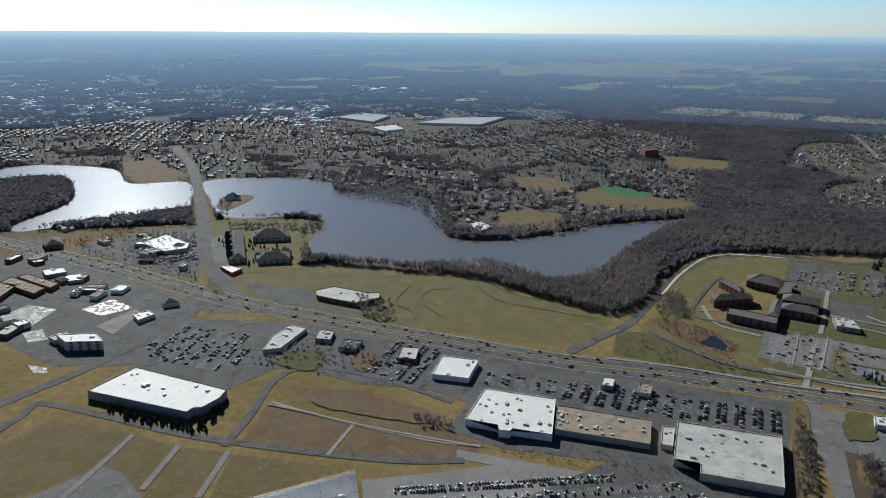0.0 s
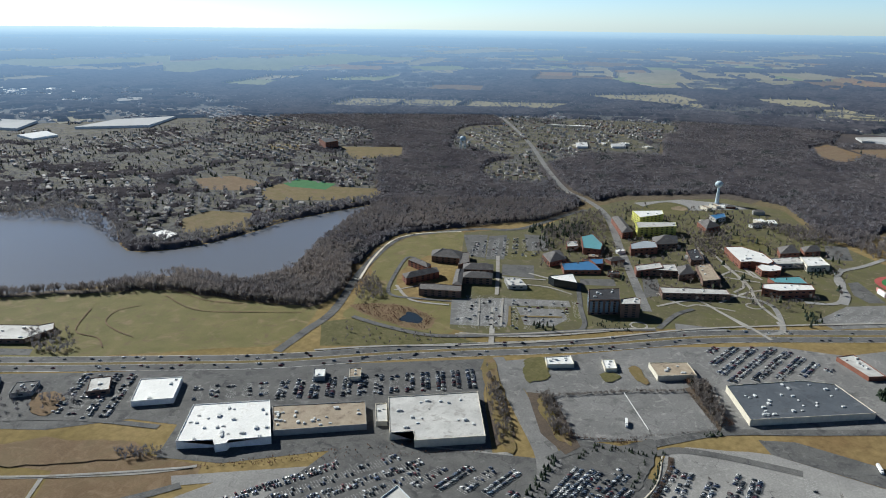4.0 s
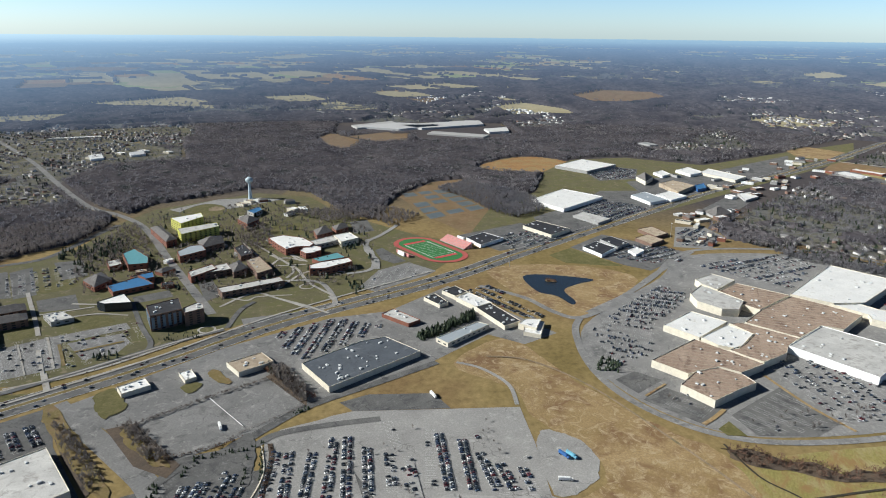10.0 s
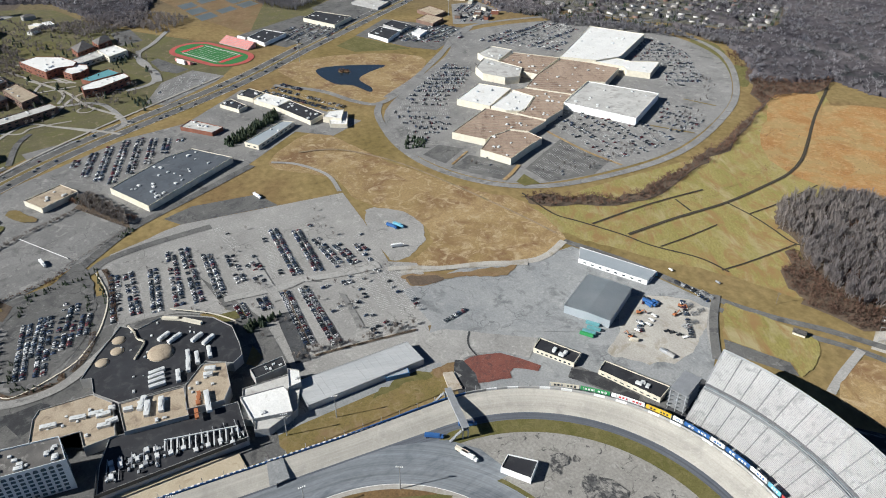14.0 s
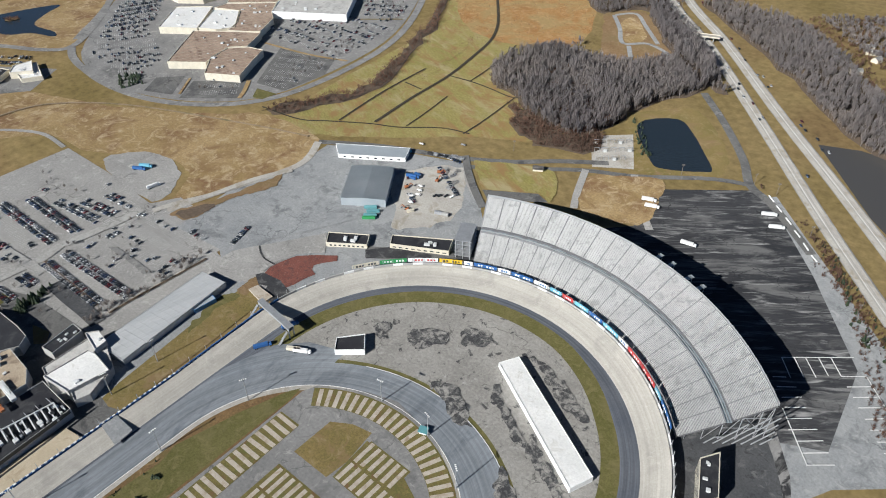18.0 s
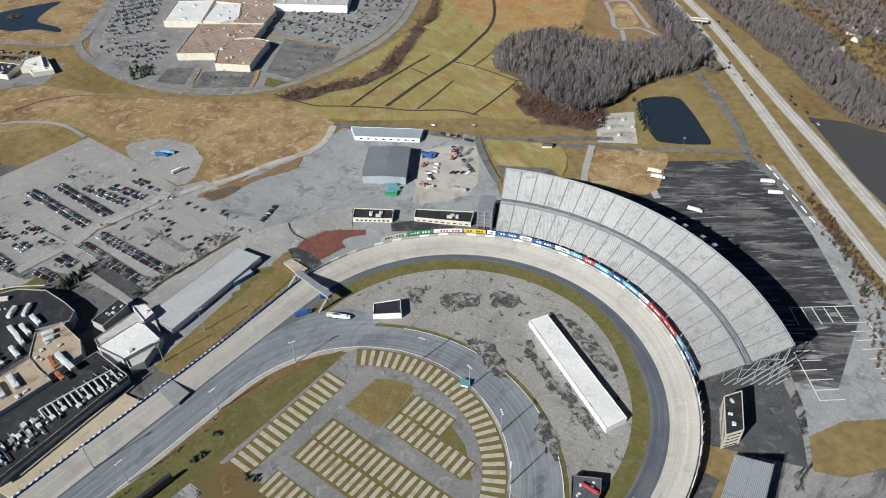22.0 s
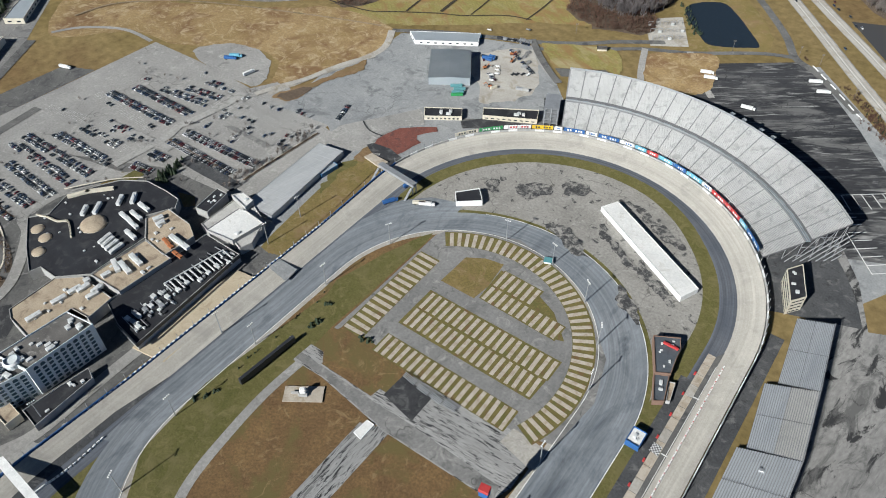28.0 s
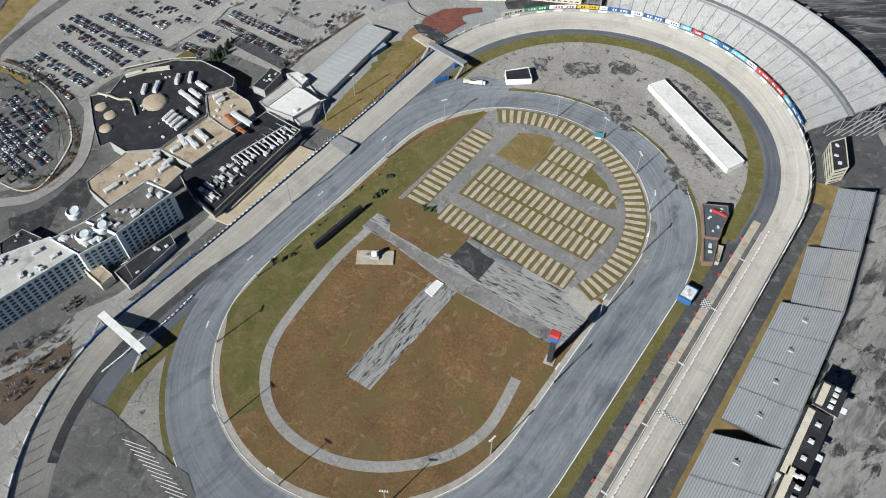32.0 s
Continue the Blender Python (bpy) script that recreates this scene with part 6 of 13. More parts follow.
DARKPATCH = surface("ragged tar stains on asphalt", (0.215, 0.205, 0.188), (0.30, 0.287, 0.264), 30, 1.5, 0.9, dirt=(0.045, 0.045, 0.047), dirt_size=6, dirt_cut=(0.44, 0.54), dirt2=(0.10, 0.099, 0.097), dirt2_size=3, dirt2_cut=(0.5, 0.6), grain=(0.66, 1.28))
stain([(-94, 222), (-87, 229), (-75, 218), (-79, 211)], "black stain on the asphalt")
stain([(-39, 260), (-23, 269), (-8, 263), (-25, 246)], "black stain on the asphalt")
stain([(-68, 232), (-52, 248), (-38, 236), (-52, 220)], "dark patch on the asphalt")
stain([(59, 210), (68, 206), (96, 186), (93, 181), (64, 200)], "dark streak beside the white hall")
stain([(11, 232), (23, 226), (64, 200), (62, 196), (22, 218)], "dark streak beside the white hall")
stain([(56, 175), (64, 175), (87, 156), (86, 150), (68, 160)], "dark oily streak on the infield asphalt")
stain([(-26, 205), (-8, 210), (21, 195), (15, 188), (-9, 195)], "dark oily streak on the infield asphalt")
stain([(15, 267), (29, 269), (65, 256), (81, 240), (66, 243), (35, 258)], "dark streak beside the white hall")
PADMESH = None


def pads(parent, a, b, n, length, jit=0.15, seed=1):
    global PADMESH
    rnd = random.Random(seed)
    a, b = Vector(a), Vector(b)
    d = (b - a)
    ang = math.degrees(math.atan2(d.y, d.x))
    for k in range(n):
        p = a + d * ((k + 0.5) / n)
        at = (p.x, p.y, 0.42 + LAYER[0])
        sc = (d.length / n * 0.5, length * rnd.uniform(0.9, 1.05), 1)
        if PADMESH is None:
            PADMESH = box_part("gravel_pad", -0.5, 0.5, -0.5, 0.5, -0.05, 0.06, PAD, parent)
            PADMESH.matrix_basis = pose(*at, 0, 0, ang) @ Matrix.Diagonal((*sc, 1))
        else:
            same_mesh(PADMESH, "gravel_pad", at, ang + rnd.uniform(-2, 2), parent, sc)


camp = tagged(holder("camping_pads"), "rows of pale gravel camper pads divided by grass", "camp pads")
camp["kind"] = "structure"
sheet("ground_pad_block", [(-54.5, 92), (57, 92), (55, 53.5), (-54.5, 53.5)], 0.34, PAD_GRASS, "grass block between camper pads", "lawn")
sheet("ground_pad_block", [(-23.1, 139.6), (5.5, 138), (30.5, 126.9), (49.4, 108.4), (42, 105.6), (-21.3, 108)], 0.34, PAD_GRASS, "half-round grass block between camper pads", "lawn")
for (a, b), n, ln in (([(-53, 82), (57, 82)], 19, 17), ([(-53, 63.5), (55, 63.5)], 19, 16.5), ([(-54, 33), (54, 33)], 19, 17),
                      ([(-21, 114.5), (44, 112.5)], 11, 14.5), ([(-21, 132), (14, 131)], 6, 17), ([(-76, 120), (-75, 27)], 15, 17)):
    d = (Vector(b) - Vector(a)).normalized()
    o = Vector((-d.y, d.x)) * (ln / 2 + 0.6)
    sheet("ground_pad_grass", [tuple(Vector(a) - o), tuple(Vector(b) - o), tuple(Vector(b) + o), tuple(Vector(a) + o)], 0.36, PAD_GRASS, "grass between camper pads", "lawn")
    pads(camp, a, b, n, ln, seed=n)
_ring = [(-20 + r * math.cos(radians(a)), 68 + r * math.sin(radians(a))) for r, rng in ((86, range(-24, 130, 4)), (102, range(128, -26, -4))) for a in rng]
sheet("ground_pad_ring", _ring, 0.34, PAD_GRASS, "grass ring between camper pads", "lawn")
for k in range(40):
    a = radians(-21.4 + k * 3.75)
    same_mesh(PADMESH, "gravel_pad", (-20 + 93.5 * math.cos(a), 68 + 93.5 * math.sin(a), 0.42 + LAYER[0]), math.degrees(a) + 90, camp, (3.0, 14.5, 1))


def light_pole(at, h=24, turn=0.0):
    ob = tagged(holder("light_pole", (at[0], at[1], 0), turn), "tall grey floodlight pole beside the track", "light pole", "floodlight poles")
    bm = bmesh.new()
    bmesh.ops.create_cone(bm, cap_ends=True, segments=8, radius1=0.42, radius2=0.2, depth=h)
    bmesh.ops.translate(bm, vec=(0, 0, h / 2), verts=bm.verts)
    part("pole", bm, STEEL, ob)
    arm = box_part("crossarm", -2.4, 2.4, -0.15, 0.15, h - 0.5, h - 0.2, STEEL, ob)
    for k in range(4):
        box_part("lamp_head", -2.4 + k * 1.35, -1.7 + k * 1.35, -0.5, 0.5, h - 0.2, h + 0.3, WHITE, arm, "", 0.08)
    return ob


_lp = light_pole((-20 + 103 * math.cos(radians(100)), 68 + 103 * math.sin(radians(100))), 22, 10)
for a in (76, 52, 30, 8):
    copy_thing(_lp, pose(-20 + 103 * math.cos(radians(a)), 68 + 103 * math.sin(radians(a)), 0, 0, 0, a - 90))
for x, y, tn in ((83, 20, 90), (84, -40, 90), (78, -100, 80), (48, -158, 30), (-8, -185, 0), (-60, -178, -20), (-105, -142, -60), (-121, -90, 90), (-122, -20, 90), (-121, 50, 90), (-110, 112, 60)):
    copy_thing(_lp, pose(x, y, 0, 0, 0, tn))
for x, y in [(-190, 93), (-149, -27)] + [(-185, -142), (-188, 55)]:
    copy_thing(_lp, pose(x, y, 0, 0, 0, 80))

# Scoring pylon, hut, monument, booth and tote board.
pyl = tagged(holder("scoring_pylon", (74, -28, 0), 10), "tall dark scoring pylon with red and blue head", "scoreboard")
box_part("column", -1.6, 1.6, -1.6, 1.6, 0, 26, DARK, pyl, "", 0.2)
box_part("head", -2.8, 2.8, -2.2, 2.2, 26, 31, BLUE, pyl, "blue head", 0.2)
box_part("sign", -3.0, 3.0, -2.4, 2.4, 31, 33.5, RED, pyl, "red sign box", 0.2)
box_part("base", -3.2, 3.2, -3.2, 3.2, 0, 1.2, GRAVEL, pyl)
hut = building("white_roof_hut", [(-21, -32), (-20, -20), (-14, -20), (-14, -33)], 1.2, WHITE, WHITE_ROOF, "low white-roofed infield hut", "hut", parapet=0.2)
mon = tagged(holder("victory_monument", (-66, -30, 0), 35), "stone victory monument on a sandy pad", "monument")
box_part("pad", -13, 13, -6, 6, 0.9, 1.4, PAD, mon)
box_part("plinth", -3, 3, -2.5, 2.5, 1.4, 3.4, STONE, mon, "", 0.3)
box_part("block", -2, 2, -1.5, 1.5, 3.4, 7.5, WHITE, mon, "", 0.5)
box_part("wing", -8, -3, -0.6, 0.6, 1.4, 3.6, STONE, mon, "", 0.2)
booth = tagged(holder("judges_booth", (1, 168, 0), 20), "small teal-roofed timing booth", "booth")
box_part("wall", -2.5, 2.5, -2, 2, 0, 3, WHITE, booth)
bm = prism_bm([(-3.2, -2.8), (3.2, -2.8), (3.2, 2.8), (-3.2, 2.8)], 3, 3.3)
part("roof", bm, TEAL_ROOF, booth, "teal roof")
tote = tagged(holder("tote_board", (-66, 28, 0), 0), "long black tote board in the infield grass", "scoreboard")
(_ta, _tb) = [(-105, -49), (-102, -2)]
_td = Vector(_tb) - Vector(_ta)
tote.matrix_world = pose((_ta[0] + _tb[0]) / 2, (_ta[1] + _tb[1]) / 2, 0, 0, 0, math.degrees(math.atan2(_td.y, _td.x)))
box_part("board", -_td.length / 2, _td.length / 2, -1.2, 1.2, 1.2, 6.5, DARK, tote)
for k in range(5):
    box_part("post", -_td.length / 2 + 2 + k * (_td.length - 4) / 4 - 0.2, -_td.length / 2 + 2 + k * (_td.length - 4) / 4 + 0.2, 1.2, 1.6, 0, 6.5, STEEL, tote)

building("white_infield_hall", [(6, 245), (14, 259), (106, 206), (99, 190)], 5, WHITE, WHITE_ROOF, "long low white-roofed infield garage hall", "hall", parapet=0.3)
_mc = building("media_center", [(98, 145), (114, 154), (118, 145), (119, 134), (121, 122), (112, 117)], 6, BROWN_BRICK, SLATE_ROOF, "dark-roofed infield media building", "building", units=7, unit_size=1.8)
box_part("red_fascia", 106 - _mc.location.x, 117 - _mc.location.x, 142.6 - _mc.location.y, 144 - _mc.location.y, 6.0, 7.6, RED, _mc, "red fascia on the roof")
building("media_annex", [(111.5, 117), (120.5, 121.5), (126, 101), (120, 97)], 4.5, BROWN_BRICK, SLATE_ROOF, "lower dark-roofed wing of the media building", "building", units=4, unit_size=1.8)
building("media_porch", [(122, 118), (126, 119.5), (129, 104), (126.5, 103)], 3, STONE, TAN_ROOF, "low tan-roofed porch beside the media building", "porch")
building("spotter_tower", [(152, 253), (160, 265), (172, 234), (164, 223)], 14, CREAM, BLACK_ROOF, "cream control tower with banded windows", "tower", units=4, storeys=4, win=(3.0, 1.0, 3.4))
building("infield_garage", [(-102, 189), (-88, 205), (-77, 193), (-94, 179)], 5, WHITE, BLACK_ROOF, "white garage with a black roof", "garage")
building("tent_stage", rect(*[(123, 67)][0], 9, 12, 0), 5, BLUE, WHITE_ROOF, "blue and white winner stage", "stage", units=3, unit_size=1.6)


def foot_bridge(name, a, b, h, label, roof):
    a, b = Vector(a), Vector(b)
    d = b - a
    ob = tagged(holder(name, ((a.x + b.x) / 2, (a.y + b.y) / 2, 0), math.degrees(math.atan2(d.y, d.x))), label, "bridge")
    L = d.length / 2
    box_part("deck", -L, L, -2.2, 2.2, h, h + 0.4, STEEL, ob)
    box_part("roof", -L, L, -2.6, 2.6, h + 2.9, h + 3.2, roof, ob)
    for s in (-2.1, 2.1):
        box_part("side_panel", -L, L, s - 0.1, s + 0.1, h + 0.4, h + 2.9, roof, ob)
    for x in (-L + 1, L - 1):
        for s in (-2, 2):
            box_part("pier", x - 0.4, x + 0.4, s - 0.4, s + 0.4, 0, h, STEEL, ob)
        for k in range(10):
            box_part("stair_tread", x - 1, x + 1, -4 - k * 0.9, -3.1 - k * 0.9, h - (k + 1) * h / 10, h - k * h / 10, STEEL, ob)
    return ob


foot_bridge("foot_bridge_south", *[(-174, -174), (-130, -176)], 8.5, "white covered footbridge over the speedway", WHITE)
foot_bridge("foot_bridge_north", *[(-173, 176), (-131, 171)], 8.5, "grey steel footbridge over the speedway", STEEL)

# ---- casino and hotel ----
sheet("pavement_casino", [(-172, -330), (-172, 62), (-178, 75), (-215, 80), (-330, 70), (-440, 20), (-420, -120), (-330, -330)], 0.08, ASPHALT, "asphalt forecourts round the casino", "paving")
sheet("pavement_casino_lot", [(-460.4, -78), (-438.8, -67.4), (-415.1, -65.7), (-381.5, -70.7), (-355.1, -79.4), (-325, -96.8), (-317.6, -115.9), (-322, -131.1), (-335, -148.3)], 0.22, MALL_LOT, "grey casino parking lot inside the curved drive", "paving")
sheet("pavement_casino_lot", [(-475.4, -33.7), (-475.8, 8), (-433.6, 26.4), (-351.6, 43.8), (-359.4, 22.5), (-370, 3.9), (-374.4, -15.4), (-372.3, -36.9), (-381.6, -48.7), (-428.3, -41.3)], 0.22, LOT, "pale casino parking lot before the hall", "paving")
sheet("pavement_hotel_drive", [(-305.6, -160.1), (-296.7, -141.3), (-296, -125.5), (-299.7, -107.7), (-294.1, -100.8), (-275.5, -108.6), (-267.2, -121.2), (-285.5, -130.9), (-274.1, -147.7), (-284.2, -172.2)], 0.22, BLACK_TAR, "fresh black asphalt drive beside the hotel", "paving")
sheet("ground_casino_lawn", [(-360.9, 20.3), (-359.1, 42.9), (-341.4, 43.3), (-339.3, 30.5), (-348.4, 20.7)], 0.22, GRASS, "olive lawn beside the casino hall", "lawn")
sheet("ground_casino_lawn", [(-298, 53.6), (-280.5, 58.3), (-270.9, 50.7), (-277.3, 44)], 0.22, GRASS, "olive lawn beside the dark court", "lawn")
sheet("pavement_barn", [(-232, 62), (-238, 193), (-194, 214), (-188, 182), (-189, 53)], 0.12, LOT, "grey paved yard beside the long shed", "paving")
sheet("ground_barn_grass", [(-190.5, 49.2), (-193.7, 64.3), (-202.7, 127.4), (-208.1, 181.2), (-208.6, 195.7), (-192.3, 189.3), (-180.1, 180.5), (-174.8, 119.4), (-170.7, 51.6), (-180.5, 47.8)], 0.24, GRASS, "grass strip beside the speedway", "lawn")
casino = building("casino_hall", [(-360, -44.2), (-349.8, -30.9), (-359.6, -7.5), (-349.3, 12.7), (-339.4, 29.5), (-319.8, 42.3), (-295, 43.6), (-279.1, 42.7), (-272.4, 34.1), (-283.7, 14), (-263, -2.8), (-263.3, -51.4), (-282.4, -68.9), (-300.3, -69.4), (-302.8, -77.5), (-328.6, -64.1)], 9, STONE, BLACK_ROOF, "casino hall with a black faceted roof", "casino", units=16, unit_size=1.5)


def wall_line(name, pts, w, z0, z1, material, label, category):
    """A low wall along a line of points."""
    bm = bmesh.new()
    c = pts[0]
    for a, b in zip(pts, pts[1:]):
        d = Vector(b) - Vector(a)
        m = pose(a[0] - c[0], a[1] - c[1], 0, 0, 0, math.degrees(math.atan2(d.y, d.x)))
        box_into(bm, -w / 2, d.length + w / 2, -w / 2, w / 2, z0, z1, m)
    ob = tagged(link_mesh(name, bm, material), label, category)
    ob.location = (c[0], c[1], 0)
    return ob


wall_line("roof_parapet", smooth([(-356, -38), (-347.1, -34.5), (-336.3, -32.6), (-329.6, -27.8), (-321, -30.9), (-310.4, -36.8)], False, 4), 1.2, 8.9, 10.6, CREAM, "curved cream parapet on the casino roof", "parapet")
wall_line("roof_parapet", [(-355, -8.8), (-348, 3.8), (-335.3, 18)], 3.5, 8.9, 11.0, CREAM, "stepped cream parapet block on the casino roof", "parapet")
def dome(at, r, h, z):
    ob = tagged(holder("roof_dome", (at[0], at[1], z)), "shallow tan dome on the casino roof", "dome", "roof domes")
    bm = bmesh.new()
    bmesh.ops.create_uvsphere(bm, u_segments=24, v_segments=10, radius=r)
    bmesh.ops.delete(bm, geom=[v for v in bm.verts if v.co.z < -0.01], context="VERTS")
    bmesh.ops.scale(bm, vec=(1, 1, h / r), verts=bm.verts)
    part("shell", bm, TAN_ROOF, ob)
    bm = bmesh.new()
    bmesh.ops.create_cone(bm, cap_ends=False, segments=24, radius1=r * 1.03, radius2=r * 1.03, depth=0.8)
    part("drum", bm, CREAM, ob)
    return ob
for (x, y), r in zip([(-310, -17), (-341, -47), (-327, -49), (-317, -61)], (10.5, 5.2, 5.2, 5.2)):
    dome((x, y), r, r * 0.32, 9)
for nm, pts, h, rf, un, lb in (
    ("casino_wing", [(-279, 10.9), (-273.9, 28.8), (-245.3, 27.2), (-231.5, 20), (-233.1, -7.4), (-259.3, -4.6)], 11, TAN_ROOF, 7, "casino wing with a tan gravel roof"),
    ("casino_wing", [(-260.3, -52.3), (-258.9, -5.4), (-226.5, -6.4), (-229, -50.2)], 11, TAN_ROOF, 7, "casino wing with a tan roof and large air handlers"),
    ("casino_wing", [(-280.5, -106.2), (-281.8, -69.4), (-266.4, -56.3), (-230.5, -56.3), (-228, -77.5), (-245, -79.4), (-244.6, -112.6), (-271.8, -110.3)], 9, TAN_ROOF, 7, "low casino wing with a tan roof"),
    ("machine_deck", [(-231.2, -60.5), (-228.6, 29.2), (-190.5, 29), (-182, -71.4), (-207.5, -68.5)], 8, BLACK_ROOF, 0, "black roof deck crowded with white machinery"),
    ("white_annex", [(-242.7, 35.1), (-243.9, 74.6), (-228.3, 76.7), (-203.8, 67.3), (-198, 58.2), (-210.5, 27.8)], 6.5, GREY_ROOF, 6, "annex with a mottled pale lower roof"),
    ("white_annex", [(-231, 31), (-229.5, 64), (-222, 65.5), (-200, 63.5), (-204.5, 35)], 9.5, WHITE, 2, "tall annex block with a bright white roof"),
    ("white_penthouse", [(-246.2, 71.3), (-240.4, 79.2), (-226.2, 77.1), (-224.8, 67.2)], 10.5, WHITE, 1, "small upper box with a white roof"),
    ("hotel_annex", [(-198.3, -146.7), (-193.3, -102), (-183.8, -105.3), (-181.2, -148.3)], 6, BLACK_ROOF, 4, "low black-roofed annex below the hotel"),
    ("hotel_annex", [(-283.8, -177.9), (-282, -160.9), (-264.1, -157.7), (-263.6, -191)], 6, BLACK_ROOF, 3, "low black-roofed annex behind the hotel"),
    ("grey_annex", [(-212, 39), (-202, 63), (-193, 44), (-196, 34)], 7, STONE, 0, "grey annex block beside the track"),
):
    building(nm, pts, h, STONE, rf if rf not in (WHITE, STONE) else (WHITE_ROOF if rf is WHITE else GREY_ROOF), lb, "building", units=un, unit_size=2.0, seed=len(lb))
tagged(link_mesh("terrace", prism_bm([(-188, -73), (-185, 20), (-167, 23), (-160, -68)], 0, 2.0), TERRACE), "cream concrete spectator terrace beside the track", "terrace", "", "structure")


def roof_boxes(name, label, z, ends, w, h):
    """Long white roof machines, each between two end points."""
    ob = tagged(holder(name), label, "machinery")
    ob.location = (ends[0][0], ends[0][1], z)
    for (xa, ya), (xb, yb) in zip(ends[::2], ends[1::2]):
        L = math.hypot(xb - xa, yb - ya)
        roof_unit(ob, (xa + xb) / 2 - ends[0][0], (ya + yb) / 2 - ends[0][1], 0, math.degrees(math.atan2(yb - ya, xb - xa)), (L, w, h))
    return ob


roof_boxes("roof_chillers", "long white box chillers on the casino roof", 9.0, [(-325.4, -16.8), (-332.6, -7.6), (-319.2, -9.9), (-326.9, 1.3), (-312.7, 8), (-319.9, 17.6), (-305.1, 15.9), (-313.5, 25.9), (-300.2, 19.5), (-286.2, 18.7), (-302.5, 3.3), (-289.2, 2.3), (-297.3, 9.5), (-282.3, 8.5), (-289.8, 1.9), (-276, 0.3), (-286, -28.3), (-287.6, -16), (-280.8, -28.9), (-282.7, -17.1), (-275.5, -29.5), (-276.9, -17.3), (-269.9, -29.8), (-270.7, -17.3), (-281.4, -7), (-267.4, -8.2)], 3.4, 2.8)
roof_boxes("roof_air_handlers", "white air handlers on tan casino roofs", 11.0, [(-246.1, 9.2), (-223.3, 8.1), (-253.8, -31.7), (-237.9, -34.3), (-253.7, -22.1), (-238.1, -24), (-259.8, -33.4), (-246.3, -38.3), (-271.7, 12.4), (-268.9, 20.3), (-264.9, 10.3), (-263.4, 17.2), (-251.3, -49.1), (-250.5, -42.3)], 4.0, 2.6)
roof_boxes("roof_air_handlers", "white air handlers on a low tan roof", 9.0, [(-260.1, -105.2), (-259, -94.1), (-260.3, -85.4), (-258.7, -74.6), (-259.4, -72.6), (-258.1, -62.7), (-255.5, -67.8), (-255.4, -57.7), (-244.4, -67.6), (-243.2, -58.4), (-246, -61.9), (-246.5, -53.3), (-260.2, -59.1), (-259.3, -54.4)], 4.0, 2.4)
_oc = tagged(holder("roof_plant"), "orange-brown plant boxes on a tan casino roof", "machinery")
for (x, y) in [(-246, 3.9), (-241.4, 2.9), (-236.8, 1.8), (-228.2, -0.7), (-222.8, -1)]:
    box_part("plant_box", x - 2.4, x + 2.4, y - 1.4, y + 1.4, 11.0, 12.6, RUSTY, _oc, "", 0.1)
_uo = tagged(holder("machine_rack"), "rows of pipes, ducts and white machines on a black roof", "machinery")
_pa, _pb, _pc = [(-210.8, -25.1), (-202.7, 23.8), (-196.7, -26.9)]
for k in range(13):
    a = Vector(_pa) + (Vector(_pb) - Vector(_pa)) * k / 12
    b = a + (Vector(_pc) - Vector(_pa)) * (0.7 + 0.3 * ((k * 7) % 3) / 2)
    bm = bmesh.new()
    beam_into(bm, (a.x, a.y, 9.6), (b.x, b.y, 9.6), 0.45)
    beam_into(bm, (a.x, a.y, 8), (a.x, a.y, 10.4), 0.5)
    part("duct", bm, UNIT_WHITE, _uo)
    if k % 2:
        box_part("machine", b.x - 1.8, b.x + 1.8, b.y - 1.6, b.y + 1.6, 8.0, 10.0, UNIT_WHITE, _uo, "", 0.15)
bm = bmesh.new()
beam_into(bm, (_pa[0], _pa[1], 10.2), (_pb[0], _pb[1], 10.2), 0.35)
part("header_pipe", bm, UNIT_WHITE, _uo)
for x, y in [(-205.6, -61), (-199.8, -60.6), (-201.3, -55.2), (-202.7, -48.6), (-201.8, -44.1), (-201, -38.6), (-206.2, -54.9), (-195.4, -39.4), (-207.4, -37.4), (-206.6, -31.9), (-193, -61.3), (-199.4, -31.6)]:
    box_part("machine", x - 2.2, x + 2.2, y - 1.5, y + 1.5, 8.0, 8.0 + 1.2 + (x % 3) * 0.5, UNIT_WHITE if int(y) % 3 else STEEL, _uo, "", 0.15)
building("black_link", [(-260.3, 44.6), (-265, 71.8), (-253, 71.9), (-248.1, 46.4)], 8, STONE, BLACK_ROOF, "narrow black-roofed link beside the casino", "building", units=5, unit_size=1.6)
_rm = random.Random(77)
_dk = [(-209.5, -66.7), (-211.2, 26.7), (-191.4, 27.8), (-183.6, -69.9)]
for k in range(46):
    u, v = _rm.random(), _rm.uniform(0.12, 0.95)
    x = (_dk[0][0] * (1 - u) + _dk[1][0] * u) * (1 - v) + (_dk[3][0] * (1 - u) + _dk[2][0] * u) * v
    y = (_dk[0][1] * (1 - u) + _dk[1][1] * u) * (1 - v) + (_dk[3][1] * (1 - u) + _dk[2][1] * u) * v
    w, d = _rm.uniform(0.4, 1.6), _rm.uniform(0.4, 1.2)
    box_part("machine", x - w, x + w, y - d, y + d, 8.0, 8.0 + _rm.uniform(0.6, 2.2), _rm.choice((UNIT_WHITE, STEEL, STEEL, DARK)), _uo, "", 0.08)
for k in range(12):
    u = (k + 0.5) / 12
    a = Vector(_dk[0]) * (1 - u) + Vector(_dk[1]) * u
    b = Vector(_dk[3]) * (1 - u) + Vector(_dk[2]) * u
    bm = bmesh.new()
    beam_into(bm, (a.x, a.y, 9.4), (*(a + (b - a) * _rm.uniform(0.4, 0.9)), 9.4), 0.22)
    part("pipe", bm, STEEL, _uo)
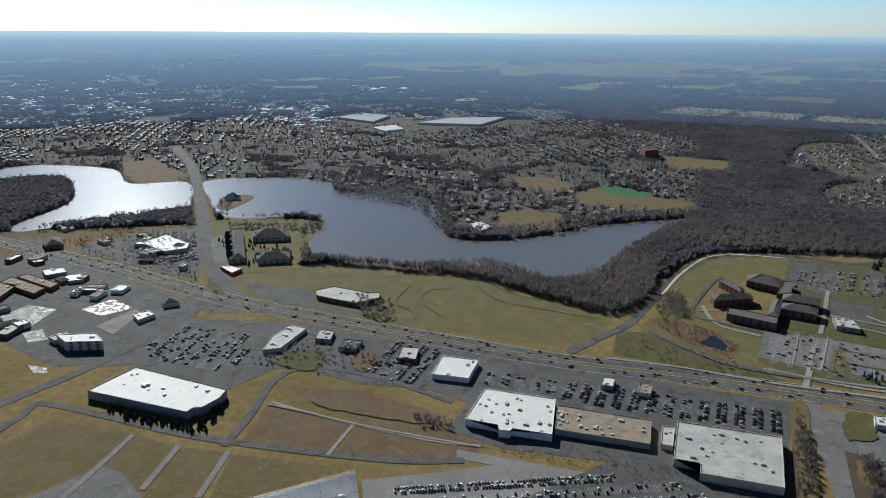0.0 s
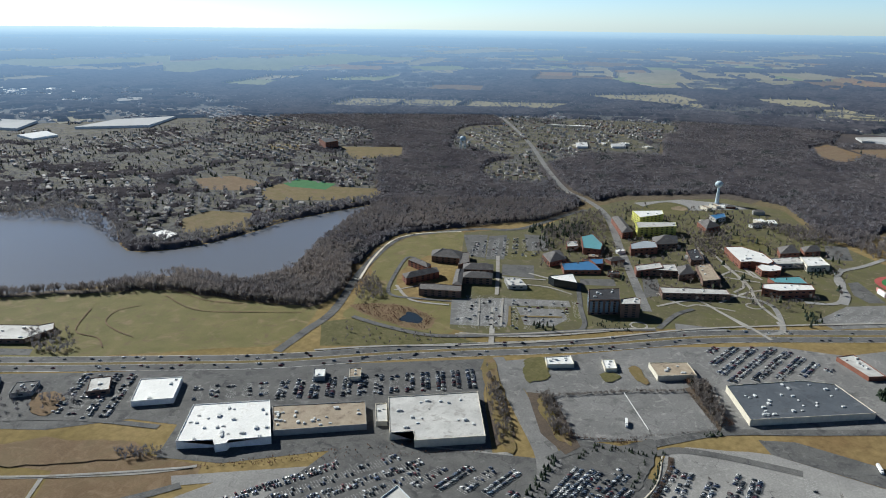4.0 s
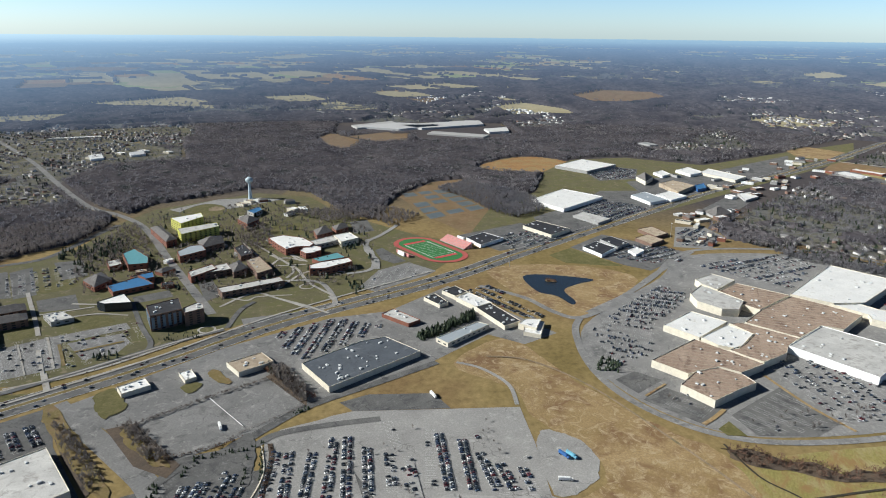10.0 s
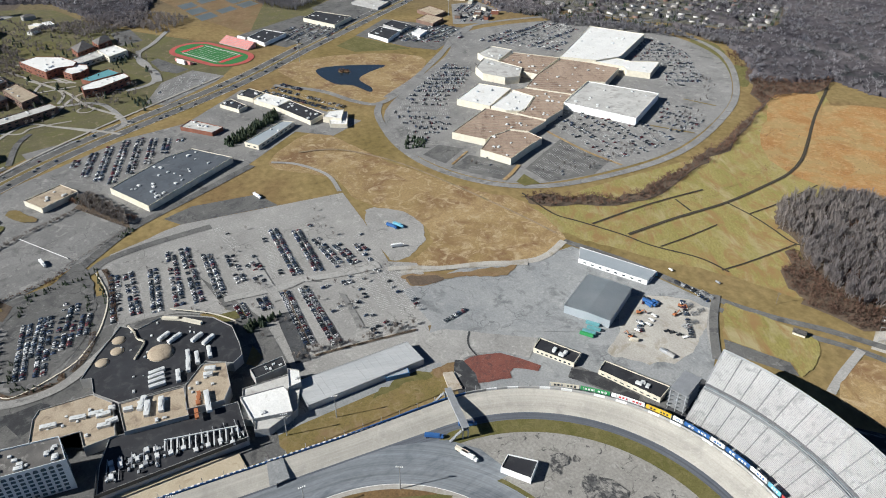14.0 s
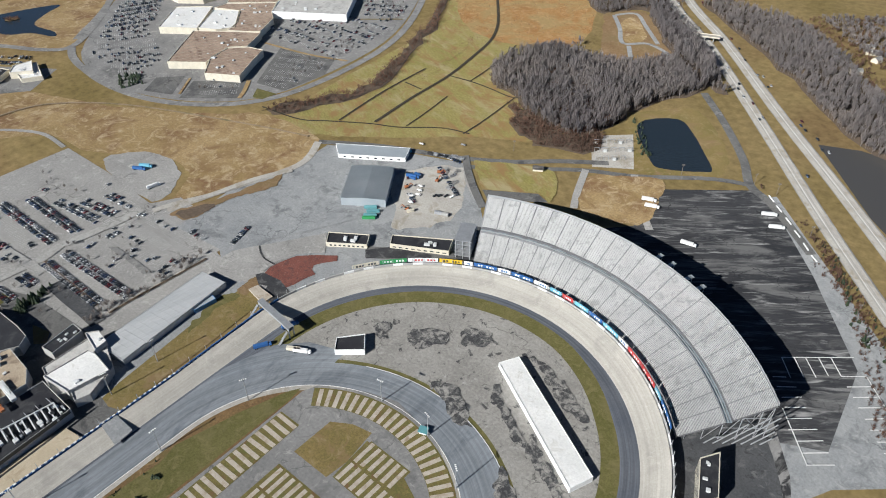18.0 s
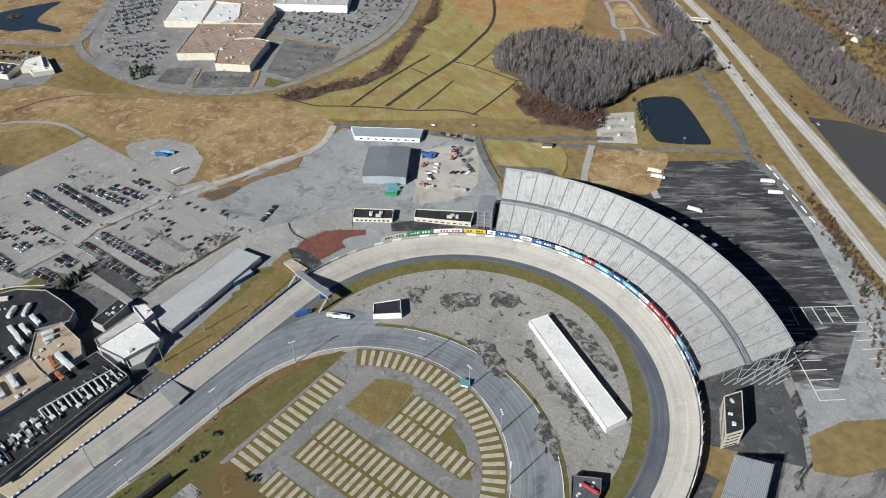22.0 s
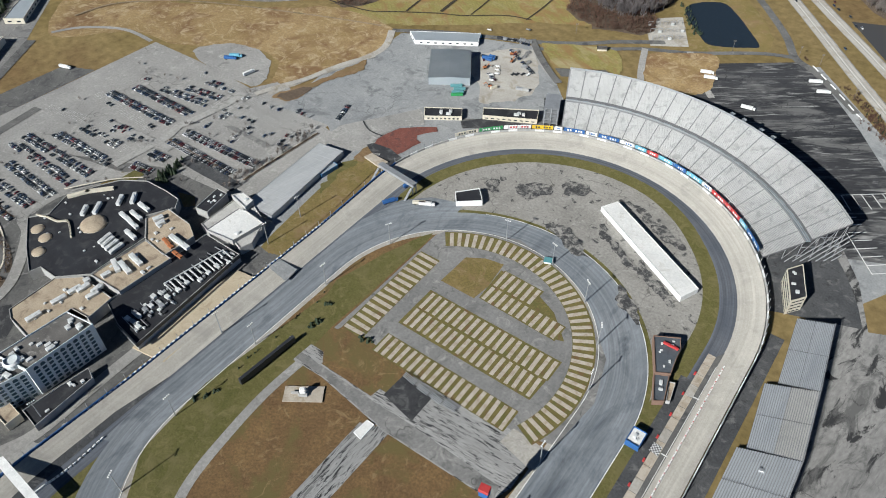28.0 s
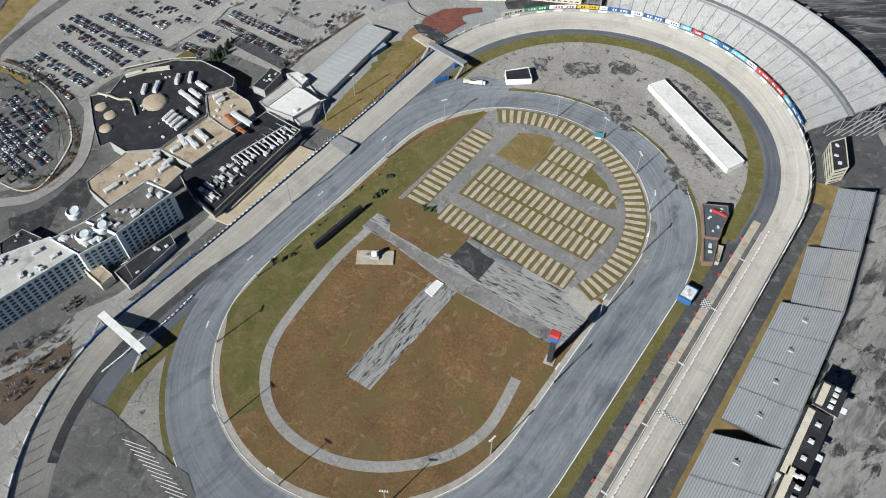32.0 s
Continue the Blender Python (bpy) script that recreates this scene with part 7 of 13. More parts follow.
wall_line("roof_screen", [(-205.1, -69.5), (-180.3, -72.3), (-188.5, 27.3)], 0.5, 7.5, 10.5, DARK, "dark louvred screen round the machine roof", "screen")


def arched_facade(parent, a, b, h, floors, step, label=""):
    """Rows of dark windows with pale surrounds between two corners of a wall, round-headed at the top."""
    a, b = Vector(a), Vector(b)
    d = b - a
    L = d.length
    d = d / L
    ang = math.degrees(math.atan2(d.y, d.x))
    m = int((L - 2) / step)
    fh = h / (floors + 0.6)
    pane = arch = None
    for q in range(m):
        p = a + d * (L / 2 + (q - (m - 1) / 2) * step)
        for s in range(floors):
            z = fh * (s + 0.8)
            if s == floors - 1:
                if arch is None:
                    bm = bmesh.new()
                    w = step * 0.34
                    pts = [(-w, -fh * 0.3), (w, -fh * 0.3), (w, 0.1)] + [(w * math.cos(t), 0.1 + w * math.sin(t)) for t in np.linspace(0.3, math.pi - 0.3, 6)] + [(-w, 0.1)]
                    lo = [bm.verts.new((x, -0.16, zz)) for x, zz in pts]
                    hi = [bm.verts.new((x, 0.1, zz)) for x, zz in pts]
                    bm.faces.new(lo[::-1])
                    for i in range(len(pts)):
                        bm.faces.new((lo[i], lo[(i + 1) % len(pts)], hi[(i + 1) % len(pts)], hi[i]))
                    arch = part("arched_window", bm, HOTEL_GLASS, parent)
                    arch.matrix_basis = pose(p.x, p.y, z, 0, 0, ang)
                else:
                    same_mesh(arch, "arched_window", (p.x, p.y, z), ang, parent)
            elif pane is None:
                pane = box_part("window", -step * 0.31, step * 0.31, -0.16, 0.1, -fh * 0.30, fh * 0.30, HOTEL_GLASS, parent, "", 0.04)
                pane.matrix_basis = pose(p.x, p.y, z, 0, 0, ang)
            else:
                same_mesh(pane, "window", (p.x, p.y, z), ang, parent)


HA = [(-226, -88), (-202, -84), (-204, -131), (-230, -136)]
HB = [(-241, -158), (-215, -154), (-226, -229), (-271, -225)]
HC = [(-232, -136), (-205, -131), (-211, -156), (-238, -159)]
HOTEL = surface("pale grey hotel render", (0.56, 0.605, 0.62), (0.62, 0.66, 0.67), 9, 1.0, 0.8)
HOTEL_GLASS = surface("blue green window glass", (0.035, 0.062, 0.078), (0.06, 0.10, 0.12), 4, 1.0, 0.2)
HOTEL_ROOF = surface("dirty dark gravel roof", (0.10, 0.095, 0.09), (0.17, 0.16, 0.15), 14, 1.0, 0.9, dirt=(0.30, 0.29, 0.27), dirt_size=6, dirt_cut=(0.58, 0.7))
for pts, h, lb in ((HA, 27, "grey hotel wing with arched top windows and a cluttered roof"), (HB, 24, "long grey hotel wing with rows of windows"), (HC, 25, "hotel centre block with round corner turrets")):
    ob = building("hotel_wing", pts, h, HOTEL, HOTEL_ROOF if h != 24 else GREY_ROOF, lb, "hotel", units=14, unit_size=3.0, parapet=1.2)
    c = Vector(ob.location[:2])
    q = [Vector(p) - c for p in pts]
    if sum(a[0] * b[1] - a[1] * b[0] for a, b in zip(pts, pts[1:] + pts[:1])) < 0:
        q = q[::-1]
    for a, b in zip(q, q[1:] + q[:1]):
        if (b - a).length > 14:
            arched_facade(ob, a, b, h, 7, 4.6)
for x, y in [(-243, -136), (-217, -133), (-220, -145)]:
    tur = tagged(holder("hotel_turret", (x, y, 25)), "round rooftop turret with a white ring on the hotel", "turret", "hotel turrets")
    bm = bmesh.new()
    bmesh.ops.create_cone(bm, cap_ends=True, segments=20, radius1=5, radius2=5, depth=4)
    bmesh.ops.translate(bm, vec=(0, 0, 2), verts=bm.verts)
    part("drum", bm, HOTEL, tur)
    bm = bmesh.new()
    bmesh.ops.create_cone(bm, cap_ends=False, segments=20, radius1=5.4, radius2=4.2, depth=1.2)
    bmesh.ops.translate(bm, vec=(0, 0, 4.6), verts=bm.verts)
    part("ring", bm, WHITE, tur)
building("hotel_porch", [(-215, -158), (-215, -148), (-196, -149), (-196, -159)], 7, CREAM, TAN_ROOF, "cream entrance porch of the hotel", "porch")
building("long_shed", [(-242, 171), (-216, 175), (-205, 76), (-234, 72)], 6, STEEL, SHED_ROOF, "long grey metal-roofed betting shed", "shed", parapet=0.15)
_sh = bpy.data.objects["long_shed"]
for k in range(17):
    _p = Vector((-241.5, 170.6)).lerp(Vector((-233.6, 73)), (k + 0.5) / 17) - _sh.location.xy
    box_part("roof_seam", 0.6, 26.5, -0.10, 0.10, 6.0, 6.12, SHED_ROOF, _sh, "", 0.0, pose(_p.x, _p.y, 0, 0, 0, 7.5))
building("shed_canopy", [(-216, 141), (-214, 160), (-208, 159), (-210, 140)], 4.2, BLUE_ROOF, METAL_ROOF, "low blue and grey canopy on the side of the shed", "canopy", parapet=0.3)

# ---- yard behind the north turn ----
sheet("pavement_red_plaza", [(-205.4, 204.2), (-208.2, 213.1), (-206.2, 224.7), (-202.2, 237.6), (-189.5, 249.3), (-174.9, 260.1), (-170, 254.7), (-177, 246.2), (-181.5, 238.5), (-178.4, 233.4), (-171.8, 231.6), (-174.5, 222.8), (-176, 211.4), (-178.5, 204.6), (-188.5, 208)], 0.26, RED_PAVE, "red brick plaza beside the track gate", "plaza")
def gable(name, pts, h, rise, walls, roof, label, category="shed"):
    (cx, cy), turn, size = frame_of(pts)
    ob = tagged(holder(name, (cx, cy, 0), turn), label, category)
    w, d = size[0] / 2, size[1] / 2
    bm = bmesh.new()
    v = [bm.verts.new(p) for p in ((-w, -d, 0), (w, -d, 0), (w, d, 0), (-w, d, 0), (-w, -d, h), (w, -d, h), (w, d, h), (-w, d, h), (-w, 0, h + rise), (w, 0, h + rise))]
    for q in ((0, 1, 5, 4), (2, 3, 7, 6), (1, 2, 6, 9, 5), (3, 0, 4, 8, 7)):
        bm.faces.new([v[k] for k in q])
    part("wall", bm, walls, ob)
    bm = bmesh.new()
    e = 0.5
    for s in (-1, 1):
        p = [(-w - e, s * (d + e), h - 0.1), (w + e, s * (d + e), h - 0.1), (w + e, 0, h + rise + 0.25), (-w - e, 0, h + rise + 0.25)]
        f = bm.faces.new([bm.verts.new(k) for k in p])
        if f.normal.z < 0:
            f.normal_flip()
    bmesh.ops.solidify(bm, geom=bm.faces[:], thickness=0.2)
    part("roof", bm, roof, ob)
    return ob
_hg = gable("metal_hangar", [(-256, 359), (-222, 384), (-191, 338), (-228, 318)], 9, 0.8, METAL_ROOF, METAL_ROOF, "grey metal hangar in the concrete yard")
building("yard_row", [(-305, 384), (-238, 426), (-229, 408), (-288, 371)], 5, WHITE, METAL_ROOF, "long white workshop row with a grey roof", "workshop", storeys=1, win=(3, 1.4, 8), parapet=0.2)
building("black_roof_suite", [(-201, 275), (-170, 295), (-162, 283), (-192, 263)], 4, CREAM, BLACK_ROOF, "low hospitality block with a patched black roof", "building", units=4, storeys=1)
building("black_roof_suite", [(-154, 307), (-108, 335), (-101, 320), (-147, 296)], 4.5, CREAM, BLACK_ROOF, "long hospitality block with a black roof", "building", units=5, storeys=1, win=(3, 1.0, 5.5))
for k, (x, y) in enumerate([(-201, 328), (-195, 325), (-193, 319), (-191, 315)]):
    ob = tagged(holder("shipping_container", (x, y, 0.5), 38), "teal and green shipping container in the yard", "container", "containers")
    bm = box_into(bmesh.new(), -6, 6, -1.2, 1.2, 0, 2.6, bevel=0.08)
    for j in range(14):
        for s in (-1.22, 1.22):
            box_into(bm, -5.6 + j * 0.84, -5.3 + j * 0.84, s - 0.04, s + 0.04, 0.2, 2.4)
    part("body", bm, TEAL_ROOF if k < 3 else GREEN, ob)
    box_part("door", 6.0, 6.08, -1.1, 1.1, 0.1, 2.5, TEAL_ROOF, ob)
for x, y in [(-116, 480), (-171, 762)]:
    gable("small_house", rect(x, y, 10, 7, 30), 3, 2, CREAM, BROWN_SHINGLE, "small brown-roofed house behind the track", "house")

RIB = surface("rusty roof rib", (0.30, 0.235, 0.18), (0.42, 0.35, 0.28), 9, 1.0, 0.85)


def roof_ribs(ob, pts, h, step=9.5, way=radians(65)):
    """Raised expansion ribs right across a flat roof."""
    c = ob.location
    loc = inset([(x - c.x, y - c.y) for x, y in (pts if sum(a[0] * b[1] - a[1] * b[0] for a, b in zip(pts, pts[1:] + pts[:1])) > 0 else pts[::-1])], 0.6)
    u, v = Vector((math.cos(way), math.sin(way))), Vector((-math.sin(way), math.cos(way)))
    for k in range(-14, 15):
        run = [s for s in np.arange(-120, 120, 2.0) if inside(loc, *(u * s + v * (k * step)))]
        if len(run) > 4:
            a, b = u * run[0] + v * (k * step), u * run[-1] + v * (k * step)
            bm = bmesh.new()
            beam_into(bm, (a.x, a.y, h + 0.1), (b.x, b.y, h + 0.1), 0.4)
            part("roof_rib", bm, RIB, ob)


# ---- stores along the highway ----
for nm, pts, h, wl, rf, lb, ct, un, st in (
    ("grey_store", [(-409, -335), (-471, -261), (-399, -212), (-355, -265), (-368, -275), (-353, -293)], 8, CREAM, GREY_ROOF, "big box store with a weathered grey flat roof", "store", 14, 0),
    ("white_store", [(-286, -494), (-336, -435), (-286, -384), (-260, -413), (-255, -411), (-247, -418), (-252, -426), (-231, -453)], 8, WHITE, WHITE_ROOF, "big box store with a clean white roof", "store", 22, 0),
    ("brown_store", [(-331, -427), (-391, -352), (-356, -323), (-297, -392)], 6, STONE, TAN_ROOF, "strip store with a tan gravel roof", "store", 22, 0),
    ("small_store", [(-394, -341), (-402, -332), (-373, -310), (-366, -319)], 5, CREAM, GREY_ROOF, "narrow store unit between two larger ones", "store", 2, 0),
    ("white_roof_store", [(-294, -591), (-323, -557), (-286, -526), (-257, -557)], 6, WHITE, WHITE_ROOF, "square store with a bright white roof", "store", 4, 0),
    ("bank_kiosk", [(-420, -449), (-428, -438), (-412, -426), (-404, -436)], 5, STONE, WHITE_ROOF, "small grey drive-in kiosk", "kiosk", 2, 0),
    ("bank_kiosk", [(-443, -415), (-451, -404), (-434, -392), (-426, -402)], 5, CREAM, TAN_ROOF, "small tan kiosk in the parking lot", "kiosk", 2, 0),
    ("pad_restaurant", [(-266, -641), (-282, -626), (-262, -601), (-245, -616)], 5, BROWN_BRICK, GREY_ROOF, "roadside restaurant with a grey roof", "restaurant", 5, 1),
    ("pad_restaurant", [(-200, -743), (-215, -729), (-199, -707), (-184, -721)], 5, STONE, GREY_ROOF, "roadside diner with a flat roof", "restaurant", 4, 1),
    ("pad_restaurant", [(-216, -699), (-233, -683), (-214, -666), (-198, -681)], 5, STONE, BLACK_ROOF, "low garage shop with a black roof", "shop", 4, 1),
    ("row_shop", [(-142, -757), (-175, -778), (-188, -757), (-137, -717), (-116, -723)], 5, CREAM, GREY_ROOF, "row of low shops with a pale roof", "shop", 6, 0),
    ("south_store", [(25, -748), (-47, -639), (-35, -625), (-14, -615), (-6, -619), (2, -614), (80, -716)], 9, STONE, WHITE_ROOF, "large warehouse store with a bright white roof", "store", 10, 0),
    ("office_block", [(92, -889), (49, -868), (46, -838), (85, -859)], 12, CREAM, WHITE_ROOF, "four-storey cream hotel by the junction", "hotel", 3, 4),
    ("supermarket", [(-85, -1277), (-136, -1307), (-157, -1224), (-145, -1199), (-108, -1202)], 6, CREAM, WHITE_ROOF, "white-roofed supermarket by the bridge road", "store", 4, 0),
    ("clubhouse", [(-253.3, -879.8), (-283.7, -881.4), (-317.4, -827.9), (-332.1, -821.3), (-319.9, -801.9), (-281.6, -802.4), (-260.7, -834.3), (-246.6, -859.6)], 6, BROWN_BRICK, GREY_ROOF, "long low clubhouse by the park", "clubhouse", 3, 1),
    ("depot", [(185, -1152), (141, -1168), (120, -1140), (160, -1069)], 6, BRICK, TAN_ROOF, "long depot shed with a tan roof", "depot", 2, 0),
    ("depot", [(141, -1168), (125, -1189), (86, -1104), (102, -1086)], 6, BRICK, TAN_ROOF, "depot shed with a tan roof", "depot", 2, 0),
    ("depot", [(118, -1184), (102, -1190), (66, -1115), (79, -1100)], 6, BRICK, TAN_ROOF, "depot shed with a tan roof", "depot", 2, 0),
    ("town_shop", [(81, -1204), (51, -1199), (49, -1171), (80, -1170)], 5, STONE, WHITE_ROOF, "small shop with a white roof", "shop", 2, 0),
    ("town_shop", [(54, -1154), (30, -1149), (31, -1118), (53, -1123)], 5, STONE, TEAL_ROOF, "small shop with a teal roof", "shop", 0, 0),
    ("town_shop", [(-5, -927), (-26, -931), (-31, -913), (-7, -902)], 5, CREAM, WHITE_ROOF, "roadside restaurant with a white roof", "restaurant", 2, 0),
    ("town_shop", [(65, -1383), (37, -1387), (36, -1335), (65, -1337)], 8, BRICK, BROWN_SHINGLE, "brick block by the bridge road", "building", 0, 2),
    ("town_shop", [(-51, -967), (-70, -965), (-70, -939), (-49, -942)], 5, CREAM, BROWN_SHINGLE, "brown shingled roadside restaurant", "restaurant", 0, 0),
    ("town_shop", [(-167, -1070), (-181, -1069), (-194, -1040), (-173, -1027)], 5, RED, WHITE_ROOF, "shop with a red front and a white roof", "shop", 2, 0),
    ("lake_house", [(-673, -1078), (-703, -1080), (-699, -1032), (-656, -1019)], 5, STONE, WHITE_ROOF, "white-roofed building on the lake point", "building", 2, 0),
    ("pad_store", [(-595, -237), (-616, -213), (-597, -201), (-578, -227)], 5, CREAM, WHITE_ROOF, "store with a white roof by the highway", "store", 5, 0),
    ("pad_store", [(-628, -178), (-637, -166), (-616, -155), (-607, -166)], 4, CREAM, WHITE_ROOF, "small drive-in with a white roof", "restaurant", 3, 0),
    ("pad_store", [(-647, -127), (-673, -89), (-646, -71), (-619, -108)], 6, CREAM, TAN_ROOF, "store with a pale tan roof", "store", 6, 0),
    ("dark_store", [(-636, -37), (-695, 32), (-707, 65), (-659, 107), (-573, -1)], 7, CREAM, SLATE_ROOF, "large store with a dark roof and pale vents", "store", 26, 0),
    ("long_shop", [(-701, 130), (-750, 192), (-739, 206), (-682, 144)], 6, CREAM, METAL_ROOF, "long shop with a pale ribbed roof", "shop", 2, 1),
    ("strip_mall", [(-846, 173), (-867, 195), (-820, 224), (-805, 197)], 6, CREAM, WHITE_ROOF, "strip mall unit with a white roof", "store", 8, 0),
    ("strip_mall", [(-805, 197), (-821, 221), (-749, 252), (-732, 227)], 6, CREAM, BLACK_ROOF, "strip mall unit with a black roof", "store", 10, 0),
    ("strip_mall", [(-878, 155), (-897, 178), (-869, 194), (-851, 173)], 6, CREAM, BLACK_ROOF, "strip mall end unit", "store", 4, 0),
    ("white_box", [(-735, 246), (-751, 259), (-748, 281), (-717, 267)], 8, CREAM, WHITE_ROOF, "white-roofed cream box store", "store", 3, 0),
    ("road_shop", [(-791, 61), (-810, 78), (-765, 114), (-752, 97)], 5, BRICK, GREY_ROOF, "roadside shop with a long roof", "shop", 5, 0),
    ("road_shop", [(-852, 125), (-867, 144), (-830, 160), (-819, 146)], 5, CREAM, BLACK_ROOF, "roadside shop with a black roof", "shop", 4, 0),
    ("apartment_row", [(-235, -1256), (-263, -1248), (-213, -1081), (-189, -1088)], 8, STONE, BROWN_SHINGLE, "row of dark-roofed lakeside apartments", "apartments", 0, 2),
    ("apartment_row", [(-279, -1238), (-340, -1210), (-324, -1165), (-264, -1193)], 8, STONE, BROWN_SHINGLE, "row of dark-roofed lakeside apartments", "apartments", 0, 2),
    ("apartment_row", [(-236, -1096), (-289, -1075), (-277, -1041), (-227, -1061)], 8, STONE, BROWN_SHINGLE, "row of dark-roofed lakeside apartments", "apartments", 0, 2),
    ("far_store", [(-1476.9, 425.4), (-1592.5, 532.2), (-1500.9, 607.4), (-1380.9, 479.5)], 8, WHITE, WHITE_ROOF, "very large store with a white roof", "store", 8, 0),
    ("far_store", [(-1920.7, 594.1), (-2027, 707.6), (-1928, 783.7), (-1826, 665.1)], 8, STONE, WHITE_ROOF, "warehouse store with a white roof", "store", 6, 0),
    ("far_store", [(-1248, 358.5), (-1286.9, 396.5), (-1217.5, 449.2), (-1172.5, 399.7)], 7, CREAM, BLACK_ROOF, "cream store with a dark roof", "store", 8, 0),
    ("far_store", [(-1168.5, 230.8), (-1205, 269.8), (-1162.6, 302.1), (-1118.3, 251)], 6, WHITE, BLACK_ROOF, "white store with a black roof", "store", 5, 0),
    ("far_store", [(-1516.1, 684), (-1551.7, 732.3), (-1465.2, 756.6), (-1435, 702.2)], 7, WHITE, METAL_ROOF, "pale blue-white store by the highway", "store", 4, 0),
    ("far_store", [(-1522.9, 751.1), (-1563.9, 799.4), (-1503.8, 821.4), (-1460.6, 763.2)], 6, WHITE, WHITE_ROOF, "white roadside store by the highway", "store", 3, 0),
    ("far_store", [(-1644.4, 806.2), (-1678, 858.1), (-1612.7, 890), (-1536.3, 813.9)], 9, TAN_ROOF, TAN_ROOF, "tan hotel by the highway", "hotel", 3, 0),
    ("far_store", [(-1622.1, 894.5), (-1645.7, 929.5), (-1590, 912), (-1571.8, 880.1)], 7, BLUE, BLUE_ROOF, "bright blue flat roadside building", "shop", 0, 0),
    ("far_store", [(-1837, 932.9), (-1880, 988.8), (-1796.3, 1002), (-1767.3, 947.4)], 7, WHITE, WHITE_ROOF, "white hall of the highway strip", "store", 2, 0),
    ("far_store", [(-1800, 988.2), (-1854.5, 1040.7), (-1728.9, 1091.6), (-1681.3, 1035.7)], 7, CREAM, WHITE_ROOF, "long white row of stores", "store", 5, 0),
    ("far_store", [(-1728.8, 774.2), (-1779.5, 815.2), (-1717.3, 817.3), (-1660.6, 775.6)], 11, CREAM, BROWN_SHINGLE, "cream hotel block by the highway", "hotel", 1, 0),
    ("far_store", [(-1808.3, 854.7), (-1841.9, 894), (-1786.7, 895.8), (-1754.2, 860)], 6, WHITE, WHITE_ROOF, "white shop by the highway", "shop", 2, 0),
    ("far_store", [(-1334.8, 488), (-1363.8, 519.2), (-1299.6, 560.9), (-1265.7, 523.8)], 5, STONE, GREY_ROOF, "low grey row of roadside shops", "shop", 3, 0),
    ("dealer", [(-1094.2, 440.4), (-1128, 477.2), (-1084.2, 500.5), (-1042.6, 460.5)], 6, WHITE, BLACK_ROOF, "white car dealer hall with black roof", "dealer", 4, 0),
    ("dealer", [(-1139.6, 487.7), (-1161.7, 515.4), (-1114, 536.4), (-1087.5, 504.9)], 6, STONE, BLACK_ROOF, "dark-roofed dealer service hall", "dealer", 2, 0),
    ("dealer", [(-1069, 519.2), (-1090.2, 541.7), (-1065.5, 548.1), (-1041.3, 523.7)], 5, WHITE, WHITE_ROOF, "small white car dealer hall", "dealer", 1, 0),
    ("apartment_row", [(-1144.4, 559.6), (-1170.8, 594.3), (-1129.9, 611.7), (-1100.7, 575.6)], 6, BROWN_BRICK, TAN_ROOF, "brown brick apartment row with tan roof", "apartments", 0, 0),
    ("apartment_row", [(-1209.9, 588.9), (-1228, 624.9), (-1174.6, 638.1), (-1152.4, 604)], 6, BROWN_BRICK, TAN_ROOF, "brown brick apartment row with tan roof", "apartments", 0, 0),
    ("far_store", [(-1524.9, 962.7), (-1543.9, 1005.7), (-1489.7, 998.9), (-1454.5, 947.6)], 5, STONE, WHITE_ROOF, "small roadside shop with white roof", "shop", 2, 0),
    ("far_store", [(-1348.1, 794.5), (-1402.8, 855), (-1332.4, 852.1), (-1297.2, 797.5)], 5, STONE, BROWN_SHINGLE, "roadside motel with dark roof", "motel", 0, 0),
    # mall
    ("mall_anchor", [(-809.7, 680.4), (-940.7, 830.2), (-854.6, 890.7), (-767.2, 772.5), (-767.9, 724.1)], 11, CREAM, WHITE_ROOF, "mall anchor store with a very white roof", "mall", 10, 0),
    ("mall_anchor", [(-774.9, 717.9), (-795, 750.6), (-745.3, 776.9), (-720.8, 818), (-681.8, 768.2), (-710.6, 743.5), (-726.6, 749.3)], 9, CREAM, WHITE_ROOF, "cream mall entrance block with a white roof", "mall", 4, 0),
    ("mall_anchor", [(-632.7, 575), (-690.4, 656.6), (-603.5, 721.6), (-540.2, 632.1)], 10, WHITE, GREY_ROOF, "mall department store with a pale roof", "mall", 9, 0),
    ("mall_hall", [(-831.9, 573.5), (-869.2, 625.6), (-810.7, 680.6), (-756.1, 603.3), (-777.3, 590.6)], 9, CREAM, BROWN_ROOF, "brown-roofed mall side wing", "mall", 7, 0),
    ("mall_hall", [(-754.4, 603.4), (-806.8, 681.2), (-768.2, 712.2), (-725.3, 739.7), (-678.4, 680), (-694.3, 658.1), (-657.6, 605.5), (-713, 558.2)], 9, CREAM, BROWN_ROOF, "brown-roofed upper mall concourse", "mall", 16, 0),
    ("mall_hall", [(-711.7, 534.7), (-710.9, 555.9), (-656.9, 603.9), (-633.9, 575.3), (-613.5, 561.4), (-591.6, 519.7), (-610.2, 505.3), (-629.1, 494.5), (-642.8, 521.4), (-673.1, 550.4)], 9, CREAM, BROWN_ROOF, "mall concourse with a brown gravel roof", "mall", 12, 0),
    ("mall_hall", [(-607.6, 384.9), (-664.5, 464.7), (-626.3, 492), (-587.5, 518.2), (-566.5, 477.9), (-583.7, 459.1), (-568.3, 414)], 9, CREAM, BROWN_ROOF, "lower mall concourse with a brown roof", "mall", 9, 0),
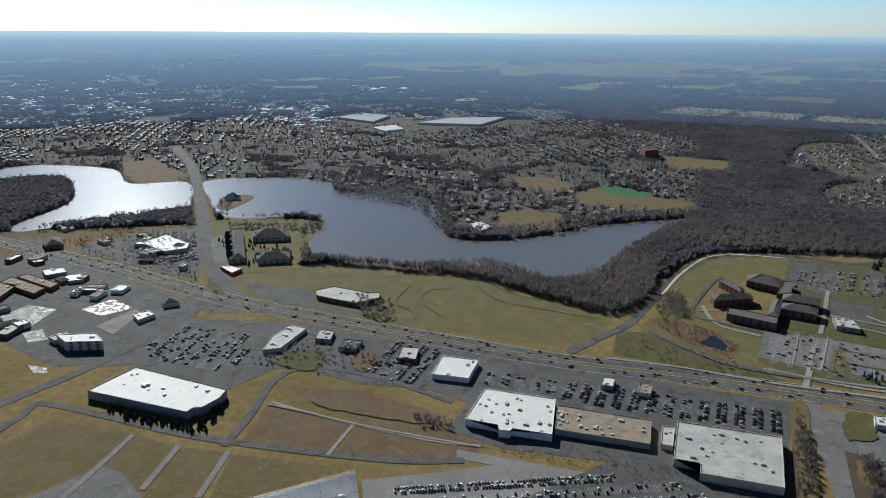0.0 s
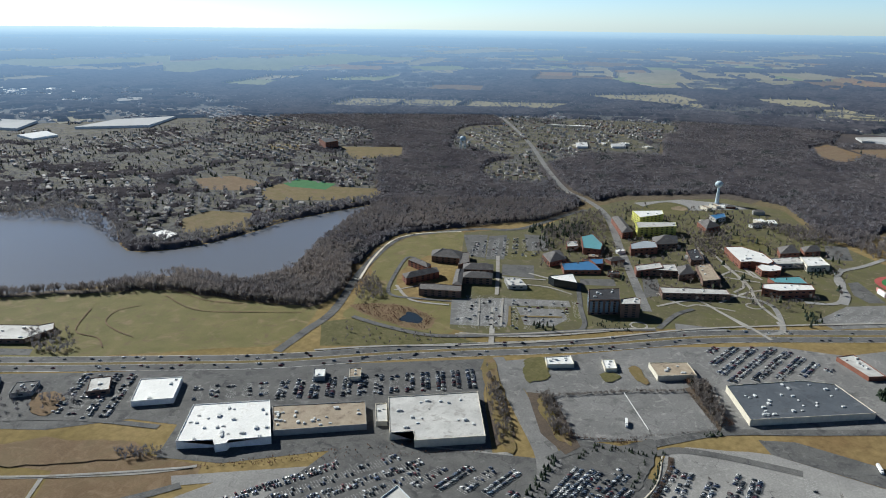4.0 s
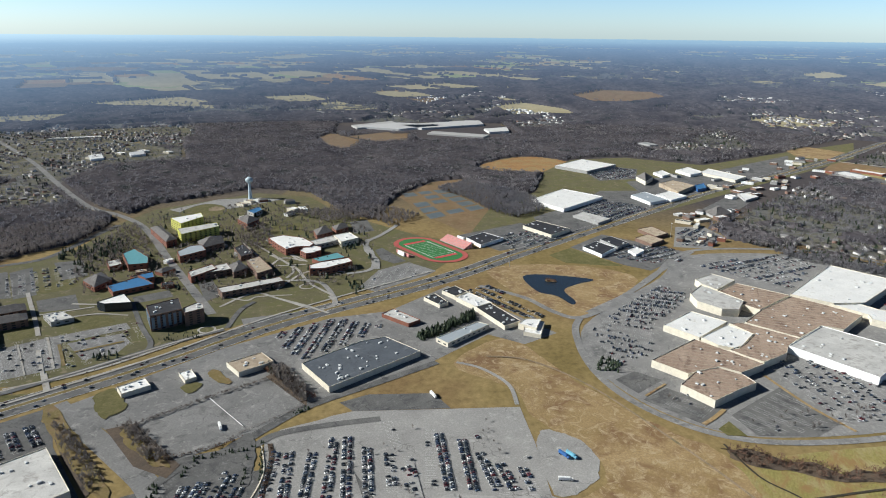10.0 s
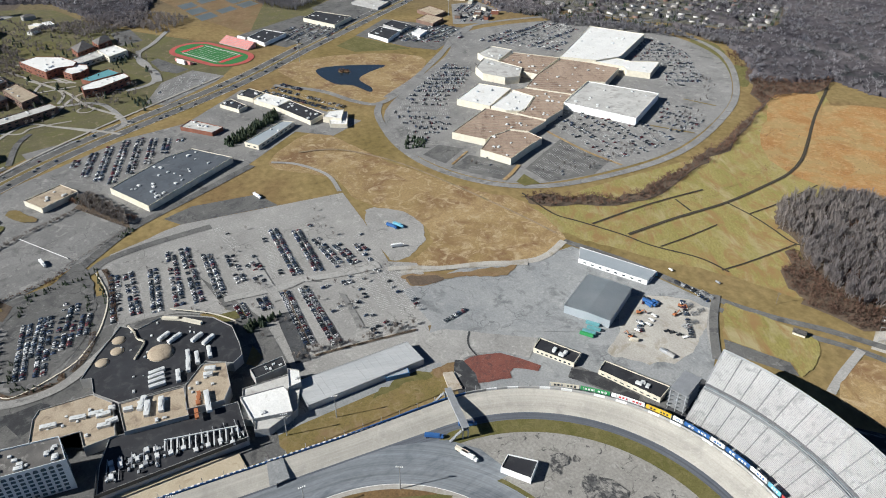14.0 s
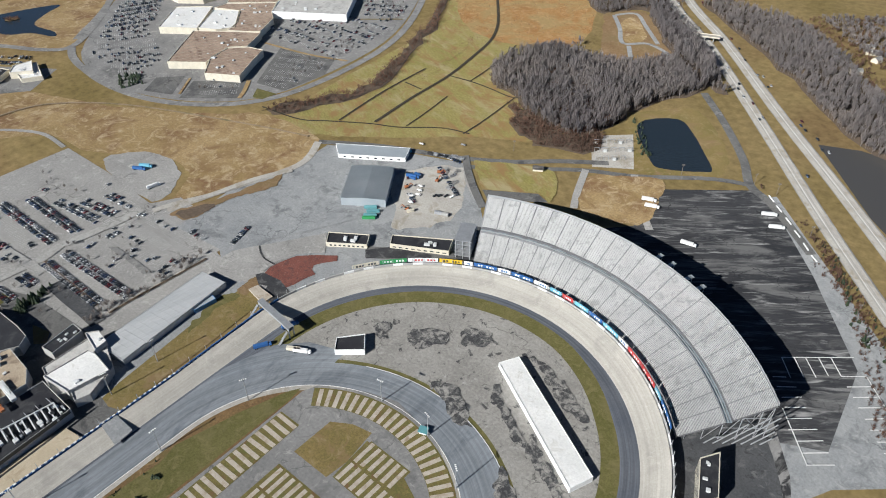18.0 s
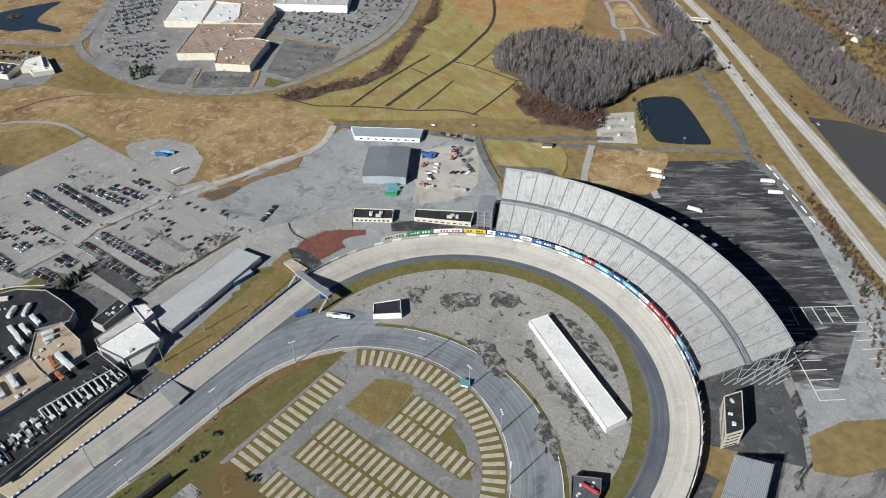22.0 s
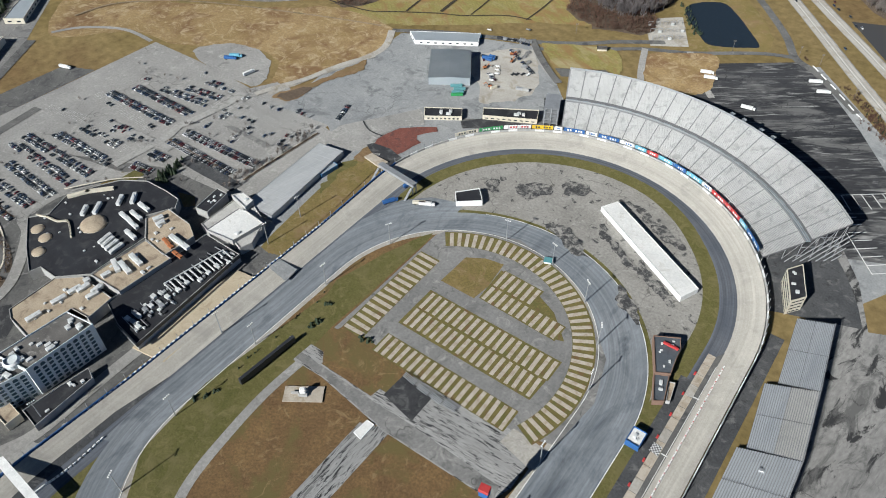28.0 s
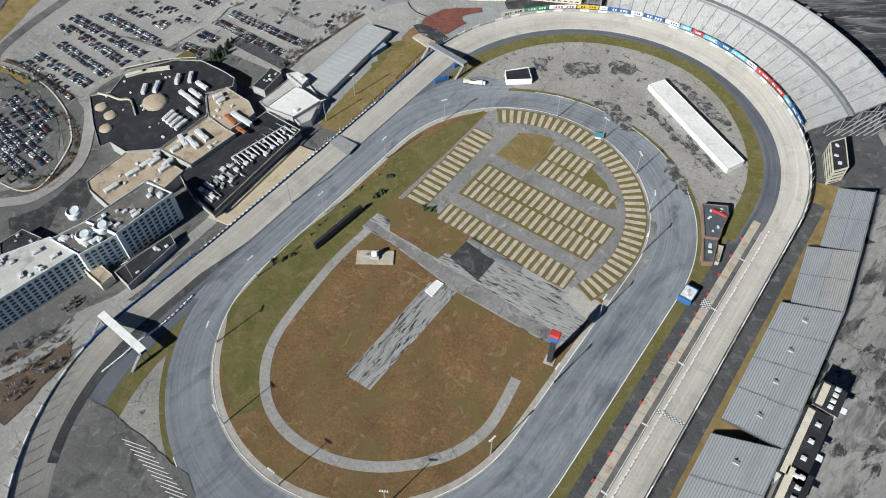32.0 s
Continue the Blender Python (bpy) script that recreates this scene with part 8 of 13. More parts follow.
    ("mall_hall", [(-544, 394.4), (-576.1, 427.1), (-581.8, 458.1), (-562.1, 477.8), (-540.9, 482.7), (-529.3, 458.9), (-504.6, 416.4)], 9, CREAM, BROWN_ROOF, "mall end block with a brown roof", "mall", 6, 0),
    ("mall_anchor", [(-713, 442.4), (-758.9, 501.2), (-717.3, 535.5), (-667.9, 472.9)], 9, CREAM, WHITE_ROOF, "mall anchor store with a white roof and cream walls", "mall", 5, 0),
    ("mall_hall", [(-668.5, 474.7), (-707.5, 530.7), (-674.6, 550.2), (-630.4, 507.3), (-643.5, 486.3)], 9, CREAM, WHITE_ROOF, "mall hall with a pale grey roof", "mall", 6, 0),
    ("mall_anchor", [(-823.4, 528.8), (-860.2, 562.9), (-833.4, 575.9), (-789.1, 596), (-754.4, 570.8), (-758.5, 547.7), (-791.1, 525.4)], 11, CREAM, GREY_ROOF, "mall store with grey roof and cream round entrance", "mall", 4, 0),
    ("mall_anchor", [(-888.7, 565.7), (-914.7, 606), (-880.2, 628.5), (-839.1, 579), (-865.6, 566.9)], 10, CREAM, GREY_ROOF, "mall store with a grey roof and glass front", "mall", 4, 0),
    # campus
    ("dormitory", [(-837.2, -556), (-865.4, -572.4), (-886.4, -525), (-852.4, -507.9)], 10, BROWN_BRICK, BROWN_SHINGLE, "brown brick dormitory wing with dark roof", "campus hall", 0, 3),
    ("dormitory", [(-883.5, -524.4), (-891.9, -514.5), (-846, -486.5), (-833.1, -490.9), (-822, -494.6)], 10, BROWN_BRICK, BROWN_SHINGLE, "brown brick dormitory spine", "campus hall", 0, 3),
    ("dormitory", [(-831, -489.2), (-853.9, -446.8), (-831, -434.3), (-807.2, -476.4)], 10, BROWN_BRICK, BROWN_SHINGLE, "brown brick dormitory wing with dark roof", "campus hall", 0, 3),
    ("dormitory", [(-795.8, -468.2), (-816.2, -427.7), (-794.5, -416.8), (-774.5, -456.9)], 10, BROWN_BRICK, BROWN_SHINGLE, "brown brick dormitory wing with dark roof", "campus hall", 0, 3),
    ("dormitory", [(-738, -454.2), (-801.2, -485.2), (-806.4, -475.1), (-741.8, -440.9)], 10, BROWN_BRICK, BROWN_SHINGLE, "brown brick dormitory spine", "campus hall", 0, 3),
    ("dormitory", [(-713.2, -498.9), (-724.3, -481.4), (-739.8, -439.9), (-719.2, -427.9), (-693, -486.1)], 10, BROWN_BRICK, BROWN_SHINGLE, "long brown brick dormitory", "campus hall", 0, 3),
    ("dormitory", [(-734.3, -544.4), (-790.6, -517), (-775.3, -502.2), (-720.2, -527.2)], 10, BRICK, BROWN_SHINGLE, "slanting red brick dormitory", "campus hall", 0, 3),
    ("dormitory", [(-798, -577), (-813.8, -572.5), (-798.3, -532.2), (-782.4, -528.5)], 10, BRICK, BROWN_SHINGLE, "short red brick dormitory", "campus hall", 0, 3),
    ("campus_block", [(-817.6, -407.2), (-830.6, -386.3), (-805.7, -361.7), (-790.4, -386.1)], 6, STONE, GREY_ROOF, "low grey campus block with roof machines", "campus hall", 7, 1),
    ("glass_hall", [(-848.7, -345.8), (-881.8, -318.7), (-844.1, -295.8), (-840.5, -332.7)], 12, GLASS, WHITE_ROOF, "dark glass campus hall with a slanting white roof", "campus hall", 0, 0),
    ("campus_hall", [(-932.5, -359.7), (-970.9, -326.7), (-959, -309.2), (-936.1, -291.1), (-902.7, -341.8)], 7, BRICK, BLUE_ROOF, "campus hall with a bright blue roof", "campus hall", 0, 1),
    ("campus_hall", [(-975.2, -326.8), (-991.6, -308.5), (-964.3, -297.9), (-955.9, -308.1)], 9, BRICK, BLUE_ROOF, "small campus hall with a bright blue roof", "campus hall", 0, 1),
    ("campus_hall", [(-958.5, -405.3), (-996.6, -391.3), (-959.1, -361.6), (-923.2, -375.9)], 8, BRICK, BROWN_SHINGLE, "brick campus hall with dark pitched roofs", "campus hall", 1, 1),
    ("campus_hall", [(-1088.2, -385.6), (-1115.8, -374.4), (-1064.4, -335.7), (-1027.7, -325.7), (-1021.5, -355.8)], 12, BRICK, TEAL_ROOF, "brick campus hall with a teal roof", "campus hall", 0, 2),
    ("campus_hall", [(-1054, -401.4), (-1068.9, -386.2), (-1038.5, -371.2), (-1023.8, -387)], 8, BRICK, GREY_ROOF, "low red brick campus hall", "campus hall", 2, 1),
    ("residence_tower", [(-802.3, -262.9), (-830.5, -226.1), (-787.1, -210.6), (-762.4, -246.8)], 22, BROWN_BRICK, BLACK_ROOF, "six-storey brick residence hall", "campus hall", 6, 6),
    ("residence_tower", [(-794.4, -212), (-814.5, -198.3), (-812.2, -188.9), (-791.7, -183.1), (-776.7, -205.8)], 20, BROWN_BRICK, GREY_ROOF, "six-storey brick residence wing", "campus hall", 2, 6),
    ("brick_hall", [(-979, -249.6), (-1018.5, -219.3), (-995.1, -206.8), (-953.3, -238.4)], 11, BRICK, GREY_ROOF, "red brick campus hall with a grey roof", "campus hall", 3, 2),
    ("brick_hall", [(-1092.8, -294.2), (-1128.6, -279.2), (-1130.4, -259.2), (-1098.4, -245.7), (-1061.5, -282.2)], 12, BRICK, METAL_ROOF, "red brick hall with a curved metal roof", "campus hall", 0, 2),
    ("brick_hall", [(-987.1, -249.5), (-1026.8, -196.6), (-993.1, -182.3), (-966.3, -241)], 10, BROWN_BRICK, GREY_ROOF, "brown brick campus hall with grey roof", "campus hall", 3, 2),
    ("brick_hall", [(-1014.3, -190.2), (-1039, -177.5), (-997.6, -157.9), (-975.2, -176.2)], 10, BROWN_BRICK, BROWN_SHINGLE, "brown brick hall wing with dark roof", "campus hall", 2, 2),
    ("brick_hall", [(-1162.1, -274.6), (-1197.2, -237.8), (-1150.5, -223.8), (-1117.7, -258.1)], 10, BROWN_BRICK, BROWN_SHINGLE, "dark brown campus hall with shingles", "campus hall", 2, 2),
    ("brick_hall", [(-1118, -200.4), (-1142.2, -187.5), (-1083.2, -161.4), (-1064.1, -179.2)], 9, BROWN_BRICK, BLACK_ROOF, "campus hall with a cluttered black roof", "campus hall", 6, 2),
    ("brick_hall", [(-1040.1, -165.6), (-1062, -148.3), (-990.3, -115.7), (-967, -137.6)], 10, BROWN_BRICK, TAN_ROOF, "campus hall with a tan roof", "campus hall", 4, 2),
    ("brick_hall", [(-905.3, -188.1), (-951, -99.7), (-931.2, -89.7), (-882.4, -176.9)], 9, BROWN_BRICK, GREY_ROOF, "long dark brick hall with grey roof", "campus hall", 4, 2),
    ("white_hall", [(-1170.5, -146.3), (-1188.2, -120.7), (-1167.4, -81.7), (-1129.3, -58.9), (-1109.5, -64.1), (-1109.2, -88.3), (-1093.9, -105.5), (-1131.4, -126.6)], 12, BRICK, WHITE_ROOF, "student centre with a stepped white roof", "campus hall", 8, 2),
    ("campus_rotunda", [(-1090.9, -80.7), (-1114.3, -74.3), (-1123, -60.9), (-1111.6, -44.1), (-1091.5, -42.7), (-1076.8, -55), (-1071.7, -68.5)], 10, BRICK, WHITE_ROOF, "round red brick rotunda with a white roof", "campus hall", 1, 2),
    ("white_hall", [(-1155.9, -69.8), (-1193.1, -26.6), (-1163.1, -11.5), (-1127.3, -58.3)], 8, STONE, GREY_ROOF, "low link hall with a pale roof", "campus hall", 2, 1),
    ("white_hall", [(-1188.3, -25.3), (-1207.3, 4.5), (-1167.2, 22.9), (-1140.8, -8.7)], 10, CREAM, WHITE_ROOF, "gym hall with a white roof", "campus hall", 4, 1),
    ("brick_hall", [(-1226.6, -66.1), (-1259.3, -46.2), (-1214.4, -28.8), (-1188.2, -56.4)], 10, BRICK, BROWN_SHINGLE, "red brick hall by the woods", "campus hall", 1, 2),
    ("brick_hall", [(-1253.9, -31.4), (-1284.2, -7.4), (-1249.7, 1.4), (-1224.6, -22)], 9, BRICK, BROWN_SHINGLE, "red brick hall with dark roof by the woods", "campus hall", 0, 2),
    ("brick_arena", [(-998.7, -56.4), (-1013.7, -40.6), (-1036.5, 8.1), (-1015.1, 15), (-980.8, -30.1), (-979.1, -53.8)], 12, BRICK, WHITE_ROOF, "red brick arena with a white roof", "campus hall", 4, 2),
    ("arena_annex", [(-1050.3, -56.1), (-1085.7, -13.8), (-1055, 2.6), (-1031.9, -42.4)], 7, BRICK, TEAL_ROOF, "arena annex with a teal metal roof", "campus hall", 0, 0),
    ("brick_hall", [(-1324.2, -229.7), (-1349, -211.2), (-1316.7, -184.4), (-1278.6, -202.7)], 11, BRICK, BROWN_SHINGLE, "brick campus house with dark gables", "campus hall", 0, 2),
    ("brick_hall", [(-1400.7, -222.8), (-1436.8, -200.7), (-1407.4, -191), (-1375.7, -204.4)], 9, STONE, BLUE_ROOF, "campus hall with a blue grey roof", "campus hall", 0, 1),
    ("yellow_hall", [(-1302, -358), (-1343, -307), (-1310, -295), (-1256, -327)], 20, YELLOW, WHITE_ROOF, "yellow-green sheathed building under construction", "building site", 2, 5),
    ("yellow_hall", [(-1225, -326), (-1270, -260), (-1239, -250), (-1184, -309)], 18, YELLOW, GREY_ROOF, "yellow-green sheathed wing under construction", "building site", 2, 5),
    ("brick_hall", [(-1257, -386), (-1264, -367), (-1174, -315), (-1155, -329)], 12, BRICK, BROWN_SHINGLE, "long red brick campus hall", "campus hall", 0, 3),
    ("brick_mill", [(-1640, -1510), (-1690, -1500), (-1640, -1430), (-1590, -1440)], 24, BRICK, BLACK_ROOF, "tall red brick mill among trees", "mill", 2, 4),
    ("roadside_hall", [(-759, 260), (-745, 285), (-701, 270), (-713, 249)], 5, CREAM, WHITE_ROOF, "cream hall by the ring road", "hall", 1, 0),
):
    ob = building(nm, pts, h, wl, rf, lb, ct, units=un, storeys=st, seed=len(lb), win=(4.6, 1.7, 10.5))
    if rf is BROWN_ROOF:
        roof_ribs(ob, pts, h)

BAY_GLASS = surface("blue grey window bays", (0.13, 0.19, 0.25), (0.20, 0.27, 0.33), 5, 1.0, 0.35)
_rt = bpy.data.objects["residence_tower"]
_rp = [Vector((x - _rt.location.x, y - _rt.location.y)) for x, y in [(-802.3, -262.9), (-830.5, -226.1), (-787.1, -210.6), (-762.4, -246.8)]]
for _a, _b in zip(_rp, _rp[1:] + _rp[:1]):
    _d = (_b - _a).normalized()
    _k = int((_b - _a).length / 6.4)
    for q in range(_k):
        _p = _a.lerp(_b, (q + 0.5) / _k)
        box_part("window_bay", -1.9, 1.9, -0.5, 0.5, 3.5, 19.5, BAY_GLASS, _rt, "tall blue-grey window bay", 0.05, pose(_p.x, _p.y, 0, 0, 0, math.degrees(math.atan2(_d.y, _d.x))))

APT_WALL = surface("pale blue grey siding", (0.50, 0.53, 0.56), (0.60, 0.62, 0.64), 8, 1.0, 0.8)
for _a, _b in (((-268, -1206), (-336, -1198)), ((-229, -1080), (-300, -1090)), ((-240, -1250), (-196, -1092)), ((-62, -1500), (-170, -1462)), ((-30, -1475), (-150, -1440))):
    _a, _b = Vector(_a), Vector(_b)
    _k = max(2, int((_b - _a).length / 17))
    _t = math.degrees(math.atan2(_b.y - _a.y, _b.x - _a.x))
    for q in range(_k):
        _p = _a.lerp(_b, (q + 0.5) / _k)
        gable("apartment_house", rect(_p.x + 2.5 * (q % 2), _p.y + 2.5 * (q % 2), 18, 10.5, _t + 90), 8, 6.0, APT_WALL, SLATE_ROOF, "pale gabled apartment house in a row by the lake", "house")
sheet("pavement_apartments", [(-205, -1262), (-229, -1266), (-192, -1110), (-168, -1108)], 0.12, MALL_LOT, "asphalt lot beside the apartment row", "parking lot")
sheet("ground_islet", ragged(smooth([(-286, -1494), (-297, -1464), (-342, -1497), (-390, -1556), (-372, -1592), (-324, -1584), (-302, -1540)], True, 6), 3.0), 0.5, GRASS, "low grassy islet beside the bridge road", "ground")
gable("lake_house", rect(-336, -1556, 22, 15, 40), 10, 5, APT_WALL, TEAL_ROOF, "tall house with a teal roof on the islet", "house")
gable("lake_house", rect(-347, -1545, 12, 9, 130), 8, 4, APT_WALL, TEAL_ROOF, "low wing with a teal roof on the islet", "house")

# ---- stadium ----
(_sa, _sb, _sc, _sd) = [(-1146, 108), (-1174, 150), (-1084, 204), (-1057, 160)]
_sc0 = ((_sa[0] + _sb[0] + _sc[0] + _sd[0]) / 4, (_sa[1] + _sb[1] + _sc[1] + _sd[1]) / 4)
_sang = math.degrees(math.atan2(_sd[1] - _sa[1] + _sc[1] - _sb[1], _sd[0] - _sa[0] + _sc[0] - _sb[0]))
stad = tagged(holder("football_stadium", (_sc0[0], _sc0[1], 0.8), _sang), "green football field inside a red running track", "sports field")


def flat_part(name, pts, z, m, label=""):
    return part(name, sheet_bm(pts, z), m, stad, label)


_ov = [(y, -x) for x, y in stadium(0, -44, 44, 44, 24)]
flat_part("running_track", _ov, 0.0, RED_TRACK, "red running track")
flat_part("grass_bend", [(y, -x) for x, y in stadium(0, -44, 44, 34, 24)], 0.05, TURF)
flat_part("pitch", [(-55, -24.4), (55, -24.4), (55, 24.4), (-55, 24.4)], 0.10, TURF)
for s in (-1, 1):
    flat_part("end_zone", [(s * 45.7, -24), (s * 54.8, -24), (s * 54.8, 24), (s * 45.7, 24)], 0.15, RED, "red end zone")
    flat_part("sideline", [(-46, s * 24.4), (46, s * 24.4), (46, s * 26), (-46, s * 26)], 0.15, PAINT_W)
for k in range(11):
    flat_part("yard_line", [(-45.9 + k * 9.14, -24), (-45.4 + k * 9.14, -24), (-45.4 + k * 9.14, 24), (-45.9 + k * 9.14, 24)], 0.2, PAINT_W)
for s, ln, rows, mm in ((1, 76, 22, PINK), (-1, 40, 12, PINK)):
    bl = tagged(holder("bleachers", (_sc0[0], _sc0[1], 0.5), _sang), "red and white stadium bleachers", "bleachers", "stadium bleachers")
    for k in range(rows):
        y = s * (50 + k * 0.9)
        box_part("bench", -ln / 2, ln / 2, min(y, y + s * 0.9), max(y, y + s * 0.9), 0, 1.2 + k * 0.42, mm if k % 4 else STONE, bl)
    box_part("press_box", -10, 10, min(s * (51 + rows * 0.9), s * (54 + rows * 0.9)), max(s * (51 + rows * 0.9), s * (54 + rows * 0.9)), 0, 13 if s > 0 else 7, WHITE, bl)

# ---- water towers ----
def water_tower(at, h, r, label, legs):
    ob = tagged(holder("water_tower", (at[0], at[1], 0)), label, "water tower", "water towers")
    bm = bmesh.new()
    bmesh.ops.create_uvsphere(bm, u_segments=20, v_segments=12, radius=r)
    bmesh.ops.scale(bm, vec=(1, 1, 0.85), verts=bm.verts)
    bmesh.ops.translate(bm, vec=(0, 0, h - r * 0.8), verts=bm.verts)
    part("tank", bm, TANK, ob)
    if legs:
        for k in range(6):
            bm = bmesh.new()
            a = k * math.pi / 3
            beam_into(bm, (r * 0.95 * math.cos(a), r * 0.95 * math.sin(a), 0), (r * 0.8 * math.cos(a), r * 0.8 * math.sin(a), h - r), 0.6)
            part("leg", bm, TANK, ob)
    else:
        bm = bmesh.new()
        bmesh.ops.create_cone(bm, cap_ends=False, segments=14, radius1=r * 0.55, radius2=r * 0.24, depth=h - r)
        bmesh.ops.translate(bm, vec=(0, 0, (h - r) / 2), verts=bm.verts)
        part("stem", bm, TANK, ob)
    return ob


TANK = plain("pale blue tank paint", (0.48, 0.58, 0.62), 0.5)
water_tower([(-1563, -241)][0], 52, 9, "pale blue single-stem water tower on campus", False)
water_tower([(-1870, -1100)][0], 42, 10, "pale blue legged water tower above the woods", True)

# ---- highway traffic and parked cars ----
def car_arrays(at, ang, scale, van):
    """Many cars as triangles: body and roof of each in one piece; glass faces marked."""
    prof = np.array([(-2.25, 0.3), (2.2, 0.3), (2.25, 0.75), (1.2, 0.92), (0.5, 1.45), (-1.3, 1.48), (-2.0, 0.95), (-2.28, 0.85)])
    n, k = len(at), len(prof)
    v = np.zeros((n, 2 * k, 3))
    for s, w in ((0, -0.9), (1, 0.9)):
        ww = np.where(prof[:, 1] > 1.2, w * 0.8, w)
        v[:, s * k:(s + 1) * k, 0] = prof[:, 0]
        v[:, s * k:(s + 1) * k, 1] = ww
        v[:, s * k:(s + 1) * k, 2] = prof[:, 1]
    v *= np.array(scale)[:, None, None]
    v[:, :, 2] *= np.where(np.array(van), 1.35, 1.0)[:, None]
    c, s_ = np.cos(ang)[:, None], np.sin(ang)[:, None]
    x, y = v[:, :, 0] * c - v[:, :, 1] * s_ + at[:, :1], v[:, :, 0] * s_ + v[:, :, 1] * c + at[:, 1:2]
    v = np.stack([x, y, v[:, :, 2] + 0.35], -1)
    tri, mat = [], []
    for i in range(k):
        j = (i + 1) % k
        tri += [(i, j, j + k), (i, j + k, i + k)]
        mat += [1 if i in (3, 5) else 0] * 2
    for a, b, c_, m_ in ((0, 7, 1, 0), (7, 6, 1, 0), (6, 3, 1, 0), (1, 3, 2, 0), (6, 5, 3, 1), (5, 4, 3, 1)):
        tri += [(a, b, c_), (a + k, c_ + k, b + k)]
        mat += [m_, m_]
    tri, mat = np.array(tri), np.array(mat)
    f = (tri[None] + (np.arange(n) * 2 * k)[:, None, None]).reshape(-1, 3)
    return v.reshape(-1, 3), f, np.tile(mat, n)


CARS, LINES = [], []


def car_rows(a, b, prob, seed, double=True, step=2.65):
    """A rank of parked cars from a to b, nose to nose in pairs."""
    r = random.Random(seed)
    a, b = Vector(a), Vector(b)
    d = (b - a).normalized()
    ang = math.atan2(d.y, d.x) + math.pi / 2
    n = int((b - a).length / step)
    for k in range(n):
        for s in ((-1, 1) if double else (1,)):
            p = a + d * (k + 0.5) * step + Vector((-d.y, d.x)) * s * (2.75 if double else 0)
            if r.random() < prob:
                CARS.append((p.x, p.y, ang + (math.pi if r.random() < 0.5 else 0) + r.uniform(-0.03, 0.03), r.uniform(0.92, 1.12), r.random() < 0.3))
            LINES.append((p.x - d.x * step / 2, p.y - d.y * step / 2, ang))


def car_field(poly, way, prob, seed, gap=17.5):
    """Double ranks of bays across a lot, along a direction."""
    d = Vector(way[1]) - Vector(way[0])
    a = math.atan2(d.y, d.x)
    c, s = math.cos(a), math.sin(a)
    q = [(x * c + y * s, -x * s + y * c) for x, y in poly]
    lo, hi = min(p[1] for p in q), max(p[1] for p in q)
    r = random.Random(seed)
    y = lo + 8
    while y < hi - 4:
        xs = []
        for (x0, y0), (x1, y1) in zip(q, q[1:] + q[:1]):
            if (y0 > y) != (y1 > y):
                xs.append(x0 + (y - y0) / (y1 - y0) * (x1 - x0))
        xs.sort()
        for x0, x1 in zip(xs[::2], xs[1::2]):
            if x1 - x0 > 16:
                pr = prob * r.choice((0.5, 1.0, 1.3)) if prob else 0
                car_rows(((x0 + 4) * c - y * s, (x0 + 4) * s + y * c), ((x1 - 4) * c - y * s, (x1 - 4) * s + y * c), pr, r.random())
        y += gap


_rk = [(-379, -48), (-459, -45), (-383, -31), (-459, -33), (-379, -14), (-458, -10), (-380, 6), (-479, 9), (-378, 23), (-479, 22), (-377, 43), (-460, 41), (-386, 64), (-448, 62), (-387, 85), (-443, 80), (-383, 115), (-479, 113), (-380, 136), (-465, 135), (-380, 157), (-441, 149), (-379, 172), (-422, 165), (-377, 190), (-414, 185), (-279, 98), (-363, 97), (-269, 119), (-363, 114), (-337, 57), (-362, 54), (-341, 77), (-363, 75)]
for k, pr in enumerate((0.55, 0.7, 0.8, 0.75, 0.8, 0.75, 0.35, 0.22, 0.98, 0.98, 0.85, 0.8, 0.6, 0.98, 0.98, 0.9, 0.9)):
    car_rows(_rk[2 * k], _rk[2 * k + 1], pr, k + 10)
_rk = [(-389, 98), (-492, 106), (-458, 71), (-509, 61), (-321, 166), (-380, 161), (-292, 198), (-358, 191), (-263, 157), (-325, 156)]
for k in range(5):
    car_rows(_rk[2 * k], _rk[2 * k + 1], 0.05, k + 40)
_rk = [(-332, -124), (-411, -119), (-331, -109), (-413, -102), (-358, -90), (-424, -80), (-366, -51), (-469, -72)]
for k in range(3):
    car_rows(_rk[2 * k], _rk[2 * k + 1], 0.85, k + 60)
car_field([(-384, -474), (-533, -298), (-488, -269), (-347, -436)], [(-435, -357), (-457, -372)], 0.55, 5)
car_field([(-328, -545), (-380, -479), (-352, -450), (-296, -515)], [(-329, -489), (-346, -506)], 0.12, 6)
car_field([(-2, -827), (-61, -865), (-128, -789), (-89, -716), (-52, -704), (12, -788)], [(-15, -762), (-95, -854)], 0.35, 7)
car_field([(-270, -679), (-319, -608), (-287, -573), (-220, -550), (-202, -610)], [(-229, -592), (-283, -631)], 0.3, 8)
car_field([(-746, -82), (-796, -2), (-763, 66), (-713, 28), (-654, -40), (-695, -68)], [(-683, -30), (-762, -13)], 0.6, 9)
car_field([(-883, 174), (-916, 235), (-749, 302), (-756, 279), (-781, 259), (-856, 215)], [(-841, 227), (-756, 279)], 0.7, 10)
car_field([(-728, 345), (-804, 410), (-901, 512), (-846, 529), (-748, 453), (-639, 404), (-606, 332)], [(-702, 353), (-666, 416)], 0.22, 11)
car_field([(-804, 410), (-901, 512), (-841, 542), (-756, 466), (-763, 413)], [(-787, 385), (-754, 456)], 0.6, 12)
car_field([(-994, 600), (-1037, 797), (-991, 846), (-859, 712), (-926, 658)], [(-895, 664), (-954, 809)], 0.5, 13)
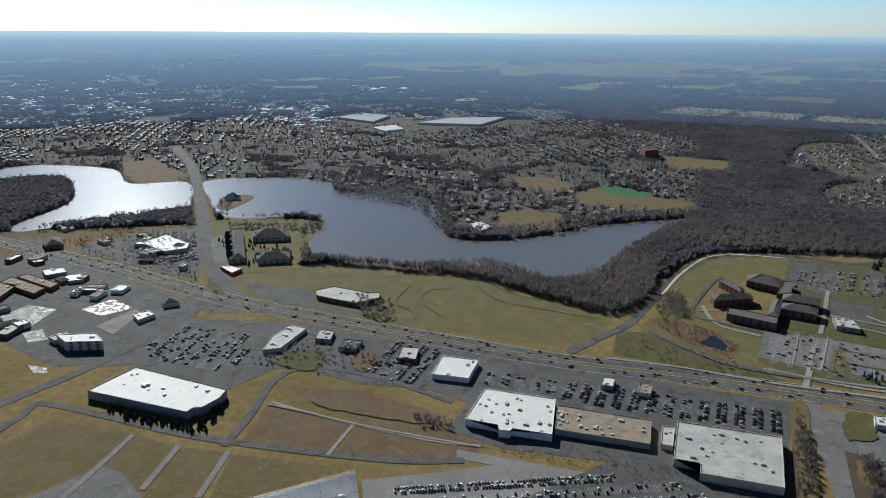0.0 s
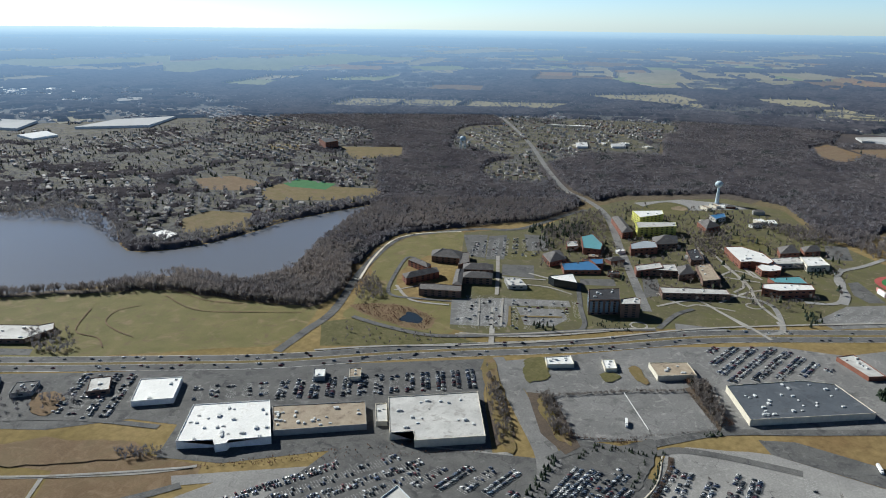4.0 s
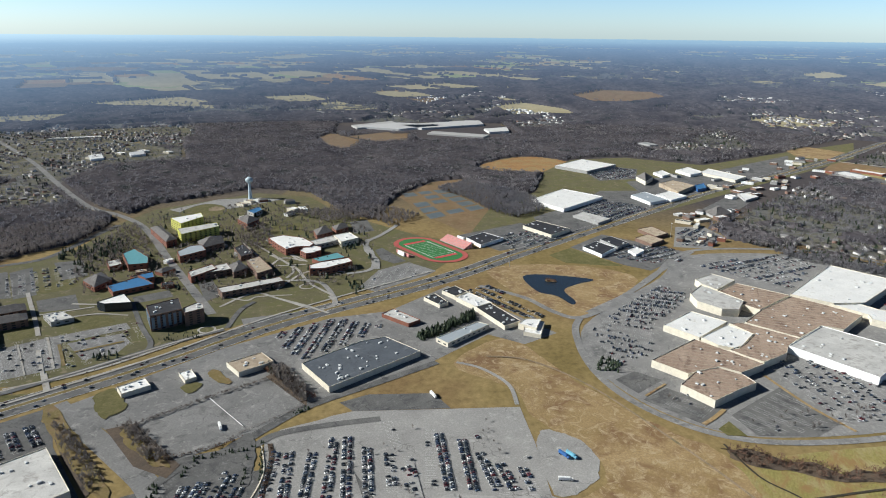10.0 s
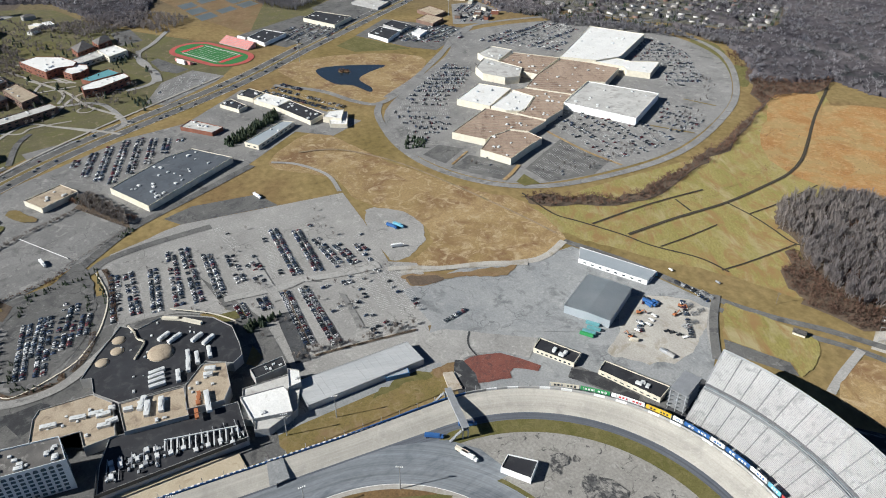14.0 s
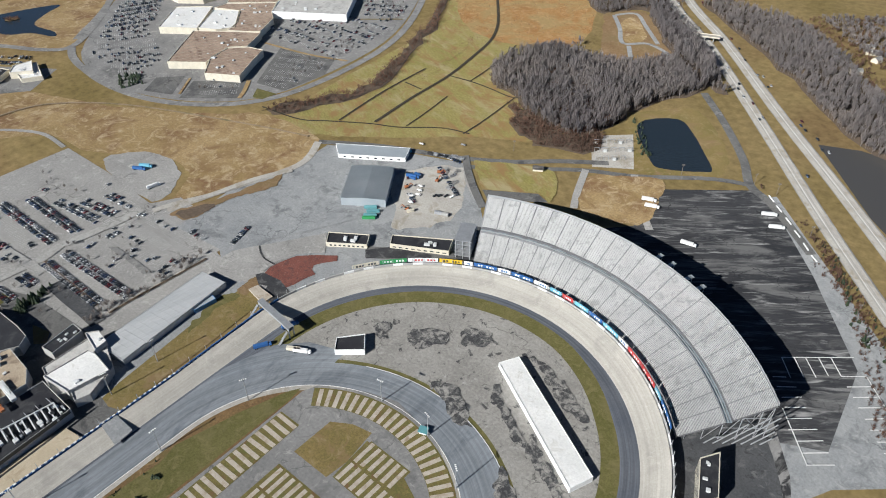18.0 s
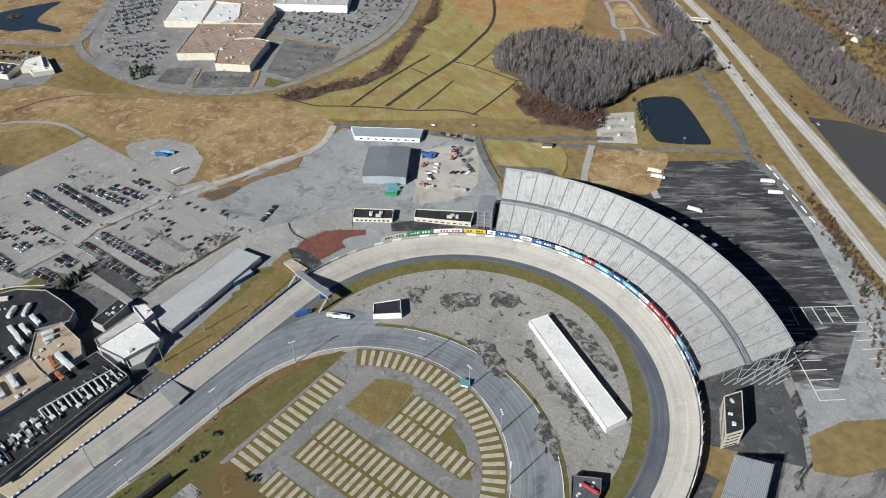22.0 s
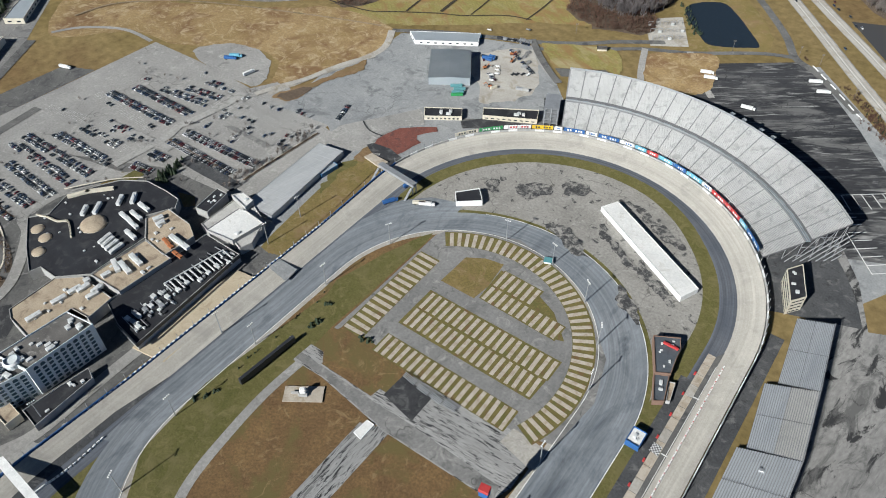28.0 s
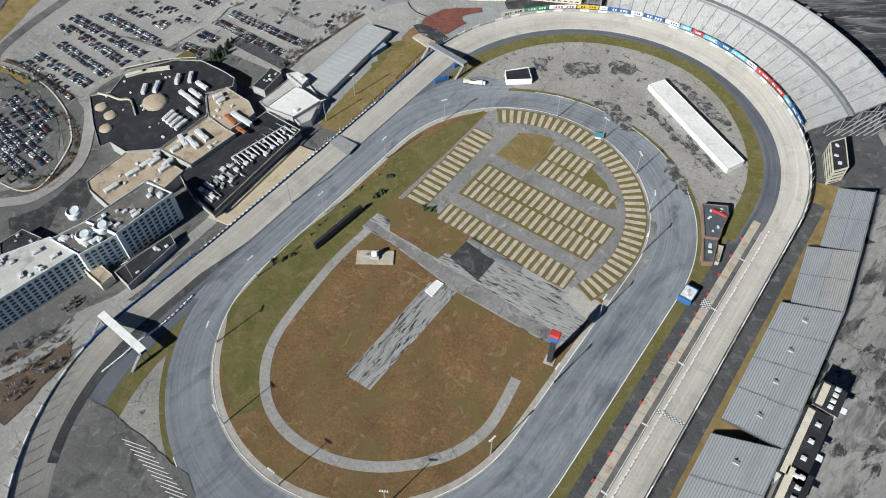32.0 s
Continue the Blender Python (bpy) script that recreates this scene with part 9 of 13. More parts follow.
car_field([(-837, 815), (-869, 927), (-763, 916), (-636, 850), (-631, 759), (-708, 810)], [(-677, 742), (-635, 816)], 0.45, 14)
car_field([(-602, 528), (-630, 569), (-563, 646), (-464, 657), (-456, 540)], [(-621, 563), (-497, 569)], 0.3, 15)
car_field([(-596, 720), (-569, 759), (-496, 723), (-487, 669), (-542, 657)], [(-569, 699), (-514, 730)], 0.4, 16)
car_field([(-523, 366), (-572, 422), (-524, 453), (-479, 397)], [(-520, 373), (-483, 407)], 0.02, 17)
car_field([(-100, -419), (-155, -399), (-220, -368), (-340, -276), (-349, -224), (-171, -304)], [(-112, -384), (-181, -349)], 0.6, 18)
car_field([(-324, -257), (-361, -206), (-381, -165), (-338, -146), (-298, -238)], [(-318, -206), (-365, -197)], 0.75, 19)
car_field([(-356, -124), (-399, -127), (-443, -74), (-377, -67), (-351, -94)], [(-351, -115), (-428, -103)], 0.75, 20)
car_field([(-666, -409), (-737, -435), (-808, -278), (-748, -247), (-671, -284), (-616, -380)], [(-637, -350), (-738, -398)], 0.05, 21)
car_field([(-978, -568), (-1063, -499), (-1038, -429), (-963, -414), (-890, -519)], [(-916, -495), (-1008, -537)], 0.12, 22)
car_field([(-1052.3, 470.2), (-1122.9, 541.4), (-1101.1, 619.8), (-1014.1, 606.5), (-1005.1, 526.8)], [(-1039.6, 515.6), (-1083.4, 598.5)], 0.75, 23)
car_field([(-1342.1, 482.9), (-1504.1, 596.3), (-1446.1, 674), (-1401.8, 680.8), (-1292.3, 554.8)], [(-1350.7, 507.7), (-1451.7, 627.1)], 0.75, 24)
car_field([(-1838.7, 669.2), (-1919.8, 775.9), (-1883.1, 828.9), (-1757.8, 780.9), (-1737.4, 674.2)], [(-1777.8, 668.8), (-1878.9, 781.6)], 0.7, 25)
car_field([(-1212.7, 306.1), (-1231.2, 375.7), (-1174.3, 426.4), (-1127.3, 374.7), (-1112.9, 291.5)], [(-1140.9, 309.7), (-1205.7, 375.9)], 0.6, 27)
car_field([(-1227.7, 683.8), (-1227.7, 736.2), (-1169, 744.3), (-1094.1, 688.6), (-1110.2, 630.7)], [(-1119.4, 641.8), (-1214.9, 730)], 0.6, 28)
car_field([(-488.5, 429.8), (-540.7, 510.9), (-463.2, 531.9), (-443.7, 495.8), (-450.5, 437.6)], [(-477.1, 436.2), (-445.2, 451.4)], 0.02, 29)
car_field([(-703.8, -433), (-747.8, -373.5), (-663, -328.4), (-630.5, -391.2)], [(-645.7, -362.4), (-721, -401.4)], 0.04, 30)
car_field([(-923.3, 34.3), (-994.6, 63.2), (-1032.1, 108.2), (-990.9, 148.3), (-972.2, 132.2), (-906.9, 55)], [(-922.4, 58.2), (-1010.5, 87.6)], 0.03, 31)
car_field([(-72, -1267), (-187, -1282), (-153, -1139), (-69, -1155)], [(-76, -1187), (-158, -1214)], 0.5, 26)
for k, (a, b) in enumerate(zip([(-299, 383), (-189, 368), (-196, 422), (-209, 386), (-259, 216), (-207, 441)], [(-247, 406), (-172, 357), (-149, 393), (-200, 396), (-270, 242), (-180, 442)])):
    car_rows(a, b, 0.75, 70 + k, False, 3.4)

for k, (a, b) in enumerate(zip([(-470.9, 153.8), (-430.2, 190.6), (-356, 153.7), (-356.9, 133.1), (-322.4, 138.7), (-316.6, 131.8), (-320.2, 151.3), (-278.1, 155.2), (-281.9, 168.5), (-397.3, 79.1), (-422.2, 76.3)], [(-463.7, 154.8), (-421.6, 196), (-346.4, 155.3), (-348, 135.1), (-312.5, 139.9), (-308.1, 134.8), (-308.6, 151.2), (-270.7, 155.7), (-271.4, 170.8), (-382.5, 81.6), (-411.5, 81.4)])):
    car_rows(a, b, 0.4, 80 + k)
for k, (a, b) in enumerate(zip([(-372, 188.1), (-370, 173.7), (-359.5, 201.3)], [(-279.6, 188.2), (-294.3, 173.9), (-283.1, 200)])):
    car_rows(a, b, 0.015, 95 + k)
car_rows(*[(-259.1, 212.8), (-267.4, 241.3)], 0.9, 99, False, 3.0)
# traffic on the two highways
_h = smooth(HWY, False, 6)
_r = random.Random(4)
for i in range(len(_h) - 1):
    a, b = Vector(_h[i]), Vector(_h[i + 1])
    d = b - a
    L = d.length
    if L < 1:
        continue
    d /= L
    for lane in (-15, -11.3, -7.5, 7.5, 11.3, 15):
        if _r.random() < L / 75:
            p = a + d * _r.random() * L + Vector((-d.y, d.x)) * lane
            CARS.append((p.x, p.y, math.atan2(d.y, d.x), _r.uniform(0.95, 1.15), _r.random() < 0.4))
for ln in ([(-246, 1041), (-113, 881), (4, 739), (95, 633)], [(-224, 1063), (-85, 898), (27, 771), (118, 669)]):
    ln = smooth(ln, False, 6)
    for i in range(len(ln) - 1):
        a, b = Vector(ln[i]), Vector(ln[i + 1])
        d = (b - a).normalized()
        for s in (-3, 2):
            if _r.random() < 0.35:
                p = a + (b - a) * _r.random() + Vector((-d.y, d.x)) * s
                CARS.append((p.x, p.y, math.atan2(d.y, d.x), 1.05, _r.random() < 0.4))

# The cars nearest the casino are things of their own; the rest stay joined.
def car_thing():
    ob = tagged(holder("car"), "parked car on the racetrack lot", "car", "parked cars")
    v, f, m = car_arrays(np.zeros((1, 2)), np.zeros(1), [1.0], [False])
    v[:, 2] -= 0.35
    for nm, idx, mm in (("body", 0, CAR_PAINT_ONE), ("glasshouse", 1, GLASS)):
        me = bpy.data.meshes.new(nm)
        me.from_pydata(v.tolist(), [], f[m == idx].tolist())
        me.materials.append(mm)
        o = new(nm, me)
        o.parent = ob
    w = None
    for x in (-1.4, 1.4):
        for y in (-0.82, 0.82):
            if w is None:
                bm = bmesh.new()
                bmesh.ops.create_cone(bm, cap_ends=True, segments=10, radius1=0.33, radius2=0.33, depth=0.2, matrix=pose(0, 0, 0, 90))
                w = part("wheel", bm, TYRE, ob)
                w.matrix_basis = pose(x, y, 0.33)
            else:
                same_mesh(w, "wheel", (x, y, 0.33), 0, ob)
    return ob


_near = sorted(range(len(CARS)), key=lambda i: math.dist(CARS[i][:2], (-270, 60)))
_own = _near[:160]
_one = car_thing()
for n_, i in enumerate(_own):
    x, y, a, s, van = CARS[i]
    if n_ == 0:
        _one.matrix_world = pose(x, y, 0.30, 0, 0, math.degrees(a))
    else:
        copy_thing(_one, pose(x, y, 0.30, 0, 0, math.degrees(a)))
_rest = np.array([CARS[i] for i in _near[160:]])
v, f, m = car_arrays(_rest[:, :2], _rest[:, 2], _rest[:, 3], _rest[:, 4] > 0.5)
mesh_from("cars", v, f, [CAR_PAINT, GLASS], "hundreds of parked and driving cars in many colours", "cars", mats=m)
_ln = np.array(LINES)
_u = np.c_[np.cos(_ln[:, 2]), np.sin(_ln[:, 2])]
_w = np.c_[-_u[:, 1], _u[:, 0]] * 0.09
_c4 = [np.c_[_ln[:, :2] + s * _u * 2.6 + t * _w, np.full(len(_ln), 0.38)] for s, t in ((-1, -1), (1, -1), (1, 1), (-1, 1))]
v = np.stack([_c4[0], _c4[1], _c4[2], _c4[0], _c4[2], _c4[3]], 1).reshape(-1, 3)
mesh_from("bay_lines", v, np.arange(len(v)).reshape(-1, 3), PAINT_W, "worn white parking bay lines", "lines")

# ---- far land ----
EYE3 = np.array([145.0, 60.0, 387.0])


def far(v):
    """Beyond 3.2 km places move in towards the eye's line, on to the rising distance."""
    v = np.asarray(v, float)
    if v.shape[1] == 2:
        v = np.c_[v, np.zeros(len(v))]
    d = np.hypot(v[:, 0] - EYE3[0], v[:, 1] - EYE3[1])
    r = 3195 + 1705 * (1 / 3195 - 1 / np.maximum(d, 3195)) / (1 / 3195 - 1 / 49000)
    k = np.where(d > 3195, r / np.maximum(d, 1), 1.0)[:, None]
    return EYE3 + (v - EYE3) * k


def within(pg, q):
    x, y = q[:, 0], q[:, 1]
    hit = np.zeros(len(q), bool)
    pts = np.array(pg, float)
    for (x0, y0), (x1, y1) in zip(pts, np.roll(pts, -1, 0)):
        if y0 != y1:
            hit ^= ((y0 > y) != (y1 > y)) & (x < (x1 - x0) * (y - y0) / (y1 - y0) + x0)
    return hit


def near_line(line, w, q):
    hit = np.zeros(len(q), bool)
    p = np.array(line, float)
    for a, b in zip(p, p[1:]):
        d = b - a
        t = np.clip(((q - a) @ d) / max(d @ d, 1e-6), 0, 1)
        hit |= ((q - a - t[:, None] * d) ** 2).sum(1) < w * w
    return hit


LAND = ["woods", MEADOW, OLIVE, RUST, DRY, GRASS, "lawns"]
# Much darker than BARE: the trees' self-shading is put into the canopy colour.
CANOPY = surface("far leafless canopy", (0.046, 0.043, 0.050), (0.098, 0.089, 0.093), 140, 20, 1.0, dirt=(0.030, 0.036, 0.036), dirt_size=75, dirt_cut=(0.56, 0.66), bump=0, grain=(0.45, 1.6), spec=0.0)
TOWN_GROUND = surface("town lawns and drives", (0.088, 0.084, 0.058), (0.130, 0.120, 0.088), 70, 8, 0.95, dirt=(0.115, 0.114, 0.108), dirt_size=45, dirt_cut=(0.5, 0.56), dirt2=(0.043, 0.042, 0.042), dirt2_size=38, dirt2_cut=(0.52, 0.58), bump=0, grain=(0.6, 1.4))
# Brightened stand-ins for MEADOW, GRASS and OLIVE; the hazy light is in the colour.
HAZE_MEADOW = surface("pale straw fields", (0.285, 0.25, 0.135), (0.385, 0.335, 0.20), 260, 40, 0.95, bump=0)
HAZE_OLIVE = surface("pale green winter crop", (0.22, 0.26, 0.10), (0.30, 0.32, 0.15), 260, 40, 0.95, bump=0)
HAZED = {m.name: hazed("distant " + v.name, v, 0.85) for m, v in ((MEADOW, HAZE_MEADOW), (DRY, DRY), (RUST, RUST), (GRASS, HAZE_MEADOW), (OLIVE, HAZE_OLIVE))}
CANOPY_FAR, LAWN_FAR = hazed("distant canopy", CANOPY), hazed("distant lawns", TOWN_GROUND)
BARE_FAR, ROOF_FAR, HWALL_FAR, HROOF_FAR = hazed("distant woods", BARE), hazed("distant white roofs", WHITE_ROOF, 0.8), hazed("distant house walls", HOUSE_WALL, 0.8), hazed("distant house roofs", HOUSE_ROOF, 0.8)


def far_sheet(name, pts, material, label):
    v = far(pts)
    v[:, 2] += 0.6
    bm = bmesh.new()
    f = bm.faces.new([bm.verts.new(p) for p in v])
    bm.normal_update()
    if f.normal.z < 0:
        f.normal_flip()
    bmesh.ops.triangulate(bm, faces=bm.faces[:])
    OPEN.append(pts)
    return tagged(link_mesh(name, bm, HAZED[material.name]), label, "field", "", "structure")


DEVELOPED = [(529, -1526), (127, -1512), (-191, -1384), (-143, -1110), (-310, -1006), (-411, -916), (-492, -819), (-548, -744), (-573, -609), (-685, -615), (-892, -690), (-1048, -612)] + [(-1071, -625), (-1194, -508), (-1362, -488), (-1504, -445), (-1675, -240), (-1615, -105), (-1429, -23), (-1336, 51), (-1551, 110), (-1674, 167), (-1771, 299), (-1526, 364), (-1331, 419)] + [(-1457, 329), (-1593, 461), (-1892, 557), (-2085, 690), (-2117, 877), (-1966, 1077), (-2187, 1485)] + [(-3249, 2937), (-1780, 1392), (-1322, 846), (-1203, 707), (-1047, 816), (-879, 974), (-789, 1015), (-681, 962), (-594, 889), (-544, 1019)] + [(-366, 1025), (-263, 845), (-295, 664), (-276, 618), (-178, 564), (-114, 563), (-101, 642), (-56, 759), (-201, 963)] + [(1300, 2600), (2500, 1500), (900, -900), (100, -1400)]
ESTATES = ([(-2231, -1330), (-2430, -1277), (-2195, -992), (-1900, -900), (-1920, -1060)], [(-2480, -1230), (-2590, -949), (-2223, -569), (-2097, -788), (-2191, -1020)], [(-2800, -1090), (-2900, -739), (-2657, -658), (-2598, -1000)], [(-1657, -892), (-1770, -879), (-1632, -707), (-1535, -681), (-1541, -821)])
ESTATE_LAWN = surface("estate lawns and drives", (0.105, 0.098, 0.056), (0.150, 0.134, 0.082), 60, 6, 0.95, dirt=(0.17, 0.168, 0.16), dirt_size=40, dirt_cut=(0.55, 0.6), dirt2=(0.055, 0.056, 0.05), dirt2_size=30, dirt2_cut=(0.5, 0.58), bump=0, grain=(0.6, 1.4))
for k, pg in enumerate(ESTATES):
    sheet("ground_estate", ragged(smooth(pg, True, 8), 12.0), 0.05, ESTATE_LAWN, "lawns and drives of an estate among the woods", "lawn")
    v, f = bare_trees(scatter(pg, (260, 420, 200, 110)[k], 91 + k), 95 + k, (8, 13), 12, 0.36, 0.04)
    mesh_from("estate_trees", v, f, BARE, "bare trees between estate houses", "trees")
    v, f = crown_trees(scatter(pg, (60, 110, 50, 25)[k], 191 + k), 195 + k, (5, 9), 0.34)
    mesh_from("estate_evergreens", v, f, EVERGREEN, "dark evergreens between estate houses", "trees")
TOWN = [[(743, -2631), (90, -2362), (-194, -2150), (-184, -1856), (-319, -1832), (-508, -1762), (-628, -1630), (-612, -1497), (-730, -1425), (-711, -1253), (-610, -1044), (-691, -971), (-826, -960), (-991, -964), (-1135, -904), (-1394, -1086), (-2037, -1593), (-2115, -2200), (-2783, -3650), (-1350, -4934), (-30, -5121), (1204, -5013)],
        [(-1851, -1131), (-2120, -1267), (-2230, -1178), (-2735, -1385), (-2991, -759), (-2125, -526), (-2037, -749), (-1738, -759), (-1512, -660), (-1490, -793), (-1641, -890), (-1834, -895)],
        [(-1271, 819), (-1499, 1025), (-1647, 1205), (-1207, 1229), (-901, 1297), (-775, 1121), (-917, 993), (-1093, 859)],
        [(-1915, 1505), (-2646, 2406), (-3091, 3350), (-2415, 3533), (-1160, 1911), (-1008, 1429), (-1376, 1559), (-1640, 1479)],
        [(-2461, -1139), (-2937, -1259), (-3165, -755), (-2661, -610), (-2385, -828)],
        [(-3475, 193), (-4800, 789), (-3913, 819), (-3018, 473), (-3053, -22), (-3450, -245)],
        [(-3857, 2019), (-4757, 2495), (-3659, 2645), (-2974, 2690), (-2507, 2309), (-2461, 1851), (-2927, 1765)],
        [(-4631, 3467), (-5165, 4480), (-4147, 4203), (-3630, 3226)],
        [(-3227, 609), (-3461, 881), (-2982, 980), (-2864, 696)],
        [(-2246, 1013), (-2747, 1512), (-2277, 1414), (-2200, 1245)],
        [(-51, -5613), (-641, -5918), (-2313, -9799), (-3437, -10455), (-3006, -8581), (-1427, -6284), (-723, -4526), (-21, -4905)]]
FACTORIES = (([(-1192, -2817), (-1360, -2916), (-1420, -2758), (-1255, -2605)], 9), ([(-1399, -2481), (-1615, -2553), (-1828, -2455), (-1591, -2309)], 9), ([(-1182, -2467), (-1293, -2481), (-1264, -2363), (-1168, -2347)], 7), ([(-2742, -3062), (-2977, -3013), (-2876, -2912), (-2681, -2981)], 8),
               ([(-2092, -3268), (-2267, -3245), (-2219, -3126), (-2050, -3150)], 8), ([(-2862, -19), (-2979, 172), (-2889, 359), (-2760, 163)], 8), ([(-2903, 169), (-3076, 532), (-2914, 532), (-2788, 256)], 8), ([(-2716, 296), (-2602, 506), (-2542, 474), (-2653, 268)], 6),
               ([(-2768, 510), (-2814, 613), (-2692, 601), (-2665, 516)], 8), ([(-2739, -3069), (-2907, -2975), (-2825, -2865), (-2686, -2977)], 8), ([(-2908, -33), (-3051, 140), (-2924, 181), (-2814, -7)], 6), ([(-2166, -830), (-2204, -803), (-2120, -767), (-2095, -797)], 7), ([(-2218, -724), (-2257, -689), (-2191, -663), (-2164, -700)], 7), ([(-2380, 1021), (-2395, 1060), (-2330, 1075), (-2318, 1040)], 6))
_strip = [(-1977, 1543), (-1900, 1600), (-1474, 1780), (-1373, 1679), (-1406, 1547), (-1548, 1488), (-1740, 1380), (-1850, 1400)]
_depots = [(-1250, 1400), (-1215, 1520), (-1060, 1520), (-1075, 1440), (-1160, 1380)]
_lakeside = [(-215, -1375), (-277, -1390), (-405, -1305), (-432, -1250), (-350, -1140), (-325, -1050), (-230, -1010), (-165, -1060)]
OPEN, FAR_FIELDS = list(OPEN) + [_strip, _depots, _lakeside] + [rect(sum(p[0] for p in pg) / len(pg), sum(p[1] for p in pg) / len(pg), *[1.35 * (max(p[k] for p in pg) - min(p[k] for p in pg)) for k in (0, 1)]) for pg, h in FACTORIES], []
for nm, pts, mm, lb in (
    ("field_far", [(-4782, -5901), (-5625, -6244), (-5854, -5781), (-6641, -5910), (-7386, -6122), (-7094, -5024), (-6371, -4741), (-5438, -4532), (-4971, -4711), (-4285, -4310), (-4063, -4795), (-3661, -4562), (-3569, -4768), (-4539, -6008)], OLIVE, "broad pale green farm fields"),
    ("field_far", [(-5438, -4532), (-5464, -4064), (-4940, -3693), (-4787, -4023)], RUST, "orange-brown far field"),
    ("field_far", [(-7703, -8716), (-8525, -8181), (-7543, -7327), (-7211, -7555)], MEADOW, "pale far farm field"),
    ("field_far", [(-10088, -9389), (-10831, -8824), (-10065, -8206), (-9004, -8349)], MEADOW, "pale far farm field"),
    ("field_far", [(-3968, -3494), (-4202, -3357), (-4518, -3208), (-4167, -3047), (-3813, -3130), (-3739, -3298)], OLIVE, "olive field beyond the town"),
    ("field_far", [(-9293, -5863), (-10445, -5853), (-9812, -4932), (-8828, -4951)], MEADOW, "pale far farm field"),
    ("field_far", [(-7059, -3088), (-7775, -2773), (-7634, -2198), (-6927, -2347)], DRY, "tan far farm field"),
    ("field_far", [(-10540, -1784), (-11883, -1215), (-11432, -587), (-10036, -1087)], MEADOW, "pale far farm field"),
    ("field_far", [(-5554, -3875), (-6068, -3657), (-5685, -3199), (-5163, -3386)], OLIVE, "olive far farm field"),
    ("field_far", [(-4603, -5981), (-3341, -6120), (-3330, -7079), (-4041, -7633), (-4470, -6836), (-5616, -7278)], OLIVE, "broad olive farm fields"),
    ("field_far", [(-8025, -5225), (-10158, -5907), (-11036, -5535), (-8772, -4887)], MEADOW, "pale far farm field"),
    ("field_far", [(-907, -4471), (-1246, -4988), (-1589, -5045), (-1538, -4724), (-1241, -4381), (-943, -4240)], DRY, "brown bare field beyond the town"),
    ("field_far", [(-408, -13797), (-1342, -15304), (-2086, -11738), (-1753, -11351), (-1078, -12659)], MEADOW, "pale far farm field"),
    ("field_far", [(-1584, -4700), (-1890, -4651), (-1771, -4288), (-1489, -4341)], OLIVE, "green field at the town's edge"),
    ("field_far", [(-1587, -3003), (-1748, -3060), (-1652, -2700), (-1444, -2651)], GRASS, "green field beside the factories"),
    ("field_far", [(-3720, -9646), (-4574, -10013), (-4493, -9114), (-3701, -8831)], MEADOW, "pale far farm field"),
    ("field_far", [(-5357, -1809), (-5873, -1682), (-5484, -1225), (-4953, -1287), (-4940, -1580)], OLIVE, "green far field"),
    ("field_far", [(-4069, -1296), (-4333, -1083), (-3975, -791), (-3772, -937)], MEADOW, "pale far field among woods"),
    ("field_far", [(-5254, -1681), (-6191, -1884), (-6424, -1591), (-5357, -1178), (-4995, -1352)], GRASS, "green and tan far field"),
    ("field_far", [(-3870, -1472), (-4080, -1346), (-3802, -732), (-3635, -755), (-3717, -1258)], GRASS, "pale green far field"),
    ("field_far", [(-6777, -844), (-7368, -645), (-6791, -288), (-6130, -490)], MEADOW, "pale far field"),
    ("field_far", [(-3759, 696), (-3976, 931), (-3648, 1079), (-3319, 1077), (-3340, 740)], MEADOW, "broad pale field beyond the woods"),
    ("field_far", [(-4463, 1334), (-4930, 1713), (-4770, 1992), (-4315, 1930), (-3949, 1535), (-3958, 1331)], DRY, "broad tan field beyond the woods"),
    ("field_far", [(-3147, 1854), (-3253, 2156), (-2963, 2184), (-2768, 2000), (-2787, 1742)], MEADOW, "tan field by the far suburbs"),
    ("field_far", [(-2578, -139), (-2680, -81), (-2440, -12), (-2313, -29), (-2369, -98)], DRY, "tan clearing in the woods"),
    ("field_far", [(-2614, -36), (-2730, 116), (-2521, 194), (-2461, 68)], DRY, "tan clearing in the woods"),
    ("field_far", [(-5494, 4070), (-6011, 4891), (-5420, 4859), (-5050, 4148)], MEADOW, "pale far field"),
    ("field_far", [(-6912, 4420), (-7603, 5121), (-6721, 4802), (-6170, 4138)], MEADOW, "pale far field"),
):
    if min(math.dist(p, EYE) for p in pts) < 3195:
        far_sheet(nm, pts, mm, lb)
    else:
        FAR_FIELDS.append((pts, LAND.index(mm)))


def value_noise(x, y, seed):
    """Smooth random values between 0 and 1 over the plane."""
    tab = np.random.RandomState(seed).rand(256, 256)
    i, j = np.floor(x).astype(int), np.floor(y).astype(int)
    u, w = x - i, y - j
    u, w = u * u * (3 - 2 * u), w * w * (3 - 2 * w)
    g = lambda a, b: tab[a % 256, b % 256]
    return (g(i, j) * (1 - u) + g(i + 1, j) * u) * (1 - w) + (g(i, j + 1) * (1 - u) + g(i + 1, j + 1) * u) * w


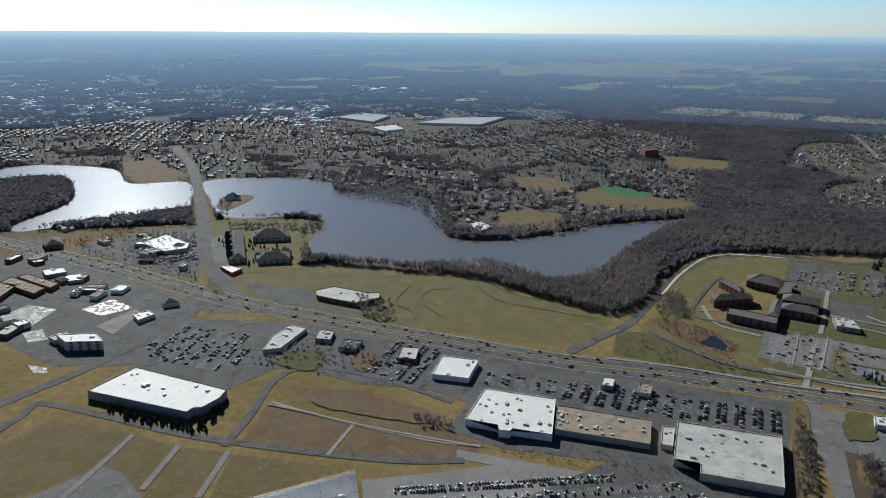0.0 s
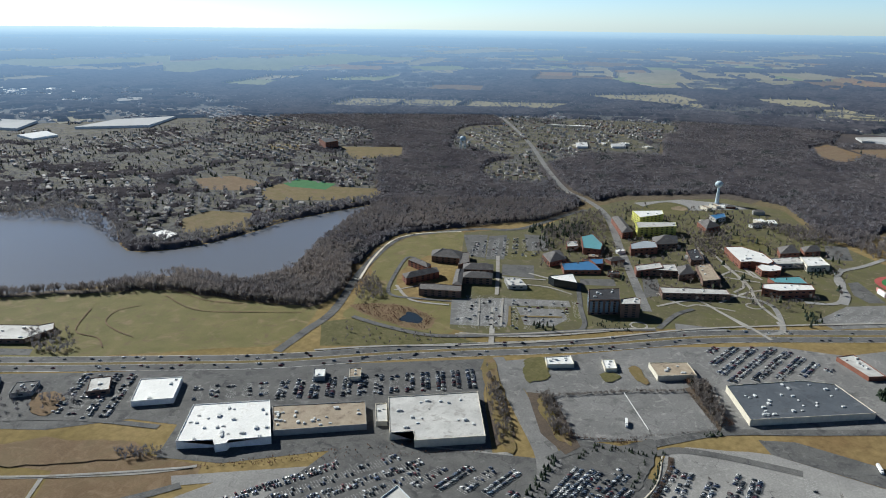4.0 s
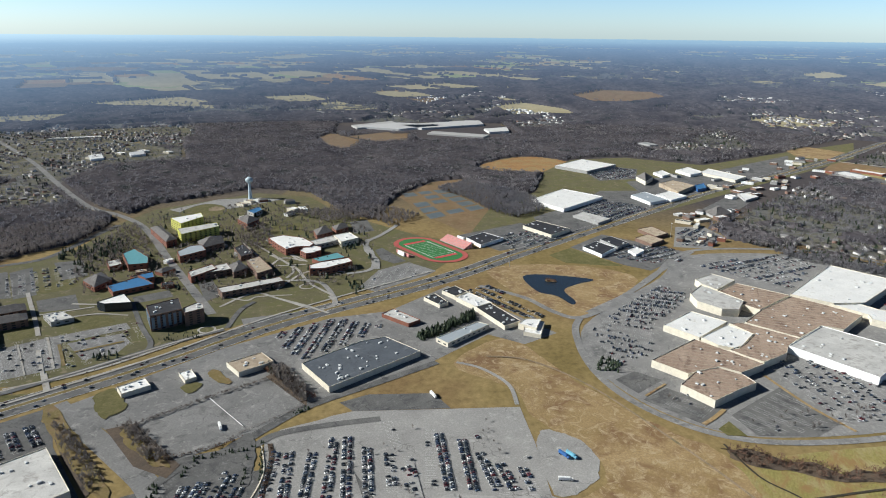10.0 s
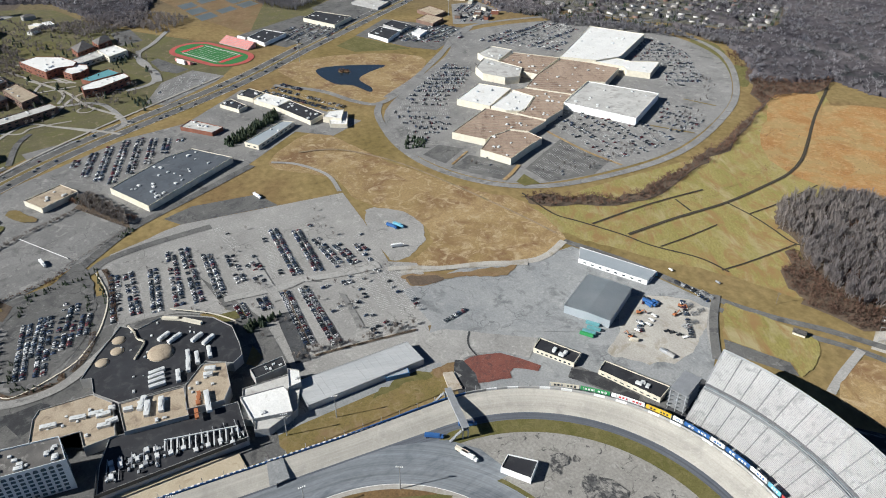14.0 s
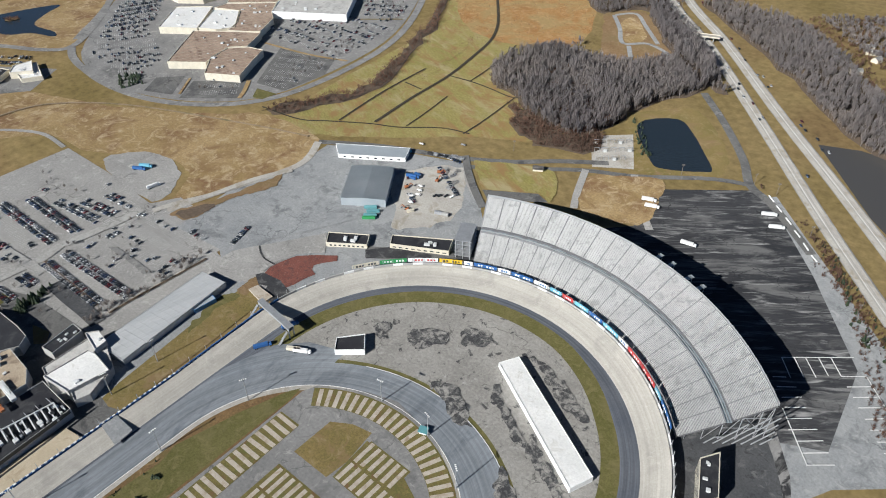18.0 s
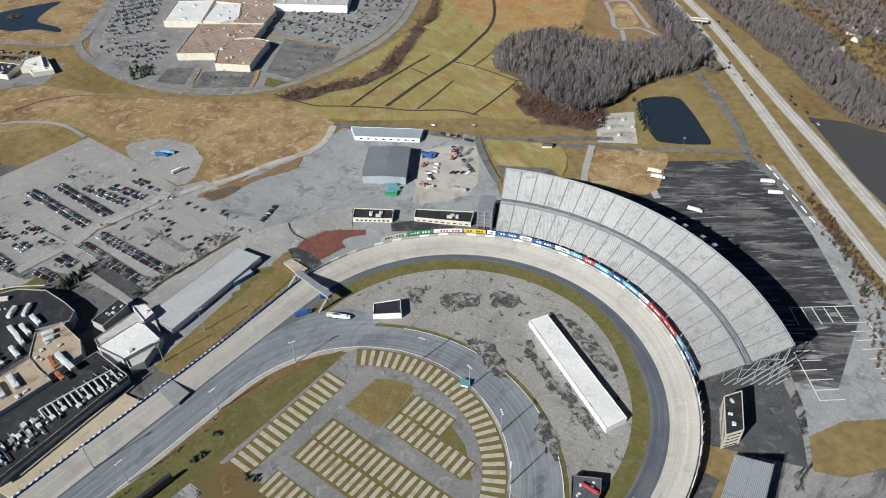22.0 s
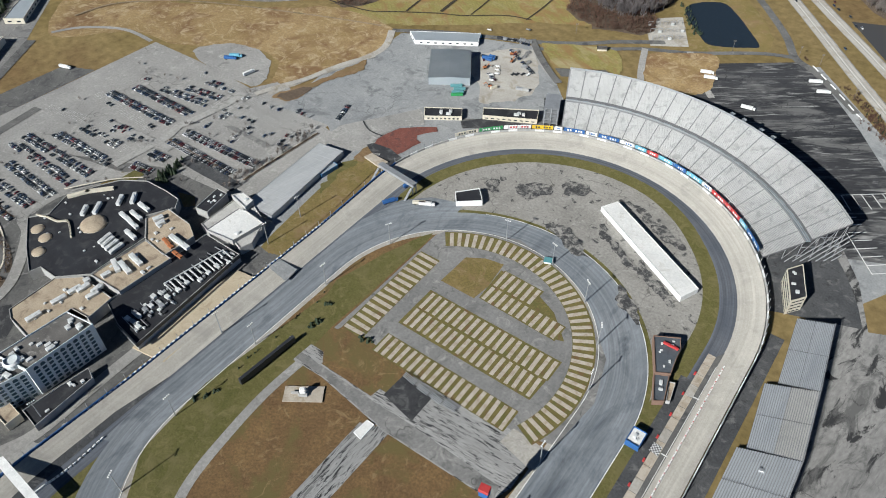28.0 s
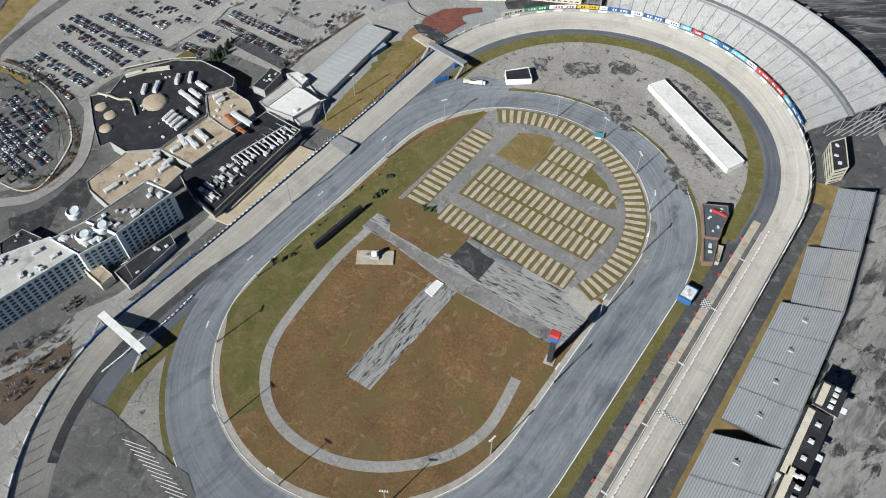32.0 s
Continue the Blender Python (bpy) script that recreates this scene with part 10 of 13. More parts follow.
def far_land():
    """Land from 3.2 km to the horizon: woods stand as a canopy of uneven height, farm fields and lawns lie open between them."""
    na, nd = 1250, 175
    ang = np.radians(np.linspace(26, 190, na))
    d = 1 / np.linspace(1 / 3192, 1 / 49000, nd)
    A, D = np.meshgrid(ang, d)
    x, y = EYE3[0] - np.sin(A) * D, EYE3[1] + np.cos(A) * D
    q = np.c_[x.ravel(), y.ravel()]
    t = 0.42
    px, py = x * math.cos(t) + y * math.sin(t), -x * math.sin(t) + y * math.cos(t)
    px, py = px + 130 * value_noise(x / 700, y / 700, 5), py + 130 * value_noise(x / 700, y / 700, 6)
    cell = np.random.RandomState(8).rand(256, 256)
    kind_ = np.random.RandomState(9).rand(256, 256)
    ci, cj = np.floor(px / 520).astype(int), np.floor(py / 330).astype(int)
    pick, sort = cell[ci % 256, cj % 256], kind_[ci % 256, cj % 256]
    openness = 0.6 * value_noise(x / 2600, y / 2600, 3) + 0.4 * value_noise(x / 900, y / 900, 4)
    field = (pick < np.clip((openness - 0.43) * 2.6, 0, 0.8)) & (D > 3500)
    cover = np.zeros(x.shape, int)
    cover[field] = np.select([sort < 0.42, sort < 0.62, sort < 0.68, sort < 0.86], [1, 2, 3, 4], 5)[field]
    tree_row = (np.abs(px / 520 - np.round(px / 520)) < 0.03) | (np.abs(py / 330 - np.round(py / 330)) < 0.05)
    cover[tree_row & field & (value_noise(x / 150, y / 150, 12) > 0.4)] = 0
    town = np.zeros(len(q), bool)
    for pg in TOWN:
        town |= within(pg, q)
    town = town.reshape(x.shape)
    lawn = value_noise(x / 55, y / 55, 13) * 0.6 + value_noise(x / 170, y / 170, 14) * 0.4 > 0.46
    cover[town] = np.where(lawn, 6, 0)[town]
    hamlet = (value_noise(x / 900, y / 900, 15) > 0.70) & (D > 3600) & lawn
    cover[hamlet] = 6
    for pts, k in FAR_FIELDS:
        cover[within(pts, q).reshape(x.shape)] = k
    r = np.random.RandomState(17)
    tall = 8 + 5 * value_noise(x / 45, y / 45, 18) + 3 * r.rand(*x.shape)
    z = np.where(cover == 0, tall, 0.0)
    z[0] = 0
    v = far(np.c_[q, z.ravel()])
    i, j = np.meshgrid(np.arange(nd - 1), np.arange(na - 1), indexing="ij")
    a = (i * na + j).ravel()
    f = np.concatenate([np.c_[a, a + 1, a + na + 1], np.c_[a, a + na + 1, a + na]])
    c = cover.ravel()
    k = np.where((c[a] == 0) | (c[a + na] == 0), 0, c[a])
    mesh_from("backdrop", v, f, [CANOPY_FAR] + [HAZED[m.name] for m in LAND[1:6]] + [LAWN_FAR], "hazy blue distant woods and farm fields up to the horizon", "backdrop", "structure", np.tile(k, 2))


def near_canopy():
    """Under the spray of single trees the nearer woods stand as one uneven mass of twigs."""
    na, nd = 900, 150
    A, D = np.meshgrid(np.radians(np.linspace(26, 190, na)), 1 / np.linspace(1 / 1150, 1 / 3194, nd))
    x, y = EYE3[0] - np.sin(A) * D, EYE3[1] + np.cos(A) * D
    q = np.c_[x.ravel(), y.ravel()]
    ok = ~within(DEVELOPED, q)
    for pg in OPEN + [LAKE, LAKE_W]:
        ok &= ~within(pg, q)
    town = np.zeros(len(q), bool)
    for pg in TOWN:
        town |= within(pg, q)
    grove = 0.55 * value_noise(q[:, 0] / 95, q[:, 1] / 95, 29) + 0.45 * value_noise(q[:, 0] / 26, q[:, 1] / 26, 30)
    ok &= ~town | (grove > 0.52)
    for pg in ESTATES:
        ok &= ~within(pg, q)
    for ln, w in ROADS:
        ok &= ~near_line(ln, w / 2 + 8, q)
    r = np.random.RandomState(27)
    z = 4.5 + 4.5 * value_noise(q[:, 0] / 40, q[:, 1] / 40, 28) + 2.5 * r.rand(len(q))
    z = np.where(town, 0.62 * z, z)
    q = q + r.uniform(-2, 2, q.shape)
    i, j = np.meshgrid(np.arange(nd - 1), np.arange(na - 1), indexing="ij")
    a = (i * na + j).ravel()
    a = a[ok[a] & ok[a + 1] & ok[a + na] & ok[a + na + 1]]
    cells = np.zeros(len(q), int)
    for k in (a, a + 1, a + na, a + na + 1):
        cells[k] += 1
    z[(cells < 4) & (np.arange(len(q)) < (nd - 1) * na)] = 0.3
    used = np.flatnonzero(cells)
    at = np.full(len(q), -1)
    at[used] = np.arange(len(used))
    f = np.concatenate([np.c_[a, a + 1, a + na + 1], np.c_[a, a + na + 1, a + na]])
    mesh_from("woodland_canopy", np.c_[q, z][used], at[f], CANOPY, "dense grey-brown twig mass of leafless woods", "woodland")


far_land()
near_canopy()
_d = 1 / np.linspace(1 / 3192, 1 / 49000, 24)
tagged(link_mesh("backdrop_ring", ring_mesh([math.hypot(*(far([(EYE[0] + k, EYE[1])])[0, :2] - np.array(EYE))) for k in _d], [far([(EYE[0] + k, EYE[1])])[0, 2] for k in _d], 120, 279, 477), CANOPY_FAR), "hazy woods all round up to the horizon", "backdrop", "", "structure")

_r = np.random.RandomState(11)


def sector(n, d0, d1, a0=28.0, a1=186.0):
    """Places spread evenly over the land ahead of the camera, by distance and heading."""
    d = np.sqrt(_r.uniform(d0 * d0, d1 * d1, n))
    a = np.radians(_r.uniform(a0, a1, n))
    return np.c_[EYE3[0] - np.sin(a) * d, EYE3[1] + np.cos(a) * d]


def wooded(q, town_keep):
    ok = ~within(DEVELOPED, q)
    for pg in OPEN + [LAKE, LAKE_W]:
        ok &= ~within(pg, q)
    for ln, w in ROADS:
        ok &= ~near_line(ln, w / 2 + 5, q)
    t = np.zeros(len(q), bool)
    for pg in TOWN:
        t |= within(pg, q)
    return ok & (~t | (_r.rand(len(q)) < town_keep)), t


_q = sector(95000, 500, 3200)
_ok, _t = wooded(_q, 0.30)
_d0 = np.hypot(_q[:, 0] - EYE3[0], _q[:, 1] - EYE3[1])
v, f = joined([bare_trees(_q[_ok & (_d0 < 1900)], 21, (10, 16), 20, 0.34, 0.035), bare_trees(_q[_ok & (_d0 >= 1900)], 24, (10, 14), 9, 0.42, 0.05)])
mesh_from("woodland", v, f, BARE, "wide grey-brown leafless woodland", "woodland")
_q = sector(12000, 3200, 4600)
_ok, _t = wooded(_q, 0.15)
_d0 = np.hypot(_q[:, 0] - EYE3[0], _q[:, 1] - EYE3[1])
_ok &= _r.rand(len(_q)) < np.clip((4600 - _d0) / 1300, 0, 1)
v, f = bare_trees(_q[_ok], 22, (13, 17), 12, 0.5, 0.1)
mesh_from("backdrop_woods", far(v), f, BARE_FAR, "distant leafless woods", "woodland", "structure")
_q = sector(12000, 700, 3200)
_ok, _t = wooded(_q, 1.0)
_e = _q[_ok & (_t | (_r.rand(len(_q)) < 0.05))][:4600]
v, f = crown_trees(_e, 23, (6, 11.5), 0.34)
mesh_from("evergreens", v, f, EVERGREEN, "dark evergreens among houses and woods", "trees")


def street_grid(pg, seed):
    r = np.random.RandomState(seed)
    p = np.array(pg, float)
    R = np.abs(p - p.mean(0)).max() * 1.5
    return r, p.mean(0), r.choice([0.30, 0.62, 0.95]), np.arange(-R, R, 23.0), np.arange(-R, R, 76.0)


def street_bend(q, a, c0):
    q = q + 26 * np.sin(q[:, ::-1] / 210.0) + 150 * np.sin(q[:, ::-1] / 520.0 + 1.0) + 60 * np.sin(q / 340.0)
    return np.c_[q[:, 0] * math.cos(a) - q[:, 1] * math.sin(a), q[:, 0] * math.sin(a) + q[:, 1] * math.cos(a)] + c0


def street_lines(pg, seed):
    """The centre lines of a suburb's streets, and every fifth cross street."""
    _, c0, a, u, rows = street_grid(pg, seed)
    out = [street_bend(np.c_[u, np.full(len(u), y)], a, c0) for y in rows]
    return out + [street_bend(np.c_[np.full(len(u), x), u], a, c0) for x in u[::9]]


def street_rows(pg, n, seed):
    """Houses on both sides of parallel streets, in patches, as they stand in suburbs."""
    r, c0, a, u, rows = street_grid(pg, seed)
    q = np.stack(np.meshgrid(u, np.concatenate([rows - 17, rows + 17])), -1).reshape(-1, 2)
    q = street_bend(q, a, c0) + r.uniform(-3, 3, q.shape)
    patch = np.sin(q[:, 0] / 83 + seed) + np.sin(q[:, 1] / 71 + 2 * seed) + 0.8 * np.sin((q[:, 0] + q[:, 1]) / 190)
    q = q[within(pg, q) & (patch + r.uniform(-0.5, 0.5, len(q)) > -0.35)]
    r.shuffle(q)
    return q[:n]


def house_arrays(at, seed, size=1.0):
    r = np.random.RandomState(seed)
    n = len(at)
    w, d, h, g = r.uniform(4, 7, n) * size, r.uniform(5, 10, n) * size, r.uniform(3, 6, n), r.uniform(2, 3.2, n)
    a = r.choice([0.3, 0.3 + 1.57, 0.9, 0.9 + 1.57], n) + r.uniform(-0.15, 0.15, n)
    z = np.zeros(n)
    loc = [(-w, -d, z), (w, -d, z), (w, d, z), (-w, d, z), (-w, -d, h), (w, -d, h), (w, d, h), (-w, d, h), (z, -d, h + g), (z, d, h + g)]
    c, s = np.cos(a), np.sin(a)
    v = np.stack([np.c_[x * c - y * s + at[:, 0], x * s + y * c + at[:, 1], zz] for x, y, zz in loc], 1)
    e = [(-w - .5, -d - .5, h - .2), (z, -d - .5, h + g + .2), (z, d + .5, h + g + .2), (-w - .5, d + .5, h - .2), (w + .5, -d - .5, h - .2), (w + .5, d + .5, h - .2)]
    v2 = np.stack([np.c_[x * c - y * s + at[:, 0], x * s + y * c + at[:, 1], zz] for x, y, zz in e], 1)
    t1 = np.array([(0, 1, 5), (0, 5, 4), (1, 2, 6), (1, 6, 5), (2, 3, 7), (2, 7, 6), (3, 0, 4), (3, 4, 7), (4, 5, 8), (6, 7, 9)])
    t2 = np.array([(0, 1, 2), (0, 2, 3), (1, 4, 5), (1, 5, 2)]) + 10
    v = np.concatenate([v, v2], 1)
    t = np.concatenate([t1, t2])
    return v.reshape(-1, 3), (t[None] + (np.arange(n) * 16)[:, None, None]).reshape(-1, 3), np.tile(np.r_[np.zeros(10), np.ones(4)], n)


_hs = []
for k, (pg, n) in enumerate(zip(ESTATES, (200, 70, 230, 80))):
    _hs.append(street_rows(pg, n, 81 + k))
for k, (pg, n) in enumerate(zip(TOWN, (5200, 480, 330, 1700, 380, 260, 420, 260, 160, 140, 600))):
    q = street_rows(pg, n, 31 + k)
    for hole in [LAKE, LAKE_W] + OPEN:
        q = q[~within(hole, q)]
    for ln, w in ROADS:
        q = q[~near_line(ln, w / 2 + 8, q)]
    _hs.append(q)
_hs.append(scatter([(28, -1534), (-215, -1478), (-200, -1395), (-64, -1443), (26, -1459)], 30, 60))
_hs.append(scatter([(28, -1534), (-60, -1520), (-60, -1470), (26, -1459)], 10, 61))
_hs = np.concatenate(_hs)
_hd = np.hypot(_hs[:, 0] - EYE3[0], _hs[:, 1] - EYE3[1])
v, f, m = house_arrays(_hs[_hd < 3150], 41, 0.78)
mesh_from("houses", v, f, [HOUSE_WALL, HOUSE_ROOF], "hundreds of small gabled houses in suburbs", "houses", mats=m)
v, f, m = house_arrays(_hs[_hd >= 3150], 42, 1.3)
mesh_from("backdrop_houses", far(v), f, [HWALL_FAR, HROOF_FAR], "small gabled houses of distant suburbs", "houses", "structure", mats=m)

sheet("field_suburb_strip", ragged(smooth(_strip, True, 5), 6.0), 0.09, DRY, "tan field strip among the suburbs", "field")
sheet("pavement_suburb_lot", [(-1832, 1415), (-1845, 1520), (-1580, 1600), (-1560, 1510), (-1737, 1392)], 0.14, ASPHALT, "dark lot in front of a low school", "parking lot")
sheet("pavement_depots", _depots, 0.09, LOT, "pale yard between storage sheds", "yard", round_it=True)
for k in range(7):
    building("storage_shed", rect(-1215 + 22 * k, 1415 + 12 * k + (k % 2) * 18, 14, 46, -38), 4.5, CREAM, WHITE_ROOF, "long storage shed with a white roof", "shed", parapet=0.2)
building("school", rect(-1790, 1500, 90, 30, 30), 6, BRICK, WHITE_ROOF, "low school with a pale roof beside a lot", "school", units=4)
# lawns and drives under the near suburbs, and their streets
_A, _D = np.meshgrid(np.radians(np.linspace(26, 190, 620)), np.linspace(700, 3194, 90))
_gx, _gy = EYE3[0] - np.sin(_A) * _D, EYE3[1] + np.cos(_A) * _D
_gq = np.c_[_gx.ravel(), _gy.ravel()]
_gt = np.zeros(len(_gq), bool)
for pg in TOWN:
    _gt |= within(pg, _gq)
for pg in (LAKE, LAKE_W, DEVELOPED):
    _gt &= ~within(pg, _gq)
_gi, _gj = np.meshgrid(np.arange(89), np.arange(619), indexing="ij")
_ga = (_gi * 620 + _gj).ravel()
_ga = _ga[_gt[_ga] & _gt[_ga + 1] & _gt[_ga + 620] & _gt[_ga + 621]]
mesh_from("ground_suburbs", np.c_[_gq, np.full(len(_gq), 0.03)], np.concatenate([np.c_[_ga, _ga + 1, _ga + 621], np.c_[_ga, _ga + 621, _ga + 620]]), TOWN_GROUND, "mottled lawns, drives and bare earth of the suburbs", "ground", "structure")
STREET = surface("pale suburban street", (0.11, 0.11, 0.112), (0.155, 0.154, 0.153), 30, 3, 0.95, bump=0)
STREET_FAR = hazed("distant street", STREET, 0.8)
_sv, _sf = {0: [], 1: []}, 0
for k, pg in enumerate(TOWN):
    for st in street_lines(pg, 31 + k):
        a, b = st[:-1], st[1:]
        u = (b - a) / np.maximum(np.hypot(*(b - a).T), 1e-6)[:, None]
        w = np.c_[-u[:, 1], u[:, 0]] * 3.0
        ok = within(pg, a) & within(pg, b) & (value_noise(a[:, 0] / 160, a[:, 1] / 160, 19) > 0.42)
        for hole in [LAKE, LAKE_W] + OPEN:
            ok &= ~within(hole, a)
        quad = np.stack([a - w, b - w, b + w, a - w, b + w, a + w], 1)[ok]
        dd = np.hypot(a[ok][:, 0] - EYE3[0], a[ok][:, 1] - EYE3[1]) > 3150
        _sv[0].append(quad[~dd].reshape(-1, 2))
        _sv[1].append(quad[dd].reshape(-1, 2))
for k, nm in ((0, "road_suburbs"), (1, "road_far_suburbs")):
    q = np.concatenate(_sv[k])
    v = far(np.c_[q, np.full(len(q), 0.3 if k == 0 else 1.0)])
    mesh_from(nm, v, np.arange(len(v)).reshape(-1, 3), STREET if k == 0 else STREET_FAR, "pale streets between suburban houses", "road", "structure")

# large pale factory roofs in the distance
bm = bmesh.new()
for pts, h in FACTORIES:
    p = far([(x, y, z) for z in (0, h) for x, y in pts])
    n = len(pts)
    vv = [bm.verts.new(q) for q in p]
    for i in range(n):
        bm.faces.new((vv[i], vv[(i + 1) % n], vv[n + (i + 1) % n], vv[n + i]))
    bm.faces.new(vv[n:])
bmesh.ops.recalc_face_normals(bm, faces=bm.faces[:])
FACTORY_ROOF = hazed("distant factory roofs", palette("factory roofs", [(0.46, 0.455, 0.44), (0.30, 0.30, 0.29), (0.58, 0.575, 0.55), (0.38, 0.37, 0.35)], 0.8), 0.8)
tagged(link_mesh("factories", bm, FACTORY_ROOF), "far white-roofed factories and warehouses", "factories", "", "stuff")

# ---- woods near the track ----
CLEAR = [(-261.8, 866.6), (-261.9, 897.7), (-228.3, 923.4), (-189.5, 886.6), (-155, 838.4), (-118.8, 805.2), (-129.2, 774.5), (-150.4, 753.2), (-183.7, 734.1)]
sheet("ground_clearing_pit", CLEAR, 0.34, DRY, "brown clearing with a gravel loop in the woods", "clearing", round_it=True)
for ln in ([(-256.1, 887.8), (-226.3, 849.8), (-198.5, 808), (-169.9, 826.1), (-124.9, 805.2), (-69.7, 757.9)], [(-254.5, 889.4), (-233.1, 910.8), (-199.8, 876.3), (-160.6, 832.8)], [(-188.6, 804.7), (-155.2, 750.7)]):
    ribbon("road_clearing", ln, 6, 0.42, YARD, "grey gravel drive in a clearing", "road")
sheet("ground_clearing_sand", [(-234.3, 871.3), (-224.8, 896), (-181.3, 838.7), (-198.7, 814.5)], 0.40, MEADOW, "straw-coloured centre of the clearing", "clearing", round_it=True)
wood("wood_shore", [(-540, -835), (-522, -752), (-580, -671), (-671, -630), (-909, -728), (-1063, -621), (-1198, -510), (-1315, -478), (-1347, -573), (-1208, -787), (-1121, -874), (-853, -801), (-616, -695), (-568, -868)], 4200, 3, "bare grey-brown trees along the lake shore", (10, 16), BARE_NEAR, (), 32, 0.2, thick=0.017, litter=True, steep=0.05)
wood("wood_park", [(-303, -1039), (-411, -916), (-495, -824), (-524, -729), (-550, -644), (-589, -581), (-732, -645), (-827, -781), (-667, -717), (-561, -760), (-528, -854), (-420, -931), (-325, -1041)], 2600, 4, "bare trees between park and lake", (10, 16), BARE_NEAR, (), 32, 0.2, thick=0.017, litter=True, steep=0.05)
wood("wood_east", [(-278, 615), (-247, 602), (-178, 564), (-123, 557), (-102, 599), (-100, 651), (-61, 757), (-88, 828), (-188, 921), (-218, 932), (-185, 752), (-260, 723), (-290, 658)], 2600, 5, "tall bare grey trees beside the pond", (13, 19), BARE_NEAR, (CLEAR,), 40, 0.15, thick=0.011, litter=True, steep=0.1)
wood("wood_expressway", [(-177, 1016), (-46, 1011), (83, 880), (169, 761), (131, 722), (25, 822), (-82, 925)], 1800, 6, "bare trees along the expressway", (9, 15), BARE_NEAR, (), 40, 0.17, thick=0.012, litter=True, steep=0.1)
wood("wood_expressway_inner", [(-338, 949), (-268, 882), (-224, 926), (-84, 790), (-56, 759), (-50, 775), (-249, 1038)], 700, 7, "bare trees on the expressway's inner side", (9, 14), BARE_NEAR, (CLEAR,), 40, 0.17, thick=0.012, litter=True, steep=0.1)
wood("scrub_belt", [(-431, 400), (-381, 500), (-412, 613), (-448, 698), (-512, 820), (-655, 949), (-664, 1006), (-609, 1070), (-531, 986), (-528, 866), (-434, 712), (-398, 609), (-363, 494), (-408, 394)], 2600, 8, "reddish brown scrub belt round the mall", (4, 9), BARE_RED, (), 9, 0.45, litter=True)
wood("scrub_meadow", [(-219, 576), (-182, 569), (-125, 560), (-102, 587), (-92, 540), (-144, 517), (-177, 532)], 700, 9, "reddish scrub at the meadow's edge", (3, 7), BARE_RED, (), 9, 0.5, litter=True)
wood("wood_campus", [(-1093, -476), (-1286, -467), (-1328, -429), (-1035, -318), (-1010, -384)], 260, 11, "campus trees", (8, 13), BARE_DARK)
wood("wood_islet", [(-286, -1494), (-297, -1468), (-325, -1490), (-322, -1540), (-355, -1580), (-324, -1578)], 34, 15, "bare trees on the islet", (6, 11), BARE_DARK)
wood("wood_apartments", [(-263, -1339), (-312, -1291), (-381, -1247), (-430, -1248), (-415, -1218), (-371, -1205), (-345, -1150), (-325, -1060), (-310, -1075), (-345, -1150), (-365, -1225), (-255, -1310)], 170, 16, "bare trees round lakeside apartments", (8, 13), BARE_DARK)
wood("wood_campus_south", [(-685, -606), (-729, -593), (-657, -522), (-617, -540)], 120, 12, "bare trees on the campus bank", (7, 11), BARE_DARK)
wood("wood_north_highway", [(-1183, 758), (-1054, 834), (-892, 972), (-771, 1063), (-730, 1022), (-855, 942), (-1018, 798)], 700, 13, "tree line beyond the mall", (9, 14))
wood("wood_lake_point", [(-598, -1566), (-740, -1442), (-711, -1253), (-621, -1061), (-585, -1046), (-659, -1254), (-570, -1472)], 500, 14, "bare trees on the lake point", (8, 13))
wood("wood_bridge", [(-313, -1819), (-332, -1850), (-208, -1364), (-197, -1371)], 90, 15, "trees beside the causeway", (8, 12))
sheet("ground_lakeside", _lakeside, 0.03, FRESH, "lawns between lakeside apartments", "lawn")
wood("wood_west_bank", [(457, -2203), (104, -2054), (-29, -2024), (-38, -1866), (-7, -1713), (95, -1575), (127, -1521), (391, -1594)], 2600, 17, "dark wooded lake bank", (10, 15))
wood("wood_shore_north", [(-516, -1784), (-640, -1657), (-743, -1448), (-720, -1279), (-607, -1060), (-691, -971), (-913, -952), (-1127, -897), (-1174, -928), (-939, -996), (-721, -1009), (-642, -1073), (-742, -1266), (-774, -1500), (-666, -1713)], 1300, 18, "bare trees on the far shore", (9, 14))
wood("wood_store_road", [(-546, -291), (-556, -285), (-425, -196), (-402, -201), (-466, -244)], 130, 19, "young bare trees beside the access road", (6, 10), BARE_DARK)
wood("wood_dark_lot", [(-516, -214), (-523, -196), (-446, -138), (-438, -147), (-457, -170)], 110, 20, "bare trees round the empty lot", (6, 10), BARE_DARK)
wood("wood_dark_lot_north", [(-618, -73), (-646, -62), (-584, -28), (-546, -24)], 120, 24, "bare trees beside the dark-roofed store", (7, 11), BARE_DARK)
wood("wood_plots", [(-1640, 215), (-1721, 309), (-1620, 368), (-1531, 441), (-1400, 440), (-1330, 365), (-1400, 310), (-1494, 290)], 1500, 28, "bare grey wood between the plots and a store", (10, 15))
wood("wood_park_road", [(-299, -855), (-338, -803), (-303, -724), (-273, -767)], 34, 25, "bare park trees by the clubhouse", (8, 12), BARE_DARK)
wood("wood_hotel", [(-213, -227), (-202, -210), (-193, -187), (-170, -211), (-173, -237), (-174, -252)], 70, 26, "bare trees and shrubs below the hotel", (3, 7))
wood("wood_subdivision", [(-1383, 942), (-1072, 1119), (-844, 1207), (-665, 1172), (-930, 1489), (-1278, 1602), (-1571, 1527), (-1702, 1318)], 2600, 27, "bare trees among suburban houses", (9, 14), None, (), 9)


def evergreen_row(poly, n, seed, label, h=(4, 8)):
    v, f = crown_trees(scatter(poly, n, seed), seed, h, 0.32)
    return mesh_from("evergreen_row", v, f, EVERGREEN, label, "trees")


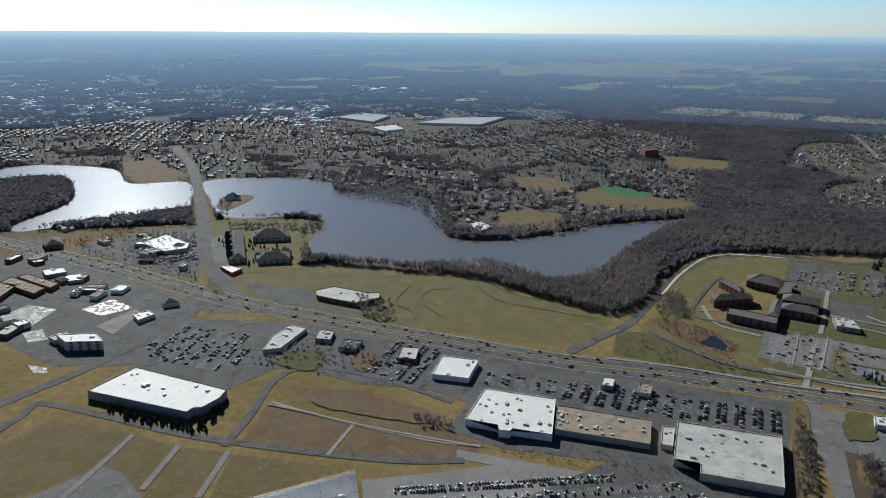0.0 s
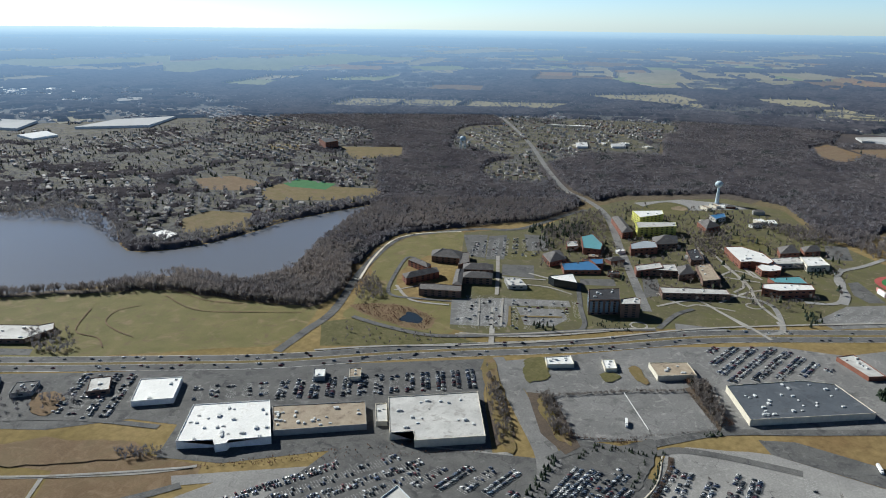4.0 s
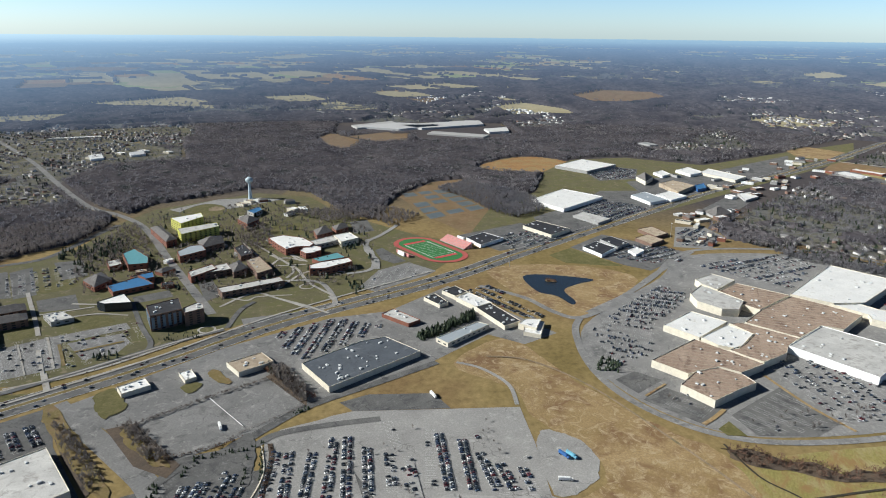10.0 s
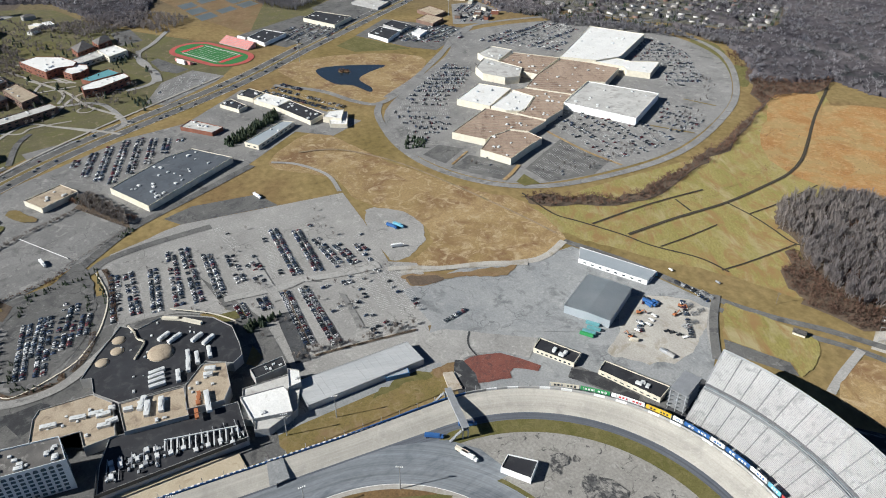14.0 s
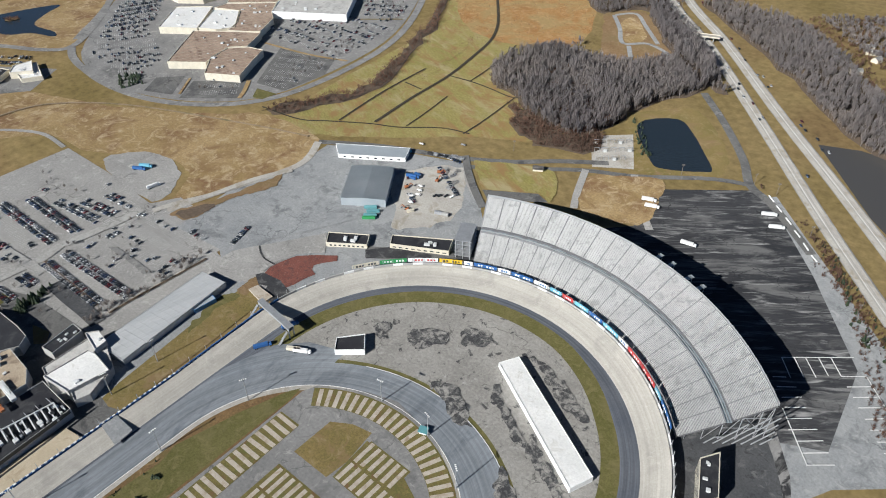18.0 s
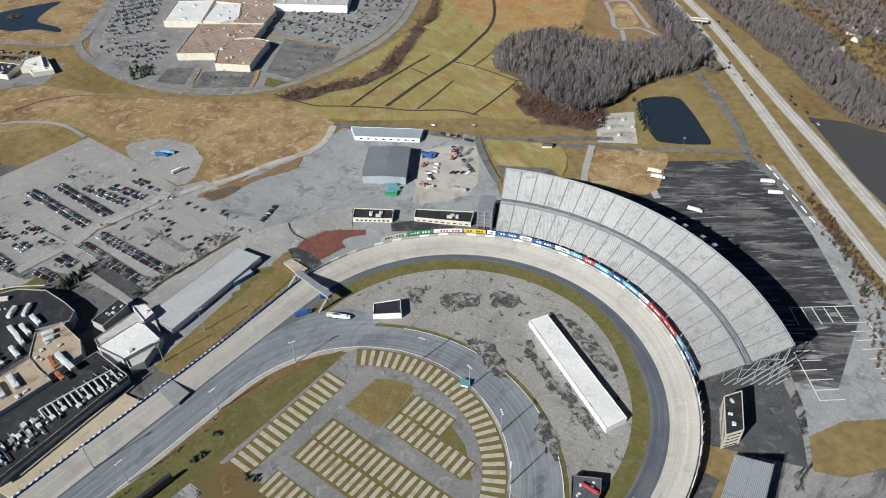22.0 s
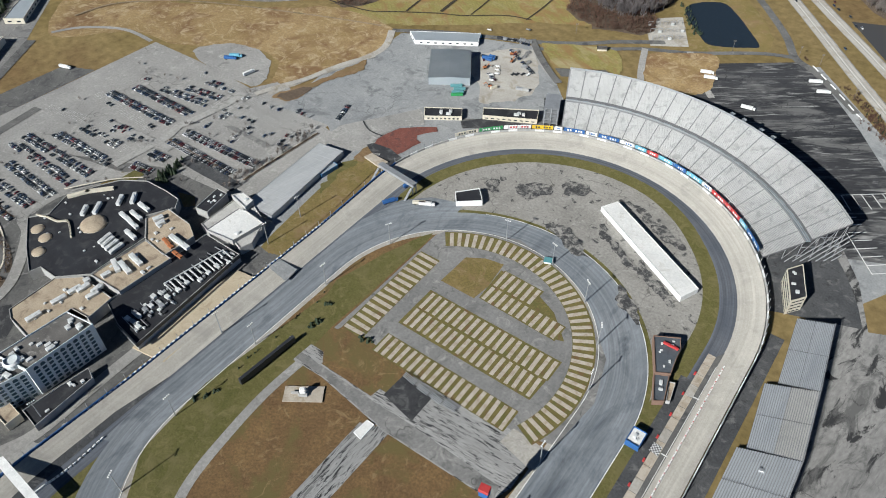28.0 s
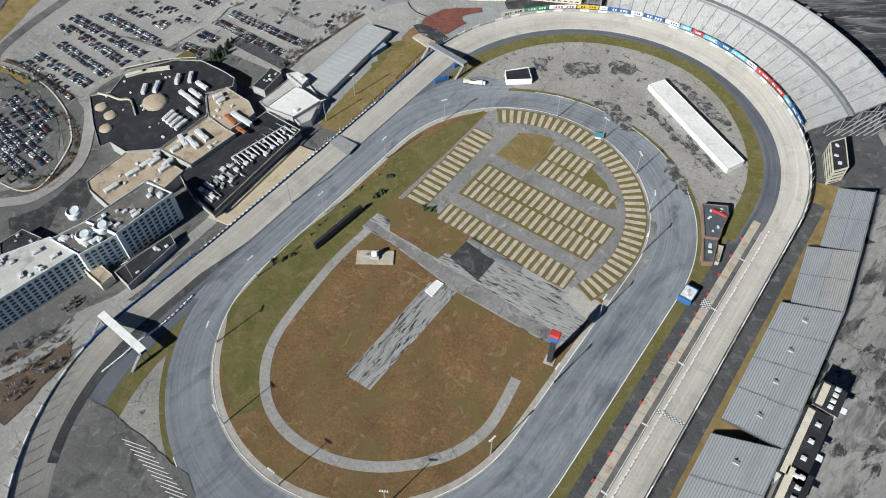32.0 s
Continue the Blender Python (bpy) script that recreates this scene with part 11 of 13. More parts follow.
evergreen_row([(-215, -1262), (-225, -1255), (-260, -1200), (-320, -1130), (-240, -1120), (-300, -1060), (-200, -1060)], 40, 162, "dark evergreens between apartment rows", (5, 9))
evergreen_row([(-721, 105), (-799, 193), (-774, 194), (-703, 114)], 160, 51, "dense dark evergreen screen behind a shop", (7, 11))
evergreen_row([(65, -689), (5, -605), (1, -587), (21, -606), (68, -674)], 60, 52, "dark evergreens behind the warehouse store", (5, 9))
evergreen_row([(0, -592), (-45, -638), (-48, -629), (-4, -577)], 40, 53, "dark evergreens beside the warehouse store", (4, 8))
evergreen_row([(-327, 54), (-330, 86), (-321, 82), (-315, 53)], 34, 54, "dark evergreens beside the casino", (5, 9))
evergreen_row([(-1153, -490), (-1241, -450), (-1170, -387), (-1010, -384), (-1024, -446)], 70, 55, "dark campus evergreens", (7, 12))
evergreen_row([(-93, 632), (-81, 632), (-37, 569), (-49, 569)], 40, 56, "dark hedge beside the pond", (3, 5))
evergreen_row([(-637, 328), (-633, 355), (-604, 347), (-609, 325)], 14, 57, "dark evergreen clump in the mall lot", (5, 8))
evergreen_row([(-362, -131), (-344, -133), (-319, -129), (-310, -101), (-317, -98), (-327, -124), (-359, -125)], 50, 58, "shrubs round the casino lot", (2, 4))
evergreen_row([(-435, -131), (-458, -120), (-471, -64), (-463, -69), (-443, -119), (-419, -125)], 50, 59, "shrubs round the casino lot", (2, 5))
evergreen_row([(-112, -40), (-112, 43), (-118, 44), (-119, -42)], 10, 60, "dark shrubs beside the infield path", (2, 4))
for k, (x, y) in enumerate([(-122, -75), (-113, -62), (-116, -68), (-106, 36), (-102, 21), (-102, 14)] + [(-66, 27), (-60, 29)]):
    ob = tagged(holder("shrub", (x, y, 0.3)), "dark evergreen shrub in the infield grass", "shrub", "infield shrubs")
    v, f = crown_trees(np.zeros((5, 2)) + np.random.RandomState(k).uniform(-2.2, 2.2, (5, 2)), k, (2, 3.6), 0.5)
    me = bpy.data.meshes.new("foliage")
    me.from_pydata(v.tolist(), [], f.tolist())
    me.materials.append(EVERGREEN)
    o = new("foliage", me)
    o.parent = ob
    box_part("stem", -0.1, 0.1, -0.1, 0.1, 0, 1.0, BARK, ob)

# ditches in the meadow
for ln, wd in (([(-436, 393), (-381, 400), (-353, 417), (-312, 442), (-282, 456), (-244, 484), (-213, 493)], 2.2), ([(-310, 448), (-316, 515), (-319, 589), (-332, 664), (-343, 709), (-365, 754), (-403, 807), (-460, 883), (-534, 991), (-585, 1056)], 4.0),
               ([(-344, 426), (-352, 495), (-354, 547), (-354, 586)], 2.6), ([(-319, 589), (-284, 593), (-255, 592), (-226, 590), (-210, 600)], 2.2), ([(-277, 463), (-280, 500), (-286, 545)], 1.6),
               ([(-218, 489), (-218, 527), (-222, 590)], 1.8), ([(-349, 542), (-321, 540)], 2.2), ([(-289, 594), (-293, 641), (-306, 715)], 1.6)):
    ribbon("ground_ditch", ln, wd, 0.3, DITCH, "dark drainage ditch in the meadow", "ditch")
sheet("ground_meadow_rust", [(-538, 877), (-531, 934), (-504, 942), (-414, 834), (-408, 779), (-452, 787)], 0.09, RUST, "orange grass patch of the meadow", "meadow", round_it=True)

# overpass on the expressway
op = tagged(holder("overpass"), "pale concrete overpass across the expressway", "bridge")
(_oa, _ob) = [(-130, 881), (-108, 889)]
_od = Vector(_ob) - Vector(_oa)
op.matrix_world = pose((_oa[0] + _ob[0]) / 2, (_oa[1] + _ob[1]) / 2, 0, 0, 0, math.degrees(math.atan2(_od.y, _od.x)))
_oL = _od.length * 0.8
box_part("deck", -_oL, _oL, -5, 5, 5.5, 6.6, GRAVEL, op)
for s in (-5, 5):
    box_part("parapet", -_oL, _oL, s - 0.2, s + 0.2, 6.6, 7.5, CREAM, op)
for x in (-_oL * 0.6, 0, _oL * 0.6):
    box_part("pier", x - 0.6, x + 0.6, -4, 4, 0, 5.5, STONE, op)
# painted bays behind the grandstand
_bays = [(160.5, 381.7), (172.3, 366.2), (167.5, 387.4), (179.1, 372.8), (174, 392.3), (185.9, 377.9), (181.2, 398.2), (192.3, 384.8), (160.5, 381.7), (188.1, 403.9), (188.1, 403.9), (200.9, 414.6), (188.1, 403.9), (199.4, 390.1), (199.4, 390.1), (213.3, 401), (213.3, 401), (242.8, 365.7), (161.9, 359.5), (169.5, 365.1), (167.3, 352.3), (178.1, 360.4), (173.4, 344.9), (183.8, 353.7), (178, 337.8), (189.4, 346.7), (182.2, 329.1), (195.2, 339.8), (186.2, 320.7), (200.9, 333), (193.2, 314.8), (206.7, 326.2), (199.2, 308), (212.3, 319), (204.8, 301.2), (218.2, 312.1), (177.1, 336.1), (205, 300.5), (205.3, 382.6), (218.9, 393.8), (211.2, 375.6), (224.1, 386.2), (216.7, 368.5), (229.9, 379.4), (222.7, 361.2), (234.4, 371.4), (228, 354.2), (241.3, 365.5), (234.2, 347.2), (245.8, 356.7), (239.8, 340.4), (250, 349)]
for a, b in zip(_bays[::2], _bays[1::2]):
    ribbon("painted_line", [a, b], 0.8, 0.45, PAINT_W, "thick white painted line on old asphalt", "line", bend=False)
for k in range(12):
    _a = [(-102, -219), (-94, -207)][0]
    _p = [(-101, -220), (-52, -226)]
    _d = Vector(_p[1]) - Vector(_p[0])
    _s = Vector(_p[0]) + _d * k / 11
    sheet("painted_line", [(_s.x, _s.y), (_s.x + 16, _s.y + 5), (_s.x + 16, _s.y + 5.5), (_s.x, _s.y + 0.5)], 0.40, PAINT_W, "white bay line inside the south turn", "line")


def truck(at, turn, m, label):
    ob = tagged(holder("trailer_truck", (at[0], at[1], 0.4), turn), label, "truck", "trucks")
    box_part("box", -6, 5, -1.25, 1.25, 1.0, 3.8, m, ob, "", 0.1)
    bm = box_into(bmesh.new(), 5.4, 7.6, -1.2, 1.2, 0.6, 3.0, bevel=0.25)
    part("cab", bm, m, ob)
    for x in (-4.5, -3.3, 6.4):
        for y in (-1.1, 1.1):
            bm = bmesh.new()
            bmesh.ops.create_cone(bm, cap_ends=True, segments=10, radius1=0.5, radius2=0.5, depth=0.3, matrix=pose(x, y, 0.5, 90))
            part("wheel", bm, TYRE, ob)
    return ob


for (x, y), tn, m, lb in zip([(-429, 229), (-428, 236), (-390, 220), (-142, 150), (-120, 163), (-115, 165), (-142, 177), (-6, 500), (1, 492), (90, 547), (102, 532), (51, 461), (-205, 391)] + [(-508, -108), (-557, 114)], (30, 30, 80, 60, 30, 30, 70, 20, 20, 30, 30, 10, 20, 20, 20),
                             (BLUE, CYAN, WHITE, BLUE, CREAM, WHITE, BLUE, WHITE, WHITE, WHITE, WHITE, WHITE, BLUE, WHITE, WHITE),
                             ("blue trailer", "light blue trailer", "white box truck", "blue tractor", "cream box truck", "white van", "blue tractor", "white trailer", "white trailer", "white trailer", "white trailer", "white trailer", "blue trailer", "white bus", "white bus")):
    truck((x, y), tn, m, lb + " parked on the asphalt")
for k, (x, y) in enumerate([(-1163, 639), (-645, -335)] + [(-1005, 285)]):
    light_pole((x, y), 30, 20)

# ---- bushes round the cracked lot and along the lanes ----
def hedge_along(name, line, w, n, seed, label, h, material):
    ln = [Vector(p) for p in line]
    L = [(b - a).length for a, b in zip(ln, ln[1:])]
    r = np.random.RandomState(seed)
    at = []
    for _ in range(n):
        u = r.rand() * sum(L)
        k = 0
        while u > L[k]:
            u -= L[k]
            k += 1
        d = (ln[k + 1] - ln[k]).normalized()
        at.append(ln[k] + d * u + Vector((-d.y, d.x)) * r.uniform(-w, w))
    v, f = bare_trees(np.array(at), seed, h, 26, 0.42, 0.035) if material is not EVERGREEN else crown_trees(np.array(at), seed, h, 0.45)
    return mesh_from(name, v, f, material, label, "hedge")


hedge_along("lot_hedge", [(-450, -152), (-474, -104), (-500, -80), (-546, -26), (-611, -70)], 1.6, 210, 301, "dark clipped hedge round the cracked lot", (1.4, 2.6), BARE_DARK)
hedge_along("lot_hedge", [(-456, -160), (-499, -194), (-521, -194), (-572, -132), (-611, -75)], 2.2, 240, 302, "bare bushes along the cracked lot", (2, 4.5), BARE_DARK)
hedge_along("lot_bushes", [(-640, -80), (-600, -50), (-560, -18)], 5, 90, 303, "brown bushes beside the store", (3, 6), BARE_RED)
hedge_along("lot_shrubs", [(-640, -76), (-628, -68)], 4, 26, 304, "dark shrubs beside the small store", (3, 6), EVERGREEN)
hedge_along("lot_shrubs", [(-541, -22), (-528, -34)], 4, 16, 305, "dark shrubs at the lot's corner", (2, 4), EVERGREEN)
hedge_along("verge_bushes", [(118, 560), (150, 520), (186, 466), (214, 410), (235, 350)], 5, 150, 306, "brown bushes on the expressway bank", (2, 5), BARE_RED)
hedge_along("verge_shrubs", [(150, 528), (205, 430)], 5, 26, 307, "dark shrubs on the expressway bank", (2.5, 5), EVERGREEN)


def power_pole(at, turn):
    ob = tagged(holder("power_pole", (at[0], at[1], 0), turn), "weathered wooden power pole beside the lane", "power pole", "power poles")
    bm = bmesh.new()
    bmesh.ops.create_cone(bm, cap_ends=True, segments=8, radius1=0.24, radius2=0.15, depth=13)
    bmesh.ops.translate(bm, vec=(0, 0, 6.5), verts=bm.verts)
    part("pole", bm, BARK, ob)
    for z in (11.2, 12.3):
        arm = box_part("crossarm", -1.5, 1.5, -0.12, 0.12, z - 0.12, z + 0.12, BARK, ob)
        for x in (-1.3, -0.7, 0.7, 1.3):
            box_part("insulator", x - 0.07, x + 0.07, -0.07, 0.07, z + 0.12, z + 0.4, STEEL, arm)
    return ob


for x, y in [(-1, 561), (61, 589), (84, 586), (130, 538), (190, 461), (-156, 495), (240, 380)]:
    power_pole((x, y), 40)

wood("scrub_expressway", [(-80, 1012), (76, 1125), (140, 900), (170, 770), (110, 850), (40, 905)], 900, 311, "reddish bare scrub beyond the expressway", (3, 8), BARE_RED)
wood("wood_expressway_outer", [(-20, 1050), (74, 1115), (120, 960), (60, 960)], 320, 312, "bare trees beyond the expressway", (8, 13), BARE_NEAR)
for x, y, w, tn in ((67, 975, 16, 20), (78, 955, 12, 70), (60, 990, 10, 20), (66, 905, 14, 40), (92, 1000, 12, 10)):
    gable("farm_house", rect(x, y, w, 9, tn), 4, 2.6, CREAM, GREY_ROOF, "pale farm house beyond the expressway", "house")

# substation gear: steel frames and grey transformers on the white pad
_rs = random.Random(91)
for k in range(14):
    u, v = (k % 5 + 0.5) / 5, (k // 5 + 0.6) / 3.2
    x, y = -105 + 33 * u + 28 * v, 566 + 27 * u - 44 * v
    ob = tagged(holder("substation_frame", (x, y, 0.1), 38), "grey steel switch frame on the substation pad", "switchgear", "substation gear")
    for sx in (-2.4, 2.4):
        box_part("post", sx - 0.16, sx + 0.16, -0.16, 0.16, 0, 5.0, STEEL, ob)
    box_part("beam", -2.8, 2.8, -0.2, 0.2, 5.0, 5.4, STEEL, ob)
    if k % 3 == 0:
        box_part("transformer", -1.6, 1.6, -1.2, 1.2, 0.2, 2.6, UNIT_WHITE, ob, "grey finned transformer", 0.1)

# stair towers on the back of the curved stand
for k, a in enumerate((76.5, 73.6, 69.2, 66.2)):
    x, y, z = at_arc(227.6, a, 0)
    ob = tagged(holder("stair_tower", (x, y, 0), a), "grey steel exit stair behind the curved grandstand", "stairs", "stand stairs")
    for sx in (1.0, 10.5):
        for sy in (-1.6, 1.6):
            box_part("post", sx - 0.2, sx + 0.2, sy - 0.2, sy + 0.2, 0, 33, STEEL, ob)
    for q in range(5):
        box_part("flight", 0.6, 11.0, -1.7, 1.7, 0, 0.3, METAL_ROOF, ob, "", 0.0, pose(0, 0, 32 - 5.4 * q, 0, 18 if q % 2 else -18 if q else 0, 0))
    box_part("landing", 10.4, 13.0, -1.8, 1.8, 32, 32.3, METAL_ROOF, ob)

# ---- campus and town greenery, small blocks ----
CAMPUS = [(-1024, -446), (-1263, -458), (-1419, -418), (-1509, -264), (-1481, -102), (-1285, 32), (-1076, 61), (-943, 16), (-900, -98), (-847, -174), (-941, -296), (-908, -385)]
wood("trees_campus", CAMPUS, 1250, 71, "scattered bare trees on the campus lawns", (6, 11), BARE_DARK, [BALL, rect(-1215, -115, 60, 50), rect(-1080, -30, 110, 150)])
evergreen_row(CAMPUS, 100, 72, "dark evergreens among campus halls", (6, 13))
wood("trees_verge", [(-550, -507), (-596, -360), (-600, -315), (-567, -344), (-490, -485)], 40, 73, "young bare trees on the highway verge", (5, 8), BARE_DARK)
wood("trees_town", [(133, -1393), (30, -1330), (-119, -1026), (-187, -1282), (-108, -1400), (43, -1380)], 260, 74, "bare trees among the shops", (6, 11), BARE_DARK)
wood("trees_strip", [(-95, -712), (-190, -730), (-244, -618), (-190, -601), (-135, -669)], 90, 75, "bare trees between small lots", (6, 10))
wood("trees_barrow", [(-197, -500), (-226, -468), (-214, -451), (-191, -478)], 60, 76, "dark thicket beside the field", (4, 7))
wood("trees_lot_edge", [(-238, -400), (-317, -322), (-396, -241), (-390, -237), (-310, -316), (-234, -394)], 150, 77, "hedge of bare shrubs behind the stores", (2, 4), BARE_RED)
wood("trees_mall_hall", [(-871, 546), (-887, 575), (-818, 604), (-796, 566), (-825, 544)], 40, 78, "small bare trees round the mall entrance", (4, 7))
wood("trees_lot_islands", [(-500, -41), (-510, 198), (-270, 200), (-289, 42)], 60, 79, "thin bare trees on lot islands", (4, 7), BARE_DARK)
wood("trees_mall_lot", [(-666, 331), (-520, 373), (-473, 413), (-452, 489), (-475, 676), (-610, 848), (-804, 900), (-600, 806), (-505, 647), (-482, 429), (-540, 366)], 70, 80, "thin bare trees on mall lot islands", (5, 8), BARE_DARK)
wood("trees_expressway_verge", [(63, 576), (87, 566), (144, 501), (187, 461), (165, 504), (111, 556), (66, 592)], 160, 81, "scrub on the expressway bank", (2, 5), BARE_RED)
wood("trees_barn", [(-272, 82), (-270, 192), (-262, 189), (-262, 80)], 50, 82, "row of thin bare trees behind the shed", (5, 8), BARE_DARK)


def blocks(poly, n, seed, size=(12, 34)):
    """Small flat-roofed shops of varied size and roof on a lot."""
    r = random.Random(seed)
    for x, y in scatter(poly, n, seed):
        rf, nm = r.choice(((WHITE_ROOF, "white"), (GREY_ROOF, "grey"), (BLACK_ROOF, "black"), (TAN_ROOF, "tan"), (WHITE_ROOF, "white"), (BROWN_SHINGLE, "dark shingled")))
        building("small_shop", rect(x, y, r.uniform(*size), r.uniform(9, 18), r.choice((20, 50, 110, -35))), r.uniform(4, 7), r.choice((CREAM, STONE, BRICK, WHITE, BROWN_BRICK)), rf,
                 "small roadside shop with a %s roof" % nm, "shop", units=1, seed=seed, group="roadside shops")


for pts, h in (([(-2535, -1110), (-2560, -1095), (-2615, -945), (-2590, -935)], 6), ([(-2140, -830), (-2165, -820), (-2150, -790), (-2125, -800)], 6), ([(-2225, -770), (-2245, -760), (-2230, -735), (-2210, -745)], 5), ([(-2262, -712), (-2285, -700), (-2265, -670), (-2243, -682)], 6), ([(-2243, -625), (-2262, -612), (-2248, -590), (-2228, -602)], 5)):
    building("estate_hall", pts, h, CREAM, WHITE_ROOF, "long low white-roofed hall among the woods", "hall", units=2)
blocks([(135, -1336), (83, -1343), (-36, -1077), (-82, -949), (-2, -936), (97, -1160)], 10, 91)
blocks([(17, -1363), (-126, -1053), (-171, -1206), (-100, -1358)], 12, 92)
blocks([(246, -1091), (143, -1159), (17, -948), (61, -887), (154, -905), (240, -923)], 10, 93)
blocks([(-995, -422), (-1174, -376), (-1160, -189), (-1008, -118), (-947, -200), (-935, -314)], 10, 94, (15, 40))
blocks([(-1452, -332), (-1609, -173), (-1428, -95), (-1268, -189)], 10, 95)
blocks([(-1333, 706), (-1413, 852), (-1341, 890), (-1167, 715)], 12, 96)
blocks([(-1615, 904), (-1770, 1232), (-1628, 1162), (-1440, 890)], 12, 97)
blocks([(-1679, 728), (-1945, 1177), (-1802, 1157), (-1497, 781)], 8, 98)

blocks([(-1519.3, 950.9), (-1661, 1105.7), (-1775.1, 1279.2), (-1906.1, 1483.9), (-1798.8, 1411.4), (-1676.5, 1239.1), (-1569, 1092.4), (-1472.5, 971.4)], 12, 101)
blocks([(-1912.3, 1214.1), (-2070.8, 1387.5), (-2055.5, 1503.3), (-1997.9, 1528.4), (-1830.5, 1246.2)], 12, 102)
blocks([(-1122.8, 629.5), (-1185.1, 686.3), (-1169, 744.3), (-1121, 726.9), (-1078.8, 657)], 8, 103, (8, 16))
blocks([(-2366.4, 1817.3), (-2563, 2144.9), (-2810.7, 2493.2), (-2883.5, 2636.3), (-2720.2, 2447), (-2421.4, 2050.1), (-2210.1, 1752)], 12, 104)
# walks on the campus
for ln, wd, mm in (([(-1173, -173), (-1093, -125), (-1018, -85), (-969, -91)], 5, GRAVEL), ([(-1202, -158), (-1060, -77)], 4, GRAVEL), ([(-1033, -122), (-1040, -65)], 4, GRAVEL), ([(-1114, -105), (-1055, -65)], 4, GRAVEL), ([(-1182, -196), (-1070, -144)], 4, GRAVEL),
                   ([(-956, -79), (-955, -54), (-932, -28), (-853, -7), (-827, -26)], 8, LOT), ([(-900, -189), (-871, -142), (-886, -124), (-890, -74)], 4, GRAVEL), ([(-768, -149), (-831, -142), (-865, -127)], 8, ASPHALT),
                   ([(-881, -18), (-843, 0)], 4, GRAVEL), ([(-984, 6), (-1011, 49), (-1106, 47), (-1164, 36), (-1225, 70), (-1294, 101)], 9, LOT), ([(-1039, -204), (-1040, -172), (-969, -126), (-956, -79)], 6, LOT)):
    ribbon("path_campus", ln, wd, 0.32, mm, "pale campus walk between lawns", "path")
for ln, wd, mm in (([(-927, -475.6), (-809.5, -414.7), (-758.8, -389.6)], 6, GRAVEL), ([(-833.4, -419.7), (-860.4, -354.4)], 4, GRAVEL), ([(-823.7, -369.9), (-831.9, -338), (-823.2, -295.6)], 4, GRAVEL), ([(-646.3, -336.4), (-599.2, -312.9)], 6, GRAVEL),
                   ([(-689.9, -529), (-708.3, -518.9), (-725.5, -509.7)], 3, GRAVEL), ([(-838.2, -591.5), (-827, -601.9), (-751.1, -570.7), (-686.6, -537.9), (-670.6, -513.7), (-679.3, -484.6), (-698.8, -432.3)], 6, ASPHALT), ([(-875.7, -306.6), (-782.4, -265.8), (-729.8, -238.9), (-702.4, -234.7)], 7, ASPHALT),
                   ([(-752.6, -375.8), (-657.8, -329.8)], 3, GRAVEL), ([(-731.2, -403.3), (-643.4, -356.5)], 2, GRAVEL), ([(-728.7, -351.8), (-665.6, -321.2)], 4, GRASS), ([(-703.2, -323.8), (-732.2, -272.8)], 5, GRASS),
                   ([(-699.2, -611.5), (-702, -604.2), (-795.3, -648.5), (-905.3, -683.8), (-970.1, -665.3), (-1023.8, -607.1)], 4, CREAM), ([(-574.8, -516.9), (-572.8, -463.1), (-578.9, -401.2), (-601.7, -357.8), (-654.4, -290.2), (-702.4, -234.7), (-739.2, -187), (-762.1, -152)], 9, ASPHALT),
                   ([(-609, -365.6), (-633.5, -318), (-702.4, -234.7), (-766.6, -153.2)], 3, GRAVEL), ([(-1190.5, 40.8), (-1119.7, 37.5), (-1056, 56.3), (-1005.7, 56.4)], 9, LOT), ([(-573.2, 511.4), (-500.4, 522.6), (-446.3, 540.2)], 4, MEADOW),
                   ([(-501, 425.9), (-484.2, 405.9), (-473.1, 389.5)], 5, MEADOW), ([(-531.9, 649.2), (-484, 687.4)], 3, GRASS), ([(-590.1, 757), (-547.5, 782.5)], 3, GRASS), ([(-563, 385), (-536.9, 351.3)], 3, MEADOW)):
    ribbon("path_strip", ln, wd, 0.42, mm, "narrow strip between lots and lawns", "path")
sheet("ground_mall_corner", [(-462.9, 400.7), (-476.6, 418.8), (-447.3, 423.9), (-450, 403.9)], 0.4, LAWN, "green island at the mall's drive", "lawn")
wood("scrub_mall_patch", [(-704.7, 944), (-737.6, 978.2), (-723.2, 1015.8), (-682.8, 1001.4), (-656, 949.6), (-674.5, 932.2)], 260, 141, "round reddish thicket in the grass", (2.5, 5), BARE_RED)
wood("trees_campus_mid", [(-1258.1, -237.7), (-1329.9, -171.7), (-1190.4, -136), (-1106.9, -156.7), (-1182.7, -209.4)], 130, 142, "bare trees between campus halls", (8, 13), BARE_DARK, [BALL])
wood("trees_campus_woods", [(-1397.6, -124), (-1470, -2.2), (-1414.2, 112.2), (-1362.4, 153.7), (-1257.1, 92.6), (-1344.6, 49.2), (-1319.5, -46.2)], 520, 143, "bare wood edge behind the campus", (9, 15), BARE_NEAR, [BALL])
evergreen_row([(-688.5, -297.6), (-706.8, -274.4), (-683.3, -261.2), (-672, -286.6)], 12, 144, "dark evergreens on a campus verge", (5, 9))
evergreen_row([(-1162.3, -481.1), (-1204, -428.6), (-1132.6, -396.7), (-1087.5, -438.8), (-1094.6, -496.9), (-1140.1, -511.7)], 60, 145, "dark evergreens behind the campus", (8, 13))
evergreen_row([(-744.9, -238.5), (-769.4, -186.5), (-738, -177.3), (-719.3, -227.6)], 30, 146, "dark shrubs beside the residence hall", (2, 5))
evergreen_row([(-941.2, 8.6), (-937.8, 33.4), (-897.1, 38), (-885, 21.4)], 20, 147, "dark evergreens beside a campus lot", (5, 9))
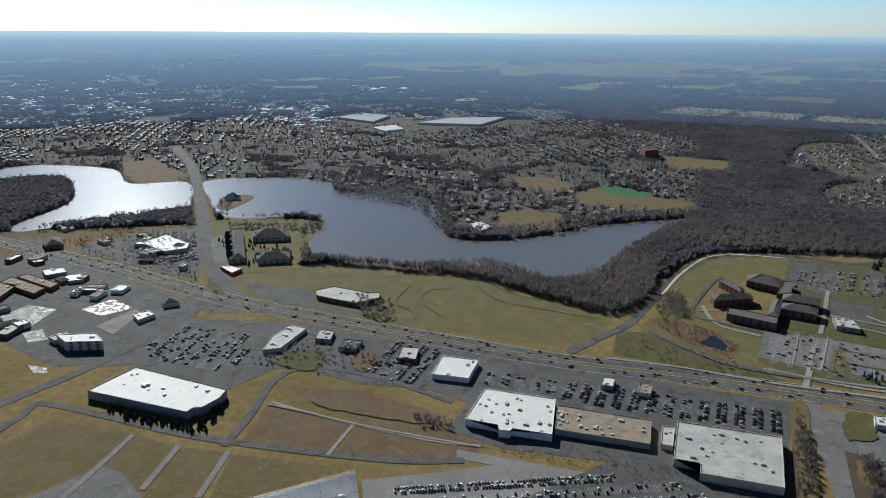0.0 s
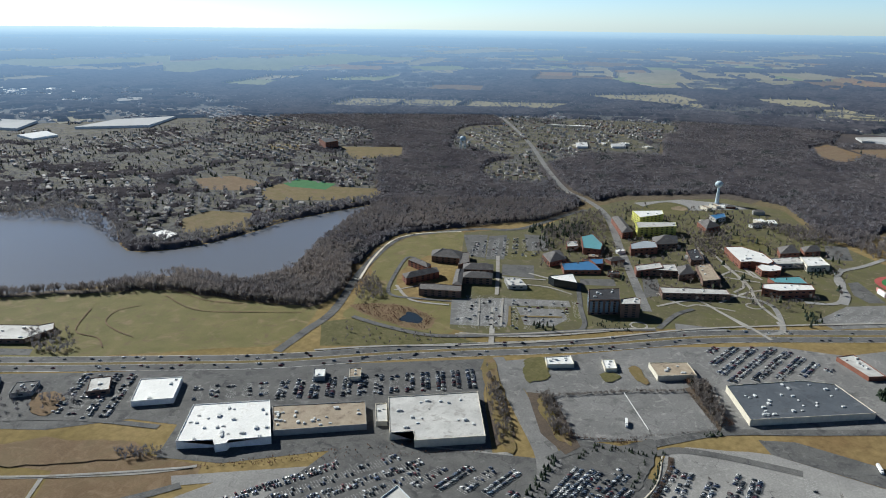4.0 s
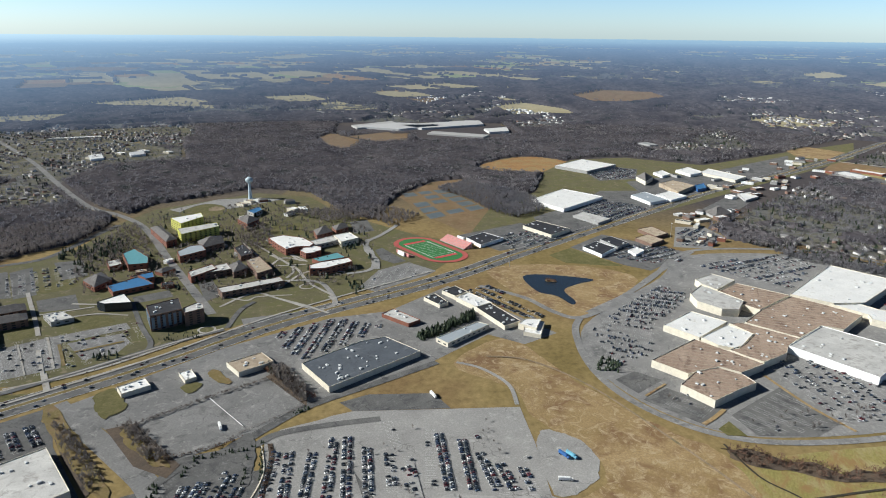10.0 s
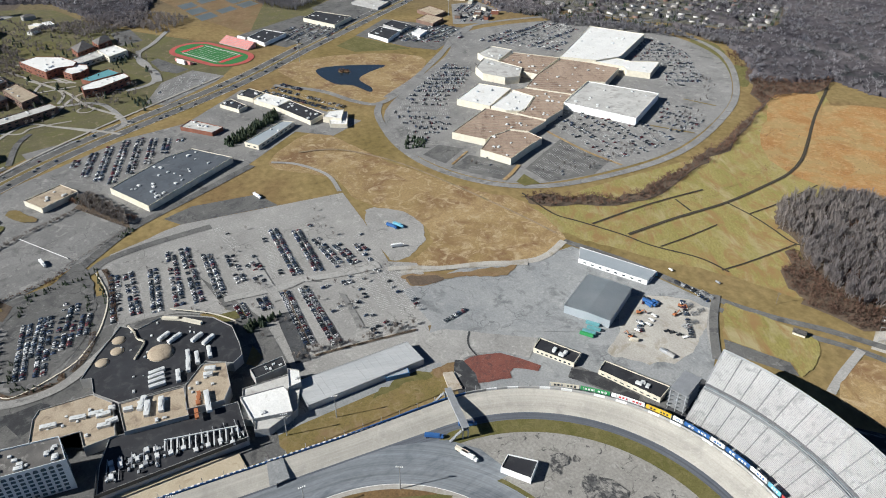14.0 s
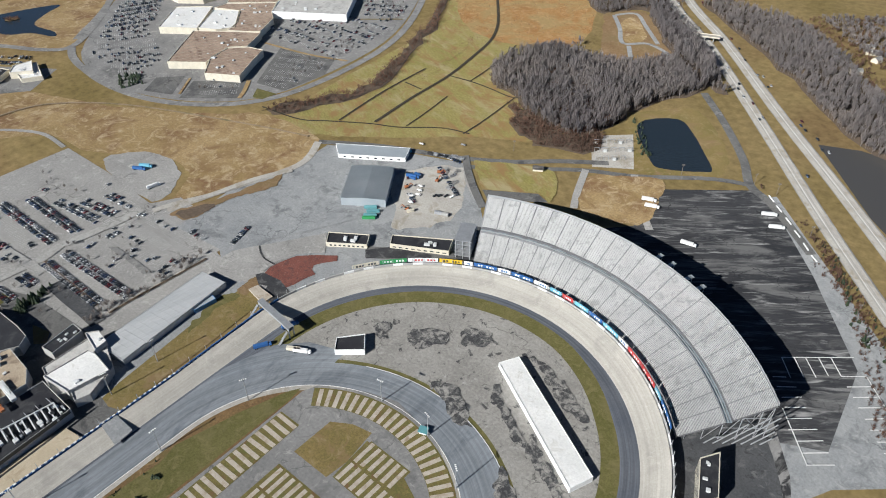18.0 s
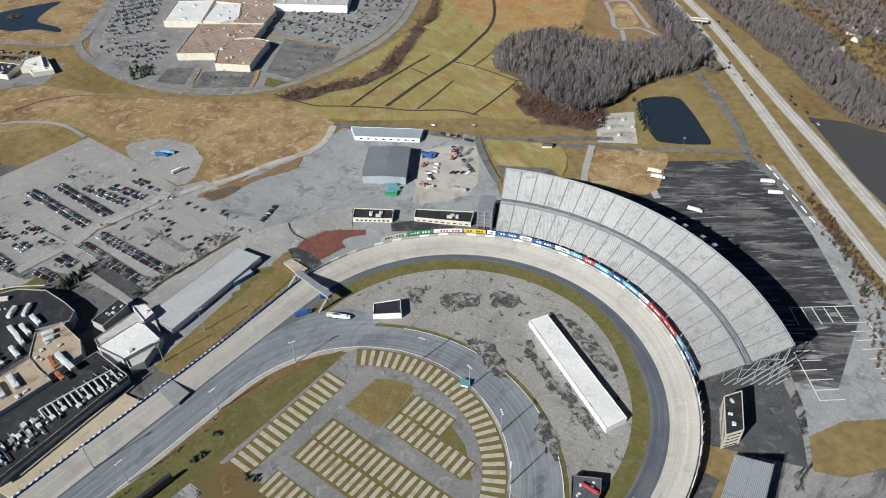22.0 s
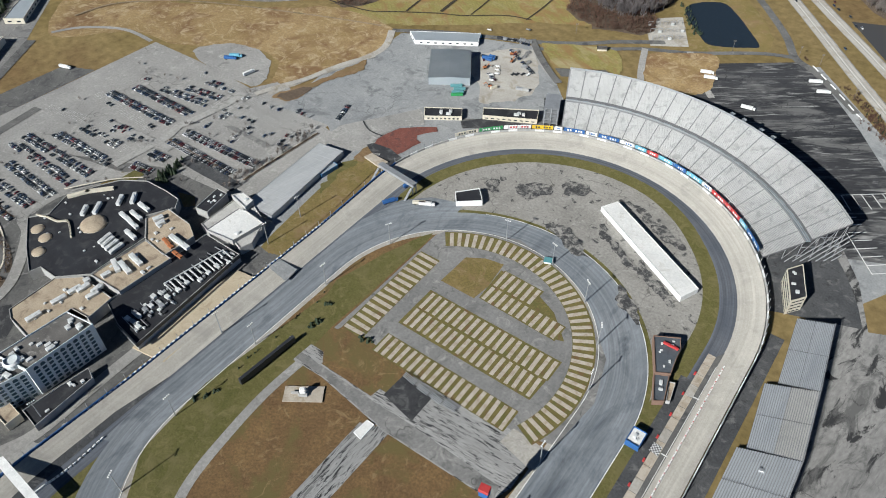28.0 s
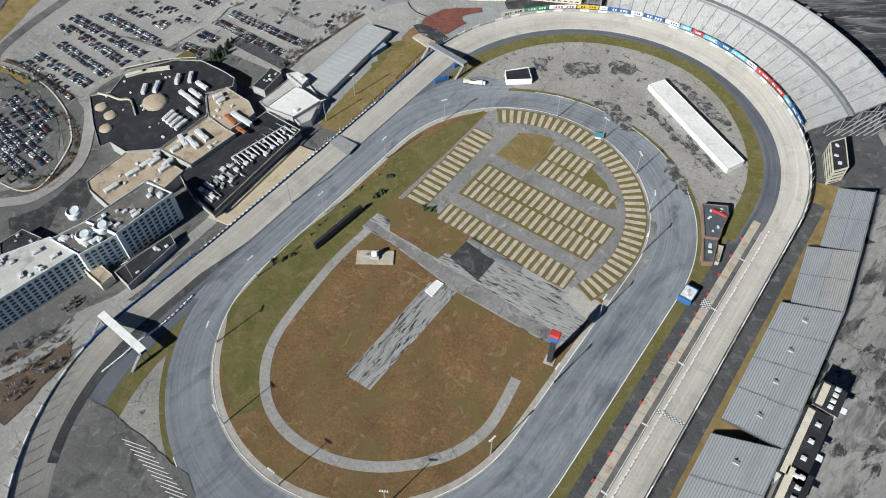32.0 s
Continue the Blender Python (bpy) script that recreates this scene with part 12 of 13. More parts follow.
evergreen_row([(-1153.3, -9.9), (-1169.2, 17.9), (-1114.6, 23.9), (-1100.4, -0.6)], 14, 148, "dark evergreens beside the arena", (5, 8))
evergreen_row([(-618.3, 321.9), (-620.6, 349.7), (-595.3, 340.7), (-597.4, 316.2)], 16, 149, "dark evergreen clump in the mall lot", (5, 8))
for (x, y) in [(-927, -55), (-764, -175)]:
    tagged(link_mesh("kerb_circle", ribbon_bm([(x + 11 * math.cos(k * 0.3142), y + 11 * math.sin(k * 0.3142)) for k in range(21)], (-1.5, 1.5), 0.5), GRAVEL), "pale ring walk round a planted circle", "path", "", "structure")
for ln in ([(-1103, -136), (-1022, -82), (-944, -53), (-882, -11)], [(-913, -101), (-999, -60), (-994, 3)], [(-1003, -132), (-1077, -111), (-1059, -69)], [(-847, -174), (-901, -134), (-876, -94), (-834, -46)], [(-713, -371), (-600, -315)], [(-602, -368), (-655, -276), (-753, -174)], [(-876, -94), (-844, -51), (-812, -15)], [(-875, -391), (-866, -338), (-854, -295)], [(-710, -539), (-671, -484), (-685, -428)]):
    ribbon("path_campus", ln, 5, 0.3, GRAVEL, "pale concrete campus walk", "path")
ribbon("path_verge", [(-465, -489), (-520, -426), (-574, -348), (-600, -315), (-689, -210), (-814, -83), (-987, 148)], 4, 0.55, GRAVEL, "pale walk along the highway", "path")
ribbon("wall_subdivision", [(-1215, 759), (-1151, 793), (-1084, 848)], 2.0, 1.2, CREAM, "low pale wall along a green", "wall")

wood("hedge_highway", [(-620, -315), (-695, -223), (-773, -121), (-846, -25), (-917, 68), (-921, 65), (-851, -28), (-778, -124), (-700, -226), (-625, -318)], 700, 173, "dark clipped hedge along the campus side of the highway", (1.5, 2.8), BARE_RED)
sheet("ground_pond_island", [(-934, 332), (-930, 345), (-919, 344), (-921, 331)], 0.2, DRY, "small grassy island in the pond", "island", round_it=True)
wood("scrub_pond_island", [(-934, 331), (-931, 346), (-918, 345), (-920, 331)], 60, 174, "reddish bushes on the pond island", (2, 5), BARE_RED)

# ---- casino grounds ----
sheet("pavement_casino_lot_inner", [(-492, -80), (-461, -66), (-417, -63), (-368, -75), (-335, -96), (-316, -120), (-329, -133), (-354, -136), (-401, -136)], 0.22, ASPHALT, "dark casino lot ringed by kerbs", "parking lot", round_it=True)
ribbon("kerb_casino_lot", [(-469, -61), (-423, -53), (-378, -61), (-350, -74), (-333, -88), (-315, -123), (-321, -138), (-343, -143)], 1.2, 0.6, CREAM, "pale kerb round the casino lot", "kerb")
ribbon("road_casino", [(-325, -155), (-309, -136), (-308, -107), (-319, -84), (-354, -52), (-376, -42), (-378, -16), (-376, 12), (-348, 46)], 9, 0.3, LOT, "pale drive round the casino", "road")
ribbon("kerb_casino_front", [(-376, -3), (-354, 29), (-334, 47)], 1.5, 3.0, CREAM, "cream canopy wall in front of the casino", "wall")
sheet("ground_casino_bed", [(-353, 31), (-352, 57), (-341, 57), (-339, 39)], 0.3, LAWN, "small lawn beside the casino", "lawn")
# LITTER's darker brown also carries the hotel's shade on this bed.
sheet("ground_hotel_bed", [(-205, -232), (-194, -211), (-187, -191), (-171, -207), (-168, -233), (-165, -258)], 0.2, LITTER, "brown mulch bed below the hotel, darkened for shade", "bed", round_it=True)
ribbon("road_hotel", [(-205, -256), (-193, -228), (-188, -199), (-190, -179), (-181, -150), (-183, -98), (-184, -59)], 9, 0.32, LOT, "pale service road behind the speedway wall", "road")

# empty lot's divider and borders
ribbon("kerb_dark_lot", [(-569, -131), (-507, -85)], 1.1, 1.2, WHITE, "white barrier blocks across the empty lot", "barrier", bend=False)
wood("trees_dark_lot_edge", [(-647, -83), (-648, -74), (-550, -18), (-539, -24)], 70, 121, "dark bare trees between two lots", (6, 10), BARE_DARK)
wood("hedge_dark_lot", [(-457, -166), (-469, -111), (-489, -83), (-483, -81), (-461, -108), (-447, -164)], 120, 122, "bare shrubs along the empty lot", (1.5, 3.5), BARE_RED)
evergreen_row([(-484, -64), (-483, -60), (-391, -50), (-387, -53)], 26, 123, "dark shrubs on a lot island", (2, 5))
evergreen_row([(-459, -73), (-458, -70), (-384, -67), (-382, -70)], 22, 124, "dark shrubs on a lot island", (2, 5))
evergreen_row([(-326, 51), (-326, 79), (-323, 79), (-323, 52)], 14, 125, "row of conical evergreens by the casino", (4, 6))
evergreen_row([(-408, -150), (-422, -143), (-379, -136), (-331, -138), (-339, -143)], 26, 126, "dark trees round the casino lot", (4, 7))
ribbon("road_far_town", [(-92, -3584), (-333, -4269), (-539, -4944)], 14, 0.3, LOT, "pale main street of the far town", "road")

# ---- works yard and infield clutter ----
def container(at, turn, m, label, L=6.0):
    ob = tagged(holder("shipping_container", (at[0], at[1], 0.5), turn), label, "container", "works yard containers")
    bm = box_into(bmesh.new(), -L, L, -1.2, 1.2, 0, 2.6, bevel=0.08)
    part("body", bm, m, ob)
    for j in range(8):
        box_part("rib", -L * 0.9 + j * L * 0.25, -L * 0.9 + j * L * 0.25 + 0.2, -1.28, 1.28, 0.2, 2.5, m, ob)
    box_part("door", L, L + 0.08, -1.1, 1.1, 0.1, 2.5, STEEL, ob)


def digger(at, turn, label):
    ob = tagged(holder("excavator", (at[0], at[1], 0.5), turn), label, "excavator", "works yard machines")
    for s in (-1.1, 1.1):
        box_part("track", -2, 2, s - 0.35, s + 0.35, 0, 0.9, TYRE, ob, "", 0.25)
    box_part("body", -2.2, 1.2, -1.3, 1.3, 0.9, 2.4, RUSTY, ob, "", 0.15)
    box_part("cab", 0, 1.6, 0.1, 1.3, 2.4, 3.4, GLASS, ob, "", 0.1)
    bm = bmesh.new()
    beam_into(bm, (1.2, -0.4, 2), (4.5, -0.4, 4.6), 0.3)
    beam_into(bm, (4.5, -0.4, 4.6), (6.5, -0.4, 1.6), 0.25)
    boom = part("boom", bm, RUSTY, ob)
    box_part("bucket", 6.0, 7.2, -1.0, 0.2, 0.6, 1.6, STEEL, boom, "", 0.1)


def pipe_rack(at, turn, label):
    ob = tagged(holder("scaffold_stack", (at[0], at[1], 0.4), turn), label, "scaffolding", "works yard stacks")
    for k in range(5):
        bm = bmesh.new()
        for x in (-3, 0, 3):
            beam_into(bm, (x, -2 + k, 0), (x, -2 + k, 2.2), 0.08)
        beam_into(bm, (-3.2, -2 + k, 2.1), (3.2, -2 + k, 2.1), 0.1)
        beam_into(bm, (-3.2, -2 + k, 0.4), (3.2, -2 + k, 0.4), 0.1)
        part("frame", bm, STEEL, ob)


for (x, y), tn, m, nm in zip([(-202.8, 389.6), (-210.2, 392.2), (-202.9, 397), (-238.8, 423.4), (-218.1, 435.2), (-214, 436.9), (-168.3, 347.1), (-146.4, 360.5), (-140, 362.5), (-208.5, 336.9)], (10, 5, 5, 70, 10, 10, 60, 15, 15, 8), (BLUE, DARK, BLUE, CYAN, DARK, STEEL, CREAM, STEEL, STONE, WHITE),
                            ("blue", "black", "blue", "light blue", "black", "grey", "cream", "grey", "pale grey", "white")):
    container((x, y), tn, m, nm + " steel container in the works yard", 3.5)
for (x, y), tn in zip([(-189.1, 414), (-181.1, 401.3), (-173.3, 347.2), (-197.2, 374.3)], (30, 100, 200, 60)):
    digger((x, y), tn, "orange digger parked in the works yard")
for (x, y), tn in zip([(-196, 446.1), (-188.1, 447.2), (-186.7, 422.1), (-175.1, 418), (-165.5, 409.7), (-164, 398.7), (-176.3, 426.6)], (10, 20, 80, 75, 80, 10, 80)):
    pipe_rack((x, y), tn, "stacked steel scaffold frames in the works yard")
for (x, y), tn, m in zip([(-188, 384.1), (-184.2, 378), (-180.6, 371.8), (-177.7, 357.9), (-166.6, 380.4), (-163, 383), (-158.2, 386.6), (-153, 389.3), (-209.5, 438.1), (-204.6, 441.1), (-238.8, 444.2), (-203.3, 470.3), (-184, 366.4)], (10, 10, 10, 20, 80, 80, 80, 80, 60, 60, 5, 5, 40), (WHITE, WHITE, WHITE, WHITE, DARK, DARK, DARK, WHITE, DARK, DARK, WHITE, STEEL, WHITE)):
    ob = tagged(holder("pickup_truck", (x, y, 0.5), tn), "pickup truck parked in the works yard", "truck", "works yard trucks")
    box_part("bed", -2.7, 0.3, -1, 1, 0.5, 1.2, m, ob, "", 0.1)
    box_part("bonnet", 1.4, 2.7, -1, 1, 0.5, 1.15, m, ob, "", 0.15)
    box_part("cab", 0.2, 1.7, -0.95, 0.95, 0.5, 1.9, m, ob, "", 0.2)
    for wx in (-1.7, 1.8):
        for wy in (-0.95, 0.95):
            bm = bmesh.new()
            bmesh.ops.create_cone(bm, cap_ends=True, segments=10, radius1=0.42, radius2=0.42, depth=0.25, matrix=pose(wx, wy, 0.42, 90))
            part("wheel", bm, TYRE, ob)
for a, b in zip([(-22.7, 20.7), (-9.7, 18.6), (1, 18.5), (11.6, 18.4)], [(-11.6, 19.1), (0.2, 17.9), (10.9, 17.2), (21.5, 18.3)]):
    d = Vector(b) - Vector(a)
    ob = tagged(holder("stage_trailer", ((a[0] + b[0]) / 2, (a[1] + b[1]) / 2, 1.0), math.degrees(math.atan2(d.y, d.x))), "grey folded bleacher trailer beside the camper pads", "trailer", "folded bleachers")
    L = d.length / 2
    for k in range(4):
        box_part("plank", -L * 0.95, L * 0.95, -1.6 + k * 0.9, -1.0 + k * 0.9, 0.6 + 0.5 * k, 0.75 + 0.5 * k, STEEL, ob)
        box_part("upright", -L * 0.9 + k * L * 0.58, -L * 0.84 + k * L * 0.58, -1.5, 1.6, 0, 0.6, DARK, ob)
for ln, wd in (([(-188.8, 455.4), (-167.5, 433.1), (-144.7, 412.9), (-120, 393.7)], 7.5),):
    ribbon("road_yard_curve", ln, wd, 0.34, ASPHALT, "curving asphalt drive to the grandstand", "road")
sheet("ground_yard_green", [(-172.9, 455), (-102.2, 486.1), (-76.3, 440.1), (-93.5, 445.9), (-136.3, 420.4), (-155.7, 435.4)], 0.12, OLIVE, "olive grass plot behind the grandstand", "lawn", round_it=True)
sheet("ground_yard_tan", [(-67.9, 500), (-37.2, 527.6), (-7.9, 537.9), (7.5, 474), (-9.9, 453.1), (-48.8, 449)], 0.12, MEADOW, "tan grass plot behind the grandstand", "lawn", round_it=True)
# shoulders of the expressway
for ln in ([(-339, 1151), (-207, 979), (-104, 868), (21, 712), (116, 589), (177, 513), (228, 451), (289, 375)], [(-309, 1154), (-186, 995), (-92, 893), (33, 741), (125, 634), (212, 530), (287, 441)]):
    s = smooth(ln, False, 6)
    for a, b, m, nm in ((-7.6, -6.4, LOT, "grey asphalt shoulder of the expressway"), (6.4, 7.8, MALL_LOT, "grey asphalt shoulder of the expressway"), (-0.25, 0.25, PAINT_W, "pale lane line of the expressway"), (-1.9, -1.1, LOT, "worn wheel track of the expressway"), (2.0, 2.8, LOT, "worn wheel track of the expressway")):
        tagged(link_mesh("road_shoulder" if "shoulder" in nm else "road_line", ribbon_bm(s, (a, b), 0.60 if "line" in nm else 0.56), m), nm, "road", "", "structure")
evergreen_row([(133.9, 536), (140.1, 540.6), (193, 480.3), (225.9, 425.2), (223, 417.5), (190.1, 465)], 46, 131, "dark green bushes on the expressway bank", (2, 4))
wood("scrub_bank", [(131.3, 538.2), (146.7, 537.4), (200, 478.8), (231, 423.4), (225.4, 413.7), (185.9, 468.4)], 420, 132, "rusty scrub on the expressway bank", (1.5, 4), BARE_RED)
for a, b in zip([(79.1, 579.1), (90.6, 567.1), (103.9, 553.6), (116.3, 539.6), (128.4, 526.3), (139.2, 513.8)], [(86.7, 571.5), (97.9, 559.8), (110.9, 546.6), (123.5, 532.4), (135.2, 518.6), (145.7, 507.9)]):
    d = Vector(b) - Vector(a)
    ob = tagged(holder("barrier_block", (a[0], a[1], 0.3), math.degrees(math.atan2(d.y, d.x))), "white concrete barrier along the lot's edge", "barrier", "lot barriers")
    box_part("block", 0, d.length, -0.5, 0.5, 0, 1.0, WHITE, ob, "", 0.12)

# ---- suburb strip beyond the mall ----
sheet("ground_strip_field", [(-1639.4, 1551.4), (-1622.6, 1693), (-1467.5, 1754.7), (-1376.7, 1632), (-1484.4, 1554.4)], 0.2, MEADOW, "long tan field behind the suburb", "field")
sheet("ground_strip_green", [(-1873.8, 1516.3), (-1837.3, 1562.7), (-1660.3, 1551), (-1589.8, 1511.5), (-1768.8, 1468.7)], 0.2, OLIVE, "olive grass beside a school", "field")
for pg in ([(-1795.5, 1541), (-1739.8, 1578.7), (-1652.8, 1579.3), (-1646.9, 1523.3), (-1736.7, 1506.2)], [(-1670.2, 1593.5), (-1694.3, 1666.3), (-1605.7, 1678.1), (-1575.7, 1608.8)]):
    sheet("pavement_strip_dark", pg, 0.24, ASPHALT, "dark panel field behind the suburb", "panel field")
ribbon("road_strip", [(-1986.4, 1538.3), (-1895.8, 1624.4), (-1781.4, 1683.9), (-1607.5, 1749.9), (-1482.9, 1796)], 10, 0.3, GRAVEL, "straight pale road cut behind the suburb", "road")
sheet("ground_strip_tan", [(-2213.7, 1488.7), (-2290.9, 1617.4), (-2164.7, 1679.2), (-2027.4, 1527.7), (-2074.6, 1453.2)], 0.2, MEADOW, "straw field beside the highway", "field")
evergreen_row([(-2058.3, 1626), (-2008.5, 1708.2), (-1813.3, 1747.3), (-1659.5, 1797.9), (-1532.4, 1846.1), (-1571.5, 1885.6), (-1714.5, 1848.6), (-1875.9, 1799.3), (-2081.8, 1762.7)], 130, 151, "dark tree line behind the suburb", (7, 12))
evergreen_row([(-1184, 743), (-1090, 844), (-962, 942), (-847, 1045), (-820, 1020), (-930, 918), (-1047, 806)], 150, 152, "dark evergreen line behind the mall", (6, 11))
building("school", [(-1777.1, 1385.8), (-1798, 1427.5), (-1715.1, 1453.3), (-1684.5, 1407.7)], 6, STONE, WHITE_ROOF, "long low white-roofed school", "school", units=4)
building("school", [(-1694.1, 1483.8), (-1713.4, 1509.5), (-1672.3, 1533.8), (-1639.7, 1498.2)], 6, CREAM, WHITE_ROOF, "white-roofed hall behind the suburb", "school", units=2)
for pts in ([(-1163.1, 1366.6), (-1184.7, 1400.8), (-1164.3, 1409.1), (-1141.3, 1373.2)], [(-1159, 1428.3), (-1170.3, 1453.6), (-1145.5, 1449.8), (-1128.7, 1419)], [(-1123.5, 1438), (-1136.2, 1464.9), (-1114.6, 1470.4), (-1104.2, 1445.7)]):
    building("storage_shed", pts, 5, WHITE, WHITE_ROOF, "long white storage shed in the suburb", "shed")
# ---- verges and hedges of the store strip ----
for pg, m, nm in (([(-576.3, -256.3), (-601.3, -242.5), (-561.3, -217.5), (-539.7, -224), (-535.4, -233.3)], LAWN, "green"), ([(-598.5, -167.7), (-610.2, -152.9), (-595.8, -147.6), (-585.9, -157.6)], LAWN, "green"), ([(-632.8, -145.4), (-638, -135), (-603.9, -113.7), (-608.2, -128.3)], GRASS, "olive"),
                  ([(-546.2, -298), (-561.9, -287.9), (-413.7, -187.4), (-402.8, -194.8), (-478.1, -252.1)], GRASS, "olive"), ([(-120.1, -691.8), (-153.8, -707.9), (-180.5, -681), (-148.3, -649.1)], LAWN, "green"), ([(-137.8, -1035.6), (-141.8, -1017.5), (-139.2, -953.5), (-124.6, -977.2)], LAWN, "green"),
                  ([(-498.6, -203.6), (-510.6, -200.6), (-446.9, -142.6), (-443, -150.2), (-457.3, -169.8)], GRASS, "olive"), ([(-211.9, -662.7), (-230.8, -654.4), (-223.5, -624.9), (-199.3, -614.4), (-194.1, -629.4)], DRY, "brown"), ([(-139.4, -604.4), (-172.5, -565.6), (-209.2, -512.8), (-212.9, -478.9), (-186.7, -490.9), (-122.9, -569.9)], DRY, "brown")):
    sheet("ground_verge_patch", pg, 0.42, m, nm + " grass verge between lots", "verge", round_it=True)
wood("hedge_store_back", [(-219.8, -422.5), (-288.8, -336.9), (-328, -289.4), (-397.1, -198.3), (-392.1, -195.4), (-323, -285.4), (-283.8, -332.1), (-215.4, -416.7)], 420, 161, "dark hedge behind the stores", (1.5, 3), BARE_RED)
wood("hedge_lot_front", [(-440.9, -143), (-472.8, -102), (-538.7, -28), (-532.1, -26.4), (-466.2, -99.6), (-434.1, -140)], 260, 162, "dark hedge along the empty lot", (1.5, 3), BARE_RED)
wood("trees_clubhouse", [(-294.4, -817.5), (-312, -819), (-307.2, -733.2), (-291, -724.2), (-272.9, -767.3)], 50, 163, "bare trees beside the clubhouse", (7, 11))
wood("trees_store_drive", [(-543, -289.8), (-549.7, -283.1), (-419.9, -192.4), (-413.4, -199)], 40, 164, "thin bare trees on a lot verge", (5, 8), BARE_DARK)
for ln in ([(-327.7, -712.7), (-341.3, -743.1), (-339.7, -787.6), (-395.4, -839.2)], [(-485.5, -795.3), (-472.5, -715.7), (-506.7, -649.1), (-547.2, -585.1)], [(-367.8, -707.8), (-368.3, -744), (-379.1, -781.9), (-410.2, -802.8), (-442.5, -792.6)], [(-506.8, -786), (-505.4, -730.3), (-525.5, -677.9)]):
    ribbon("path_park", ln, 1.8, 0.35, DRY, "worn brown footpath in the park lawn", "path")
for ln in ([(-77.9, -601.1), (-107.7, -561.5), (-138, -517), (-178.4, -465.2), (-219.6, -416.3)],):
    ribbon("path_field", ln, 3.0, 0.4, GRAVEL, "pale path between brown fields", "path")
wood("wood_east_red", [(-234, 639), (-208, 707), (-153, 681), (-101, 608), (-121, 564), (-173, 577)], 900, 165, "reddish saplings inside the wood", (6, 12), BARE_RED)

sheet("pavement_south_turn", [(-139, -218), (-111, -212), (-77, -211), (-41, -221), (-111, -272), (-127, -248)], 0.10, ASPHALT, "dark asphalt inside the south turn", "paving", round_it=True)

# ---- south-west turn ----
sheet("pavement_turn_apron", [(-152.8, -202.4), (-153.9, -169.9), (-151.2, -145.1), (-149.9, -104.8), (-149.2, -83.1), (-146.4, -94.5), (-144.2, -126.2), (-145, -170.4), (-146, -196.4)], 0.05, APRON, "black asphalt apron inside the south-west turn", "paving")
_tw = tagged(holder("turn_wall"), "white block wall inside the south-west turn", "wall")
_tl = smooth([(-146.1, -198.1), (-145.2, -182.9), (-145.3, -170.2), (-143.2, -150.9), (-144.5, -125.9)], False, 8)
_acc, _last, _bk = 0.0, None, None
for a, b in zip(_tl, _tl[1:]):
    n_ = max(1, int(math.dist(a, b) / 3.2))
    for k in range(n_):
        at = (a[0] + (b[0] - a[0]) * k / n_, a[1] + (b[1] - a[1]) * k / n_, 0.2)
        tn = math.degrees(math.atan2(b[1] - a[1], b[0] - a[0]))
        if _bk is None:
            _bk = box_part("wall_block", -1.0, 1.0, -0.4, 0.4, 0, 1.6, WHITE, _tw, "", 0.05)
            _bk.matrix_basis = pose(*at, 0, 0, tn)
        else:
            same_mesh(_bk, "wall_block", at, tn, _tw)
sheet("pavement_hotel_court", [(-192.4, -196), (-196.3, -175.9), (-187.4, -161), (-172.8, -151.5), (-172.5, -137.9), (-170.2, -125.3), (-161.7, -121.2), (-170.2, -168.4), (-171.4, -189.3), (-177.9, -202.7)], 0.05, LOT, "pale forecourt below the hotel", "paving", round_it=True)
evergreen_row([(-206.3, -187.9), (-208, -179.7), (-206.5, -171.4), (-199.7, -170), (-200.9, -183.9)], 26, 171, "dark shrubs at the hotel's foot", (1.5, 3.5))
wood("scrub_campus_bog", [(-611.2, -544.6), (-645.5, -492.4), (-636.6, -424.7), (-592.6, -409.7), (-585.6, -464), (-595.1, -523.9)], 420, 172, "reddish scrub in a boggy hollow", (1.5, 4), BARE_RED, ([(-605.2, -459.2), (-635, -462.4), (-622.5, -430.1), (-601.9, -427.1), (-596, -447.9)],))

for pg in ([(-513, -222), (-523, -196), (-443, -132), (-423, -139), (-444, -174)], [(-617, -77), (-647, -59), (-572, -25), (-544, -24)], [(-545, -293), (-556, -284), (-426, -193), (-400, -201), (-465, -246)]):
    sheet("ground_verge_litter", pg, 0.05, LITTER, "brown leaf litter under verge trees", "verge")

# ---- ground between the racetrack lot and the north turn ----
sheet("pavement_gate_lot", [(-250.4, 193.9), (-250.6, 207.6), (-239.4, 225.4), (-229, 239.5), (-205.3, 276.1), (-186.3, 256), (-204, 239.4), (-207.3, 224.6), (-209.2, 212.4), (-207.7, 202.9), (-210.1, 189.8), (-228.2, 190.1)], 0.05, LOT, "pale grey asphalt before the track gate", "paving")
sheet("pavement_blue_yard", [(-255.4, 214.1), (-261.4, 236.8), (-273.3, 281.9), (-284.4, 329.8), (-257.5, 354.8), (-236, 324), (-204.7, 332.3), (-196.5, 314.6), (-210.7, 285.1), (-228.7, 253.5), (-246.6, 223.3)], 0.05, YARD, "blue-grey triangular yard of worn asphalt", "paving")

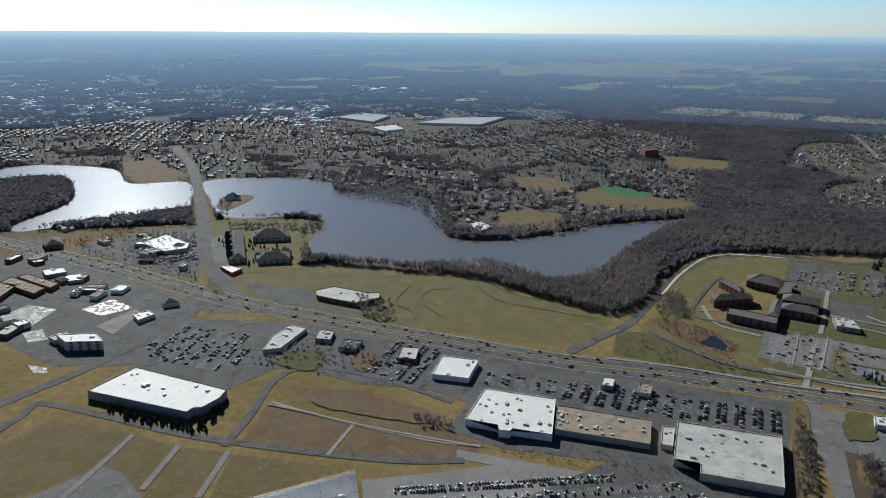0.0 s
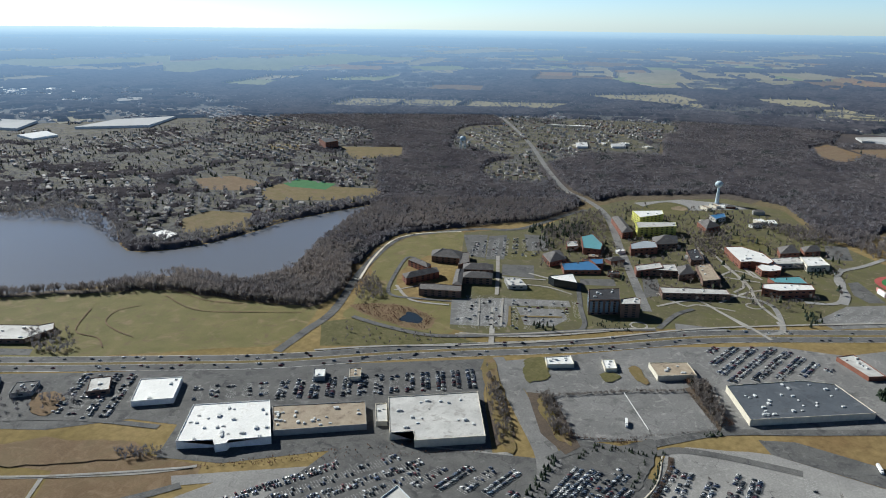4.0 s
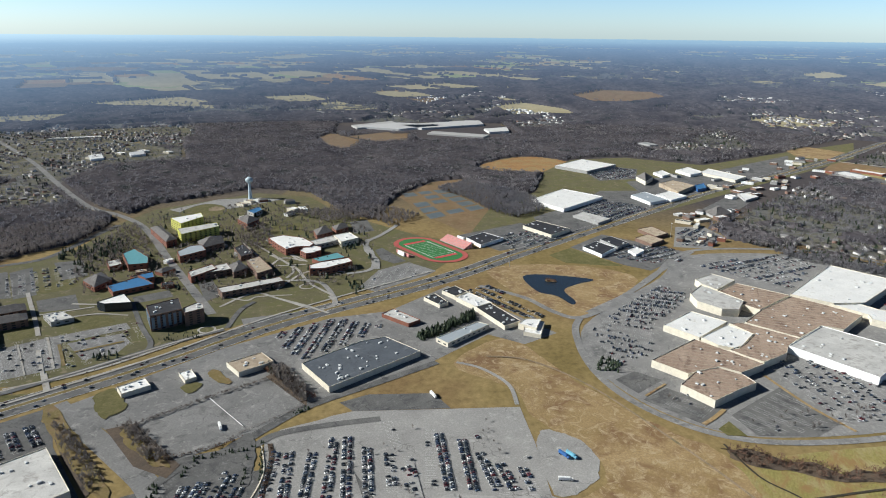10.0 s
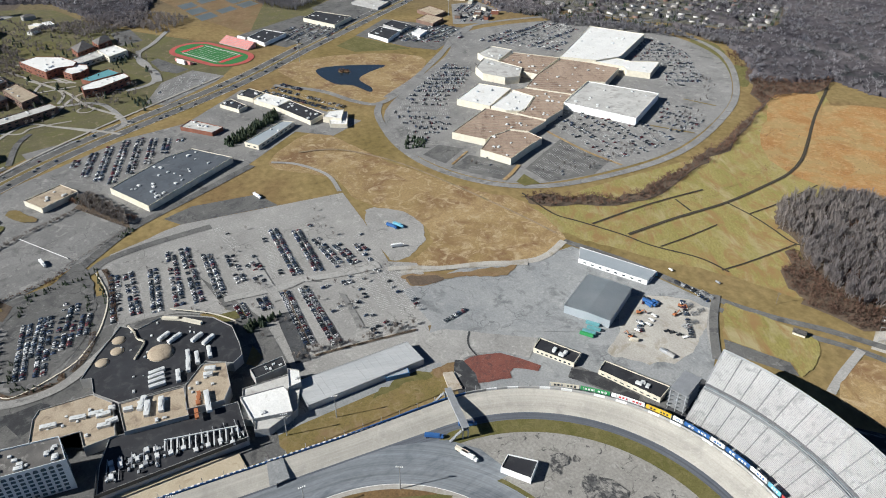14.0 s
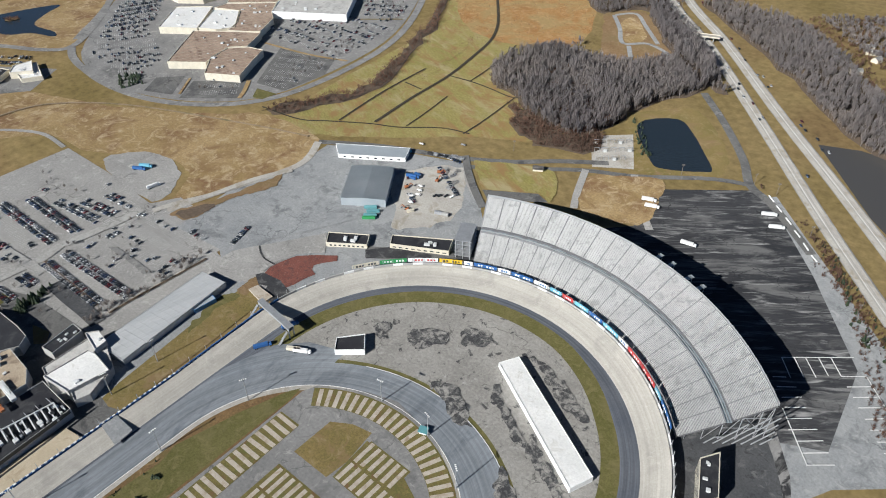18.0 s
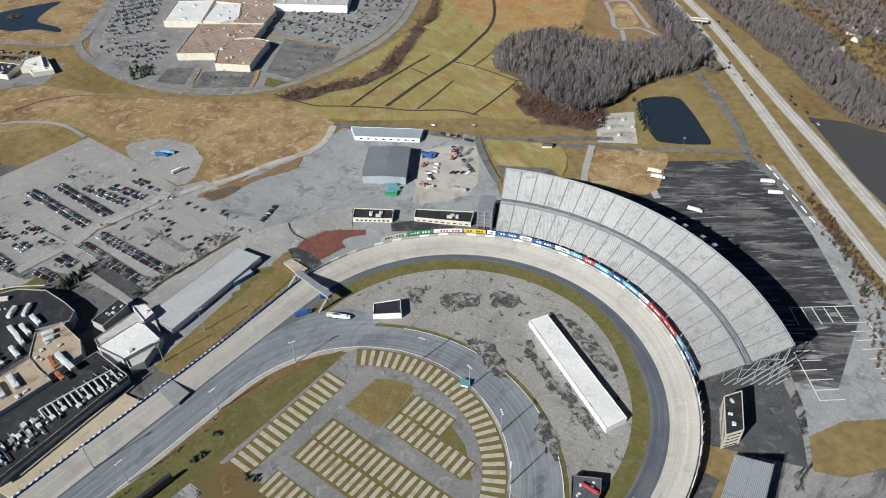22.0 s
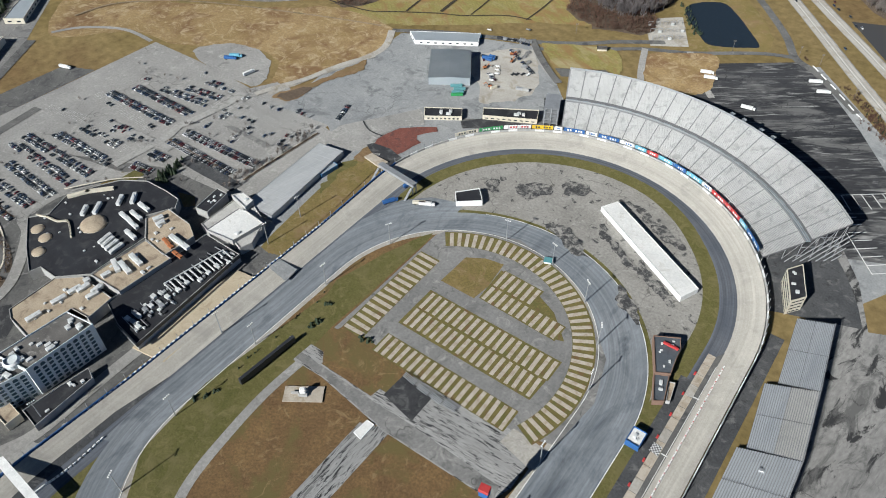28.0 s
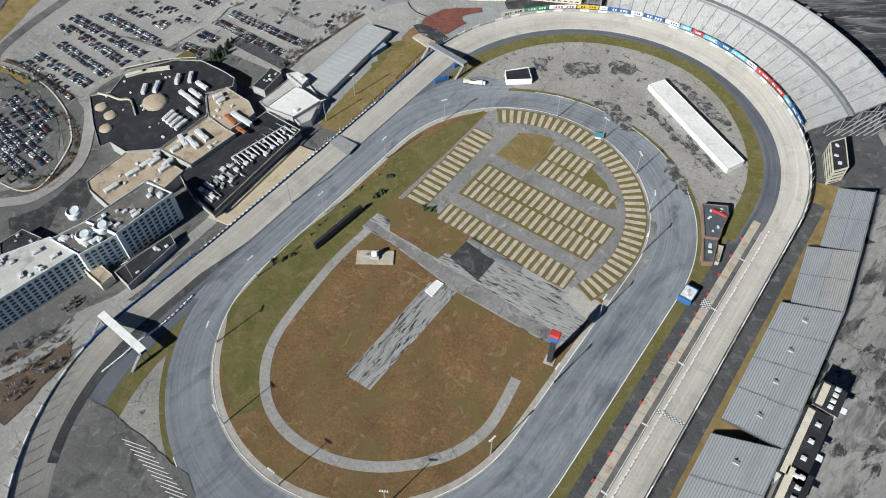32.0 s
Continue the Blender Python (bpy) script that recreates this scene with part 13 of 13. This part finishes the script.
sheet("ground_yard_strip", [(-340.9, 207), (-331, 231.6), (-321.4, 261.4), (-314.6, 295.3), (-309.1, 315.2), (-299.5, 297.7), (-306.2, 272.5), (-318.6, 244.6), (-315.8, 219.3), (-322.5, 206.8)], 0.05, DRY, "brown grass strip beside the gravel lane", "verge", round_it=True)
sheet("ground_yard_strip", [(-337.4, 209.6), (-331.3, 225), (-320.1, 241.2), (-316.9, 224.7), (-320.6, 209.7)], 0.05, LITTER, "dark wet leaf litter beside the gravel lane", "verge", round_it=True)
ribbon("road_gravel_lane", [(-356, 197.5), (-348.8, 218.5), (-334.5, 248.5), (-327.9, 276.9), (-319.9, 300.2), (-307.4, 325.5)], 7, 0.36, GRAVEL, "pale gravel lane past the racetrack lot", "road")
sheet("pavement_shed_lane", [(-212.4, 173.2), (-212.7, 188.3), (-206.3, 186.8), (-202, 126.9), (-193.7, 64.3), (-190.5, 49.2), (-198.6, 48.4), (-207.7, 88), (-210.1, 133.4)], 0.05, YARD, "blue-grey lane between the shed and the grass", "paving")
sheet("ground_barn_green", [(-202.9, 129.2), (-206.7, 144.2), (-208.7, 168.7), (-201.2, 176), (-197.7, 170.7), (-201.2, 158), (-198.9, 135.8), (-196.3, 123.8)], 0.05, LAWN, "greener grass beside the shed lane", "lawn", round_it=True)
sheet("ground_barn_bare", [(-204.4, 177.3), (-207.6, 185), (-208.4, 199.1), (-200.3, 196), (-198.1, 185.1), (-197.7, 178.6)], 0.05, DRY, "bare brown bank beside the footbridge", "verge", round_it=True)
sheet("pavement_gate_court", [(-210.5, 199.8), (-207, 205.7), (-188.5, 208), (-171, 203.2), (-173.1, 185.8), (-188.5, 189), (-191.3, 197), (-198.7, 193.4)], 0.05, BLACK_TAR, "dark asphalt court at the footbridge", "paving")
tagged(link_mesh("terrace_deck", prism_bm([(-199.2, 183.9), (-197.1, 191.7), (-176.7, 190.6), (-178.2, 180.2)], 0, 2.0), PAD), "pale concrete deck at the footbridge", "terrace", "", "structure")
sheet("pavement_suite_drive", [(-161.7, 280.4), (-147.8, 297.1), (-113, 311.2), (-108.7, 305.4), (-135.5, 287.7), (-153.2, 272.6)], 0.05, BLACK_TAR, "dark asphalt drive before the black-roofed blocks", "paving")
ribbon("road_tar_seam", [(-237.7, 226.6), (-229.1, 221), (-220, 217.9), (-207.4, 218.4)], 1.5, 0.32, BLACK_TAR, "black tar seam in pale asphalt", "road")
sheet("pavement_lot_wedge", [(-340.4, 142.1), (-333.8, 147), (-314.7, 147.8), (-284.8, 147.6), (-280.6, 146.1), (-283.3, 140.9), (-295.9, 142.1), (-318.6, 142.1)], 0.05, MALL_LOT, "darker resurfaced wedge of the racetrack lot", "paving")
for ln, wd in (([(-263.4, 97.7), (-263.2, 118.4), (-261.4, 146.5), (-259.1, 186.7)], 2.4), ([(-364, 97.9), (-339, 97.9), (-308.6, 97), (-278.5, 96.4)], 3.0)):
    ribbon("ground_planter", ln, wd, 0.36, LITTER, "dark planted strip beside a kerb", "verge", bend=False)
    ribbon("kerb_planter", [(x - 1.2, y - 1.6) for x, y in ln], 0.7, 0.5, PAD, "pale concrete kerb of a planted strip", "kerb", bend=False)
ribbon("road_court_lane", [(-330.6, 87.6), (-306.8, 86.8), (-282.3, 87.2), (-260, 86.6)], 12, 0.34, LANE_DARK, "dark lane beside the casino court", "road")
for ln in ([(-430.5, 80.7), (-377.4, 86), (-350.8, 88.6)], [(-374.9, 118.1), (-369.4, 99.7), (-370.5, 83.8), (-373.2, 43.8)], [(-373.5, 119.2), (-369.1, 144.1), (-365.9, 170.9), (-365.9, 192.6)]):
    ribbon("road_lot_lane", ln, 9, 0.31, GRAVEL_LANE, "paler driving lane worn through the racetrack lot", "road")
for k, ln in enumerate(([(-652.3, 188.5), (-636.6, 239.7), (-562.5, 297.2), (-426.2, 353.2), (-344.5, 380.7)],)):
    ribbon("path_meadow", ln, 3, 0.45, DIRT, "brown earth track through the meadow", "path")

# ---- distant town, factories and highway ----
def far_blocks(name, poly, n, seed, size, material, label):
    """Low flat-roofed blocks of a far district, in one mesh."""
    q = np.array(scatter(poly, n, seed))
    r = np.random.RandomState(seed)
    w, d, h, a = r.uniform(*size, len(q)), r.uniform(*size, len(q)) * 0.6, r.uniform(5, 9, len(q)), r.choice((0.3, 1.87), len(q)) + r.uniform(-0.1, 0.1, len(q))
    cs = np.array([(-1, -1), (1, -1), (1, 1), (-1, 1)]) * 0.5
    x, y = cs[None, :, 0] * w[:, None], cs[None, :, 1] * d[:, None]
    px, py = q[:, :1] + x * np.cos(a)[:, None] - y * np.sin(a)[:, None], q[:, 1:2] + x * np.sin(a)[:, None] + y * np.cos(a)[:, None]
    v = np.concatenate([np.stack([px, py, np.zeros_like(px)], -1), np.stack([px, py, np.repeat(h[:, None], 4, 1)], -1)], 1).reshape(-1, 3)
    t = np.array([(4, 5, 6), (4, 6, 7)] + [k for i in range(4) for k in ((i, (i + 1) % 4, (i + 1) % 4 + 4), (i, (i + 1) % 4 + 4, i + 4))])
    mesh_from(name, far(v), (t[None] + 8 * np.arange(len(q))[:, None, None]).reshape(-1, 3), material, label, "buildings")


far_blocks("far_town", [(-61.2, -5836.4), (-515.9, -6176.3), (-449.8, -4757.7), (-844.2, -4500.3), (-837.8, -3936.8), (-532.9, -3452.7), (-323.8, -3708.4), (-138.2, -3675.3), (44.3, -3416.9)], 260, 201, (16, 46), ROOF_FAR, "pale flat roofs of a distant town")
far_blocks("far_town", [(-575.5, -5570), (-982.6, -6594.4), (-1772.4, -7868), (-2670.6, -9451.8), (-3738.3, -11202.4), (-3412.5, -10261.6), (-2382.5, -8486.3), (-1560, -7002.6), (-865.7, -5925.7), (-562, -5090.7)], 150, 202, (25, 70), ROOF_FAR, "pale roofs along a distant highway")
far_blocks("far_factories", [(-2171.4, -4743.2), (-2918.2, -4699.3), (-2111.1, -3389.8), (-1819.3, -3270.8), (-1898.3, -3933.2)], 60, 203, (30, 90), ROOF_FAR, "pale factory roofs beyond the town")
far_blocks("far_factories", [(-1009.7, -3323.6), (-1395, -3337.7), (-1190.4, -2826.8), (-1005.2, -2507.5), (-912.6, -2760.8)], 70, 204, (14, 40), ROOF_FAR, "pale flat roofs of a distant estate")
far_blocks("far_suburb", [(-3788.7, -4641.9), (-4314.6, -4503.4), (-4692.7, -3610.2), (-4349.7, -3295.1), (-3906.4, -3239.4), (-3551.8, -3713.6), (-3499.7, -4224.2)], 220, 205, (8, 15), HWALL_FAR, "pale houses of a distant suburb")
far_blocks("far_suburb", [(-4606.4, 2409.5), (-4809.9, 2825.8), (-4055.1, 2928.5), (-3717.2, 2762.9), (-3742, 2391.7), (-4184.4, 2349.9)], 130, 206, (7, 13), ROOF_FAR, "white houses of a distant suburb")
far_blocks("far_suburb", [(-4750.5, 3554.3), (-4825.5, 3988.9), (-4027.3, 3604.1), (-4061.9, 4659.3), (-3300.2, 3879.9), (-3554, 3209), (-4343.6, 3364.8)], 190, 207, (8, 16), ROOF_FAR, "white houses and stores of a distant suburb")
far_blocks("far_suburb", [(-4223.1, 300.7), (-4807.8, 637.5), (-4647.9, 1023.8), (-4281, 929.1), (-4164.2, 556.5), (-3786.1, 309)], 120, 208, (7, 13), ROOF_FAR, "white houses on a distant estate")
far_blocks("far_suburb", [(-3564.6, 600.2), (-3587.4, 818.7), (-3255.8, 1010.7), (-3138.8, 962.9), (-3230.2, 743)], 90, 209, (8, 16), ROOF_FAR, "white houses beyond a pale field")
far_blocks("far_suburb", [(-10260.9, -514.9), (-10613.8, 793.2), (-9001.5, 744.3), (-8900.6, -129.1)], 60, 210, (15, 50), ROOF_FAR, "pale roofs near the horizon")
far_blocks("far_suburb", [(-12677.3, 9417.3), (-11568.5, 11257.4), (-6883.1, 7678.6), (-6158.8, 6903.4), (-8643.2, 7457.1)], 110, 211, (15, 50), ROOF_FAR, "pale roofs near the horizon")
_fh = smooth([(-338.4, -4211.5), (-482.4, -4881), (-653.7, -5529.5), (-927.6, -6279.9), (-1266.4, -6833.2), (-1660.2, -7410.7), (-2305.3, -8686.2), (-3299.8, -10305.9), (-4194.5, -11802.9), (-5214.3, -14414.3)], False, 4)
_bm = ribbon_bm(_fh, 34, 0.0)
for _v in _bm.verts:
    _v.co = Vector(far(np.array([_v.co]))[0]) + Vector((0, 0, 1.2))
# The white roof material stands for the sun's glint on the road.
tagged(link_mesh("road_far_highway", _bm, ROOF_FAR), "highway through the distant town, its sun glint painted pale", "road", "", "structure")

# ---- hedges round the casino drives ----
for k, ln in enumerate(([(-472.8, -53.4), (-450, -49), (-420.7, -49), (-391.7, -49.6), (-381.6, -48.7)], [(-374.5, -67.9), (-359.6, -68.9), (-339, -76.7), (-326.3, -85)], [(-328.2, -92.8), (-317.5, -93.4), (-315.9, -102.6), (-312.7, -116.4), (-315.3, -130.1), (-324.3, -139.7)])):
    ribbon("ground_hedge_bed", ln, 5, 0.1, LITTER, "dark planted bed along the casino drive", "verge")
    _s = smooth(list(ln), False, 6)
    wood("hedge_casino", [(x + 2, y + 2) for x, y in _s] + [(x - 2, y - 2) for x, y in reversed(_s)], 110, 220 + k, "dark shrubs along the casino drive", (1.5, 3.5), BARE_RED if k != 1 else None)

wood("scrub_rust_field", [(-463, 774), (-424, 864), (-317, 918), (-239, 818), (-214, 756), (-266, 677), (-344, 686)], 650, 231, "low reddish scrub in the rust-coloured field", (0.8, 2.4), BARE_RED)
wood("scrub_ditch", [(-361, 479), (-353, 592), (-373, 711), (-359, 708), (-334, 586), (-345, 472)], 160, 232, "low scrub along a ditch in the meadow", (1.0, 2.5), BARE_RED)
wood("scrub_wood_edge", [(-172, 603), (-174, 637), (-133, 618), (-89, 556), (-108, 541), (-141, 571)], 220, 233, "reddish saplings at the wood's edge", (3, 7), BARE_RED)
